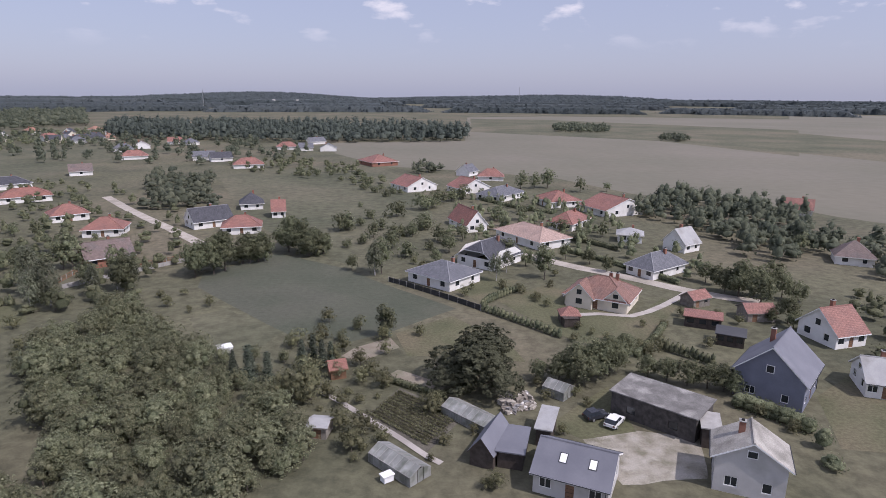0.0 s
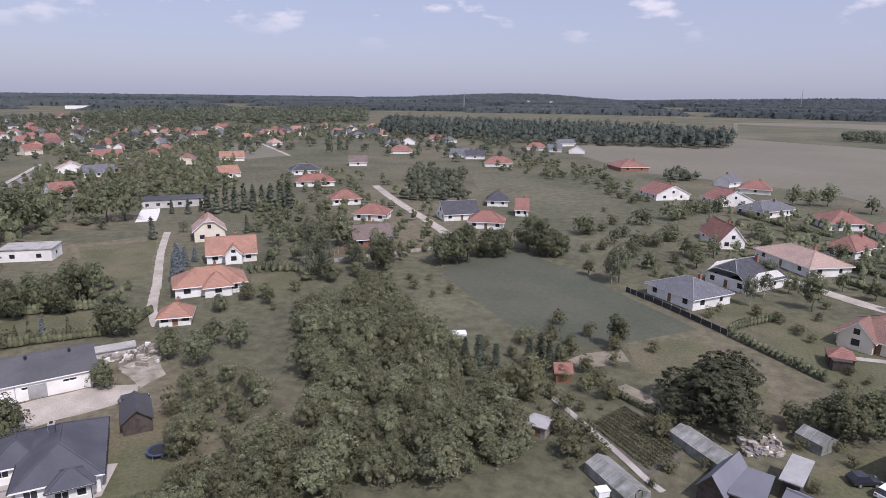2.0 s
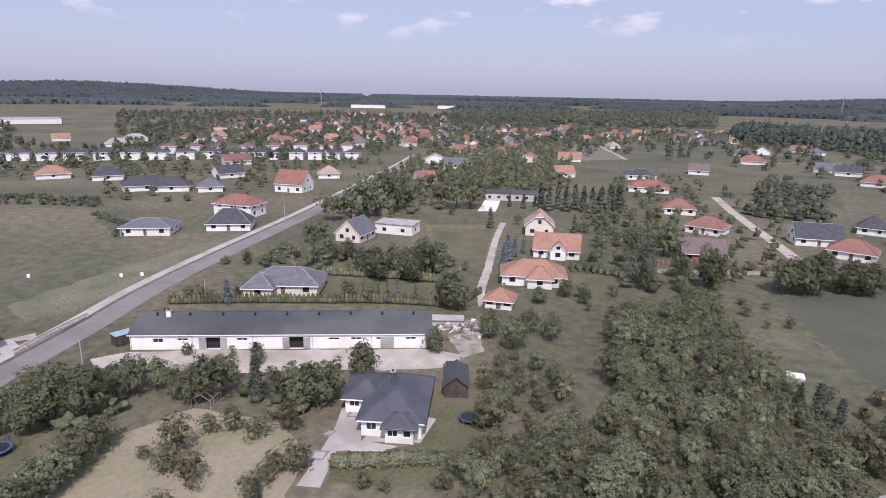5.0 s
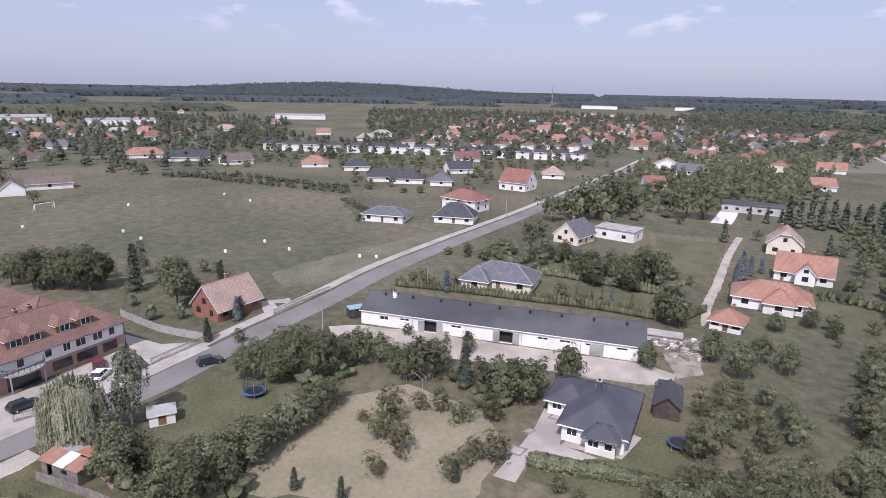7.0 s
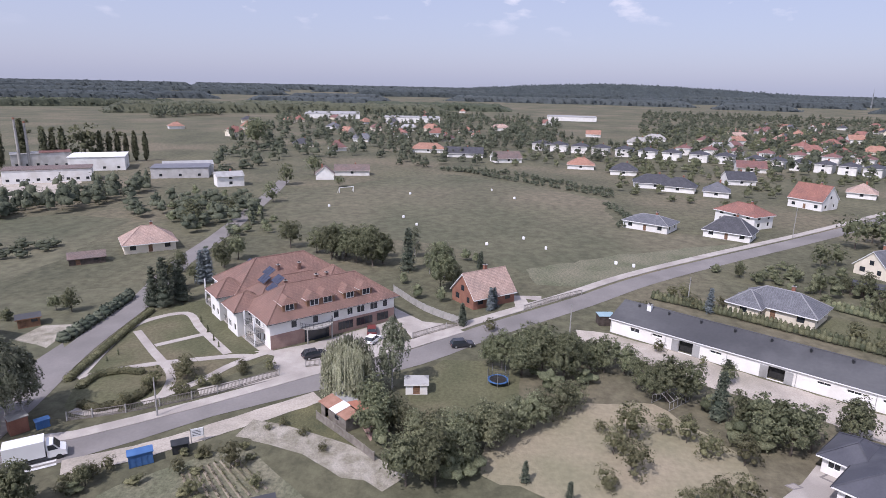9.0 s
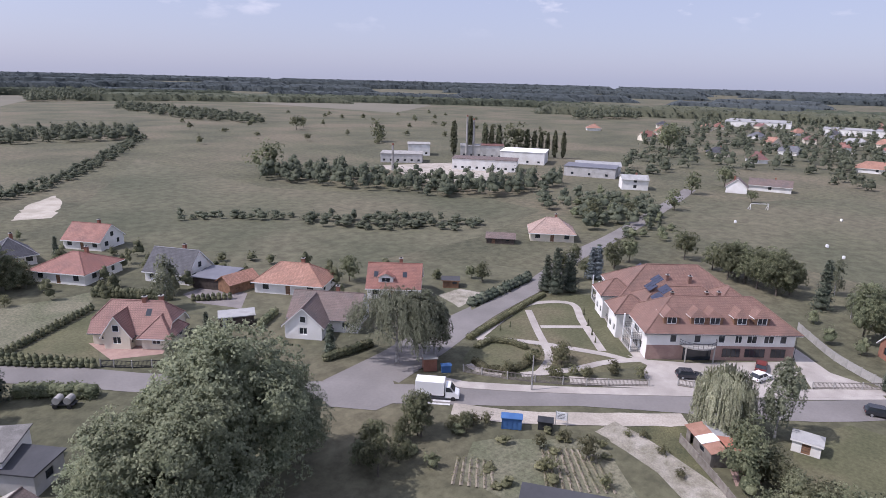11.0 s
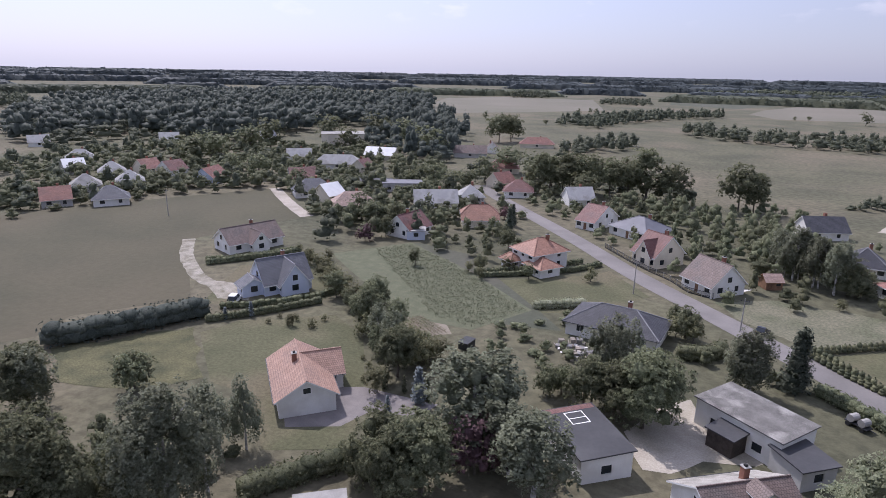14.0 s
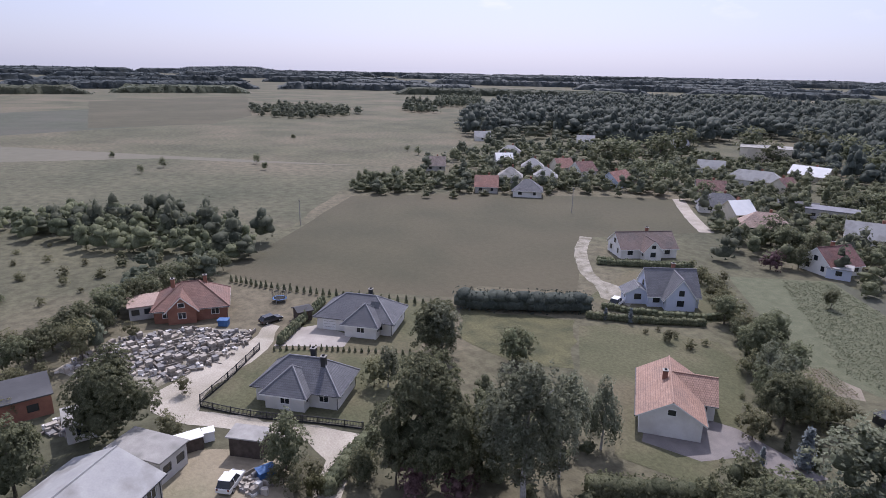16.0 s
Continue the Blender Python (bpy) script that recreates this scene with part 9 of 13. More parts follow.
# The guest house and its garden
hotel(-96.2, -44.9, 136.2)
patch("lawn", "lawn", 0.0588, "mown lawn of the guest house garden", (-72.0, -66.4), (-81.3, -70.9), (-107.1, -76.7), (-114.6, -75.1), (-118.4, -69.3), (-103.3, -54.7), (-93.7, -43.6), (-80.1, -50.0), (-72.6, -56.9), (-68.9, -62.1))
ribbon("garden_path", "paving", 2.0, 0.0750, "pale paved garden path", [(-119.6, -69.3), (-107.7, -58.6), (-100.1, -50.5), (-95.4, -45.1)], step=1.5)
ribbon("garden_path", "paving", 1.6, 0.0790, "pale paved garden path", [(-80.1, -70.5), (-93.6, -74.3), (-103.3, -75.3), (-109.9, -69.6), (-102.8, -62.1), (-93.3, -51.7)], step=1.5)
ribbon("garden_path", "paving", 1.5, 0.0830, "pale paved garden path", [(-99.5, -73.4), (-91.8, -65.1), (-87.5, -60.2), (-83.2, -56.2), (-77.5, -54.3), (-74.9, -55.8)], step=1.5)
ribbon("garden_path", "paving", 1.4, 0.0870, "pale paved garden path", [(-94.0, -66.1), (-100.7, -60.1)], step=1.5)
ribbon("garden_path", "paving", 1.6, 0.0910, "pale paved garden path", [(-80.1, -70.5), (-84.0, -66.4), (-87.5, -61.2), (-91.0, -53.8), (-92.6, -50.1), (-93.2, -47.1)], step=1.5)
ribbon("garden_path", "paving", 1.6, 0.0950, "pale paved garden path", [(-74.9, -55.8), (-82.2, -51.4), (-90.0, -48.6), (-95.8, -44.7)], step=1.5)
ribbon("garden_path", "paving", 1.4, 0.0990, "pale paved garden path", [(-71.1, -64.3), (-70.7, -61.3), (-72.2, -57.8)], step=1.5)
patch("forecourt", "paving", 0.0700, "pale paved forecourt of the guest house", (-95.2, -47.7), (-96.2, -44.4), (-101.1, -38.3), (-115.2, -26.5), (-111.0, -24.3), (-102.2, -24.3), (-93.3, -32.9), (-87.2, -38.7), (-90.4, -42.4), (-94.1, -43.3))
patch("car_park", "paving", 0.0680, "paved car park beside the guest house", (-123.1, -29.2), (-115.4, -20.6), (-114.8, -12.9), (-106.2, -20.9), (-114.9, -25.8))
hedge("low clipped round hedge beds in the garden", 0.9, 1.6, [(-77.2, -67.9), (-81.3, -68.1), (-83.6, -64.7), (-83.6, -61.5)], leaf='shrub', peaked=False)
hedge("low clipped hedge round the lawn circle", 0.9, 1.6, [(-72.6, -64.3), (-71.7, -60.9), (-73.8, -57.9), (-77.4, -57.2), (-81.0, -58.2)], leaf='shrub', peaked=False)
hedge("planted bed along the garden boundary", 1.0, 1.6, [(-78.8, -71.4), (-88.9, -73.3), (-100.6, -75.5), (-109.6, -76.9)], leaf='shrub', peaked=False)
hedge("shrubs under the balconies", 1.2, 1.6, [(-118.2, -67.0), (-109.5, -59.0), (-103.3, -52.9)], leaf='shrub', peaked=False)
fence("low panel fence with stone posts along the footway", 1.3, [(-68.5, -63.0), (-72.0, -56.4), (-77.3, -49.2), (-82.2, -43.9), (-87.0, -39.4)], fill='grey_wood', gap=3.4)
fence("low panel fence with stone posts along the footway", 1.3, [(-90.8, -36.3), (-91.8, -34.2)], fill='grey_wood', gap=3.0)
fence("low panel fence with stone posts along the footway", 1.3, [(-106.2, -20.9), (-114.8, -12.9)], fill='grey_wood', gap=3.4)
fence("pale concrete panel wall beside the car park", 1.6, [(-132.3, -30.6), (-121.5, -21.5), (-115.3, -12.9)], fill='concrete', solid=True)
plant("thuja", -106.2, -64.0, 1.5)
plant("thuja", -101.6, -60.0, 1.5)
plant("thuja", -98.1, -56.9, 1.4)
plant("thuja", -95.6, -54.6, 1.3)
plant("thuja", -89.4, -70.1, 1.2)
plant("thuja", -86.7, -70.3, 1.2)
plant("shrub", -85.1, -54.6, 3.2)
plant("shrub", -78.4, -51.6, 2.4)
plant("shrub", -81.5, -49.8, 1.8)
plant("shrub", -82.5, -47.8, 2.0)
plant("shrub", -86.0, -45.6, 2.0)
plant("shrub", -89.1, -41.7, 2.2)

# Warehouse, dark bungalow and their yards
warehouse(-107.6, 43.5, 56.8, 55.3, 12.4)
patch("yard", "gravel", 0.0450, "pale gravel yard in front of the warehouse", (-117.2, 10.3), (-116.6, 16.8), (-106.5, 33.4), (-94.2, 51.3), (-86.6, 63.4), (-81.6, 66.0), (-77.9, 62.1), (-81.4, 55.3), (-85.8, 46.9), (-87.8, 45.8), (-96.8, 30.4), (-106.6, 18.3), (-111.8, 10.8))
patch("lawn", "lawn", 0.0488, "lawn round the dark bungalow", (-75.4, 54.2), (-68.7, 61.6), (-55.2, 49.5), (-51.9, 43.8), (-52.5, 38.1), (-61.1, 28.7), (-65.9, 32.0), (-61.3, 42.9))
patch("driveway", "paving", 0.0622, "pale paved driveway with a darker pattern", (-62.6, 25.3), (-66.4, 29.6), (-72.0, 35.3), (-76.6, 38.9), (-74.3, 42.5), (-69.4, 38.2), (-66.9, 36.7), (-62.7, 40.2), (-62.9, 37.7), (-66.5, 32.8), (-60.6, 27.5))
patch("terrace", "paving", 0.0640, "paved terrace edge round the bungalow", (-66.7, 36.6), (-61.7, 43.1), (-65.6, 48.7), (-66.7, 48.0), (-64.2, 45.0), (-67.6, 38.0))
hedge("clipped leafy hedge beside the driveway", 1.5, 2.2, [(-63.8, 31.0), (-60.8, 35.5), (-58.0, 40.4), (-53.8, 45.3)], leaf='grove', peaked=False, size=0.2)
hedge("dense clipped thuja hedge behind the warehouse", 2.4, 1.4, [(-139.8, 28.7), (-132.5, 41.4), (-121.9, 56.8), (-113.9, 68.8), (-104.4, 78.9)], pitch=0.8)
hedge("thuja hedge beside the lawn", 1.8, 1.2, [(-103.0, 82.2), (-107.2, 92.4)], pitch=0.8)
hedge("row of tall thujas beside the garden", 3.0, 1.3, [(-108.9, 121.0), (-105.4, 127.5), (-96.3, 132.0)], pitch=1.6, size=0.2)
hedge("row of tall thujas along the garden path", 2.4, 1.2, [(-110.4, 126.1), (-105.1, 132.1)], pitch=1.4)
patch("lawn", "lawn", 0.0510, "garden lawn of the grey-roofed bungalow", (-127.5, 54.3), (-137.8, 64.0), (-117.7, 90.5), (-106.1, 81.5), (-115.8, 67.1))
patch("lawn", "lawn", 0.0532, "mown plot behind the white house", (-139.6, 101.4), (-173.1, 124.9), (-161.2, 139.0), (-165.7, 148.3), (-134.4, 117.0), (-129.0, 109.1))
patch("lawn", "pasture", 0.0350, "wide grass plot beyond the white house", (-209.9, 123.6), (-187.4, 161.6), (-166.4, 147.5), (-176.9, 127.6))
patch("lawn", "lawn", 0.0554, "garden lawn beside the orange houses", (-105.6, 123.1), (-96.4, 133.5), (-87.3, 121.3), (-89.2, 112.6), (-95.2, 109.1))
ribbon("lane", "gravel", 2.2, 0.0610, "pale worn lane between gardens", [(-166.0, 152.7), (-145.9, 131.0), (-124.5, 109.8), (-108.8, 93.8), (-99.2, 86.4)])
ribbon("lane", "gravel", 4.0, 0.0632, "pale concrete lane between houses", [(-156.4, 282.2), (-126.1, 245.9), (-93.6, 209.8), (-76.2, 189.6)])
fence("pale low wall along the lane", 1.2, [(-93.4, 143.8), (-85.9, 154.0), (-73.8, 169.6)], fill='concrete', solid=True)
fence("dark wooden garden fence", 1.3, [(-97.3, 148.2), (-96.8, 165.8), (-83.5, 165.9), (-76.1, 172.6)], fill='wood')
shed(-71.4, 56.9, 141, 6.0, 3.8, 2.3, 1.5, roof="felt", wall="dark_wood", label="dark-stained wooden garden shed with a grey roof", k=1.0)
car(-76.9, 61.2, 61, paint='car_dark', label='dark parked estate car by the shed')
trampoline(-62.3, 52.3, 1.6, False, 'round dark trampoline on the lawn', pad='tarpaulin_dark')
greenhouse(-90.3, 23.2, 136, l=5.5, d=3.0, label='small bare white greenhouse frame', skin=False)
slab_roof_shed(-153.2, 81.5, 62, 7.7, 4, 2.4, roof="felt", wall="dark_wood", label="low timber annexe with a grey roof", win=(3, 1))
crate(-121.6, 16.4, 102, 3.2, 2.4, 2.1, 'dark_wood', 'small kiosk with a turquoise tarpaulin roof', 'kiosk', 'tarpaulin_pale', 'faded turquoise roof')
plant("bush", -109.6, 24.8, 2.0)
plant("bush", -111.9, 29.2, 1.6)
plant("bush", -105.1, 31.7, 1.5)
plant("bush", -85.9, 63.2, 3.1)
plant("bush", -126.8, 23.5, 3.3)
slab_roof_shed(-95.3, 73.1, 53, 6.4, 2, 1.2, roof="concrete", wall="stucco_grey", label="pile of stone and pallets under a roof", win=(0, 0))
patch("soil_heap_ground", "track", 0.0654, "bare sandy ground with building rubble", (-90.5, 69.4), (-88.3, 76.1), (-80.3, 70.6), (-80.2, 65.2))
stone_rubble(3, 60, [(-95.9, 70.0), (-93.3, 78.9), (-83.1, 73.4), (-88.7, 69.3)])
stone_yard(2, 14, [(-95.5, 70.4), (-92.6, 78.3), (-85.7, 74.6), (-92.3, 70.8)])

# Road edges, signs, vehicles
truck(-59.5, -59.8, 129)
car(-104.7, -11.2, 111, paint='car_dark', label='dark estate car driving on the road')
car(-95.1, -36.3, 131, paint='car_dark', label='dark hatchback parked at the guest house')
car(-107.8, -29.3, 195, paint='car_red', label='dark red car parked at the guest house')
car(-103.5, -27.9, 165, paint='car_white', label='white small car parked at the guest house', l=4.0)
crate(-61.3, -46.8, 128, 2.8, 1.4, 1.7, 'tarpaulin_blue', 'blue steel waste container beside the road', 'container')
crate(-64.6, -43.4, 124, 2.0, 1.4, 1.3, 'dark_metal', 'small dark waste container', 'container')
sign(-66.9, -42.3, 122, label='framed notice board on two posts')
crate(-64.9, -67.4, 146, 2.2, 1.8, 2.3, 'brick', 'small brick bus shelter with a flat roof', 'bus_shelter', 'concrete', 'grey flat roof')
crate(-66.4, -65.0, 144, 1.6, 1.0, 1.2, 'tarpaulin_blue', 'blue bins beside the bus shelter', 'bin')
crossing(-60.1, -59.9, 130, n=6)
pole(20.8, -133.5, 7.6)
pole(-115.7, 9.0, 5.9, arm=False)
pole(-213.0, 86.5, 10.2)
pole(185.0, -40.6, 8.1)
pole(168.7, -131.8, 8.8)
pole(-138.2, 36.4, 6.2)
pole(-71.9, -51.4, 6.1, arm=False)
pole(-1.3, -122.8, 6.7)
ribbon("pavement", "paving", 2.2, 0.1300, "pale footway in front of the guest house", [(-112.2, -12.4), (-103.4, -20.2), (-88.5, -35.3), (-76.0, -47.7), (-65.3, -59.6), (-63.0, -64.5)], thick=0.13)
ribbon("verge", "gravel", 3.5, 0.0676, "dusty gravel verge of the road", [(-81.6, -30.8), (-75.0, -37.0), (-68.7, -43.0), (-63.1, -49.0), (-58.6, -55.8)])
ribbon("track", "track", 4.4, 0.0698, "rutted sandy dirt track", [(-71.3, -37.8), (-70.5, -31.9), (-68.5, -25.2), (-66.4, -19.8), (-62.9, -14.3)])
patch("allotment", "weeds", 0.0576, "dug allotment soil with young plants", (-54.6, -48.0), (-64.5, -40.2), (-67.1, -35.4), (-60.7, -27.0), (-57.9, -23.4), (-49.6, -35.2), (-47.4, -43.6))
patch("verge", "rough_grass", 0.0472, "rank weeds on the bank beside the track", (-73.1, -36.0), (-81.6, -29.9), (-77.0, -28.0), (-68.2, -18.2), (-65.8, -19.5), (-69.5, -27.3))
vegetable_rows("weedy allotment bed with young plants in rows", 9, 0.5, [(-59.9, -40.8), (-65.0, -36.0), (-59.5, -28.7), (-53.3, -35.4)])
vegetable_rows("allotment bed with pale mulched rows", 6, 0.6, [(-50.4, -47.2), (-53.4, -43.2), (-49.3, -39.1), (-45.8, -43.9)])
shack(-76.2, -24.8, 51)
fence("crooked grey plank fence beside the track", 1.3, [(-75.4, -28.8), (-72.6, -25.1), (-70.1, -21.8), (-67.0, -18.1)], fill='grey_wood', solid=True, post='grey_wood')
patch("terrace", "red_paving", 0.0644, "reddish paved terrace behind the shack", (-76.0, -22.7), (-77.9, -20.8), (-74.2, -17.7), (-71.3, -19.8))
shed(-86.4, -16.3, 101, 3.4, 2.6, 2.0, 0.7, roof="sheet_grey", wall="stucco_white", label="small white garden hut with a grey roof", k=0.5)
trampoline(-91.3, -3.7, 1.75, True)
patch("lawn", "lawn", 0.0598, "garden lawn with the trampoline", (-88.3, -18.6), (-98.3, -13.7), (-100.3, -0.3), (-84.5, -0.2), (-76.8, -8.0), (-74.1, -13.8))
slab_roof_shed(-49.2, -29.1, 121, 10.5, 6, 2.8, roof="felt", wall="stucco_grey", label="grey-roofed workshop with a white roof hatch", win=(3, 1))

# Street: brick house garden and football meadow
ribbon("driveway", "paving", 3.5, 0.0550, "paved drive of the brick house", [(-127.1, -0.3), (-134.5, -1.6), (-134.5, 3.5)])
fence("wooden garden fence along the footway", 1.2, [(-126.1, -0.3), (-134.4, 7.3), (-139.6, 12.9)], fill='grey_wood')
bale(-280.5, -18.6, 0.8)
bale(-262.2, -7.4, 0.8)
bale(-260.9, -53.0, 0.8)
bale(-225.7, -78.0, 0.8)
bale(-212.8, -45.6, 0.8)
bale(-201.7, -38.6, 0.8)
bale(-180.6, -12.8, 0.8)
bale(-179.5, 5.0, 0.8)
bale(-190.5, -1.9, 0.8)
bale(-167.7, 24.0, 0.8)
bale(-166.0, 28.5, 0.8)
goal(-257.7, -80.9, 137)
belt("overgrown hedge along the football meadow", 2.6, 5, 61, [(-345.1, -44.2), (-320.8, -18.2), (-298.2, 10.0), (-275.5, 35.8)], sprays=30, size=0.5)
belt("garden hedge beside the meadow", 2.2, 3, 62, [(-258.4, 30.1), (-234.6, 36.2), (-214.3, 31.2)], sprays=30, size=0.4)
belt("overgrown hedge along the football meadow", 3, 6, 63, [(-341.3, -52.7), (-336.7, -13.2), (-304.7, 17.7), (-285.6, 36.2)], sprays=30, size=0.5)

# Works and houses beyond the pasture
house(-155.0, -107.6, 130, 13.2, 10.0, 3.0, 3.6, k=0, roof="tile_pale", wall="stucco_cream", label="yellowish hip-roofed house beside the lane", detail=True)
shed(-138.8, -114.4, 129, 8.3, 5.0, 1.8, 1.2, roof="tile_brown", wall="dark_wood", label="low dark timber shelter", k=1.0)
slab_roof_shed(-251.6, -220.8, 125, 34.9, 12, 6, roof="tile_brown", wall="stucco_white", label="long white works hall with small windows", win=(9, 1))
slab_roof_shed(-294.9, -227.9, 120, 26.1, 20, 7, roof="white_paint", wall="stucco_white", label="works hall with a white roof", win=(4, 1))
slab_roof_shed(-236.5, -272.4, 135, 23.9, 14, 5, roof="concrete", wall="stucco_grey", label="grey ruined works hall", win=(6, 1))
slab_roof_shed(-267.2, -291.6, 138, 14.0, 12, 7, roof="concrete", wall="stucco_white", label="low white works building", win=(3, 1))
slab_roof_shed(-281.8, -173.2, 114, 26.2, 14, 5, roof="sheet_blue", wall="stucco_grey", label="blue-grey sheet-roofed works shed", win=(3, 1))
slab_roof_shed(-294.9, -253.6, 131, 13.8, 12, 8, roof="tile_wine", wall="stucco_grey", label="small works building with a brown roof", win=(3, 1))
slab_roof_shed(-289.1, -265.9, 133, 14.0, 10, 7, roof="sheet_grey", wall="stucco_grey", label="small grey works shed", win=(3, 1))
patch("works_yard", "gravel", 0.0720, "pale rubble-strewn works yard", (-211.7, -267.2), (-256.1, -250.7), (-254.1, -207.2), (-223.5, -185.3), (-199.9, -210.1))
stack(-282.7, -264.3, 26)
stack(-286.4, -262.0, 24)
stack(-209.0, -248.3, 14)
house(-294.0, -103.3, 199, 8.0, 8.9, 3.0, 3.6, k=1, roof="tile_brown", wall="stucco_white", label="small white gabled house", detail=False)
house(-311.3, -94.5, 107, 17.9, 8.0, 3.0, 2.5, k=1, roof="tile_brown", wall="stucco_white", label="long white house beside the gable", detail=False)
house(-262.6, -138.4, 128, 11.8, 9.0, 5, 1.5, k=1, roof="sheet_grey", wall="stucco_white", label="white block-like old house", detail=False, floors=2)
slab_roof_shed(-292.6, -176.1, 121, 24.0, 16, 5, roof="sheet_grey", wall="stucco_white", label="large hall with grey roof", win=(3, 1))

# Suburb
house(-479.9, 4.9, 81, 12.4, 11.0, 5.4, 2.2, k=0, roof="tile_dark", wall="stucco_white", label="modern terraced house with a dark flat hip roof", detail=False, floors=2, group='terraced houses')
house(-474.2, 18.0, 80, 12.2, 11.0, 5.4, 2.2, k=0, roof="tile_dark", wall="stucco_white", label="modern terraced house with a dark flat hip roof", detail=False, floors=2, group='terraced houses')
house(-468.0, 33.3, 78, 12.0, 11.0, 5.4, 2.2, k=0, roof="tile_dark", wall="stucco_white", label="modern terraced house with a dark flat hip roof", detail=False, floors=2, group='terraced houses')
house(-462.1, 47.7, 76, 11.9, 11.0, 5.4, 2.2, k=0, roof="tile_dark", wall="stucco_white", label="modern terraced house with a dark flat hip roof", detail=False, floors=2, group='terraced houses')
house(-456.0, 63.7, 74, 11.7, 11.0, 5.4, 2.2, k=0, roof="tile_dark", wall="stucco_white", label="modern terraced house with a dark flat hip roof", detail=False, floors=2, group='terraced houses')
house(-450.2, 78.8, 72, 11.6, 11.0, 5.4, 2.2, k=0, roof="tile_dark", wall="stucco_white", label="modern terraced house with a dark flat hip roof", detail=False, floors=2, group='terraced houses')
house(-444.6, 93.9, 70, 11.5, 11.0, 5.4, 2.2, k=0, roof="tile_dark", wall="stucco_white", label="modern terraced house with a dark flat hip roof", detail=False, floors=2, group='terraced houses')
house(-438.7, 110.6, 68, 11.5, 11.0, 5.4, 2.2, k=0, roof="tile_dark", wall="stucco_white", label="modern terraced house with a dark flat hip roof", detail=False, floors=2, group='terraced houses')
house(-433.3, 125.8, 66, 11.4, 11.0, 5.4, 2.2, k=0, roof="tile_dark", wall="stucco_white", label="modern terraced house with a dark flat hip roof", detail=False, floors=2, group='terraced houses')
house(-422.3, 140.9, 60, 9.7, 11.0, 5.4, 2.2, k=0, roof="tile_dark", wall="stucco_white", label="modern terraced house with a dark flat hip roof", detail=False, floors=2, group='terraced houses')
house(-416.2, 152.2, 58, 9.6, 11.0, 5.4, 2.2, k=0, roof="tile_dark", wall="stucco_white", label="modern terraced house with a dark flat hip roof", detail=False, floors=2, group='terraced houses')
house(-410.0, 163.9, 56, 9.5, 11.0, 5.4, 2.2, k=0, roof="tile_dark", wall="stucco_white", label="modern terraced house with a dark flat hip roof", detail=False, floors=2, group='terraced houses')
house(-404.0, 175.6, 55, 9.5, 11.0, 5.4, 2.2, k=0, roof="tile_dark", wall="stucco_white", label="modern terraced house with a dark flat hip roof", detail=False, floors=2, group='terraced houses')
house(-398.1, 186.8, 53, 9.5, 11.0, 5.4, 2.2, k=0, roof="tile_dark", wall="stucco_white", label="modern terraced house with a dark flat hip roof", detail=False, floors=2, group='terraced houses')
house(-392.3, 198.0, 51, 9.5, 11.0, 5.4, 2.2, k=0, roof="tile_dark", wall="stucco_white", label="modern terraced house with a dark flat hip roof", detail=False, floors=2, group='terraced houses')
house(-386.6, 209.6, 50, 9.5, 11.0, 5.4, 2.2, k=0, roof="tile_dark", wall="stucco_white", label="modern terraced house with a dark flat hip roof", detail=False, floors=2, group='terraced houses')
house(-482.8, 110.1, 67, 10.2, 10.0, 5.4, 2.2, k=0, roof="tile_wine", wall="stucco_white", label="modern terraced house with a brown hip roof", detail=False, floors=2, group='terraced houses')
house(-476.8, 126.6, 65, 10.2, 10.0, 5.4, 2.2, k=0, roof="tile_wine", wall="stucco_white", label="modern terraced house with a brown hip roof", detail=False, floors=2, group='terraced houses')
house(-471.0, 143.2, 63, 10.1, 10.0, 5.4, 2.2, k=0, roof="tile_wine", wall="stucco_white", label="modern terraced house with a brown hip roof", detail=False, floors=2, group='terraced houses')
house(-464.9, 162.0, 61, 10.1, 10.0, 5.4, 2.2, k=0, roof="tile_wine", wall="stucco_white", label="modern terraced house with a brown hip roof", detail=False, floors=2, group='terraced houses')
house(-459.0, 181.0, 58, 10.2, 10.0, 5.4, 2.2, k=0, roof="tile_wine", wall="stucco_white", label="modern terraced house with a brown hip roof", detail=False, floors=2, group='terraced houses')
house(-453.2, 200.2, 56, 10.2, 10.0, 5.4, 2.2, k=0, roof="tile_wine", wall="stucco_white", label="modern terraced house with a brown hip roof", detail=False, floors=2, group='terraced houses')
house(-447.5, 219.6, 54, 10.3, 10.0, 5.4, 2.2, k=0, roof="tile_wine", wall="stucco_white", label="modern terraced house with a brown hip roof", detail=False, floors=2, group='terraced houses')
house(-442.8, 234.7, 52, 10.4, 10.0, 5.4, 2.2, k=0, roof="tile_wine", wall="stucco_white", label="modern terraced house with a brown hip roof", detail=False, floors=2, group='terraced houses')
house(-375.9, 27.8, 86, 15.4, 11.0, 3.0, 3.6, k=0, roof="tile_orange", wall="stucco_white", label="suburban house with a bright orange tiled roof", detail=False)
house(-357.0, 50.4, 82, 14.4, 11.0, 3.0, 3.6, k=0, roof="tile_dark", wall="stucco_white", label="suburban house with a dark tiled roof", detail=False)
house(-313.1, 59.5, 84, 19.7, 11.0, 3.0, 3.6, k=0, roof="tile_dark", wall="stucco_white", label="suburban house with a dark tiled roof", detail=False)
house(-304.7, 69.2, 72, 15.2, 11.0, 3.0, 3.6, k=0, roof="tile_dark", wall="stucco_white", label="suburban house with a dark tiled roof", detail=False)
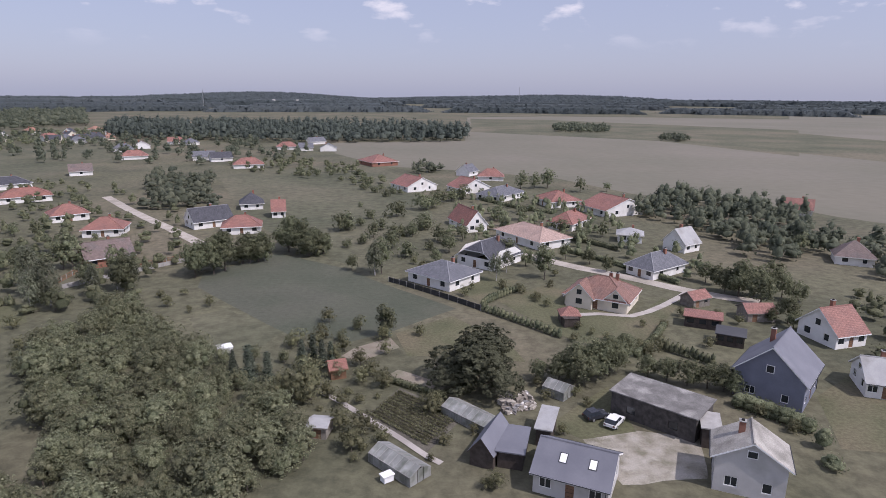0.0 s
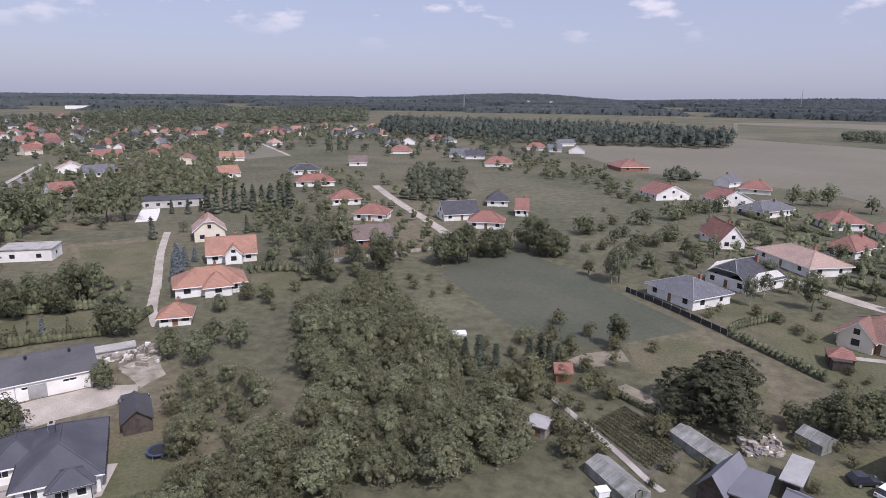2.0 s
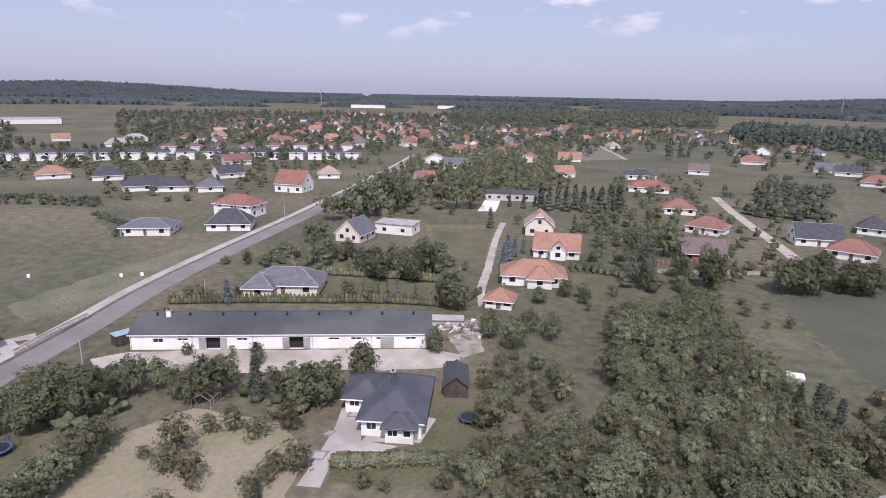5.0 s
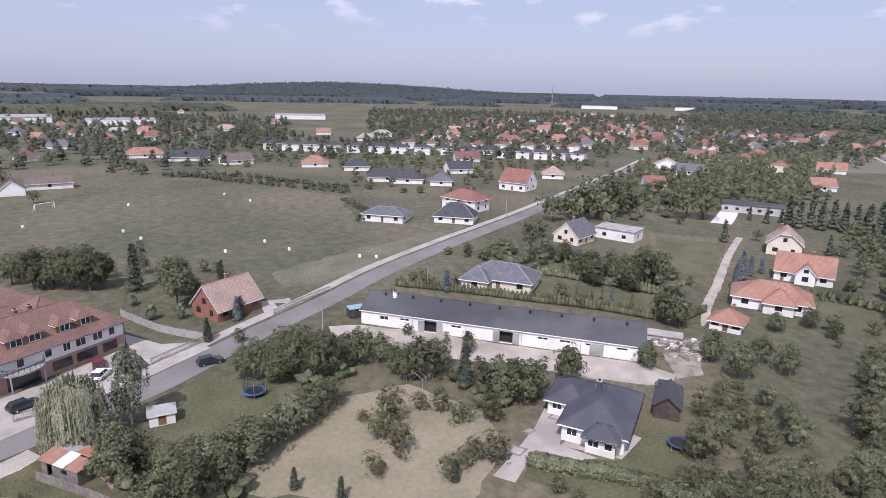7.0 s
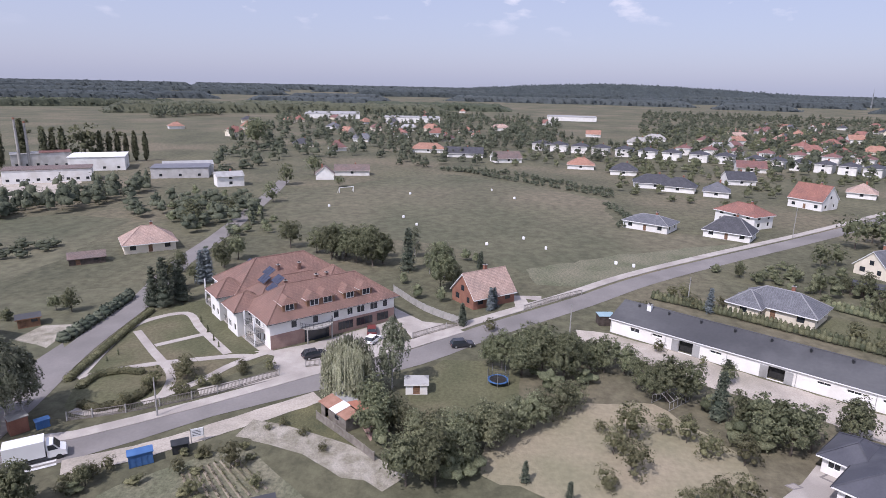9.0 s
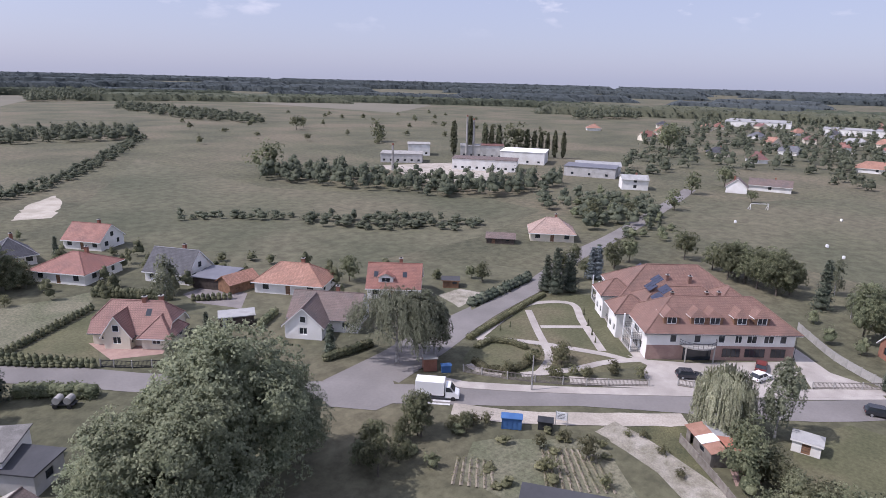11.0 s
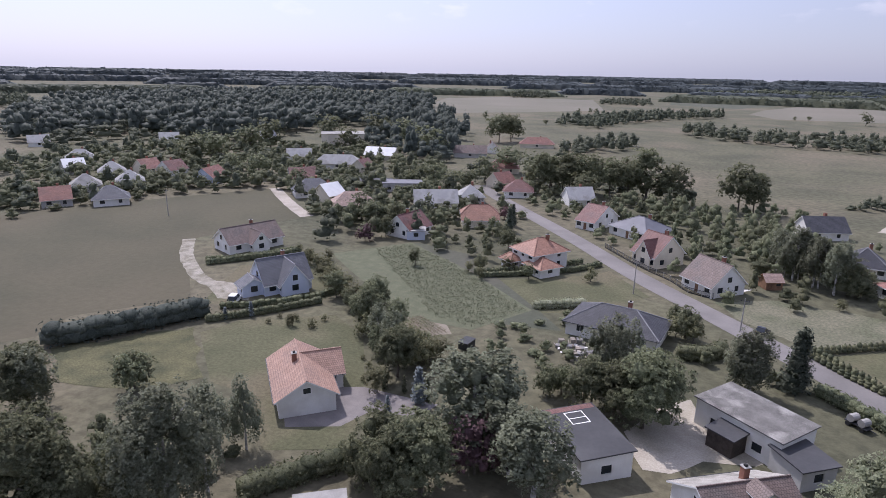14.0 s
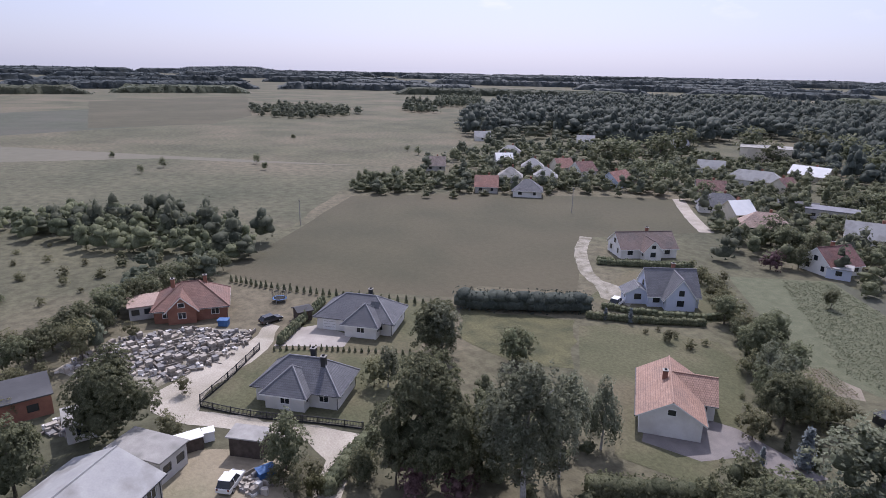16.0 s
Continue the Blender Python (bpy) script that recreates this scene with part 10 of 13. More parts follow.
house(-337.5, 105.9, 93, 14.1, 11.0, 3.0, 3.6, k=1, roof="tile_dark", wall="stucco_white", label="suburban house with a dark tiled roof", detail=False)
house(-393.5, 129.3, 82, 16.5, 11.0, 3.0, 3.6, k=1, roof="tile_wine", wall="stucco_white", label="suburban house with a wine-red tiled roof", detail=False)
house(-295.1, 83.9, 74, 10.8, 11.0, 3.0, 3.6, k=0, roof="tile_grey", wall="stucco_white", label="suburban house with a grey tiled roof", detail=False)
house(-309.7, 152.6, 64, 11.6, 11.0, 3.0, 3.6, k=0, roof="tile_pale", wall="stucco_white", label="suburban house with a pale tiled roof", detail=False)
house(-531.4, 150.3, 114, 15.7, 11.0, 3.0, 3.6, k=1, roof="sheet_grey", wall="stucco_white", label="suburban house with a pale flat roof", detail=False)
house(-628.8, 56.1, 85, 14.1, 11.0, 3.0, 3.6, k=1, roof="tile_orange", wall="stucco_white", label="suburban house with a bright orange tiled roof", detail=False)
house(-570.4, 334.6, 60, 17.7, 11.0, 3.0, 3.6, k=1, roof="tile_brick", wall="stucco_white", label="suburban house with a brick-red tiled roof", detail=False)
house(-414.7, -47.5, 97, 25.9, 11.0, 3.0, 3.6, k=1, roof="tile_dark", wall="stucco_white", label="suburban house with a dark tiled roof", detail=False)
house(-394.6, -18.0, 113, 17.5, 11.0, 3.0, 3.6, k=1, roof="tile_brown", wall="stucco_white", label="suburban house with a brown tiled roof", detail=False)
house(-435.2, -75.6, 100, 23.5, 11.0, 3.0, 3.6, k=0, roof="tile_orange", wall="stucco_white", label="suburban house with a bright orange tiled roof", detail=False)
house(-632.0, -130.2, 102, 20.1, 11.0, 3.0, 3.6, k=0, roof="sheet_grey", wall="stucco_white", label="suburban house with a pale flat roof", detail=False)
house(-676.9, -38.7, 93, 21.2, 11.0, 3.0, 3.6, k=0, roof="tile_pale", wall="stucco_white", label="suburban house with a pale tiled roof", detail=False)
house(-555.8, 89.2, 81, 20.1, 11.0, 3.0, 3.6, k=0, roof="concrete", wall="stucco_white", label="suburban house with a pale flat roof", detail=False)
house(-602.5, 110.2, 80, 19.1, 11.0, 3.0, 3.6, k=0, roof="concrete", wall="stucco_white", label="suburban house with a pale flat roof", detail=False)
far_house(-848.9, 558.6, 115, "tile_grey", 60, "suburban house with a grey tiled roof among trees")
far_house(-514.2, 308.9, 124, "tile_brick", 3, "suburban house with a brick-red tiled roof among trees")
far_house(-729.7, 533.3, 178, "tile_orange", 57, "suburban house with a orange tiled roof among trees")
far_house(-521.0, 214.6, 81, "tile_brick", 3, "suburban house with a brick-red tiled roof among trees")
far_house(-592.0, 179.9, 97, "tile_orange", 87, "suburban house with a orange tiled roof among trees")
far_house(-710.7, 276.3, 135, "tile_orange", 28, "suburban house with a orange tiled roof among trees")
far_house(-459.3, 303.9, 88, "tile_red", 29, "suburban house with a red tiled roof among trees")
far_house(-540.7, 318.5, 30, "tile_orange", 95, "suburban house with a orange tiled roof among trees")
far_house(-550.0, 243.5, 129, "tile_dark", 85, "suburban house with a dark grey tiled roof among trees")
far_house(-817.1, 307.8, 129, "tile_grey", 50, "suburban house with a grey tiled roof among trees")
far_house(-1141.3, 645.5, 103, "tile_red", 53, "suburban house with a red tiled roof among trees")
far_house(-745.3, 451.6, 22, "tile_wine", 56, "suburban house with a wine-red tiled roof among trees")
far_house(-1027.1, 620.6, 133, "tile_brick", 50, "suburban house with a brick-red tiled roof among trees")
far_house(-793.4, 402.3, 165, "tile_dark", 21, "suburban house with a dark grey tiled roof among trees")
far_house(-870.8, 319.8, 51, "tile_orange", 69, "suburban house with a orange tiled roof among trees")
far_house(-622.2, 465.0, 131, "tile_dark", 44, "suburban house with a dark grey tiled roof among trees")
far_house(-828.9, 416.0, 98, "tile_orange", 94, "suburban house with a orange tiled roof among trees")
far_house(-987.8, 521.2, 109, "tile_red", 7, "suburban house with a red tiled roof among trees")
far_house(-747.4, 383.4, 129, "tile_red", 52, "suburban house with a red tiled roof among trees")
far_house(-636.7, 285.6, 117, "tile_wine", 76, "suburban house with a wine-red tiled roof among trees")
far_house(-617.5, 229.3, 141, "tile_brick", 32, "suburban house with a brick-red tiled roof among trees")
far_house(-533.1, 266.7, 63, "tile_orange", 34, "suburban house with a orange tiled roof among trees")
far_house(-600.2, 204.9, 74, "tile_wine", 8, "suburban house with a wine-red tiled roof among trees")
far_house(-843.6, 309.4, 168, "tile_brick", 34, "suburban house with a brick-red tiled roof among trees")
far_house(-807.3, 481.9, 127, "tile_wine", 60, "suburban house with a wine-red tiled roof among trees")
far_house(-795.0, 273.0, 107, "tile_wine", 24, "suburban house with a wine-red tiled roof among trees")
far_house(-844.2, 344.0, 155, "tile_red", 55, "suburban house with a red tiled roof among trees")
far_house(-957.7, 606.7, 139, "tile_dark", 28, "suburban house with a dark grey tiled roof among trees")
far_house(-577.0, 450.8, 57, "tile_grey", 67, "suburban house with a grey tiled roof among trees")
far_house(-723.9, 432.6, 168, "tile_wine", 80, "suburban house with a wine-red tiled roof among trees")
far_house(-945.4, 402.2, 33, "tile_orange", 1, "suburban house with a orange tiled roof among trees")
far_house(-494.3, 274.0, 145, "tile_red", 58, "suburban house with a red tiled roof among trees")
far_house(-892.1, 399.9, 151, "tile_dark", 24, "suburban house with a dark grey tiled roof among trees")
far_house(-655.1, 307.5, 83, "tile_orange", 78, "suburban house with a orange tiled roof among trees")
far_house(-769.7, 514.8, 68, "tile_red", 86, "suburban house with a red tiled roof among trees")
far_house(-743.8, 249.6, 175, "tile_wine", 68, "suburban house with a wine-red tiled roof among trees")
far_house(-551.6, 219.2, 34, "tile_brick", 21, "suburban house with a brick-red tiled roof among trees")
far_house(-642.1, 235.4, 85, "tile_orange", 76, "suburban house with a orange tiled roof among trees")
far_house(-842.7, 442.2, 87, "tile_wine", 14, "suburban house with a wine-red tiled roof among trees")
far_house(-1006.1, 730.2, 82, "tile_brick", 5, "suburban house with a brick-red tiled roof among trees")
far_house(-736.4, 351.2, 32, "tile_brick", 43, "suburban house with a brick-red tiled roof among trees")
far_house(-617.1, 338.1, 93, "tile_orange", 37, "suburban house with a orange tiled roof among trees")
far_house(-469.6, 261.3, 70, "tile_grey", 13, "suburban house with a grey tiled roof among trees")
far_house(-496.1, 334.3, 157, "tile_orange", 85, "suburban house with a orange tiled roof among trees")
far_house(-722.6, 217.2, 48, "tile_orange", 30, "suburban house with a orange tiled roof among trees")
far_house(-602.1, 404.4, 29, "tile_brick", 57, "suburban house with a brick-red tiled roof among trees")
far_house(-1041.7, 673.6, 138, "tile_dark", 37, "suburban house with a dark grey tiled roof among trees")
far_house(-785.2, 501.2, 80, "tile_dark", 51, "suburban house with a dark grey tiled roof among trees")
far_house(-883.4, 302.2, 169, "tile_grey", 45, "suburban house with a grey tiled roof among trees")
far_house(-637.4, 260.2, 50, "tile_orange", 31, "suburban house with a orange tiled roof among trees")
far_house(-511.3, 233.1, 114, "tile_brick", 11, "suburban house with a brick-red tiled roof among trees")
far_house(-575.9, 345.8, 99, "tile_red", 39, "suburban house with a red tiled roof among trees")
far_house(-866.0, 646.0, 139, "tile_brick", 78, "suburban house with a brick-red tiled roof among trees")
far_house(-1075.8, 588.2, 5, "tile_brick", 81, "suburban house with a brick-red tiled roof among trees")
far_house(-549.9, 164.2, 126, "tile_wine", 60, "suburban house with a wine-red tiled roof among trees")
far_house(-976.6, 695.3, 19, "tile_wine", 65, "suburban house with a wine-red tiled roof among trees")
far_house(-957.9, 729.5, 36, "tile_brick", 40, "suburban house with a brick-red tiled roof among trees")
far_house(-543.3, 296.7, 159, "tile_wine", 86, "suburban house with a wine-red tiled roof among trees")
far_house(-552.7, 359.7, 76, "tile_brick", 55, "suburban house with a brick-red tiled roof among trees")
far_house(-1111.8, 600.1, 64, "tile_red", 99, "suburban house with a red tiled roof among trees")
far_house(-622.5, 425.8, 137, "tile_grey", 58, "suburban house with a grey tiled roof among trees")
far_house(-671.8, 247.7, 146, "tile_dark", 2, "suburban house with a dark grey tiled roof among trees")
far_house(-558.6, 543.4, 155, "tile_red", 4, "suburban house with a red tiled roof among trees")
far_house(-635.2, 580.1, 163, "tile_dark", 50, "suburban house with a dark grey tiled roof among trees")
far_house(-556.3, 482.6, 128, "tile_grey", 34, "suburban house with a grey tiled roof among trees")
far_house(-423.3, 330.6, 108, "tile_dark", 67, "suburban house with a dark grey tiled roof among trees")
far_house(-686.9, 463.6, 6, "tile_red", 22, "suburban house with a red tiled roof among trees")
far_house(-683.3, 519.1, 131, "tile_wine", 86, "suburban house with a wine-red tiled roof among trees")
far_house(-549.6, 455.5, 151, "tile_wine", 45, "suburban house with a wine-red tiled roof among trees")
far_house(-461.9, 370.3, 125, "tile_red", 35, "suburban house with a red tiled roof among trees")
far_house(-520.2, 567.9, 118, "tile_grey", 44, "suburban house with a grey tiled roof among trees")
far_house(-490.7, 496.2, 83, "tile_red", 89, "suburban house with a red tiled roof among trees")
far_house(-429.1, 402.0, 79, "tile_grey", 38, "suburban house with a grey tiled roof among trees")
far_house(-508.9, 439.9, 79, "tile_dark", 93, "suburban house with a dark grey tiled roof among trees")
far_house(-548.3, 381.9, 87, "tile_brick", 92, "suburban house with a brick-red tiled roof among trees")
far_house(-453.2, 417.2, 133, "tile_brick", 17, "suburban house with a brick-red tiled roof among trees")
far_house(-558.7, 619.6, 15, "tile_red", 54, "suburban house with a red tiled roof among trees")
far_house(-622.2, 387.0, 172, "tile_red", 3, "suburban house with a red tiled roof among trees")
far_house(-671.4, 406.5, 47, "tile_brick", 66, "suburban house with a brick-red tiled roof among trees")
far_house(-527.5, 521.3, 63, "tile_orange", 19, "suburban house with a orange tiled roof among trees")
far_house(-556.7, 572.4, 7, "tile_grey", 39, "suburban house with a grey tiled roof among trees")
far_house(-502.3, 354.4, 26, "tile_wine", 3, "suburban house with a wine-red tiled roof among trees")
far_house(-425.9, 353.5, 132, "tile_brick", 74, "suburban house with a brick-red tiled roof among trees")
far_house(-622.5, 478.4, 167, "tile_dark", 2, "suburban house with a dark grey tiled roof among trees")
far_house(-422.2, 587.7, 154, "tile_wine", 60, "suburban house with a wine-red tiled roof among trees")
far_house(-463.0, 651.2, 138, "tile_grey", 70, "suburban house with a grey tiled roof among trees")
far_house(-389.6, 614.6, 59, "tile_brick", 81, "suburban house with a brick-red tiled roof among trees")
far_house(-342.6, 638.1, 121, "tile_orange", 76, "suburban house with a orange tiled roof among trees")
far_house(-342.6, 616.8, 101, "tile_dark", 93, "suburban house with a dark grey tiled roof among trees")
far_house(-383.0, 720.7, 93, "tile_brick", 12, "suburban house with a brick-red tiled roof among trees")
far_house(-446.5, 560.4, 172, "tile_orange", 55, "suburban house with a orange tiled roof among trees")
far_house(-393.2, 653.3, 149, "tile_dark", 29, "suburban house with a dark grey tiled roof among trees")
far_house(-345.8, 690.7, 71, "tile_orange", 77, "suburban house with a orange tiled roof among trees")
far_house(-423.2, 758.0, 72, "tile_orange", 15, "suburban house with a orange tiled roof among trees")
far_house(-464.1, 617.4, 30, "tile_dark", 5, "suburban house with a dark grey tiled roof among trees")
far_house(-364.6, 616.5, 150, "tile_dark", 42, "suburban house with a dark grey tiled roof among trees")
far_house(-669.2, -324.8, 122, "tile_dark", 19, "suburban house with a dark grey tiled roof among trees")
far_house(-561.4, -174.0, 56, "tile_orange", 66, "suburban house with a orange tiled roof among trees")
far_house(-620.6, -104.6, 74, "tile_orange", 80, "suburban house with a orange tiled roof among trees")
far_house(-529.0, -75.1, 171, "tile_wine", 49, "suburban house with a wine-red tiled roof among trees")
far_house(-622.3, -207.6, 71, "tile_grey", 11, "suburban house with a grey tiled roof among trees")
far_house(-559.7, -346.0, 130, "tile_orange", 24, "suburban house with a orange tiled roof among trees")
far_house(-439.0, -170.4, 115, "tile_dark", 20, "suburban house with a dark grey tiled roof among trees")
far_house(-574.4, -280.5, 20, "tile_orange", 5, "suburban house with a orange tiled roof among trees")
far_house(-425.0, -139.8, 37, "tile_wine", 86, "suburban house with a wine-red tiled roof among trees")
far_house(-504.3, -257.7, 162, "tile_red", 80, "suburban house with a red tiled roof among trees")
far_house(-612.3, -160.2, 25, "tile_wine", 7, "suburban house with a wine-red tiled roof among trees")
far_house(-570.6, -125.9, 31, "tile_red", 42, "suburban house with a red tiled roof among trees")
far_house(-571.0, -53.2, 10, "tile_orange", 45, "suburban house with a orange tiled roof among trees")
far_house(-565.6, -89.9, 113, "tile_red", 37, "suburban house with a red tiled roof among trees")
far_house(-624.9, -69.9, 119, "tile_orange", 99, "suburban house with a orange tiled roof among trees")
far_house(-794.6, 11.8, 28, "tile_brick", 47, "suburban house with a brick-red tiled roof among trees")
far_house(-863.7, -157.5, 146, "tile_brick", 31, "suburban house with a brick-red tiled roof among trees")
far_house(-686.0, -282.8, 46, "tile_orange", 98, "suburban house with a orange tiled roof among trees")
far_house(-550.3, -118.7, 35, "tile_brick", 79, "suburban house with a brick-red tiled roof among trees")
far_house(-1082.1, -128.1, 1, "tile_orange", 26, "suburban house with a orange tiled roof among trees")
far_house(-781.8, -257.8, 50, "tile_wine", 69, "suburban house with a wine-red tiled roof among trees")
far_house(-710.5, -198.2, 152, "tile_orange", 86, "suburban house with a orange tiled roof among trees")
far_house(-764.4, -179.4, 47, "tile_wine", 61, "suburban house with a wine-red tiled roof among trees")
far_house(-930.2, -168.6, 5, "tile_orange", 95, "suburban house with a orange tiled roof among trees")
far_house(-703.2, -163.8, 93, "tile_dark", 48, "suburban house with a dark grey tiled roof among trees")
far_house(-721.5, -284.0, 30, "tile_red", 96, "suburban house with a red tiled roof among trees")
far_house(-496.5, -141.5, 88, "tile_grey", 65, "suburban house with a grey tiled roof among trees")
far_house(-638.4, -149.1, 27, "tile_grey", 75, "suburban house with a grey tiled roof among trees")
far_house(-577.7, 637.9, 37, "tile_orange", 84, "suburban house with a orange tiled roof among trees")
far_house(-463.6, 638.1, 69, "tile_orange", 62, "suburban house with a orange tiled roof among trees")
far_house(-493.4, 512.6, 49, "tile_brick", 72, "suburban house with a brick-red tiled roof among trees")
far_house(-458.8, 422.3, 108, "tile_brick", 42, "suburban house with a brick-red tiled roof among trees")
far_house(-365.3, 650.0, 64, "tile_dark", 56, "suburban house with a dark grey tiled roof among trees")
far_house(-476.6, 721.0, 162, "tile_orange", 46, "suburban house with a orange tiled roof among trees")
far_house(-590.6, 536.6, 150, "tile_wine", 15, "suburban house with a wine-red tiled roof among trees")
far_house(-486.2, 390.6, 29, "tile_red", 77, "suburban house with a red tiled roof among trees")
far_house(-491.3, 632.8, 97, "tile_red", 61, "suburban house with a red tiled roof among trees")
far_house(-533.5, 475.7, 48, "tile_orange", 99, "suburban house with a orange tiled roof among trees")
far_house(-483.3, 598.3, 74, "tile_dark", 16, "suburban house with a dark grey tiled roof among trees")
far_house(-426.9, 557.4, 108, "tile_brick", 76, "suburban house with a brick-red tiled roof among trees")
far_house(-433.3, 602.6, 62, "tile_grey", 11, "suburban house with a grey tiled roof among trees")
far_house(-374.0, 598.2, 19, "tile_dark", 66, "suburban house with a dark grey tiled roof among trees")
far_house(-580.4, 610.3, 21, "tile_dark", 24, "suburban house with a dark grey tiled roof among trees")
far_house(-479.5, 667.4, 44, "tile_grey", 2, "suburban house with a grey tiled roof among trees")
far_house(-419.4, 698.3, 107, "tile_dark", 78, "suburban house with a dark grey tiled roof among trees")
far_house(-451.9, 497.9, 125, "tile_grey", 18, "suburban house with a grey tiled roof among trees")
far_house(-484.3, 487.6, 165, "tile_wine", 50, "suburban house with a wine-red tiled roof among trees")
far_house(-424.3, 498.1, 46, "tile_orange", 3, "suburban house with a orange tiled roof among trees")
far_house(-424.5, 520.8, 92, "tile_wine", 63, "suburban house with a wine-red tiled roof among trees")
house(-338.8, 246.7, 144, 10.0, 15.6, 3.0, 3.6, k=1, roof="tile_pale", wall="stucco_white", label="detached house with a pale tiled roof", detail=False)
house(-311.1, 242.6, 52, 15.8, 10.0, 3.0, 3.6, k=1, roof="tile_grey", wall="stucco_white", label="detached house with a grey tiled roof", detail=False)
house(-387.0, 311.4, 51, 26.0, 10.0, 3.0, 3.6, k=0, roof="tile_brick", wall="stucco_white", label="detached house with a brick-red tiled roof", detail=False)
house(-266.4, 187.3, 75, 10.1, 10.0, 3.0, 3.6, k=1, roof="tile_brick", wall="stucco_white", label="detached house with a brick-red tiled roof", detail=False)
house(-387.6, 362.2, 47, 14.2, 10.0, 3.0, 3.6, k=0, roof="tile_brick", wall="stucco_white", label="detached house with a brick-red tiled roof", detail=False)
house(-304.6, 342.8, 42, 16.3, 10.0, 3.0, 3.6, k=1, roof="tile_orange", wall="stucco_white", label="detached house with a bright orange tiled roof", detail=False)
house(-247.5, 273.9, 62, 11.5, 10.0, 3.0, 3.6, k=1, roof="tile_orange", wall="stucco_white", label="detached house with a bright orange tiled roof", detail=False)
house(-212.7, 360.2, 31, 11.9, 10.0, 3.0, 3.6, k=1, roof="tile_brown", wall="stucco_white", label="detached house with a brown tiled roof", detail=False)
house(-80.9, 256.5, 18, 9.0, 10.0, 3.0, 3.6, k=0, roof="tile_dark", wall="stucco_white", label="detached house with a dark tiled roof", detail=False)
house(-65.0, 239.5, 15, 5.2, 10.0, 3.0, 3.6, k=1, roof="tile_brick", wall="stucco_white", label="detached house with a brick-red tiled roof", detail=False)
house(-262.9, 508.4, 27, 15.3, 10.0, 3.0, 3.6, k=0, roof="tile_grey", wall="stucco_white", label="detached house with a grey tiled roof", detail=False)
house(-262.7, 540.0, 116, 10.0, 13.4, 3.0, 3.6, k=1, roof="tile_brown", wall="stucco_white", label="detached house with a brown tiled roof", detail=False)
house(-225.7, 451.2, 27, 18.0, 10.0, 3.0, 3.6, k=0, roof="tile_brick", wall="stucco_white", label="detached house with a brick-red tiled roof", detail=False)
house(-253.3, 591.9, 23, 17.2, 10.0, 3.0, 3.6, k=1, roof="tile_brick", wall="stucco_white", label="detached house with a brick-red tiled roof", detail=False)
house(-173.6, 447.8, 21, 15.0, 10.0, 3.0, 3.6, k=1, roof="tile_grey", wall="stucco_white", label="detached house with a grey tiled roof", detail=False)
house(-159.1, 441.4, 30, 14.6, 10.0, 3.0, 3.6, k=1, roof="tile_dark", wall="stucco_white", label="detached house with a dark tiled roof", detail=False)
house(-127.0, 402.1, 18, 18.7, 10.0, 3.0, 3.6, k=0, roof="tile_brick", wall="stucco_white", label="detached house with a brick-red tiled roof", detail=False)
house(-136.3, 541.7, 14, 17.4, 10.0, 3.0, 3.6, k=0, roof="tile_brick", wall="stucco_white", label="detached house with a brick-red tiled roof", detail=False)
house(-117.6, 532.0, 12, 12.1, 10.0, 3.0, 3.6, k=1, roof="tile_grey", wall="stucco_white", label="detached house with a grey tiled roof", detail=False)
house(-97.5, 527.7, 100, 10.0, 13.4, 3.0, 3.6, k=1, roof="tile_grey", wall="stucco_white", label="detached house with a grey tiled roof", detail=False)
house(-382.1, 622.2, 32, 19.6, 10.0, 3.0, 3.6, k=0, roof="tile_grey", wall="stucco_white", label="detached house with a grey tiled roof", detail=False)
house(-362.6, 625.8, 30, 19.4, 10.0, 3.0, 3.6, k=0, roof="tile_dark", wall="stucco_white", label="detached house with a dark tiled roof", detail=False)
house(-123.1, 602.7, 42, 16.5, 10.0, 3.0, 3.6, k=1, roof="tile_grey", wall="stucco_white", label="detached house with a grey tiled roof", detail=False)
slab_roof_shed(-203.4, 192.2, 47, 24.7, 10, 3.2, roof="felt", wall="stucco_grey", label="long low grey-roofed building behind trees", win=(6, 1))
patch("driveway", "white_gravel", 0.0666, "bright pale paved drive", (-189.1, 159.5), (-207.6, 179.0), (-203.3, 184.5), (-184.5, 165.1))
slab_roof_shed(-927.3, 50.1, 87, 69.5, 40, 6, roof="sheet_grey", wall="stucco_white", label="long white distribution hall", win=(0, 0))
slab_roof_shed(-782.2, -157.1, 101, 70.0, 40, 6, roof="sheet_grey", wall="stucco_white", label="long white industrial hall", win=(0, 0))
slab_roof_shed(-851.0, -283.4, 108, 71.0, 40, 6, roof="sheet_grey", wall="stucco_white", label="long white industrial hall", win=(0, 0))
slab_roof_shed(-816.5, -274.1, 109, 71.9, 40, 6, roof="sheet_grey", wall="stucco_white", label="long white industrial hall", win=(0, 0))
slab_roof_shed(-1548.6, 890.0, 60, 95.0, 50, 8, roof="sheet_grey", wall="stucco_white", label="white industrial hall on the skyline", win=(0, 0))
slab_roof_shed(-1465.2, 1134.0, 52, 98.6, 50, 8, roof="sheet_grey", wall="stucco_white", label="white industrial hall on the skyline", win=(0, 0))
slab_roof_shed(-815.9, 2657.9, 17, 12.5, 14, 15, roof="concrete", wall="stucco_grey", label="pale distant apartment block on the skyline", win=(0, 0))
slab_roof_shed(-765.1, 2849.7, 15, 13.2, 14, 24, roof="concrete", wall="stucco_grey", label="pale distant apartment block on the skyline", win=(0, 0))
slab_roof_shed(-710.6, 3073.1, 13, 14.2, 14, 21, roof="concrete", wall="stucco_grey", label="pale distant apartment block on the skyline", win=(0, 0))
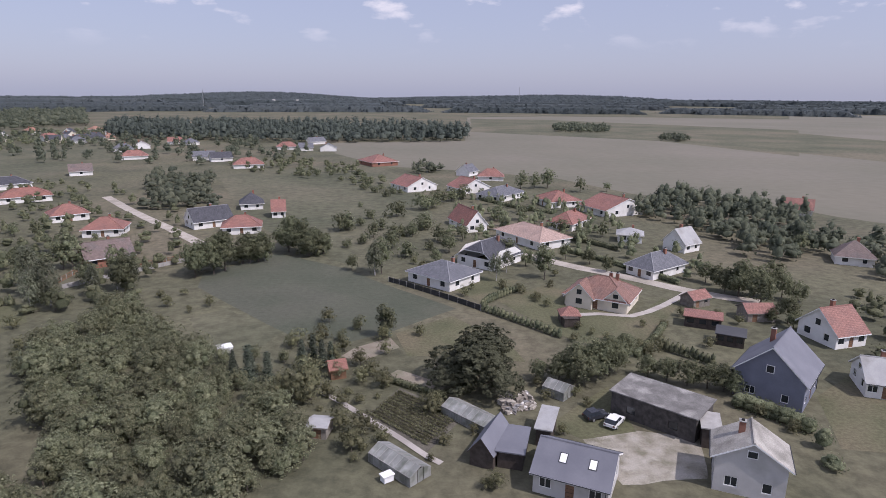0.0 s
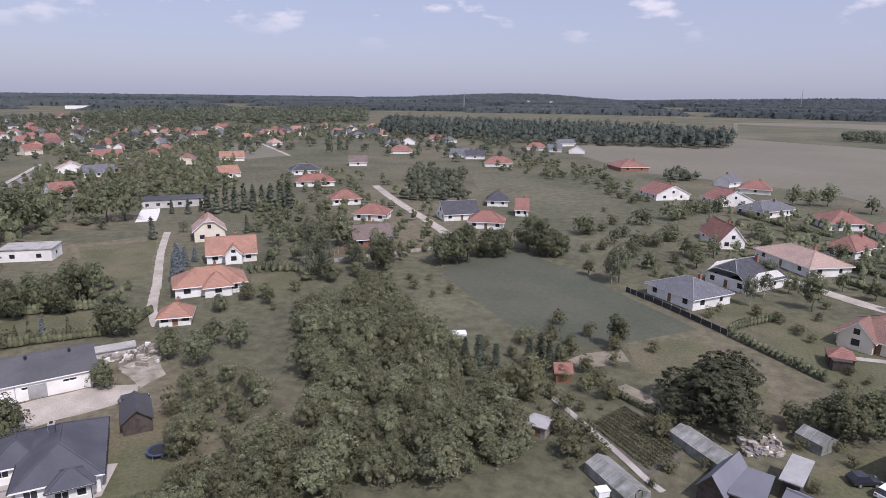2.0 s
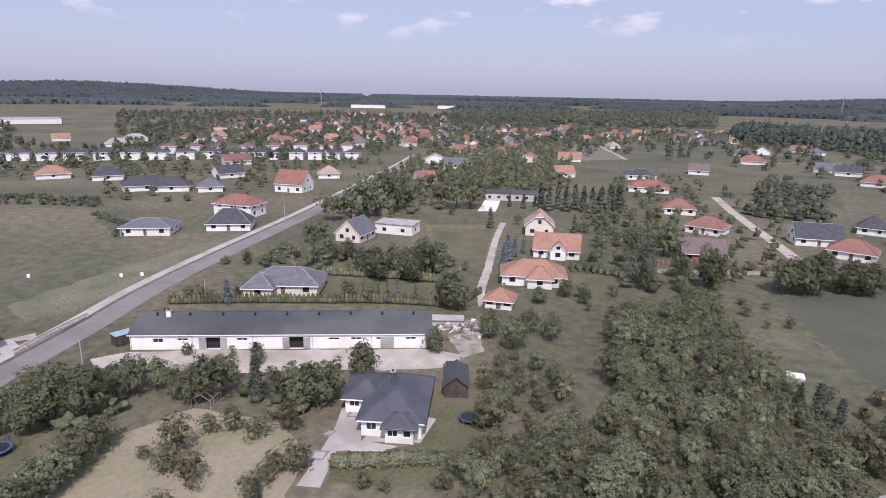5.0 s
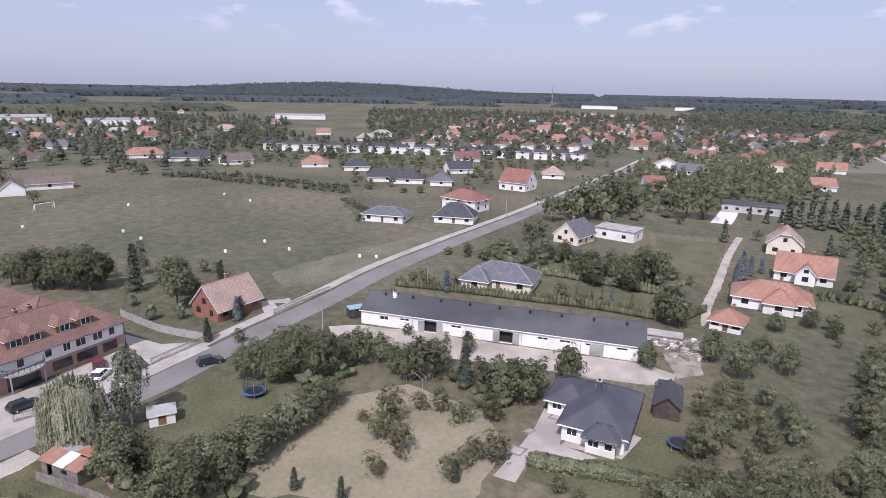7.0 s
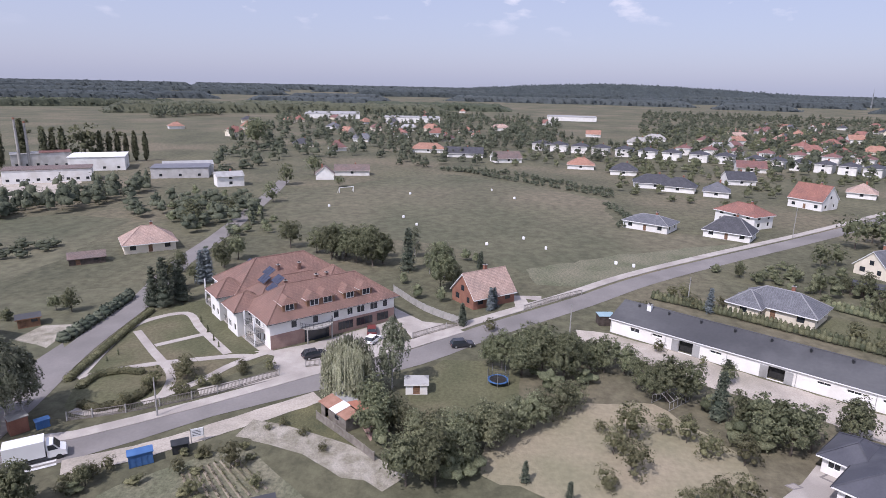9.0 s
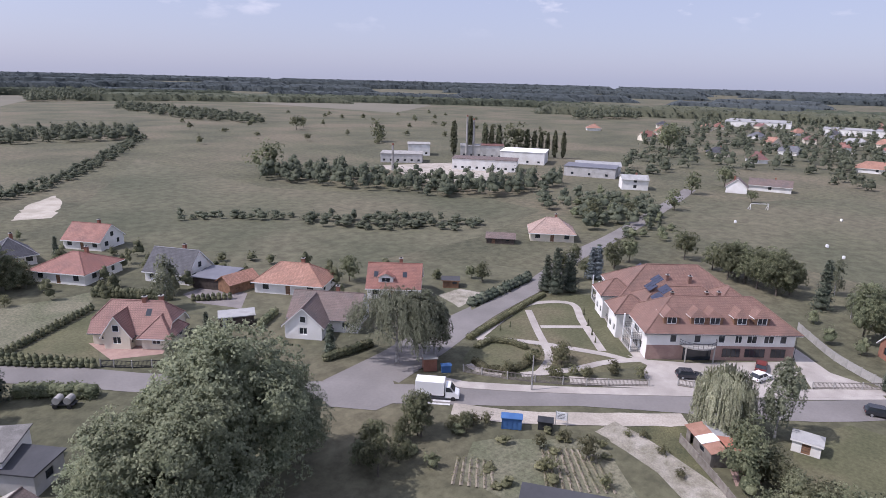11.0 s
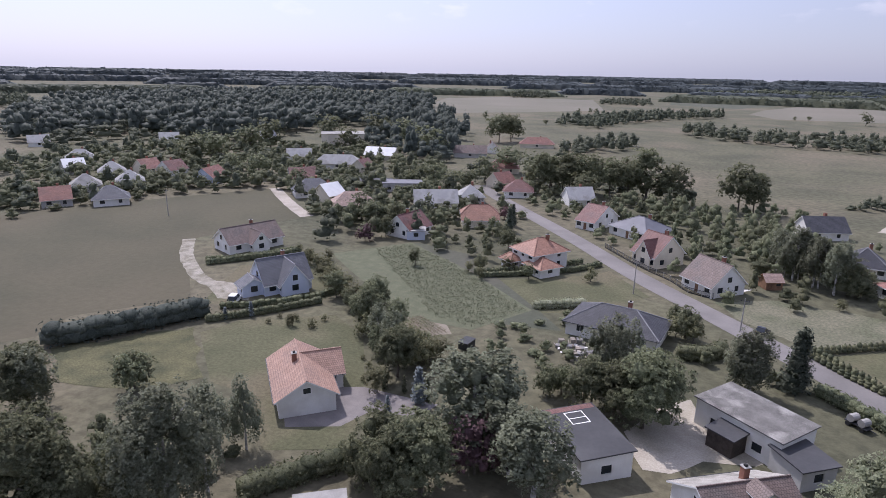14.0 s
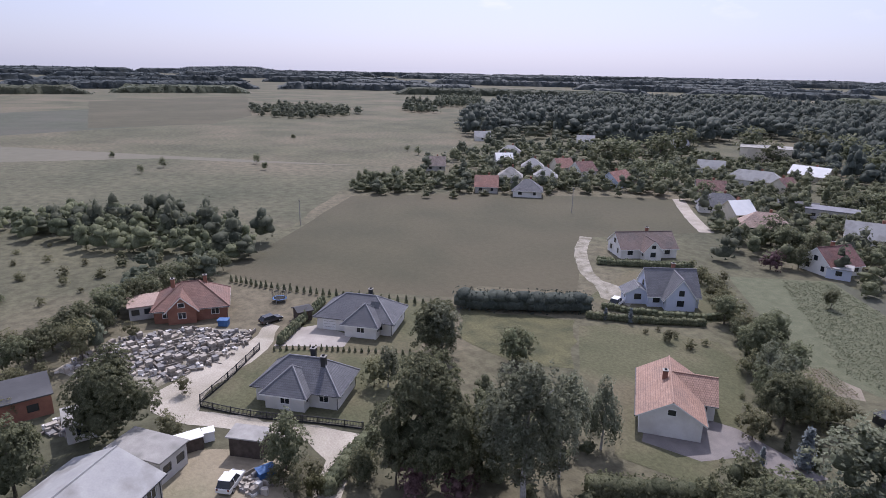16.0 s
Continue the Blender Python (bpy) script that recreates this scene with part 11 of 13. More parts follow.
slab_roof_shed(-651.1, 3336.6, 11, 15.3, 14, 18, roof="concrete", wall="stucco_grey", label="pale distant apartment block on the skyline", win=(0, 0))
slab_roof_shed(-584.8, 3651.9, 9, 16.6, 14, 15, roof="concrete", wall="stucco_grey", label="pale distant apartment block on the skyline", win=(0, 0))
mast(-759.3, 1993.8, 60)
mast(-2233.6, 1076.0, 63)
mast(355.6, 2940.1, 85)
patch("field", "pasture", 0.0620, "mown green plot between suburb houses", (-358.9, 397.7), (-385.2, 466.7), (-361.9, 536.5), (-306.0, 572.5), (-244.2, 467.8), (-224.5, 334.8), (-270.1, 322.3))
patch("field", "pale_field", 0.0742, "bare pale building plot", (-402.3, 437.6), (-391.3, 482.7), (-292.5, 388.9), (-303.8, 349.2))
ribbon("lane", "gravel", 3.0, 0.0688, "pale lane across the plots", [(-382.3, 471.7), (-337.6, 432.3), (-291.2, 390.9)])
far_house(-663.6, 202.9, 68, "tile_pale", 84, "suburban house with a pale red tiled roof among trees")
far_house(-775.9, 326.4, 170, "tile_wine", 44, "suburban house with a wine-red tiled roof among trees")
far_house(-969.2, 477.2, 97, "tile_brick", 1, "suburban house with a brick-red tiled roof among trees")
far_house(-888.1, 470.6, 123, "tile_brick", 35, "suburban house with a brick-red tiled roof among trees")
far_house(-790.5, 440.6, 117, "tile_grey", 88, "suburban house with a grey tiled roof among trees")
far_house(-896.7, 523.4, 58, "tile_wine", 71, "suburban house with a wine-red tiled roof among trees")
far_house(-676.5, 348.8, 169, "tile_orange", 79, "suburban house with a orange tiled roof among trees")
far_house(-651.4, 360.5, 112, "tile_brick", 47, "suburban house with a brick-red tiled roof among trees")
far_house(-605.4, 264.9, 86, "tile_brick", 26, "suburban house with a brick-red tiled roof among trees")
far_house(-702.4, 426.6, 147, "tile_orange", 25, "suburban house with a orange tiled roof among trees")
far_house(-656.1, 420.7, 131, "tile_orange", 87, "suburban house with a orange tiled roof among trees")
far_house(-659.8, 467.7, 174, "tile_brick", 51, "suburban house with a brick-red tiled roof among trees")
far_house(-476.7, 315.5, 4, "tile_orange", 7, "suburban house with a orange tiled roof among trees")
far_house(-532.4, 397.3, 130, "tile_grey", 28, "suburban house with a grey tiled roof among trees")
far_house(-581.9, 488.4, 108, "tile_orange", 56, "suburban house with a orange tiled roof among trees")
far_house(-535.8, 506.1, 169, "tile_orange", 54, "suburban house with a orange tiled roof among trees")
far_house(-367.2, 331.6, 138, "tile_brick", 40, "suburban house with a brick-red tiled roof among trees")
far_house(-598.5, 153.9, 142, "tile_wine", 20, "suburban house with a wine-red tiled roof among trees")
far_house(-467.0, 457.2, 13, "tile_grey", 71, "suburban house with a grey tiled roof among trees")
far_house(-313.7, 310.4, 129, "tile_brick", 10, "suburban house with a brick-red tiled roof among trees")
far_house(-548.4, 594.6, 155, "tile_pale", 53, "suburban house with a pale red tiled roof among trees")
far_house(-460.0, 578.8, 152, "tile_grey", 60, "suburban house with a grey tiled roof among trees")
far_house(-361.2, 463.4, 155, "tile_pale", 49, "suburban house with a pale red tiled roof among trees")
far_house(-444.1, 585.0, 7, "tile_wine", 82, "suburban house with a wine-red tiled roof among trees")
far_house(-349.3, 593.6, 21, "tile_grey", 24, "suburban house with a grey tiled roof among trees")
far_house(-235.2, 577.5, 66, "tile_grey", 45, "suburban house with a grey tiled roof among trees")

# Village
house(379.7, -213.8, -119, 10.9, 9.0, 3.0, 3.6, k=1, roof="sheet_grey", wall="stucco_white", label="village house with a grey sheet roof", detail=False)
house(272.7, -166.6, -111, 8.5, 9.0, 3.0, 3.6, k=1, roof="white_paint", wall="stucco_grey", label="village house with a bright white sheet roof", detail=False)
house(300.4, -187.8, -122, 12.6, 9.0, 3.0, 3.6, k=0, roof="sheet_grey", wall="stucco_white", label="village house with a grey sheet roof", detail=False)
house(251.1, -170.2, -124, 10.2, 9.0, 3.0, 3.6, k=0, roof="sheet_grey", wall="stucco_white", label="village house with a grey sheet roof", detail=False)
house(246.4, -184.4, -97, 8.7, 9.0, 3.0, 3.6, k=1, roof="tile_brick", wall="stucco_cream", label="village house with a brick-red tiled roof", detail=False)
house(233.6, -187.2, -89, 9.5, 9.0, 3.0, 3.6, k=1, roof="tile_wine", wall="stucco_white", label="village house with a wine-red tiled roof", detail=False)
house(205.1, -183.1, -72, 12.6, 9.0, 3.0, 3.6, k=1, roof="tile_brick", wall="stucco_blue", label="village house with a brick-red tiled roof", detail=False)
house(200.3, -134.0, -124, 11.1, 9.0, 3.0, 3.6, k=0, roof="tile_grey", wall="stucco_white", label="village house with a grey tiled roof", detail=False)
house(213.7, -123.0, -120, 9.1, 9.0, 3.0, 3.6, k=1, roof="tile_red", wall="stucco_grey", label="village house with a red tiled roof", detail=False)
house(229.9, -144.3, -122, 10.1, 9.0, 3.0, 3.6, k=0, roof="concrete", wall="stucco_grey", label="village house with a pale flat roof", detail=False)
house(224.6, -159.4, -125, 9.7, 9.0, 3.0, 3.6, k=0, roof="sheet_grey", wall="stucco_grey", label="village house with a grey sheet roof", detail=False)
house(150.9, -183.5, -131, 14.7, 9.0, 3.0, 3.6, k=0, roof="tile_grey", wall="stucco_white", label="village house with a grey tiled roof", detail=False)
house(140.0, -179.3, -102, 8.0, 9.0, 3.0, 3.6, k=1, roof="white_paint", wall="stucco_cream", label="village house with a bright white sheet roof", detail=False)
house(123.2, -170.8, -139, 14.5, 9.0, 3.0, 3.6, k=0, roof="tile_pale", wall="stucco_cream", label="village house with a pale pink tiled roof", detail=False)
house(172.9, -203.3, -130, 10.9, 9.0, 3.0, 3.6, k=1, roof="tile_wine", wall="stucco_grey", label="village house with a wine-red tiled roof", detail=False)
house(184.5, -244.3, -153, 23.1, 9.0, 3.0, 3.6, k=0, roof="sheet_grey", wall="stucco_white", label="village house with a grey sheet roof", detail=False)
house(184.0, -282.4, -167, 16.7, 9.0, 3.0, 3.6, k=1, roof="white_paint", wall="stucco_cream", label="village house with a bright white sheet roof", detail=False)
house(166.4, -239.3, -85, 9.3, 9.0, 3.0, 3.6, k=1, roof="tile_wine", wall="stucco_cream", label="village house with a wine-red tiled roof", detail=False)
house(100.7, -189.3, -147, 15.1, 9.0, 3.0, 3.6, k=1, roof="sheet_grey", wall="stucco_white", label="village house with a grey sheet roof", detail=False)
house(89.9, -152.4, -99, 10.2, 9.0, 3.0, 3.6, k=1, roof="tile_wine", wall="stucco_white", label="village house with a wine-red tiled roof", detail=True)
house(216.1, -252.6, -139, 12.4, 9.0, 3.0, 3.6, k=1, roof="sheet_grey", wall="stucco_white", label="village house with a grey sheet roof", detail=False)
house(301.1, -319.3, -117, 10.2, 9.0, 3.0, 3.6, k=1, roof="sheet_grey", wall="stucco_white", label="village house with a grey sheet roof", detail=False)
house(271.2, -126.9, -115, 9.5, 9.0, 3.0, 3.6, k=1, roof="tile_brown", wall="stucco_grey", label="village house with a brown tiled roof", detail=False)
house(335.0, -268.7, -129, 11.5, 9.0, 3.0, 3.6, k=1, roof="sheet_grey", wall="stucco_white", label="village house with a grey sheet roof", detail=False)
house(82.8, -225.1, -160, 11.0, 9.0, 3.0, 3.6, k=0, roof="tile_wine", wall="stucco_white", label="village house with a wine-red tiled roof", detail=False)
house(95.9, -239.1, -118, 8.6, 9.0, 3.0, 3.6, k=1, roof="tile_brick", wall="stucco_cream", label="village house with a brick-red tiled roof", detail=False)
house(110.3, -276.8, -158, 14.8, 9.0, 3.0, 3.6, k=0, roof="tile_brick", wall="stucco_cream", label="village house with a brick-red tiled roof", detail=False)
house(94.3, -204.9, -145, 9.1, 9.0, 3.0, 3.6, k=0, roof="sheet_grey", wall="stucco_grey", label="village house with a grey sheet roof", detail=False)
house(76.7, -173.9, -151, 11.0, 9.0, 3.0, 3.6, k=0.4, roof="tile_orange", wall="stucco_cream", label="village house with a bright orange mansard roof", detail=True)
house(58.2, -222.6, -145, 9.7, 9.0, 3.0, 3.6, k=1, roof="sheet_grey", wall="stucco_white", label="village house with a grey sheet roof", detail=False)
house(130.6, -385.1, -161, 21.7, 9.0, 3.0, 3.6, k=0, roof="tile_brick", wall="stucco_cream", label="village house with a brick-red tiled roof", detail=False)
house(144.4, -343.3, -67, 9.0, 7.3, 3.0, 3.6, k=1, roof="tile_brown", wall="stucco_white", label="village house with a brown tiled roof", detail=False)
house(-19.5, -214.7, 205, 12.1, 9.0, 3.0, 3.6, k=1, roof="tile_dark", wall="stucco_white", label="village house with a dark tiled roof", detail=False)
house(-26.9, -179.1, 181, 8.9, 9.0, 3.0, 3.6, k=0, roof="tile_dark", wall="stucco_white", label="village house with a dark tiled roof", detail=True)
house(147.6, -318.8, -155, 18.7, 9.0, 3.0, 3.6, k=1, roof="tile_brown", wall="stucco_grey", label="village house with a brown tiled roof", detail=False)
slab_roof_shed(231.2, -311.5, -143, 25.7, 14, 9, roof="concrete", wall="stucco_cream", label="old white manor house in the park", win=(7, 2))
slab_roof_shed(139.6, -210.1, -146, 13.0, 6, 3, roof="felt", wall="stucco_grey", label="long grey village outbuilding", win=(3, 1))
slab_roof_shed(127.2, -210.4, -149, 15.7, 7, 3.4, roof="sheet_blue", wall="stucco_grey", label="long grey village outbuilding", win=(3, 1))
slab_roof_shed(85.6, -149.2, -150, 5.2, 4, 2.6, roof="sheet_grey", wall="stucco_blue", label="light blue annexe with a flat roof", win=(1, 1))
ribbon("lane", "gravel", 4.5, 0.0764, "pale gravel lane into the village", [(172.5, -186.1), (156.3, -173.0), (142.3, -162.6), (129.9, -154.1)])
ribbon("lane", "track", 3.4, 0.0572, "curving sandy lane to the new house", [(140.1, -115.4), (128.6, -104.6), (119.4, -98.2), (111.0, -93.4), (102.3, -91.2), (95.5, -90.7)])
patch("bare_ground", "track", 0.0710, "bare sandy building plot with a white car", (109.5, -93.0), (101.5, -94.7), (94.1, -92.5), (91.0, -88.1), (97.5, -85.9))
car(92.7, -86.1, -63, paint='car_white', label='white van parked on the sandy plot', h=1.9, van=True)
patch("sand_pit", "sand", 0.0732, "bare sandy hollow at the pasture's edge", (-36.3, -231.5), (-45.9, -256.0), (-57.7, -270.1), (-55.7, -251.9), (-47.0, -228.8))
hedge("tall thick hedge of leafy shrubs along the grain field", 4.0, 4.5, [(104.9, -55.2), (100.7, -61.4), (96.5, -69.4), (92.8, -77.9)], leaf='dark_wood', peaked=False, size=0.26, pitch=1.1, per=70)
hedge("dark clipped hedge round the garden", 1.5, 1.6, [(89.5, -76.0), (84.5, -82.4), (80.4, -88.8), (77.2, -94.6)], peaked=False)
hedge("spaced young thujas along the grain field", 1.7, 0.95, [(138.9, -13.7), (131.1, -21.1), (124.4, -28.2), (116.6, -38.2), (104.8, -53.2)], pitch=1.25, size=0.11, per=70)
hedge("row of small thujas between gardens", 1.0, 0.65, [(99.1, -15.7), (97.7, -20.7), (94.3, -26.6), (88.2, -37.6)], pitch=0.95, size=0.09, per=40)
hedge("dark hedge beside the yard", 2.2, 1.6, [(100.8, -17.4), (106.8, -21.8), (117.3, -29.9)], pitch=0.9)
hedge("clipped hedge round the brown bungalow", 1.6, 1.4, [(117.3, -101.1), (112.6, -107.7), (104.3, -120.5)], peaked=False)
hedge("dark clipped hedge along the plot", 1.4, 1.4, [(55.2, -126.7), (45.5, -134.3), (36.8, -142.3), (32.1, -150.3)], peaked=False)
hedge("dense thuja hedge along the street plot", 1.7, 1.0, [(-12.8, -117.6), (-20.9, -123.7), (-32.2, -132.3)], pitch=1.0)
hedge("dense thuja hedge along the street", 1.7, 1.0, [(-13.6, -117.8), (-17.5, -112.9), (-24.6, -104.0)], pitch=1.0)
hedge("thuja row beside the drive", 1.6, 1.0, [(-48.8, -124.6), (-52.1, -122.2), (-56.0, -120.0)], pitch=1.0)
hedge("clipped hedge between gardens", 2.4, 1.6, [(-34.4, -140.7), (-40.1, -134.6), (-46.0, -127.8)], peaked=False)
hedge("dark clipped hedge at the corner plot", 1.6, 1.6, [(-53.6, -81.7), (-58.7, -81.1), (-63.5, -81.3)], peaked=False)
hedge("dark hedge beside the house", 1.6, 1.6, [(-52.4, -101.8), (-58.6, -106.4)], peaked=False)
hedge("low hedge along the street", 1.2, 1.0, [(-12.5, -116.5), (-18.1, -110.3), (-24.1, -104.8)], pitch=1.0)
hedge("row of shrubs along the side road", 2.2, 3.0, [(-91.5, -83.4), (-101.4, -84.0), (-116.9, -86.5)], leaf='spruce', peaked=True, pitch=1.6, size=0.3, per=60)
hedge("shrubs along the road below the barn", 2.0, 2.6, [(-13.2, -102.0), (-17.8, -98.0), (-21.6, -94.1)], leaf='broad', peaked=False, pitch=1.1, size=0.18, per=120)
hedge("dark bushes beside the yard", 2.4, 3.0, [(7.3, -104.6), (2.9, -107.1), (1.0, -110.3)], leaf='broad', peaked=False, pitch=1.0, size=0.19, per=120)
hedge("shrubby boundary beside the dark farmhouse", 1.8, 2.4, [(37.1, -114.5), (32.6, -117.6), (28.5, -120.6)], leaf='willow', peaked=False, pitch=1.0, size=0.17, per=110)
hedge("tall hedge beside the orange bungalow", 2.6, 3.0, [(46.7, -42.3), (44.2, -46.2), (40.4, -52.1)], leaf='broad', peaked=False, pitch=1.0, size=0.19, per=120)
hedge("thuja row along the long garden", 2.0, 1.1, [(9.0, 130.3), (15.4, 123.5), (24.0, 114.0)], pitch=0.95, size=0.12)
hedge("thuja row beside the garden", 2.0, 1.1, [(9.1, 132.5), (13.1, 138.3), (18.9, 144.4)], pitch=0.95, size=0.12)
hedge("dark hedge along the garden front", 1.6, 1.6, [(38.3, 184.3), (48.4, 171.4), (61.0, 150.7)], peaked=False)
hedge("thuja row in the garden", 2.2, 1.1, [(41.9, 109.2), (45.3, 105.8), (49.1, 101.4)], pitch=0.95, size=0.12)
hedge("dark clipped hedge between gardens", 1.5, 1.6, [(16.4, 281.7), (33.6, 256.8), (45.6, 246.7)], peaked=False, size=0.2, per=60)
hedge("dark clipped hedge between gardens", 1.5, 1.6, [(40.0, 202.7), (47.6, 196.1), (54.8, 186.5)], peaked=False, size=0.2, per=60)
fence("dark panel fence beside the crop field", 1.3, [(-13.7, 151.7), (-2.6, 141.7), (8.8, 130.2)], fill='dark_metal', solid=True)
ribbon("lane", "gravel", 4.5, 0.0786, "pale lane past the gardens", [(23.0, 182.2), (36.8, 167.7), (49.1, 157.2), (61.7, 145.2), (74.9, 136.8)])
patch("lawn", "lawn", 0.0494, "mown lawn of the long red-roofed house", (13.0, 137.5), (26.4, 149.8), (30.5, 145.8), (41.6, 126.4), (53.4, 140.2), (55.2, 134.7), (35.8, 106.2), (25.3, 114.1))
ribbon("garden_path", "paving", 1.8, 0.0754, "curving pale garden path", [(29.0, 127.7), (35.1, 128.4), (41.8, 127.1), (51.4, 134.3), (61.7, 145.2)])
patch("lawn", "lawn", 0.0516, "lawn of the grey-roofed bungalow", (2.1, 146.7), (7.9, 157.1), (19.9, 153.6), (16.2, 144.1), (9.7, 135.2))
crate(26.9, 121.6, 8, 3.0, 3.0, 1.9, 'dark_wood', 'open timber garden pavilion', 'pavilion')
shed(27.3, 123.6, -2, 4.0, 4.0, 2.2, 1.4, roof="tile_brick", wall="dark_wood", label="small open garden pavilion with a pyramid roof", k=0.0)
shed(58.9, 135.1, 26, 5.2, 4.0, 2.2, 1.4, roof="tile_brick", wall="grey_wood", label="garden shed with a pink tiled roof", k=1.0)
shed(68.8, 126.4, 1, 6.1, 5.0, 2.2, 1.4, roof="tile_brick", wall="grey_wood", label="garden shed with a pink tiled roof", k=1.0)
slab_roof_shed(55.2, 121.7, -24, 7.1, 4, 2.3, roof="tile_brick", wall="dark_wood", label="low garden terrace roof", win=(3, 1))
slab_roof_shed(56.7, 112.2, -27, 5.0, 4, 2.3, roof="felt", wall="dark_wood", label="dark open timber carport", win=(3, 1))
house(75.7, 188.2, 33, 7.5, 8.0, 3.2, 4, k=1, roof="sheet_grey", wall="stucco_white", label="white-gabled house with a bright sheet roof", detail=False)
house(62.9, 199.9, -17, 7.8, 7.0, 3.0, 1.5, k=0, roof="sheet_grey", wall="stucco_white", label="small white house with a grey roof", detail=False)
house(15.0, 370.9, 58, 11.2, 9.0, 3.0, 3.6, k=1, roof="tile_grey", wall="stucco_white", label="white house with a pale green-grey roof", detail=False)
house(27.6, 349.3, -5, 14.3, 9.0, 3.0, 3.6, k=0, roof="tile_brick", wall="stucco_white", label="low red-roofed house in a garden", detail=False)
house(147.8, 250.2, -31, 10.3, 9.0, 3.0, 3.6, k=1, roof="tile_brick", wall="stucco_white", label="brown gabled house in the trees", detail=False)

# Gardens and yards of the allotments
patch("garden_plot", "soil", 0.0808, "bare sandy garden plot", (-18.6, 104.8), (-16.5, 109.0), (-10.2, 114.0), (-8.0, 109.1), (-14.9, 102.7))
patch("garden", "lawn", 0.0642, "mown garden between crop field and allotments", (-9.4, 116.3), (2.2, 126.6), (13.3, 111.4), (15.4, 102.8), (2.6, 105.5), (-6.2, 105.1))
patch("garden_plot", "pasture", 0.0852, "pale mown garden plot with a sand pit", (-54.1, 123.5), (-48.8, 130.5), (-31.9, 116.6), (-35.5, 107.3), (-44.3, 108.9))
patch("sand_pit", "sand", 0.0776, "square sand pit", (-45.7, 116.9), (-43.7, 120.2), (-39.8, 116.5), (-41.7, 113.1))
vegetable_rows("vegetable bed with dark rows of potato plants", 12, 0.35, [(-10.8, 83.3), (-6.7, 91.2), (3.0, 83.2), (-1.9, 75.0)])
patch("bed", "dark_soil", 0.0664, "dark garden soil of the vegetable bed", (-11.5, 82.7), (-6.8, 92.4), (3.7, 83.5), (-1.8, 73.7))
patch("bed", "soil", 0.0686, "long narrow bed beside a hedge", (-9.2, 97.1), (-7.6, 99.4), (1.0, 93.7), (-0.5, 90.2))
hedge("low trimmed hedge beside the vegetable beds", 1.0, 1.2, [(-8.9, 95.0), (-5.0, 92.2), (0.4, 89.2)], leaf='broad', peaked=False)
ribbon("garden_path", "paving", 1.0, 0.0798, "narrow concrete garden path", [(-19.3, 90.5), (-15.9, 87.6), (-10.6, 82.1), (-5.9, 77.3), (-1.8, 72.7), (0.1, 71.1)], step=2)
greenhouse(-5.4, 70.0, -44, l=8, d=3.6, h=2.2)
greenhouse(4.5, 82.1, -45, l=9, d=3.6, h=2.2)
greenhouse(19.0, 90.6, -42, l=4, d=3.4, h=2.4, label='small weathered glazed garden shed')
shed(-18.0, 97.1, 21, 2.6, 3.5, 2.0, 1.0, roof="tile_red", wall="wood", label="small garden hut with a red roof", k=1.0)
shed(-17.1, 78.3, -8, 2.5, 3.0, 2.0, 0.5, roof="sheet_grey", wall="grey_wood", label="garden hut with a pale sheet roof", k=1.0)
crate(-39.5, 103.8, 31, 2.4, 2.0, 2.3, 'white_paint', 'white garden cabin beside the plot', 'cabin')
crate(-6.7, 67.4, 36, 1.4, 1.0, 0.9, 'white_paint', 'white storage crate in the garden', 'crate')
shed(6.7, 73.5, 65.5, 7.0, 3.2, 2.4, 2, k=1, roof="sheet_blue", wall="dark_wood", label="dark timber shed with a grey sheet roof")
slab_roof_shed(9.7, 72.9, -14.3, 3.3, 6.0, 2.4, roof="sheet_blue", wall="dark_wood", label="lean-to with a grey sheet roof", win=(0, 0))
slab_roof_shed(15.0, 78.1, -18.5, 2.0, 6.0, 2.6, roof="sheet_grey", wall="dark_wood", label="open lean-to with a grey sheet roof", win=(0, 0))
patch("yard", "track", 0.0538, "pale gravel farmyard", (20.0, 77.1), (25.2, 79.8), (37.3, 78.5), (34.0, 68.2), (22.7, 66.8))
patch("yard", "lawn", 0.0708, "trodden grass yard by the barn", (16.0, 81.2), (27.8, 93.5), (28.2, 79.3), (20.0, 77.1))
car(25.6, 81.3, 53, paint='car_white', label='old white pickup in the yard', l=4.0)
car(23.3, 83.1, 24, paint='car_dark', label='dark car parked beside the pickup', l=3.8)
slab_roof_shed(37.6, 76.9, -17.5, 2.2, 4.0, 3.0, roof="concrete", wall="dark_wood", label="canvas-covered lean-to at the barn's end", win=(0, 0))
stone_rubble(6, 130, [(8.9, 87.9), (13.9, 90.9), (15.1, 86.0), (9.8, 83.8)])
stone_yard(5, 10, [(9.3, 88.0), (13.9, 90.3), (14.3, 86.7), (9.9, 84.6)])
grow(['bush', 'shrub'], 3.0, 0.8, 2.4, 31, "allotment bushes", (-21.6, 88.7), (-12.8, 95.9), (-8.7, 93.0), (-11.5, 82.7), (-6.8, 77.8), (-9.1, 68.8), (-13.9, 74.0), (-17.4, 82.5))
grow(['bush', 'shrub'], 3.2, 0.8, 2.2, 32, "allotment bushes", (2.9, 85.6), (6.8, 82.1), (2.4, 74.4), (-1.6, 71.2), (0.2, 75.7))

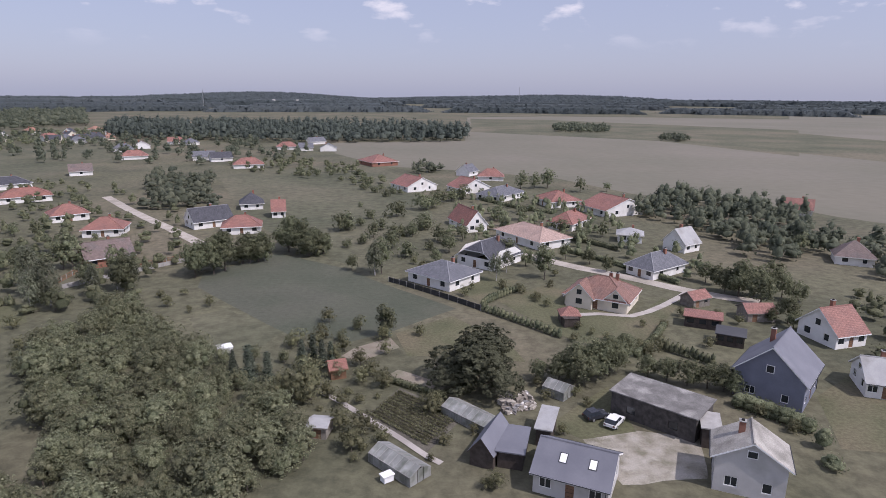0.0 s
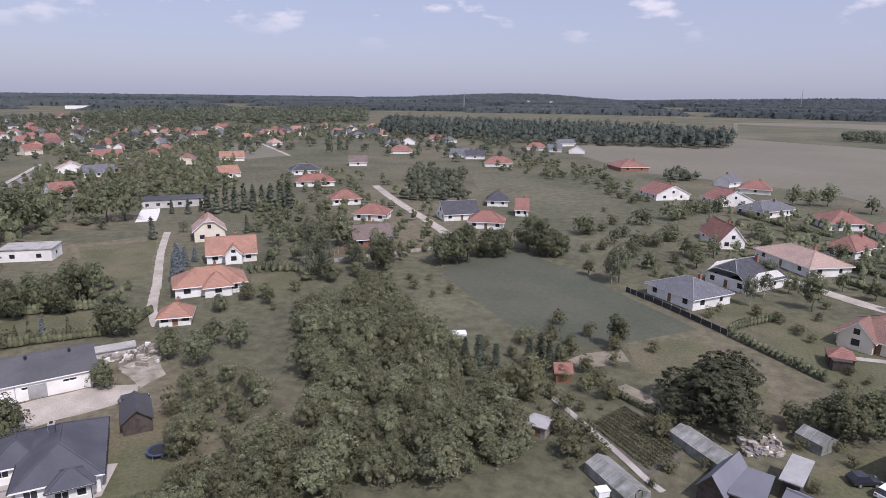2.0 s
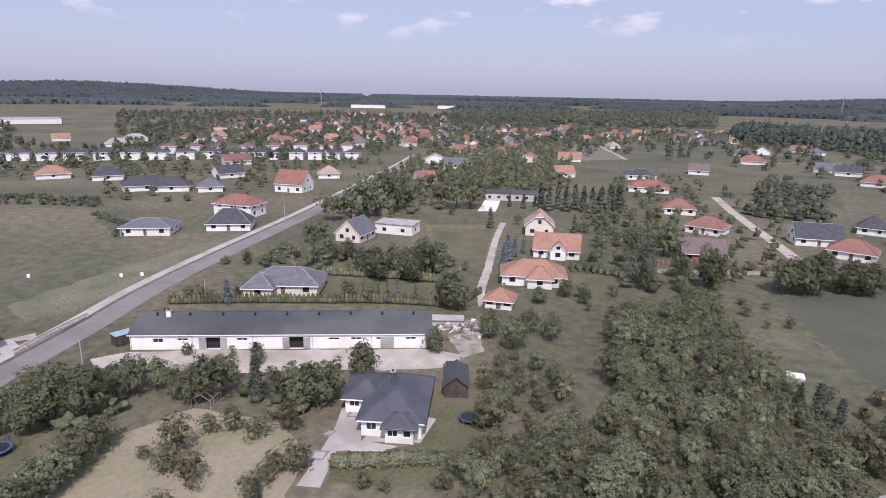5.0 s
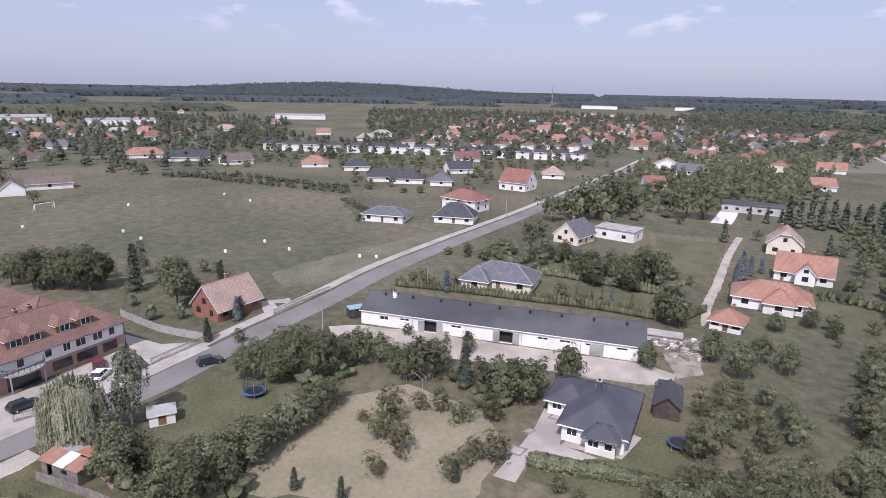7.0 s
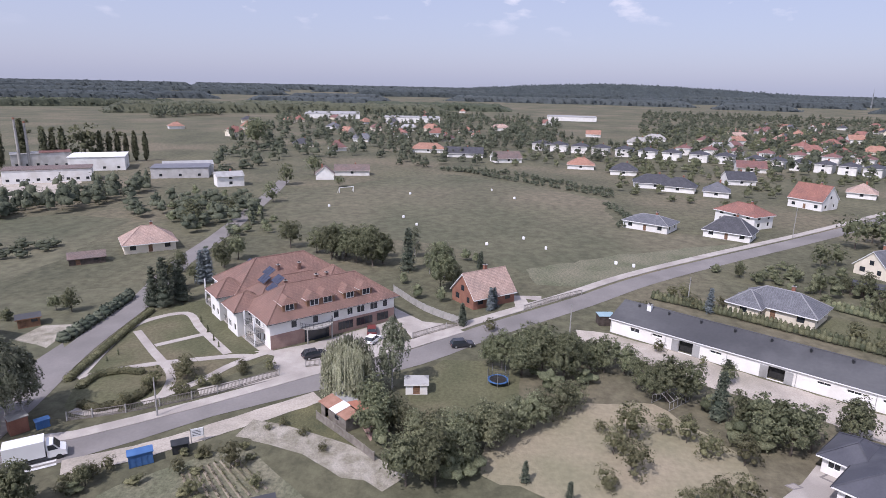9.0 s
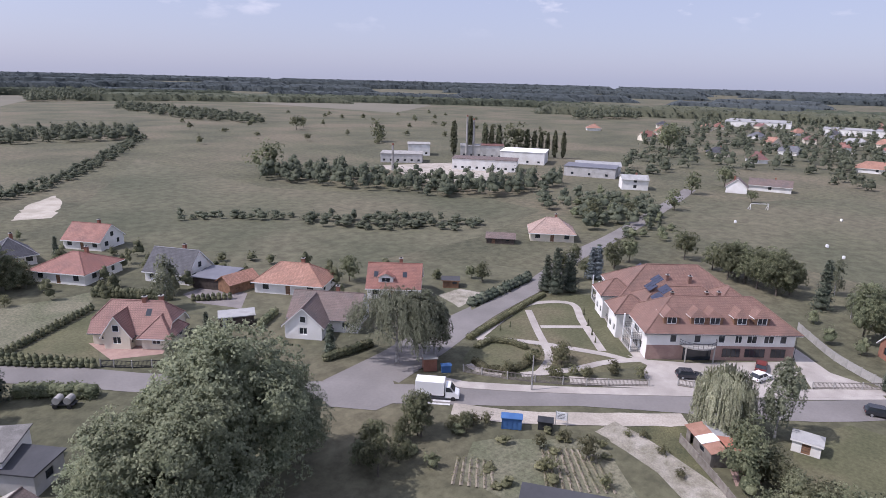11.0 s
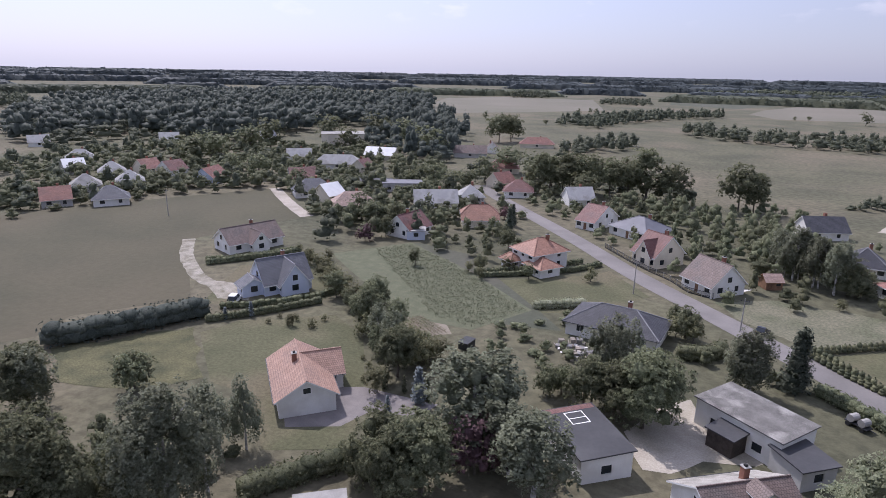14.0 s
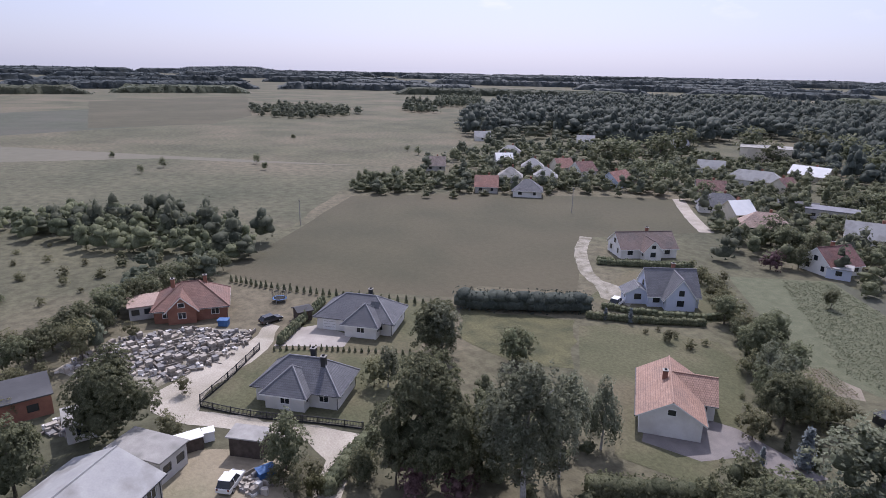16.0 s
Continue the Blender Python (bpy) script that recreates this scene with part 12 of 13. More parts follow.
# Stone yard and bungalows
patch("yard", "track", 0.0560, "sandy ground of the stone yard", (105.6, 17.1), (115.3, 8.9), (115.7, -3.7), (110.4, -13.2), (103.8, -13.1), (96.5, -3.1), (93.0, 2.9), (97.8, 10.1))
stone_rubble(8, 700, [(104.5, 17.0), (113.7, 8.9), (115.1, -3.6), (108.0, -14.3), (103.0, -12.0), (99.6, -8.8), (94.3, 0.4), (102.3, 8.6)])
stone_yard(9, 115, [(105.5, 16.6), (113.2, 8.8), (114.3, -3.6), (106.7, -13.6), (100.7, -8.9), (95.5, 0.3), (103.3, 8.6)])
patch("lane", "sand", 0.0874, "wide pale gravel lane between the yards", (91.4, 3.3), (95.8, -2.2), (105.0, -13.3), (111.4, -17.5), (109.3, -19.2), (100.4, -15.4), (88.4, -4.1), (83.7, -2.8), (73.4, -17.2), (68.8, -22.1), (61.9, -18.3), (57.4, -15.6), (58.7, -12.7), (65.3, -16.1), (70.4, -14.9), (75.5, -8.6), (82.9, 1.0), (86.3, 3.4))
patch("lawn", "lawn", 0.0582, "lawn round the white bungalows", (85.7, -4.2), (97.1, -12.1), (100.0, -16.3), (88.2, -38.6), (77.4, -30.2), (70.4, -23.4), (74.5, -17.5), (83.1, -5.1))
patch("lawn", "lawn", 0.0460, "lawn of the grey-roofed bungalow", (103.5, -17.0), (112.7, -25.3), (123.2, -32.8), (107.5, -53.3), (89.2, -39.0), (95.1, -26.9))
patch("driveway", "paving", 0.0820, "pale paved drive of the bungalow", (101.1, -16.5), (107.2, -20.8), (107.0, -26.1), (99.7, -30.4), (95.8, -27.6))
fence("dark metal rail fence round the bungalow", 1.3, [(86.1, -3.2), (91.6, -7.7), (100.5, -14.0)], fill='dark_metal', post='dark_metal')
fence("low dark metal fence along the lane", 1.1, [(84.9, -3.1), (79.2, -9.2), (73.8, -17.3), (70.0, -22.5)], fill='dark_metal', post='dark_metal')
car(112.1, -18.1, -69, paint='car_dark', label='dark car parked on the drive')
trampoline(122.3, -21.8, 1.5, True, 'round dark trampoline with a net on the lawn')
crate(113.8, -9.7, -115, 1.8, 1.3, 1.2, 'tarpaulin_blue', 'blue tractor trailer beside timber stacks', 'trailer')
shed(111.2, -24.0, -82, 2.6, 3.0, 2.2, 0.5, roof="felt", wall="dark_wood", label="small dark wooden garden shed", k=1.0)
slab_roof_shed(125.7, 3.0, -89, 6.6, 6, 2.6, roof="tile_pale", wall="stucco_grey", label="terrace roof in pale red", win=(3, 1))
house(65.6, 9.7, -38.1, 9.5, 11.0, 3.4, 2.3, k=1, roof="sheet_grey", wall="stucco_grey", label="barn with a grey corrugated roof", chim=())
slab_roof_shed(72.6, 3.7, -42.6, 4.5, 7.5, 3.0, roof="concrete", wall="stucco_grey", label="white workshop with a patched flat roof", win=(2, 1))
slab_roof_shed(70.8, -7.8, -125.5, 4.3, 2.2, 2.7, roof="concrete", wall="dark_wood", label="dark open shed with a pale roof", win=(0, 0))
slab_roof_shed(84.1, 11.5, -82, 3.7, 4, 2.8, roof="concrete", wall="stucco_white", label="small white concrete-roofed outbuilding hut", win=(1, 0))
slab_roof_shed(93.8, 20.7, -78, 9.2, 7, 3, roof="felt", wall="brick", label="old grey outbuilding with a felt roof", win=(2, 0))
crate(74.8, -1.0, -81, 3.0, 2.0, 1.8, 'dark_wood', 'dark storage bin with a white lid', 'container', 'white_paint', 'white lid')
crate(75.9, -3.4, -88, 1.3, 1.3, 1.4, 'white_paint', 'white plastic water tank', 'tank')
car(65.1, -4.8, -34, paint='car_white', label='white pickup van in the yard', l=4.0, h=1.8, van=True)
crate(65.0, -8.8, -78, 2.0, 1.4, 1.2, 'tarpaulin_blue', 'trailer covered with blue tarpaulin', 'trailer')
stone_rubble(21, 60, [(66.5, -6.1), (64.5, -9.4), (61.7, -8.2), (62.6, -5.8)], "scrap boards and blocks in the yard")
stone_rubble(13, 60, [(87.5, 16.4), (89.4, 13.4), (85.3, 12.1), (83.9, 14.7)])
stone_yard(12, 9, [(87.3, 16.1), (89.4, 13.4), (85.9, 12.5), (84.6, 14.8)])
patch("yard", "dry_grass", 0.0730, "trodden yard between outbuildings", (66.2, 5.5), (74.3, -0.6), (69.7, -11.8), (59.4, -10.9))

# Farmstead and street
patch("yard", "sand", 0.0896, "pale sandy farmyard", (11.2, -76.9), (7.6, -86.3), (4.1, -90.6), (0.5, -80.6), (-8.2, -80.9), (-5.1, -77.1), (0.9, -75.0), (4.2, -70.3), (7.4, -69.5))
patch("lawn", "lawn", 0.0604, "mown lawn round the orange bungalow", (86.8, -71.8), (84.5, -79.3), (70.5, -90.9), (59.7, -84.9), (48.2, -68.3), (41.3, -55.7), (51.2, -49.9), (62.7, -59.8), (70.4, -59.3))
patch("driveway", "dark_paving", 0.0842, "dark paved drive of the orange bungalow", (52.5, -67.8), (49.2, -69.7), (36.7, -70.7), (37.5, -66.3), (44.4, -64.1), (45.7, -59.2), (52.2, -55.4), (53.7, -57.0))
patch("lawn", "lawn", 0.0626, "lawn of the blue-white house", (97.8, -81.7), (110.1, -105.0), (88.9, -117.7), (77.1, -101.7), (78.1, -95.2))
patch("lawn", "lawn", 0.0440, "mown plot along the street", (53.6, -124.0), (32.2, -141.7), (29.2, -147.4), (17.1, -133.4), (26.6, -117.7), (36.7, -111.4))
patch("bed", "soil", 0.0864, "dug beds beside the vegetable field", (58.8, -96.1), (52.4, -101.4), (46.2, -94.1), (50.7, -89.6))
vegetable_rows("dug vegetable bed with pale soil rows", 7, 0.5, [(57.4, -95.2), (55.4, -99.0), (47.0, -94.5), (50.5, -90.2)])
patch("plot", "weeds", 0.0648, "dry weedy building plot along the street", (4.7, -137.2), (-8.0, -145.2), (-35.6, -143.3), (-31.2, -133.1), (-12.9, -119.9), (-1.8, -127.9))
patch("lawn", "lawn", 0.0670, "lawn of the pink-red tiled house", (-14.3, -117.4), (-32.0, -130.9), (-28.1, -115.7), (-25.2, -105.3), (-19.3, -110.8))
patch("driveway", "red_paving", 0.0886, "reddish paved forecourt of the tiled house", (-26.5, -115.3), (-27.2, -105.8), (-34.6, -102.3), (-38.1, -108.6), (-30.4, -112.5))
patch("driveway", "white_gravel", 0.0908, "white paved forecourt of the white house", (12.0, -145.7), (4.8, -139.2), (-2.8, -150.3), (2.6, -147.7), (10.5, -151.8))
fence("white and dark metal fence along the street", 1.3, [(4.8, -139.2), (10.2, -140.9), (14.9, -147.1), (23.2, -154.5), (35.1, -168.0)], fill='dark_metal')
fence("dark metal gate fence of the tiled house", 1.3, [(-25.2, -104.1), (-28.8, -100.2), (-33.3, -97.0)], fill='dark_metal')
shed(-6.2, -154.0, 208, 3.8, 3.5, 2.1, 1.4, roof="tile_pale", wall="wood", label="small wooden garden house", k=1.0)
crate(41.4, -90.4, -95, 2.8, 1.8, 1.3, 'dark_metal', 'dark farm trailer standing in the meadow', 'trailer')
water_cart(-17.5, -94.0, 139)
stone_rubble(15, 70, [(28.4, -99.2), (24.2, -103.0), (19.4, -95.6), (23.9, -93.8)])
stone_yard(14, 16, [(27.7, -99.4), (23.9, -102.0), (20.0, -96.1), (24.2, -94.9)])
car(-5.1, -123.2, 248, paint='car_dark', label='small dark tractor beside the road', l=3.0, h=1.7)
slab_roof_shed(-9.9, -77.5, -137.8, 5.1, 5.0, 2.8, roof="felt", wall="stucco_grey", label="grey lean-to with a felt roof", win=(1, 0))
slab_roof_shed(-1.3, -79.4, 148.9, 3.7, 3.0, 2.6, roof="felt", wall="dark_wood", label="dark-roofed annexe of the farmhouse", win=(0, 0))
slab_roof_shed(35.4, -42.0, -140, 5.2, 5, 2.6, roof="concrete", wall="stucco_grey", label="flat grey roof behind trees", win=(3, 1))
slab_roof_shed(-58.2, -131.4, 121.6, 7.7, 8.0, 2.6, roof="sheet_blue", wall="dark_wood", label="low carport with a grey roof", win=(0, 0))
shed(-60.2, -125.8, 189, 7.6, 5.0, 2.3, 1.6, roof="tile_orange", wall="wood", label="garden shed with an orange tiled roof", k=1.0)
slab_roof_shed(-50.3, -106.6, 155, 6.3, 3, 2, roof="sheet_grey", wall="dark_wood", label="low dark garden shed", win=(0, 0))
patch("yard", "dark_paving", 0.0918, "grey paved yard of the dark house", (-49.2, -129.8), (-55.8, -131.8), (-60.1, -121.3), (-54.7, -113.6), (-49.3, -122.6))
shed(-98.2, -95.4, 134, 3.7, 3.0, 2.0, 0.5, roof="felt", wall="wood", label="wooden arbour with a green roof", k=1.0)
patch("garden", "track", 0.0692, "bare garden ground beside the side road", (-91.4, -92.7), (-98.5, -92.6), (-100.2, -87.4), (-89.4, -84.2))
patch("bank", "pasture", 0.0388, "grass between the houses and the pasture", (-57.5, -167.5), (-95.2, -128.3), (-125.6, -90.3), (-116.1, -83.4), (-87.0, -82.0), (-68.6, -87.4), (-40.2, -122.9))
patch("paving_inlay", "dark_paving", 0.0772, "darker paving pattern in the drive", (-73.8, 38.0), (-72.4, 39.5), (-73.7, 41.4), (-75.1, 39.8))
patch("paving_inlay", "paving", 0.0850, "pale centre of the paving pattern", (-73.8, 38.5), (-72.8, 39.6), (-73.7, 40.8), (-74.7, 39.8))
patch("paving_inlay", "dark_paving", 0.0794, "darker paving pattern in the drive", (-71.2, 32.9), (-70.4, 33.8), (-71.1, 35.2), (-71.9, 34.3))
patch("paving_inlay", "paving", 0.0872, "pale centre of the paving pattern", (-71.2, 33.3), (-70.7, 33.9), (-71.1, 34.8), (-71.7, 34.2))
patch("paving_inlay", "dark_paving", 0.0816, "darker paving pattern in the drive", (-67.0, 28.8), (-65.6, 30.3), (-67.0, 32.1), (-68.5, 30.4))
patch("paving_inlay", "paving", 0.0894, "pale centre of the paving pattern", (-67.0, 29.3), (-66.0, 30.4), (-67.0, 31.5), (-68.0, 30.4))
patch("crop_bed", "crop_soil", 0.0940, "green vegetable field beside the gardens", (96.9, -124.3), (84.2, -144.7), (57.0, -128.0), (37.2, -112.8), (43.8, -97.6), (58.2, -97.0))
woods("rank rows of vegetables and weeds", 0.5, 1.0, 95, [(89.2, -133.2), (83.4, -143.2), (56.6, -127.2), (38.3, -112.5), (44.3, -98.8), (53.4, -100.2)], crown=1.5, sprays=14, size=0.24, leaf="veg", name="crop_plants")

# Further trees, hedges and garden plants
plant("broad", 19.7, 93.7, 5.4)
plant("broad", 22.4, 93.6, 7.2, wide=1.25)
plant("broad", 25.6, 95.9, 7.1, wide=1.2)
plant("broad", 29.7, 99.7, 6.5, wide=1.2)
plant("broad", 32.9, 103.5, 5.0)
plant("broad", 35.5, 96.8, 4.0, wide=1.3)
plant("broad", 38.3, 95.4, 4.4, wide=1.3)
plant("broad", 41.3, 94.1, 4.6, wide=1.2)
plant("broad", 44.1, 92.8, 4.5, wide=1.2)
plant("broad", 46.4, 91.9, 4.7, wide=1.2)
plant("broad", 47.5, 90.5, 4.2)
plant("broad", 69.9, 144.0, 6.1, wide=1.2)
plant("broad", 72.4, 142.2, 7.4, wide=1.3)
plant("broad", 75.9, 141.4, 7.4, wide=1.2)
plant("broad", 79.2, 140.2, 6.9)
plant("broad", 81.1, 138.9, 6.7)
plant("far", 110.8, 184.1, 6.7)
plant("broad", 73.6, 120.2, 4.0)
plant("broad", 70.5, 122.9, 3.5)
plant("broad", 57.2, 134.9, 2.6)
plant("shrub", 52.6, 127.5, 2.2)
plant("shrub", 55.0, 126.1, 2.4)
plant("shrub", 59.8, 125.0, 2.4)
plant("shrub", 63.2, 122.2, 2.4)
plant("shrub", 46.7, 120.7, 1.8)
plant("shrub", 51.5, 110.1, 2.2)
plant("shrub", 22.7, 86.7, 1.7)
plant("shrub", 16.0, 93.4, 2.0)
plant("shrub", 16.7, 88.7, 1.9)
plant("shrub", 48.3, 83.8, 2.2)
plant("shrub", 50.4, 83.2, 2.2)
plant("shrub", 50.9, 79.5, 2.1)
plant("shrub", 21.7, 90.1, 1.9)
plant("shrub", 17.5, 78.3, 1.7)
hedge("tall dark shrub hedge behind the yard", 2.4, 2.6, [(46.1, 87.3), (49.5, 84.7), (53.6, 78.9)], leaf='broad', peaked=False, pitch=1.1, size=0.17, per=120)
hedge("dark hedge along the garden boundary", 1.5, 1.4, [(36.0, 105.0), (41.1, 111.7), (46.7, 120.7)], leaf='thuja', peaked=False, pitch=0.9)
hedge("dense clipped thuja hedge across the garden", 2.4, 1.6, [(-142.1, 67.0), (-130.2, 79.5), (-118.7, 89.6)], pitch=0.8)
hedge("thuja hedge beside the orange-roofed house", 2.2, 1.3, [(-111.2, 128.1), (-104.2, 130.1), (-97.1, 132.1)], pitch=0.9)
plant("broad", 109.5, 19.8, 6.2, wide=1.2)
plant("broad", 113.3, 17.8, 6.0, wide=1.2)
plant("broad", 116.9, 15.6, 6.2, wide=1.2)
plant("broad", 119.7, 13.3, 6.4, wide=1.2)
plant("broad", 123.8, 10.9, 6.3, wide=1.2)
plant("broad", 126.5, 8.6, 6.6, wide=1.2)
plant("broad", 130.2, 5.9, 6.2, wide=1.2)
plant("broad", 133.5, 3.1, 6.1, wide=1.2)
plant("broad", 136.6, 0.0, 6.0, wide=1.2)
plant("broad", 139.9, -3.2, 5.9, wide=1.2)
plant("broad", 142.5, -6.8, 5.7, wide=1.2)
plant("broad", 145.4, -10.1, 5.4)
plant("broad", 147.6, -13.5, 4.8)
plant("broad", 107.2, 23.8, 5.6, wide=1.2)
plant("broad", 107.5, 21.8, 6.2)
plant("broad", 114.5, 13.4, 4.7)
plant("broad", 118.4, 9.9, 4.8)
plant("shrub", 99.3, 23.3, 3.5)
plant("shrub", 100.3, 21.2, 3.6)
plant("shrub", 103.1, 18.4, 2.8)
plant("shrub", 91.6, 21.1, 3.4)
plant("shrub", 94.1, 18.9, 2.6)
plant("shrub", 122.6, -1.0, 2.3)
plant("shrub", 114.2, 6.1, 3.2)
plant("shrub", 89.6, -1.0, 2.6)
plant("shrub", 80.1, 1.5, 2.5)
plant("shrub", 62.9, -10.4, 3.1)
plant("shrub", 61.3, -11.7, 3.1)
plant("shrub", 62.7, -13.7, 2.7)
plant("shrub", 59.4, -13.5, 3.0)
hedge("thick dark hedge along the lower lane", 1.9, 2.4, [(67.6, -23.2), (64.0, -19.0), (59.0, -14.4)], leaf='broad', peaked=False, pitch=1.0, size=0.17, per=120)
plant("shrub", 96.6, -114.4, 3.8)
plant("shrub", 91.6, -111.9, 3.9)
plant("shrub", 87.0, -108.7, 4.1)
plant("shrub", 82.9, -107.0, 4.3)
plant("shrub", 76.6, -102.1, 4.2)
plant("shrub", 70.4, -97.8, 4.6)
plant("shrub", 65.2, -93.6, 4.5)
plant("shrub", 61.4, -89.5, 4.3)
plant("shrub", 94.3, -119.6, 2.8)
plant("shrub", 104.9, -120.7, 2.6)
hedge("dark clipped hedge of the blue-white house", 1.4, 1.6, [(92.7, -82.0), (85.2, -88.6), (79.7, -96.3), (78.2, -101.6)], leaf='thuja', peaked=False, pitch=1.0)
hedge("clipped hedge of the brown-roofed bungalow", 1.3, 1.4, [(119.6, -102.8), (113.4, -109.8), (106.4, -122.6)], leaf='broad', peaked=False, pitch=1.0)
hedge("dark hedge beside the street house", 1.4, 1.2, [(57.3, -127.9), (47.9, -136.7), (36.6, -150.2)], leaf='thuja', peaked=False, pitch=1.0)
plant("far", 195.3, -201.1, 11.3, wide=1.2)
plant("far", 213.6, -202.0, 9.3, wide=1.2)
plant("far", 166.0, -192.4, 8.5)
plant("far", 140.4, -184.8, 8.0)
plant("far", 112.1, -159.8, 8.7, wide=1.2)
plant("broad", 104.2, -155.2, 8.4, wide=1.2)
plant("broad", 93.7, -145.8, 6.3, wide=1.1)
plant("broad", 97.2, -157.5, 7.6)
plant("far", 126.3, -223.8, 9.1, wide=1.3)
plant("far", 119.9, -225.9, 10.3, wide=1.3)
plant("far", 105.8, -212.4, 9.6, wide=1.3)
plant("far", 104.5, -224.8, 9.0, wide=1.2)
plant("far", 105.8, -244.7, 12.0, wide=1.3)
plant("far", 107.9, -276.4, 13.3, wide=1.3)
plant("far", 90.2, -265.8, 12.2, wide=1.3)
plant("far", 78.7, -254.5, 12.1, wide=1.3)
plant("far", 70.4, -243.4, 11.6, wide=1.2)
plant("far", 58.7, -234.8, 11.1, wide=1.2)
plant("far", 266.5, -285.8, 17.1, wide=1.3)
plant("far", 261.6, -264.1, 16.0, wide=1.3)
plant("far", 253.4, -227.9, 15.7, wide=1.4)
plant("far", 250.1, -212.5, 14.9, wide=1.4)
plant("far", 246.5, -318.7, 18.2, wide=1.3)
plant("far", 231.2, -354.9, 17.8, wide=1.4)
plant("far", 199.1, -335.1, 18.3, wide=1.3)
plant("far", 165.7, -307.4, 16.7, wide=1.3)
plant("far", 218.4, -301.3, 14.0, wide=1.2)
plant("broad", 57.8, -151.5, 6.2, wide=1.2)
plant("broad", 57.4, -131.4, 4.2)
plant("broad", 44.5, -131.1, 4.1)
plant("broad", 67.7, -163.8, 5.9)
plant("birch", 54.6, -82.2, 8.0)
plant("birch", 49.9, -79.5, 8.7)
patch("verge", "track", 0.0520, "dusty worn ground where the track meets the road", (-71.3, -38.0), (-70.9, -34.2), (-69.9, -26.6), (-65.4, -19.2), (-62.9, -17.3), (-62.9, -21.2), (-66.8, -27.7), (-68.5, -35.4))
plant("bush", -75.7, -18.8, 2.9)
plant("bush", -77.0, -18.1, 3.0)
plant("bush", -74.2, -19.8, 2.5)
plant("bush", -71.4, -34.4, 1.0)
plant("bush", -72.9, -32.8, 1.2)
plant("bush", -71.0, -29.2, 1.2)
plant("bush", -67.9, -25.3, 1.2)
patch("plot", "rough_grass", 0.0962, "rank green weedy garden plot", (103.4, -54.5), (89.6, -72.9), (72.8, -59.9), (77.8, -52.0), (90.5, -48.2))
plant("tall", 85.4, -40.7, 10.3, wide=1.2)
plant("broad", 78.3, -51.3, 6.5, wide=1.1)
plant("shrub", 60.3, -89.5, 2.8)
plant("shrub", 74.3, -82.6, 2.3)
plant("shrub", 59.1, -128.8, 2.6)
plant("shrub", 54.9, -125.7, 2.9)

# Beyond the dark-walled house: field, trees and gardens
patch("field", "pale_field", 0.0310, "pale ripening grain field beyond the houses", (908.8, 1641.4), (1203.6, 1673.8), (1218.5, 1535.7), (189.0, 228.6), (172.3, 229.9), (160.9, 243.8), (151.8, 264.8))
woods("dark wood behind the gardens", 8, 6, 201, [(126.1, 215.9), (138.0, 207.3), (151.7, 191.4), (130.0, 153.4), (117.9, 153.4), (114.6, 170.1), (112.0, 190.3)], sprays=40, size=0.95, thin=0.15)
house(78.0, 114.7, 16, 7.5, 9.0, 3.2, 3.8, k=1, roof="tile_brick", wall="stucco_white", label="red-roofed house behind the dark one", detail=True)
house(72.5, 93.2, -18, 5.7, 8.0, 3.0, 2.6, k=1, roof="sheet_grey", wall="stucco_white", label="small white house among trees", detail=True)
house(120.7, 173.9, -25, 9.7, 9.0, 3.0, 3.6, k=0, roof="tile_brown", wall="stucco_white", label="low house with a brown tiled roof", detail=False)
patch("lawn", "lawn", 0.0430, "garden lawn beside the dark-walled house", (60.9, 90.3), (77.3, 103.4), (79.4, 93.9), (67.5, 73.1), (55.3, 75.1))
woods("garden trees around the dark-walled house", 4.5, 5, 202, [(82.7, 127.6), (104.1, 143.8), (112.7, 135.1), (72.1, 79.0), (65.5, 82.7), (71.9, 103.5)], sprays=60, size=0.42, thin=0.35, crown=3.8, leaf='broad', gardens=True, name='garden_greenery')
woods("shrubs beside the pale-roofed house", 3, 4.5, 203, [(51.3, 76.8), (61.9, 74.8), (61.6, 65.4), (54.4, 63.2), (46.1, 66.2)], sprays=60, size=0.38, thin=0.45, crown=3.2, leaf='broad', gardens=True, name='garden_greenery')
patch("field", "pasture", 0.0542, "green strip of crop within the pale field", (476.6, 848.3), (510.2, 636.7), (347.3, 429.8), (308.4, 545.0))
plant("broad", 2.2, 182.7, 6.1, wide=1.2)
plant("far", -1.4, 196.8, 5.9, wide=1.2)
plant("far", 6.7, 198.0, 5.6)
plant("broad", 18.8, 172.2, 6.5, wide=1.2)
plant("broad", 23.7, 167.1, 5.6)
plant("broad", 29.2, 173.6, 4.9)
plant("broad", 36.5, 174.6, 4.9)
plant("broad", 42.5, 169.5, 4.8, wide=1.2)
plant("broad", 45.2, 161.8, 5.0)
plant("far", 45.8, 195.8, 5.1, wide=1.2)
plant("far", 41.5, 211.2, 5.4, wide=1.2)
plant("far", 55.1, 204.9, 5.3)
plant("far", -6.7, 217.7, 6.1, wide=1.2)
plant("far", -10.0, 203.7, 5.4)
plant("far", 22.3, 232.0, 6.4, wide=1.2)
plant("far", 30.8, 233.3, 5.8)
plant("broad", -1.8, 169.5, 4.6)
plant("broad", -16.1, 187.2, 5.7, wide=1.2)
plant("far", -23.1, 201.9, 5.8)
plant("shrub", 15.0, 146.1, 2.6)
plant("shrub", 19.3, 142.4, 2.5)
plant("shrub", 22.5, 136.7, 2.3)
plant("shrub", 24.5, 133.2, 2.0)
plant("shrub", 28.3, 118.8, 1.8)
plant("shrub", 30.5, 116.1, 1.7)
plant("shrub", 32.6, 113.5, 1.8)
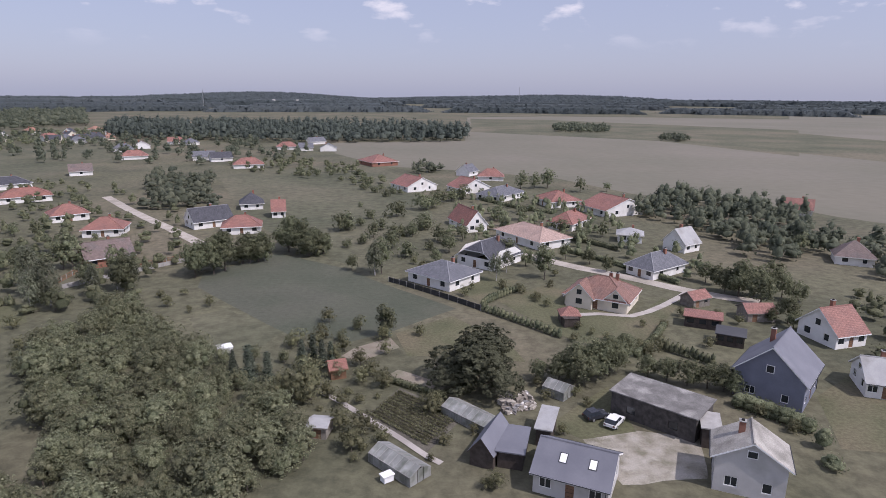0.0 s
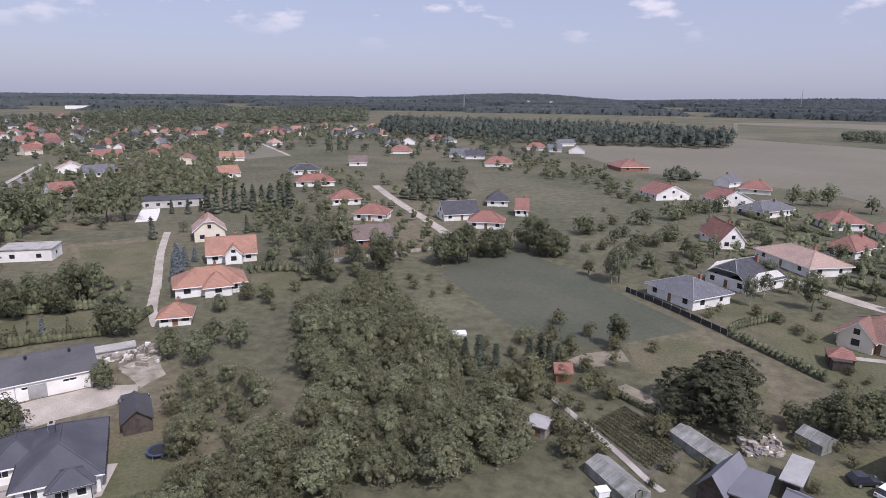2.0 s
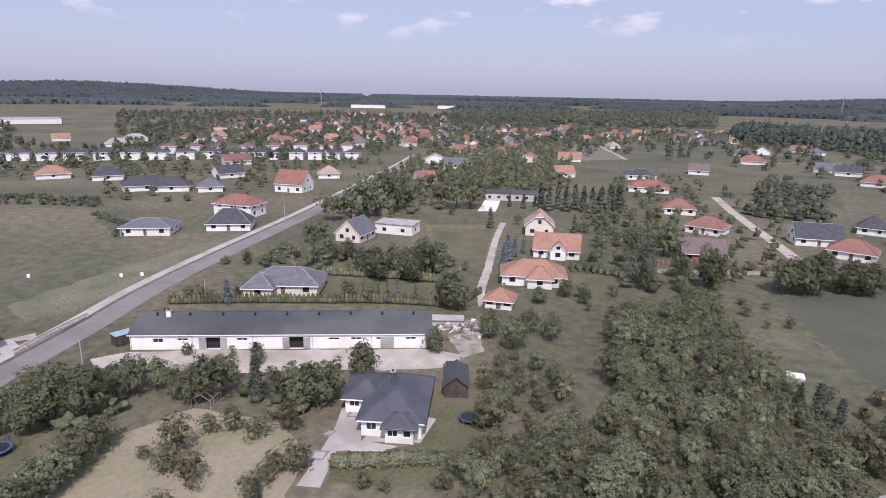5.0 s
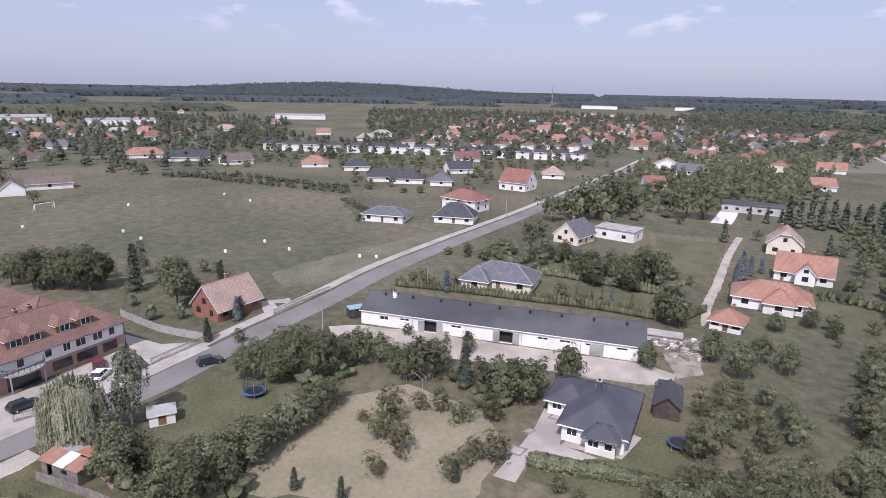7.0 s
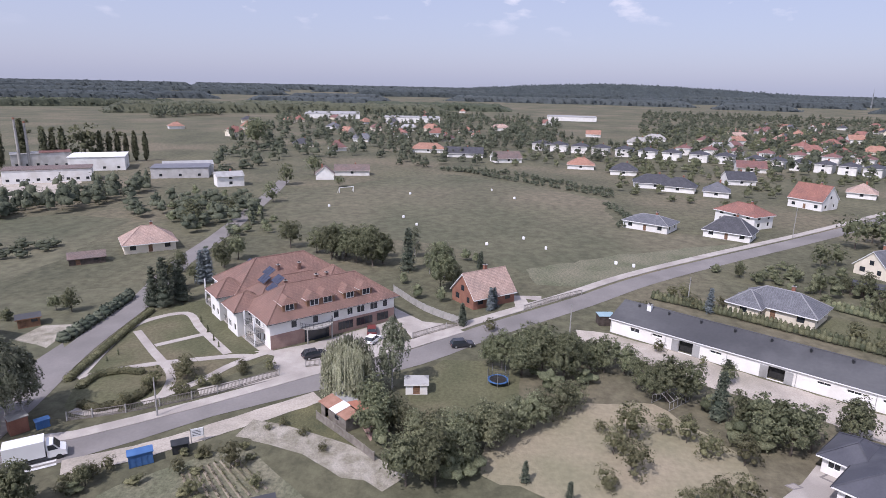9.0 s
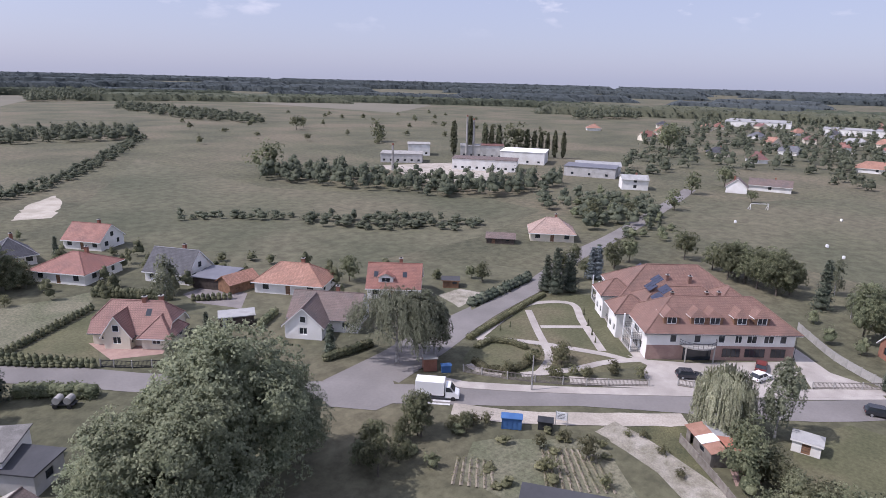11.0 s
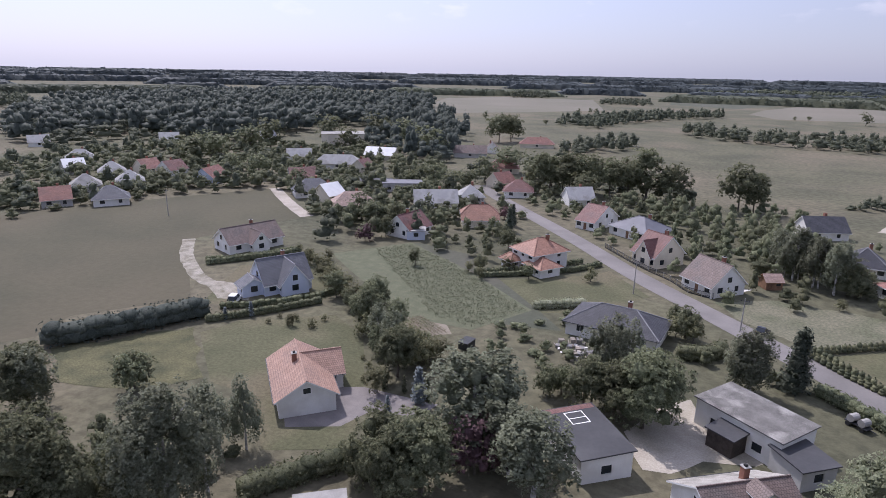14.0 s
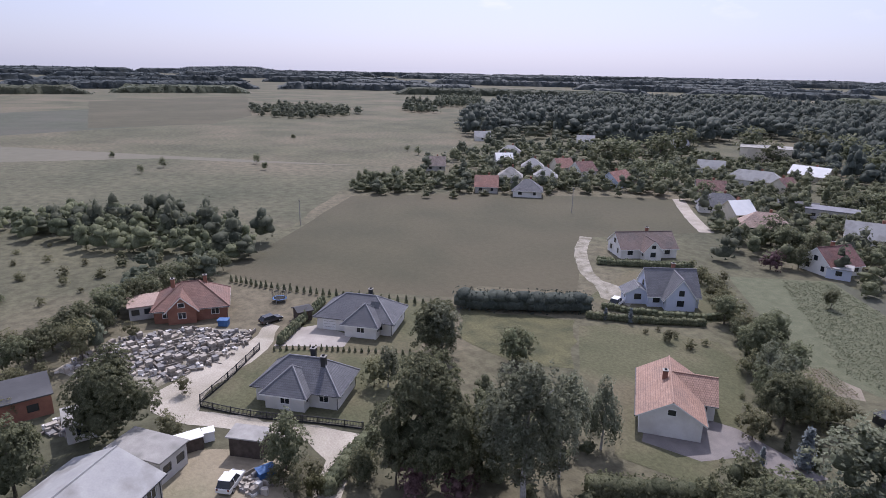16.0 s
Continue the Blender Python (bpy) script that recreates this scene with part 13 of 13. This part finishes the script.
plant("shrub", 35.2, 111.1, 2.0)
plant("shrub", 42.1, 120.2, 1.8)
plant("shrub", 5.4, 140.6, 2.5)
plant("shrub", 7.5, 145.2, 2.1)
plant("shrub", 30.4, 157.4, 2.1)
plant("shrub", -4.8, 163.4, 2.9)
plant("shrub", -8.1, 168.6, 2.4)

# Garden greenery between the houses
woods("garden trees and shrubs along the village street", 5, 6.5, 70, [(80.2, -205.0), (43.5, -162.1), (17.4, -135.3), (4.4, -131.5), (-12.6, -158.1), (-33.0, -175.1), (-34.7, -209.1), (-10.6, -248.4), (19.2, -237.4), (54.5, -236.3), (87.8, -251.2)], crown=3.4, thin=0.15, sprays=60, size=0.46, leaf="broad", gardens=True, name="garden_greenery")
woods("trees and hedges packed between the village houses", 6.5, 7, 151, [(221.3, -108.6), (214.2, -137.5), (179.7, -172.7), (178.1, -188.2), (137.9, -162.9), (101.6, -144.8), (70.3, -136.8), (138.9, -268.7), (217.7, -312.0), (302.9, -294.3), (333.6, -228.5), (322.1, -161.7)], crown=6, thin=0.3, sprays=50, size=0.7, leaf="broad", gardens=True, name="garden_greenery")
woods("dense hedge trees at the corner of the grain field", 7, 5, 152, [(228.3, -69.6), (218.7, -97.0), (225.9, -115.7), (246.9, -109.7), (252.0, -85.7), (245.1, -75.6)], crown=6, thin=0.1, sprays=50, size=0.6, leaf="broad", gardens=True, name="garden_greenery")
woods("tall garden trees behind the street houses", 8, 6, 153, [(56.6, -235.5), (21.0, -234.0), (-11.9, -191.4), (-17.4, -171.4), (-5.8, -164.5), (10.0, -193.1), (32.5, -221.9)], crown=5.5, thin=0.3, sprays=50, size=0.55, leaf="broad", gardens=True, name="garden_greenery")
woods("garden trees behind the orange houses", 6, 5, 154, [(3.9, -210.7), (-9.1, -219.2), (-27.3, -178.4), (-24.8, -156.3), (-17.2, -155.8), (-5.9, -173.1), (4.3, -179.2)], crown=5, thin=0.35, sprays=50, size=0.5, leaf="broad", gardens=True, name="garden_greenery")
woods("garden trees and shrubs behind the street houses", 5, 6, 71, [(99.9, -150.0), (76.4, -145.5), (53.9, -137.1), (53.5, -152.9), (77.2, -187.2), (99.5, -208.9), (126.9, -199.7), (138.5, -185.4), (118.6, -157.7)], crown=3.4, thin=0.15, sprays=60, size=0.46, leaf="broad", gardens=True, name="garden_greenery")
woods("garden trees and shrubs by the pasture houses", 4.5, 6.5, 72, [(-22.2, -174.3), (-33.3, -191.7), (-54.1, -167.4), (-71.2, -146.4), (-92.8, -121.9), (-102.8, -95.8), (-86.4, -90.0), (-73.3, -92.8), (-63.8, -118.6), (-40.8, -133.1), (-30.5, -128.9), (-23.0, -152.5)], crown=3.4, thin=0.3, sprays=60, size=0.46, leaf="broad", gardens=True, name="garden_greenery")
woods("garden trees and shrubs among the houses", 6, 7, 73, [(-2.5, 204.8), (17.7, 306.8), (38.6, 278.0), (68.5, 234.0), (71.4, 179.1), (71.6, 152.8), (54.2, 150.8), (35.5, 187.3), (11.8, 191.1)], crown=3.4, thin=0.3, sprays=60, size=0.46, leaf="broad", gardens=True, name="garden_greenery")
woods("garden trees and hedges beyond the meadow", 5, 9, 74, [(-4.3, 303.0), (-27.7, 318.1), (-59.5, 418.0), (-78.2, 414.7), (-109.9, 468.0), (-149.1, 404.0), (-117.3, 376.8), (-60.0, 334.1), (-25.3, 290.9)], crown=4.8, thin=0.25, sprays=60, size=0.75, leaf="broad", gardens=True, name="garden_greenery")
woods("garden trees and shrubs on the slope of houses", 5, 8, 75, [(-132.1, 153.3), (-200.2, 248.5), (-233.1, 322.4), (-196.1, 328.7), (-104.6, 248.9), (-80.5, 190.1), (-98.1, 149.3), (-105.1, 132.1)], crown=4.0, thin=0.35, sprays=60, size=0.55, leaf="broad", gardens=True, name="garden_greenery")
woods("garden trees and shrubs beside the long road", 5.5, 8, 76, [(-228.1, 116.5), (-319.8, 204.8), (-309.6, 266.8), (-258.2, 286.7), (-199.5, 206.4), (-209.9, 181.0), (-238.5, 170.8)], crown=4.6, thin=0.2, sprays=60, size=0.7, leaf="broad", gardens=True, name="garden_greenery")
woods("garden trees among the dark-roofed houses", 5, 11, 77, [(-300.2, 32.9), (-255.9, 75.3), (-280.1, 105.0), (-336.2, 200.4), (-382.9, 201.0), (-374.8, 117.6), (-388.0, 43.1)], crown=4.6, thin=0.3, sprays=60, size=0.7, leaf="broad", gardens=True, name="garden_greenery")
woods("trees beside the terraced houses", 5, 13, 78, [(-377.7, -14.3), (-361.7, 40.0), (-343.9, 204.9), (-442.2, 284.0), (-364.7, 208.5), (-386.5, 121.3), (-446.0, -2.1)], crown=4.8, thin=0.5, sprays=60, size=0.75, leaf="broad", gardens=True, name="garden_greenery")
woods("orchard trees and shrubs around the bungalow", 3.5, 5.5, 79, [(-170.3, 48.6), (-168.5, 67.9), (-149.0, 110.4), (-123.4, 94.9), (-137.0, 71.9), (-150.9, 71.1), (-157.2, 48.6)], crown=3.4, thin=0.25, sprays=60, size=0.45, leaf="broad", gardens=True, name="garden_greenery")
woods("weeds and shrubs of the neglected gardens", 2.2, 4.0, 80, [(36.8, -108.2), (28.4, -115.5), (22.7, -101.4), (24.2, -91.5), (29.0, -87.9), (35.0, -88.3), (42.1, -95.5)], crown=3, thin=0.4, sprays=50, size=0.35, leaf="broad", gardens=True, name="garden_greenery")
woods("shrubs round the farmyard", 2.6, 4.5, 81, [(9.6, -102.7), (3.0, -109.7), (-7.2, -110.0), (-11.6, -99.4), (-1.3, -102.2), (6.0, -96.7)], crown=3.0, thin=0.25, sprays=60, size=0.38, leaf="broad", gardens=True, name="garden_greenery")
woods("shrubs and small trees in the near gardens", 3.0, 4.5, 82, [(42.6, -55.0), (43.0, -60.7), (33.7, -65.9), (23.7, -65.5), (16.6, -58.1), (34.5, -48.3)], crown=3.2, thin=0.15, sprays=60, size=0.4, leaf="broad", gardens=True, name="garden_greenery")
woods("shrubby undergrowth below the birches", 3.0, 4.0, 83, [(60.0, -19.2), (80.7, -31.8), (73.4, -43.9), (55.6, -48.8), (43.3, -40.0)], crown=3.2, thin=0.15, sprays=60, size=0.4, leaf="broad", gardens=True, name="garden_greenery")
woods("bushes along the lane and gardens", 2.4, 5, 84, [(-47.9, -63.7), (-60.0, -52.7), (-55.6, -48.9), (-42.7, -44.6), (-36.5, -52.8)], crown=3.0, thin=0.35, sprays=60, size=0.38, leaf="broad", gardens=True, name="garden_greenery")
woods("rough weeds beside the allotments", 1.2, 3.0, 85, [(-57.7, -50.7), (-67.9, -36.8), (-64.8, -31.6), (-48.9, -37.9), (-45.0, -46.8)], crown=2.2, thin=0.6, sprays=20, size=0.26, leaf="shrub", gardens=True, name="garden_greenery")
woods("gardens of the guest house's neighbours", 4, 6, 86, [(-136.6, -33.7), (-122.3, -16.6), (-119.1, -11.7), (-159.4, -9.4), (-170.5, -28.8)], crown=3.4, thin=0.35, sprays=60, size=0.46, leaf="broad", gardens=True, name="garden_greenery")
woods("trees and scrub along the lane", 5, 7, 87, [(-176.1, -114.4), (-164.4, -88.8), (-182.8, -77.7), (-223.5, -106.2), (-244.9, -156.3)], crown=4.0, thin=0.2, sprays=60, size=0.55, leaf="broad", gardens=True, name="garden_greenery")
woods("gardens in front of the park", 4, 8, 88, [(222.1, -69.1), (204.8, -102.9), (193.5, -146.2), (176.1, -182.2), (194.0, -203.3), (230.1, -160.6), (260.5, -119.0), (247.7, -82.0)], crown=4.6, thin=0.15, sprays=60, size=0.65, leaf="broad", gardens=True, name="garden_greenery")
woods("village gardens beside the lane", 4.5, 8, 89, [(125.7, -150.6), (114.2, -146.8), (93.8, -155.1), (83.4, -167.4), (124.2, -240.5), (166.9, -245.4), (167.4, -207.3)], crown=4.0, thin=0.3, sprays=60, size=0.555, leaf="broad", gardens=True, name="garden_greenery")
woods("single bushes in the fields", 4, 34, 91, [(202.6, 41.1), (279.4, -8.2), (278.7, -92.4), (342.7, -171.5), (436.7, -88.2), (342.0, 64.6)], crown=5, thin=0.72, sprays=60, size=0.9, leaf="broad", gardens=True, name="garden_greenery")
woods("single trees in the fields", 6, 34, 92, [(-128.0, -351.5), (-240.4, -375.9), (-447.5, -288.6), (-635.6, -634.2), (-408.1, -752.7), (-223.0, -600.4)], crown=7, thin=0.7, sprays=60, size=1.2, leaf="broad", gardens=True, name="garden_greenery")
woods("garden trees between the long gardens", 4.5, 5, 101, [(-101.1, 87.1), (-86.5, 115.6), (-70.6, 133.2), (-72.7, 169.0), (-80.5, 190.1), (-94.6, 144.1), (-91.0, 110.5), (-103.6, 96.4)], crown=3.6, thin=0.45, sprays=60, size=0.42, leaf="broad", gardens=True, name="garden_greenery")
woods("dense tall trees between the houses and the road", 8, 6.5, 103, [(-195.3, 105.8), (-273.5, 155.4), (-368.3, 245.2), (-395.7, 341.1), (-356.2, 401.9), (-209.1, 236.8), (-202.8, 202.3), (-217.4, 184.0), (-200.8, 149.2), (-177.5, 126.8)], crown=5.2, thin=0.48, sprays=60, size=0.7, leaf="broad", gardens=True, name="garden_greenery")
woods("garden trees beside the dark-roofed house", 5, 5.5, 104, [(-171.6, 205.8), (-125.3, 189.2), (-101.1, 166.2), (-115.0, 161.3), (-129.7, 156.2)], crown=4.0, thin=0.35, sprays=60, size=0.5, leaf="broad", gardens=True, name="garden_greenery")
woods("dark shrubbery between hedge and lane", 4, 4, 105, [(-149.4, 76.9), (-142.3, 93.8), (-126.8, 107.3), (-100.5, 85.0), (-104.6, 80.3), (-121.3, 86.3), (-135.2, 74.0)], crown=3.4, thin=0.4, sprays=60, size=0.38, leaf="broad", gardens=True, name="garden_greenery")
woods("garden shrubs around the grey-roofed bungalow", 3.4, 4.5, 106, [(-167.8, 47.5), (-177.4, 85.4), (-153.7, 79.6), (-143.6, 93.2), (-143.4, 104.2), (-119.5, 89.7), (-127.2, 76.5), (-144.1, 69.0), (-159.2, 54.7)], crown=3.2, thin=0.4, sprays=60, size=0.4, leaf="broad", gardens=True, name="garden_greenery")
woods("thicket of trees below the road", 4.2, 4, 107, [(-99.1, -0.8), (-106.4, -5.4), (-110.9, 6.2), (-106.6, 18.6), (-99.7, 19.5), (-91.1, 8.8), (-87.0, 1.9)], crown=3.8, thin=0.25, sprays=60, size=0.36, leaf="broad", gardens=True, name="garden_greenery")
woods("thicket of trees in front of the warehouse", 4.2, 4, 108, [(-91.1, 19.9), (-94.9, 28.4), (-88.4, 36.0), (-87.9, 45.4), (-82.4, 43.9), (-79.3, 39.8), (-76.7, 30.3), (-82.6, 25.2)], crown=3.8, thin=0.3, sprays=60, size=0.36, leaf="broad", gardens=True, name="garden_greenery")
woods("thicket beside the dry plot", 4.2, 4, 109, [(-71.6, -19.2), (-77.6, -11.2), (-73.9, -4.7), (-66.4, -4.4), (-63.0, -6.8), (-63.9, -17.5)], crown=3.8, thin=0.2, sprays=60, size=0.34, leaf="broad", gardens=True, name="garden_greenery")
woods("dark trees of the village gardens", 6, 6.5, 110, [(108.8, -136.4), (138.6, -203.1), (119.8, -230.0), (79.2, -241.6), (57.6, -201.5), (71.2, -174.8), (94.3, -152.6)], crown=4.6, thin=0.5, sprays=60, size=0.6, leaf="broad", gardens=True, name="garden_greenery")
woods("dark trees around the village centre", 6.5, 8, 111, [(215.9, -121.1), (257.5, -153.3), (261.8, -234.1), (210.8, -306.9), (170.9, -324.5), (100.2, -197.5), (120.9, -181.2), (135.9, -172.8), (196.3, -176.9), (191.9, -132.0)], crown=5.4, thin=0.5, sprays=60, size=0.75, leaf="broad", gardens=True, name="garden_greenery")
woods("garden trees along the village street", 5, 6, 113, [(90.4, -188.7), (68.8, -199.6), (37.1, -182.1), (0.5, -145.9), (-17.3, -135.1), (-11.7, -164.3), (26.9, -218.9), (83.4, -245.4), (108.1, -228.8)], crown=4, thin=0.4, sprays=60, size=0.5, leaf="broad", gardens=True, name="garden_greenery")
woods("suburban gardens beyond the terraces", 6, 11, 115, [(-359.9, 54.4), (-391.4, 118.0), (-421.7, 240.8), (-489.5, 326.4), (-702.2, 402.4), (-818.6, 251.7), (-751.9, 119.9)], crown=6.2, thin=0.35, sprays=60, size=0.9, leaf="broad", gardens=True, name="garden_greenery")
woods("suburban gardens beyond the road", 6, 11, 116, [(-441.2, 294.1), (-369.6, 456.1), (-331.6, 595.7), (-420.4, 783.7), (-551.9, 679.6), (-657.4, 472.7)], crown=6.2, thin=0.35, sprays=60, size=0.9, leaf="broad", gardens=True, name="garden_greenery")
woods("dark trees along the slope field", 7, 5, 117, [(202.6, 41.1), (183.0, 23.2), (166.9, 3.7), (151.8, -14.7), (158.6, -23.2), (173.5, -22.6), (196.1, -9.3), (219.9, 20.1), (221.8, 44.3)], crown=6, thin=0.05, sprays=60, size=0.5, leaf="broad", gardens=True, name="garden_greenery")
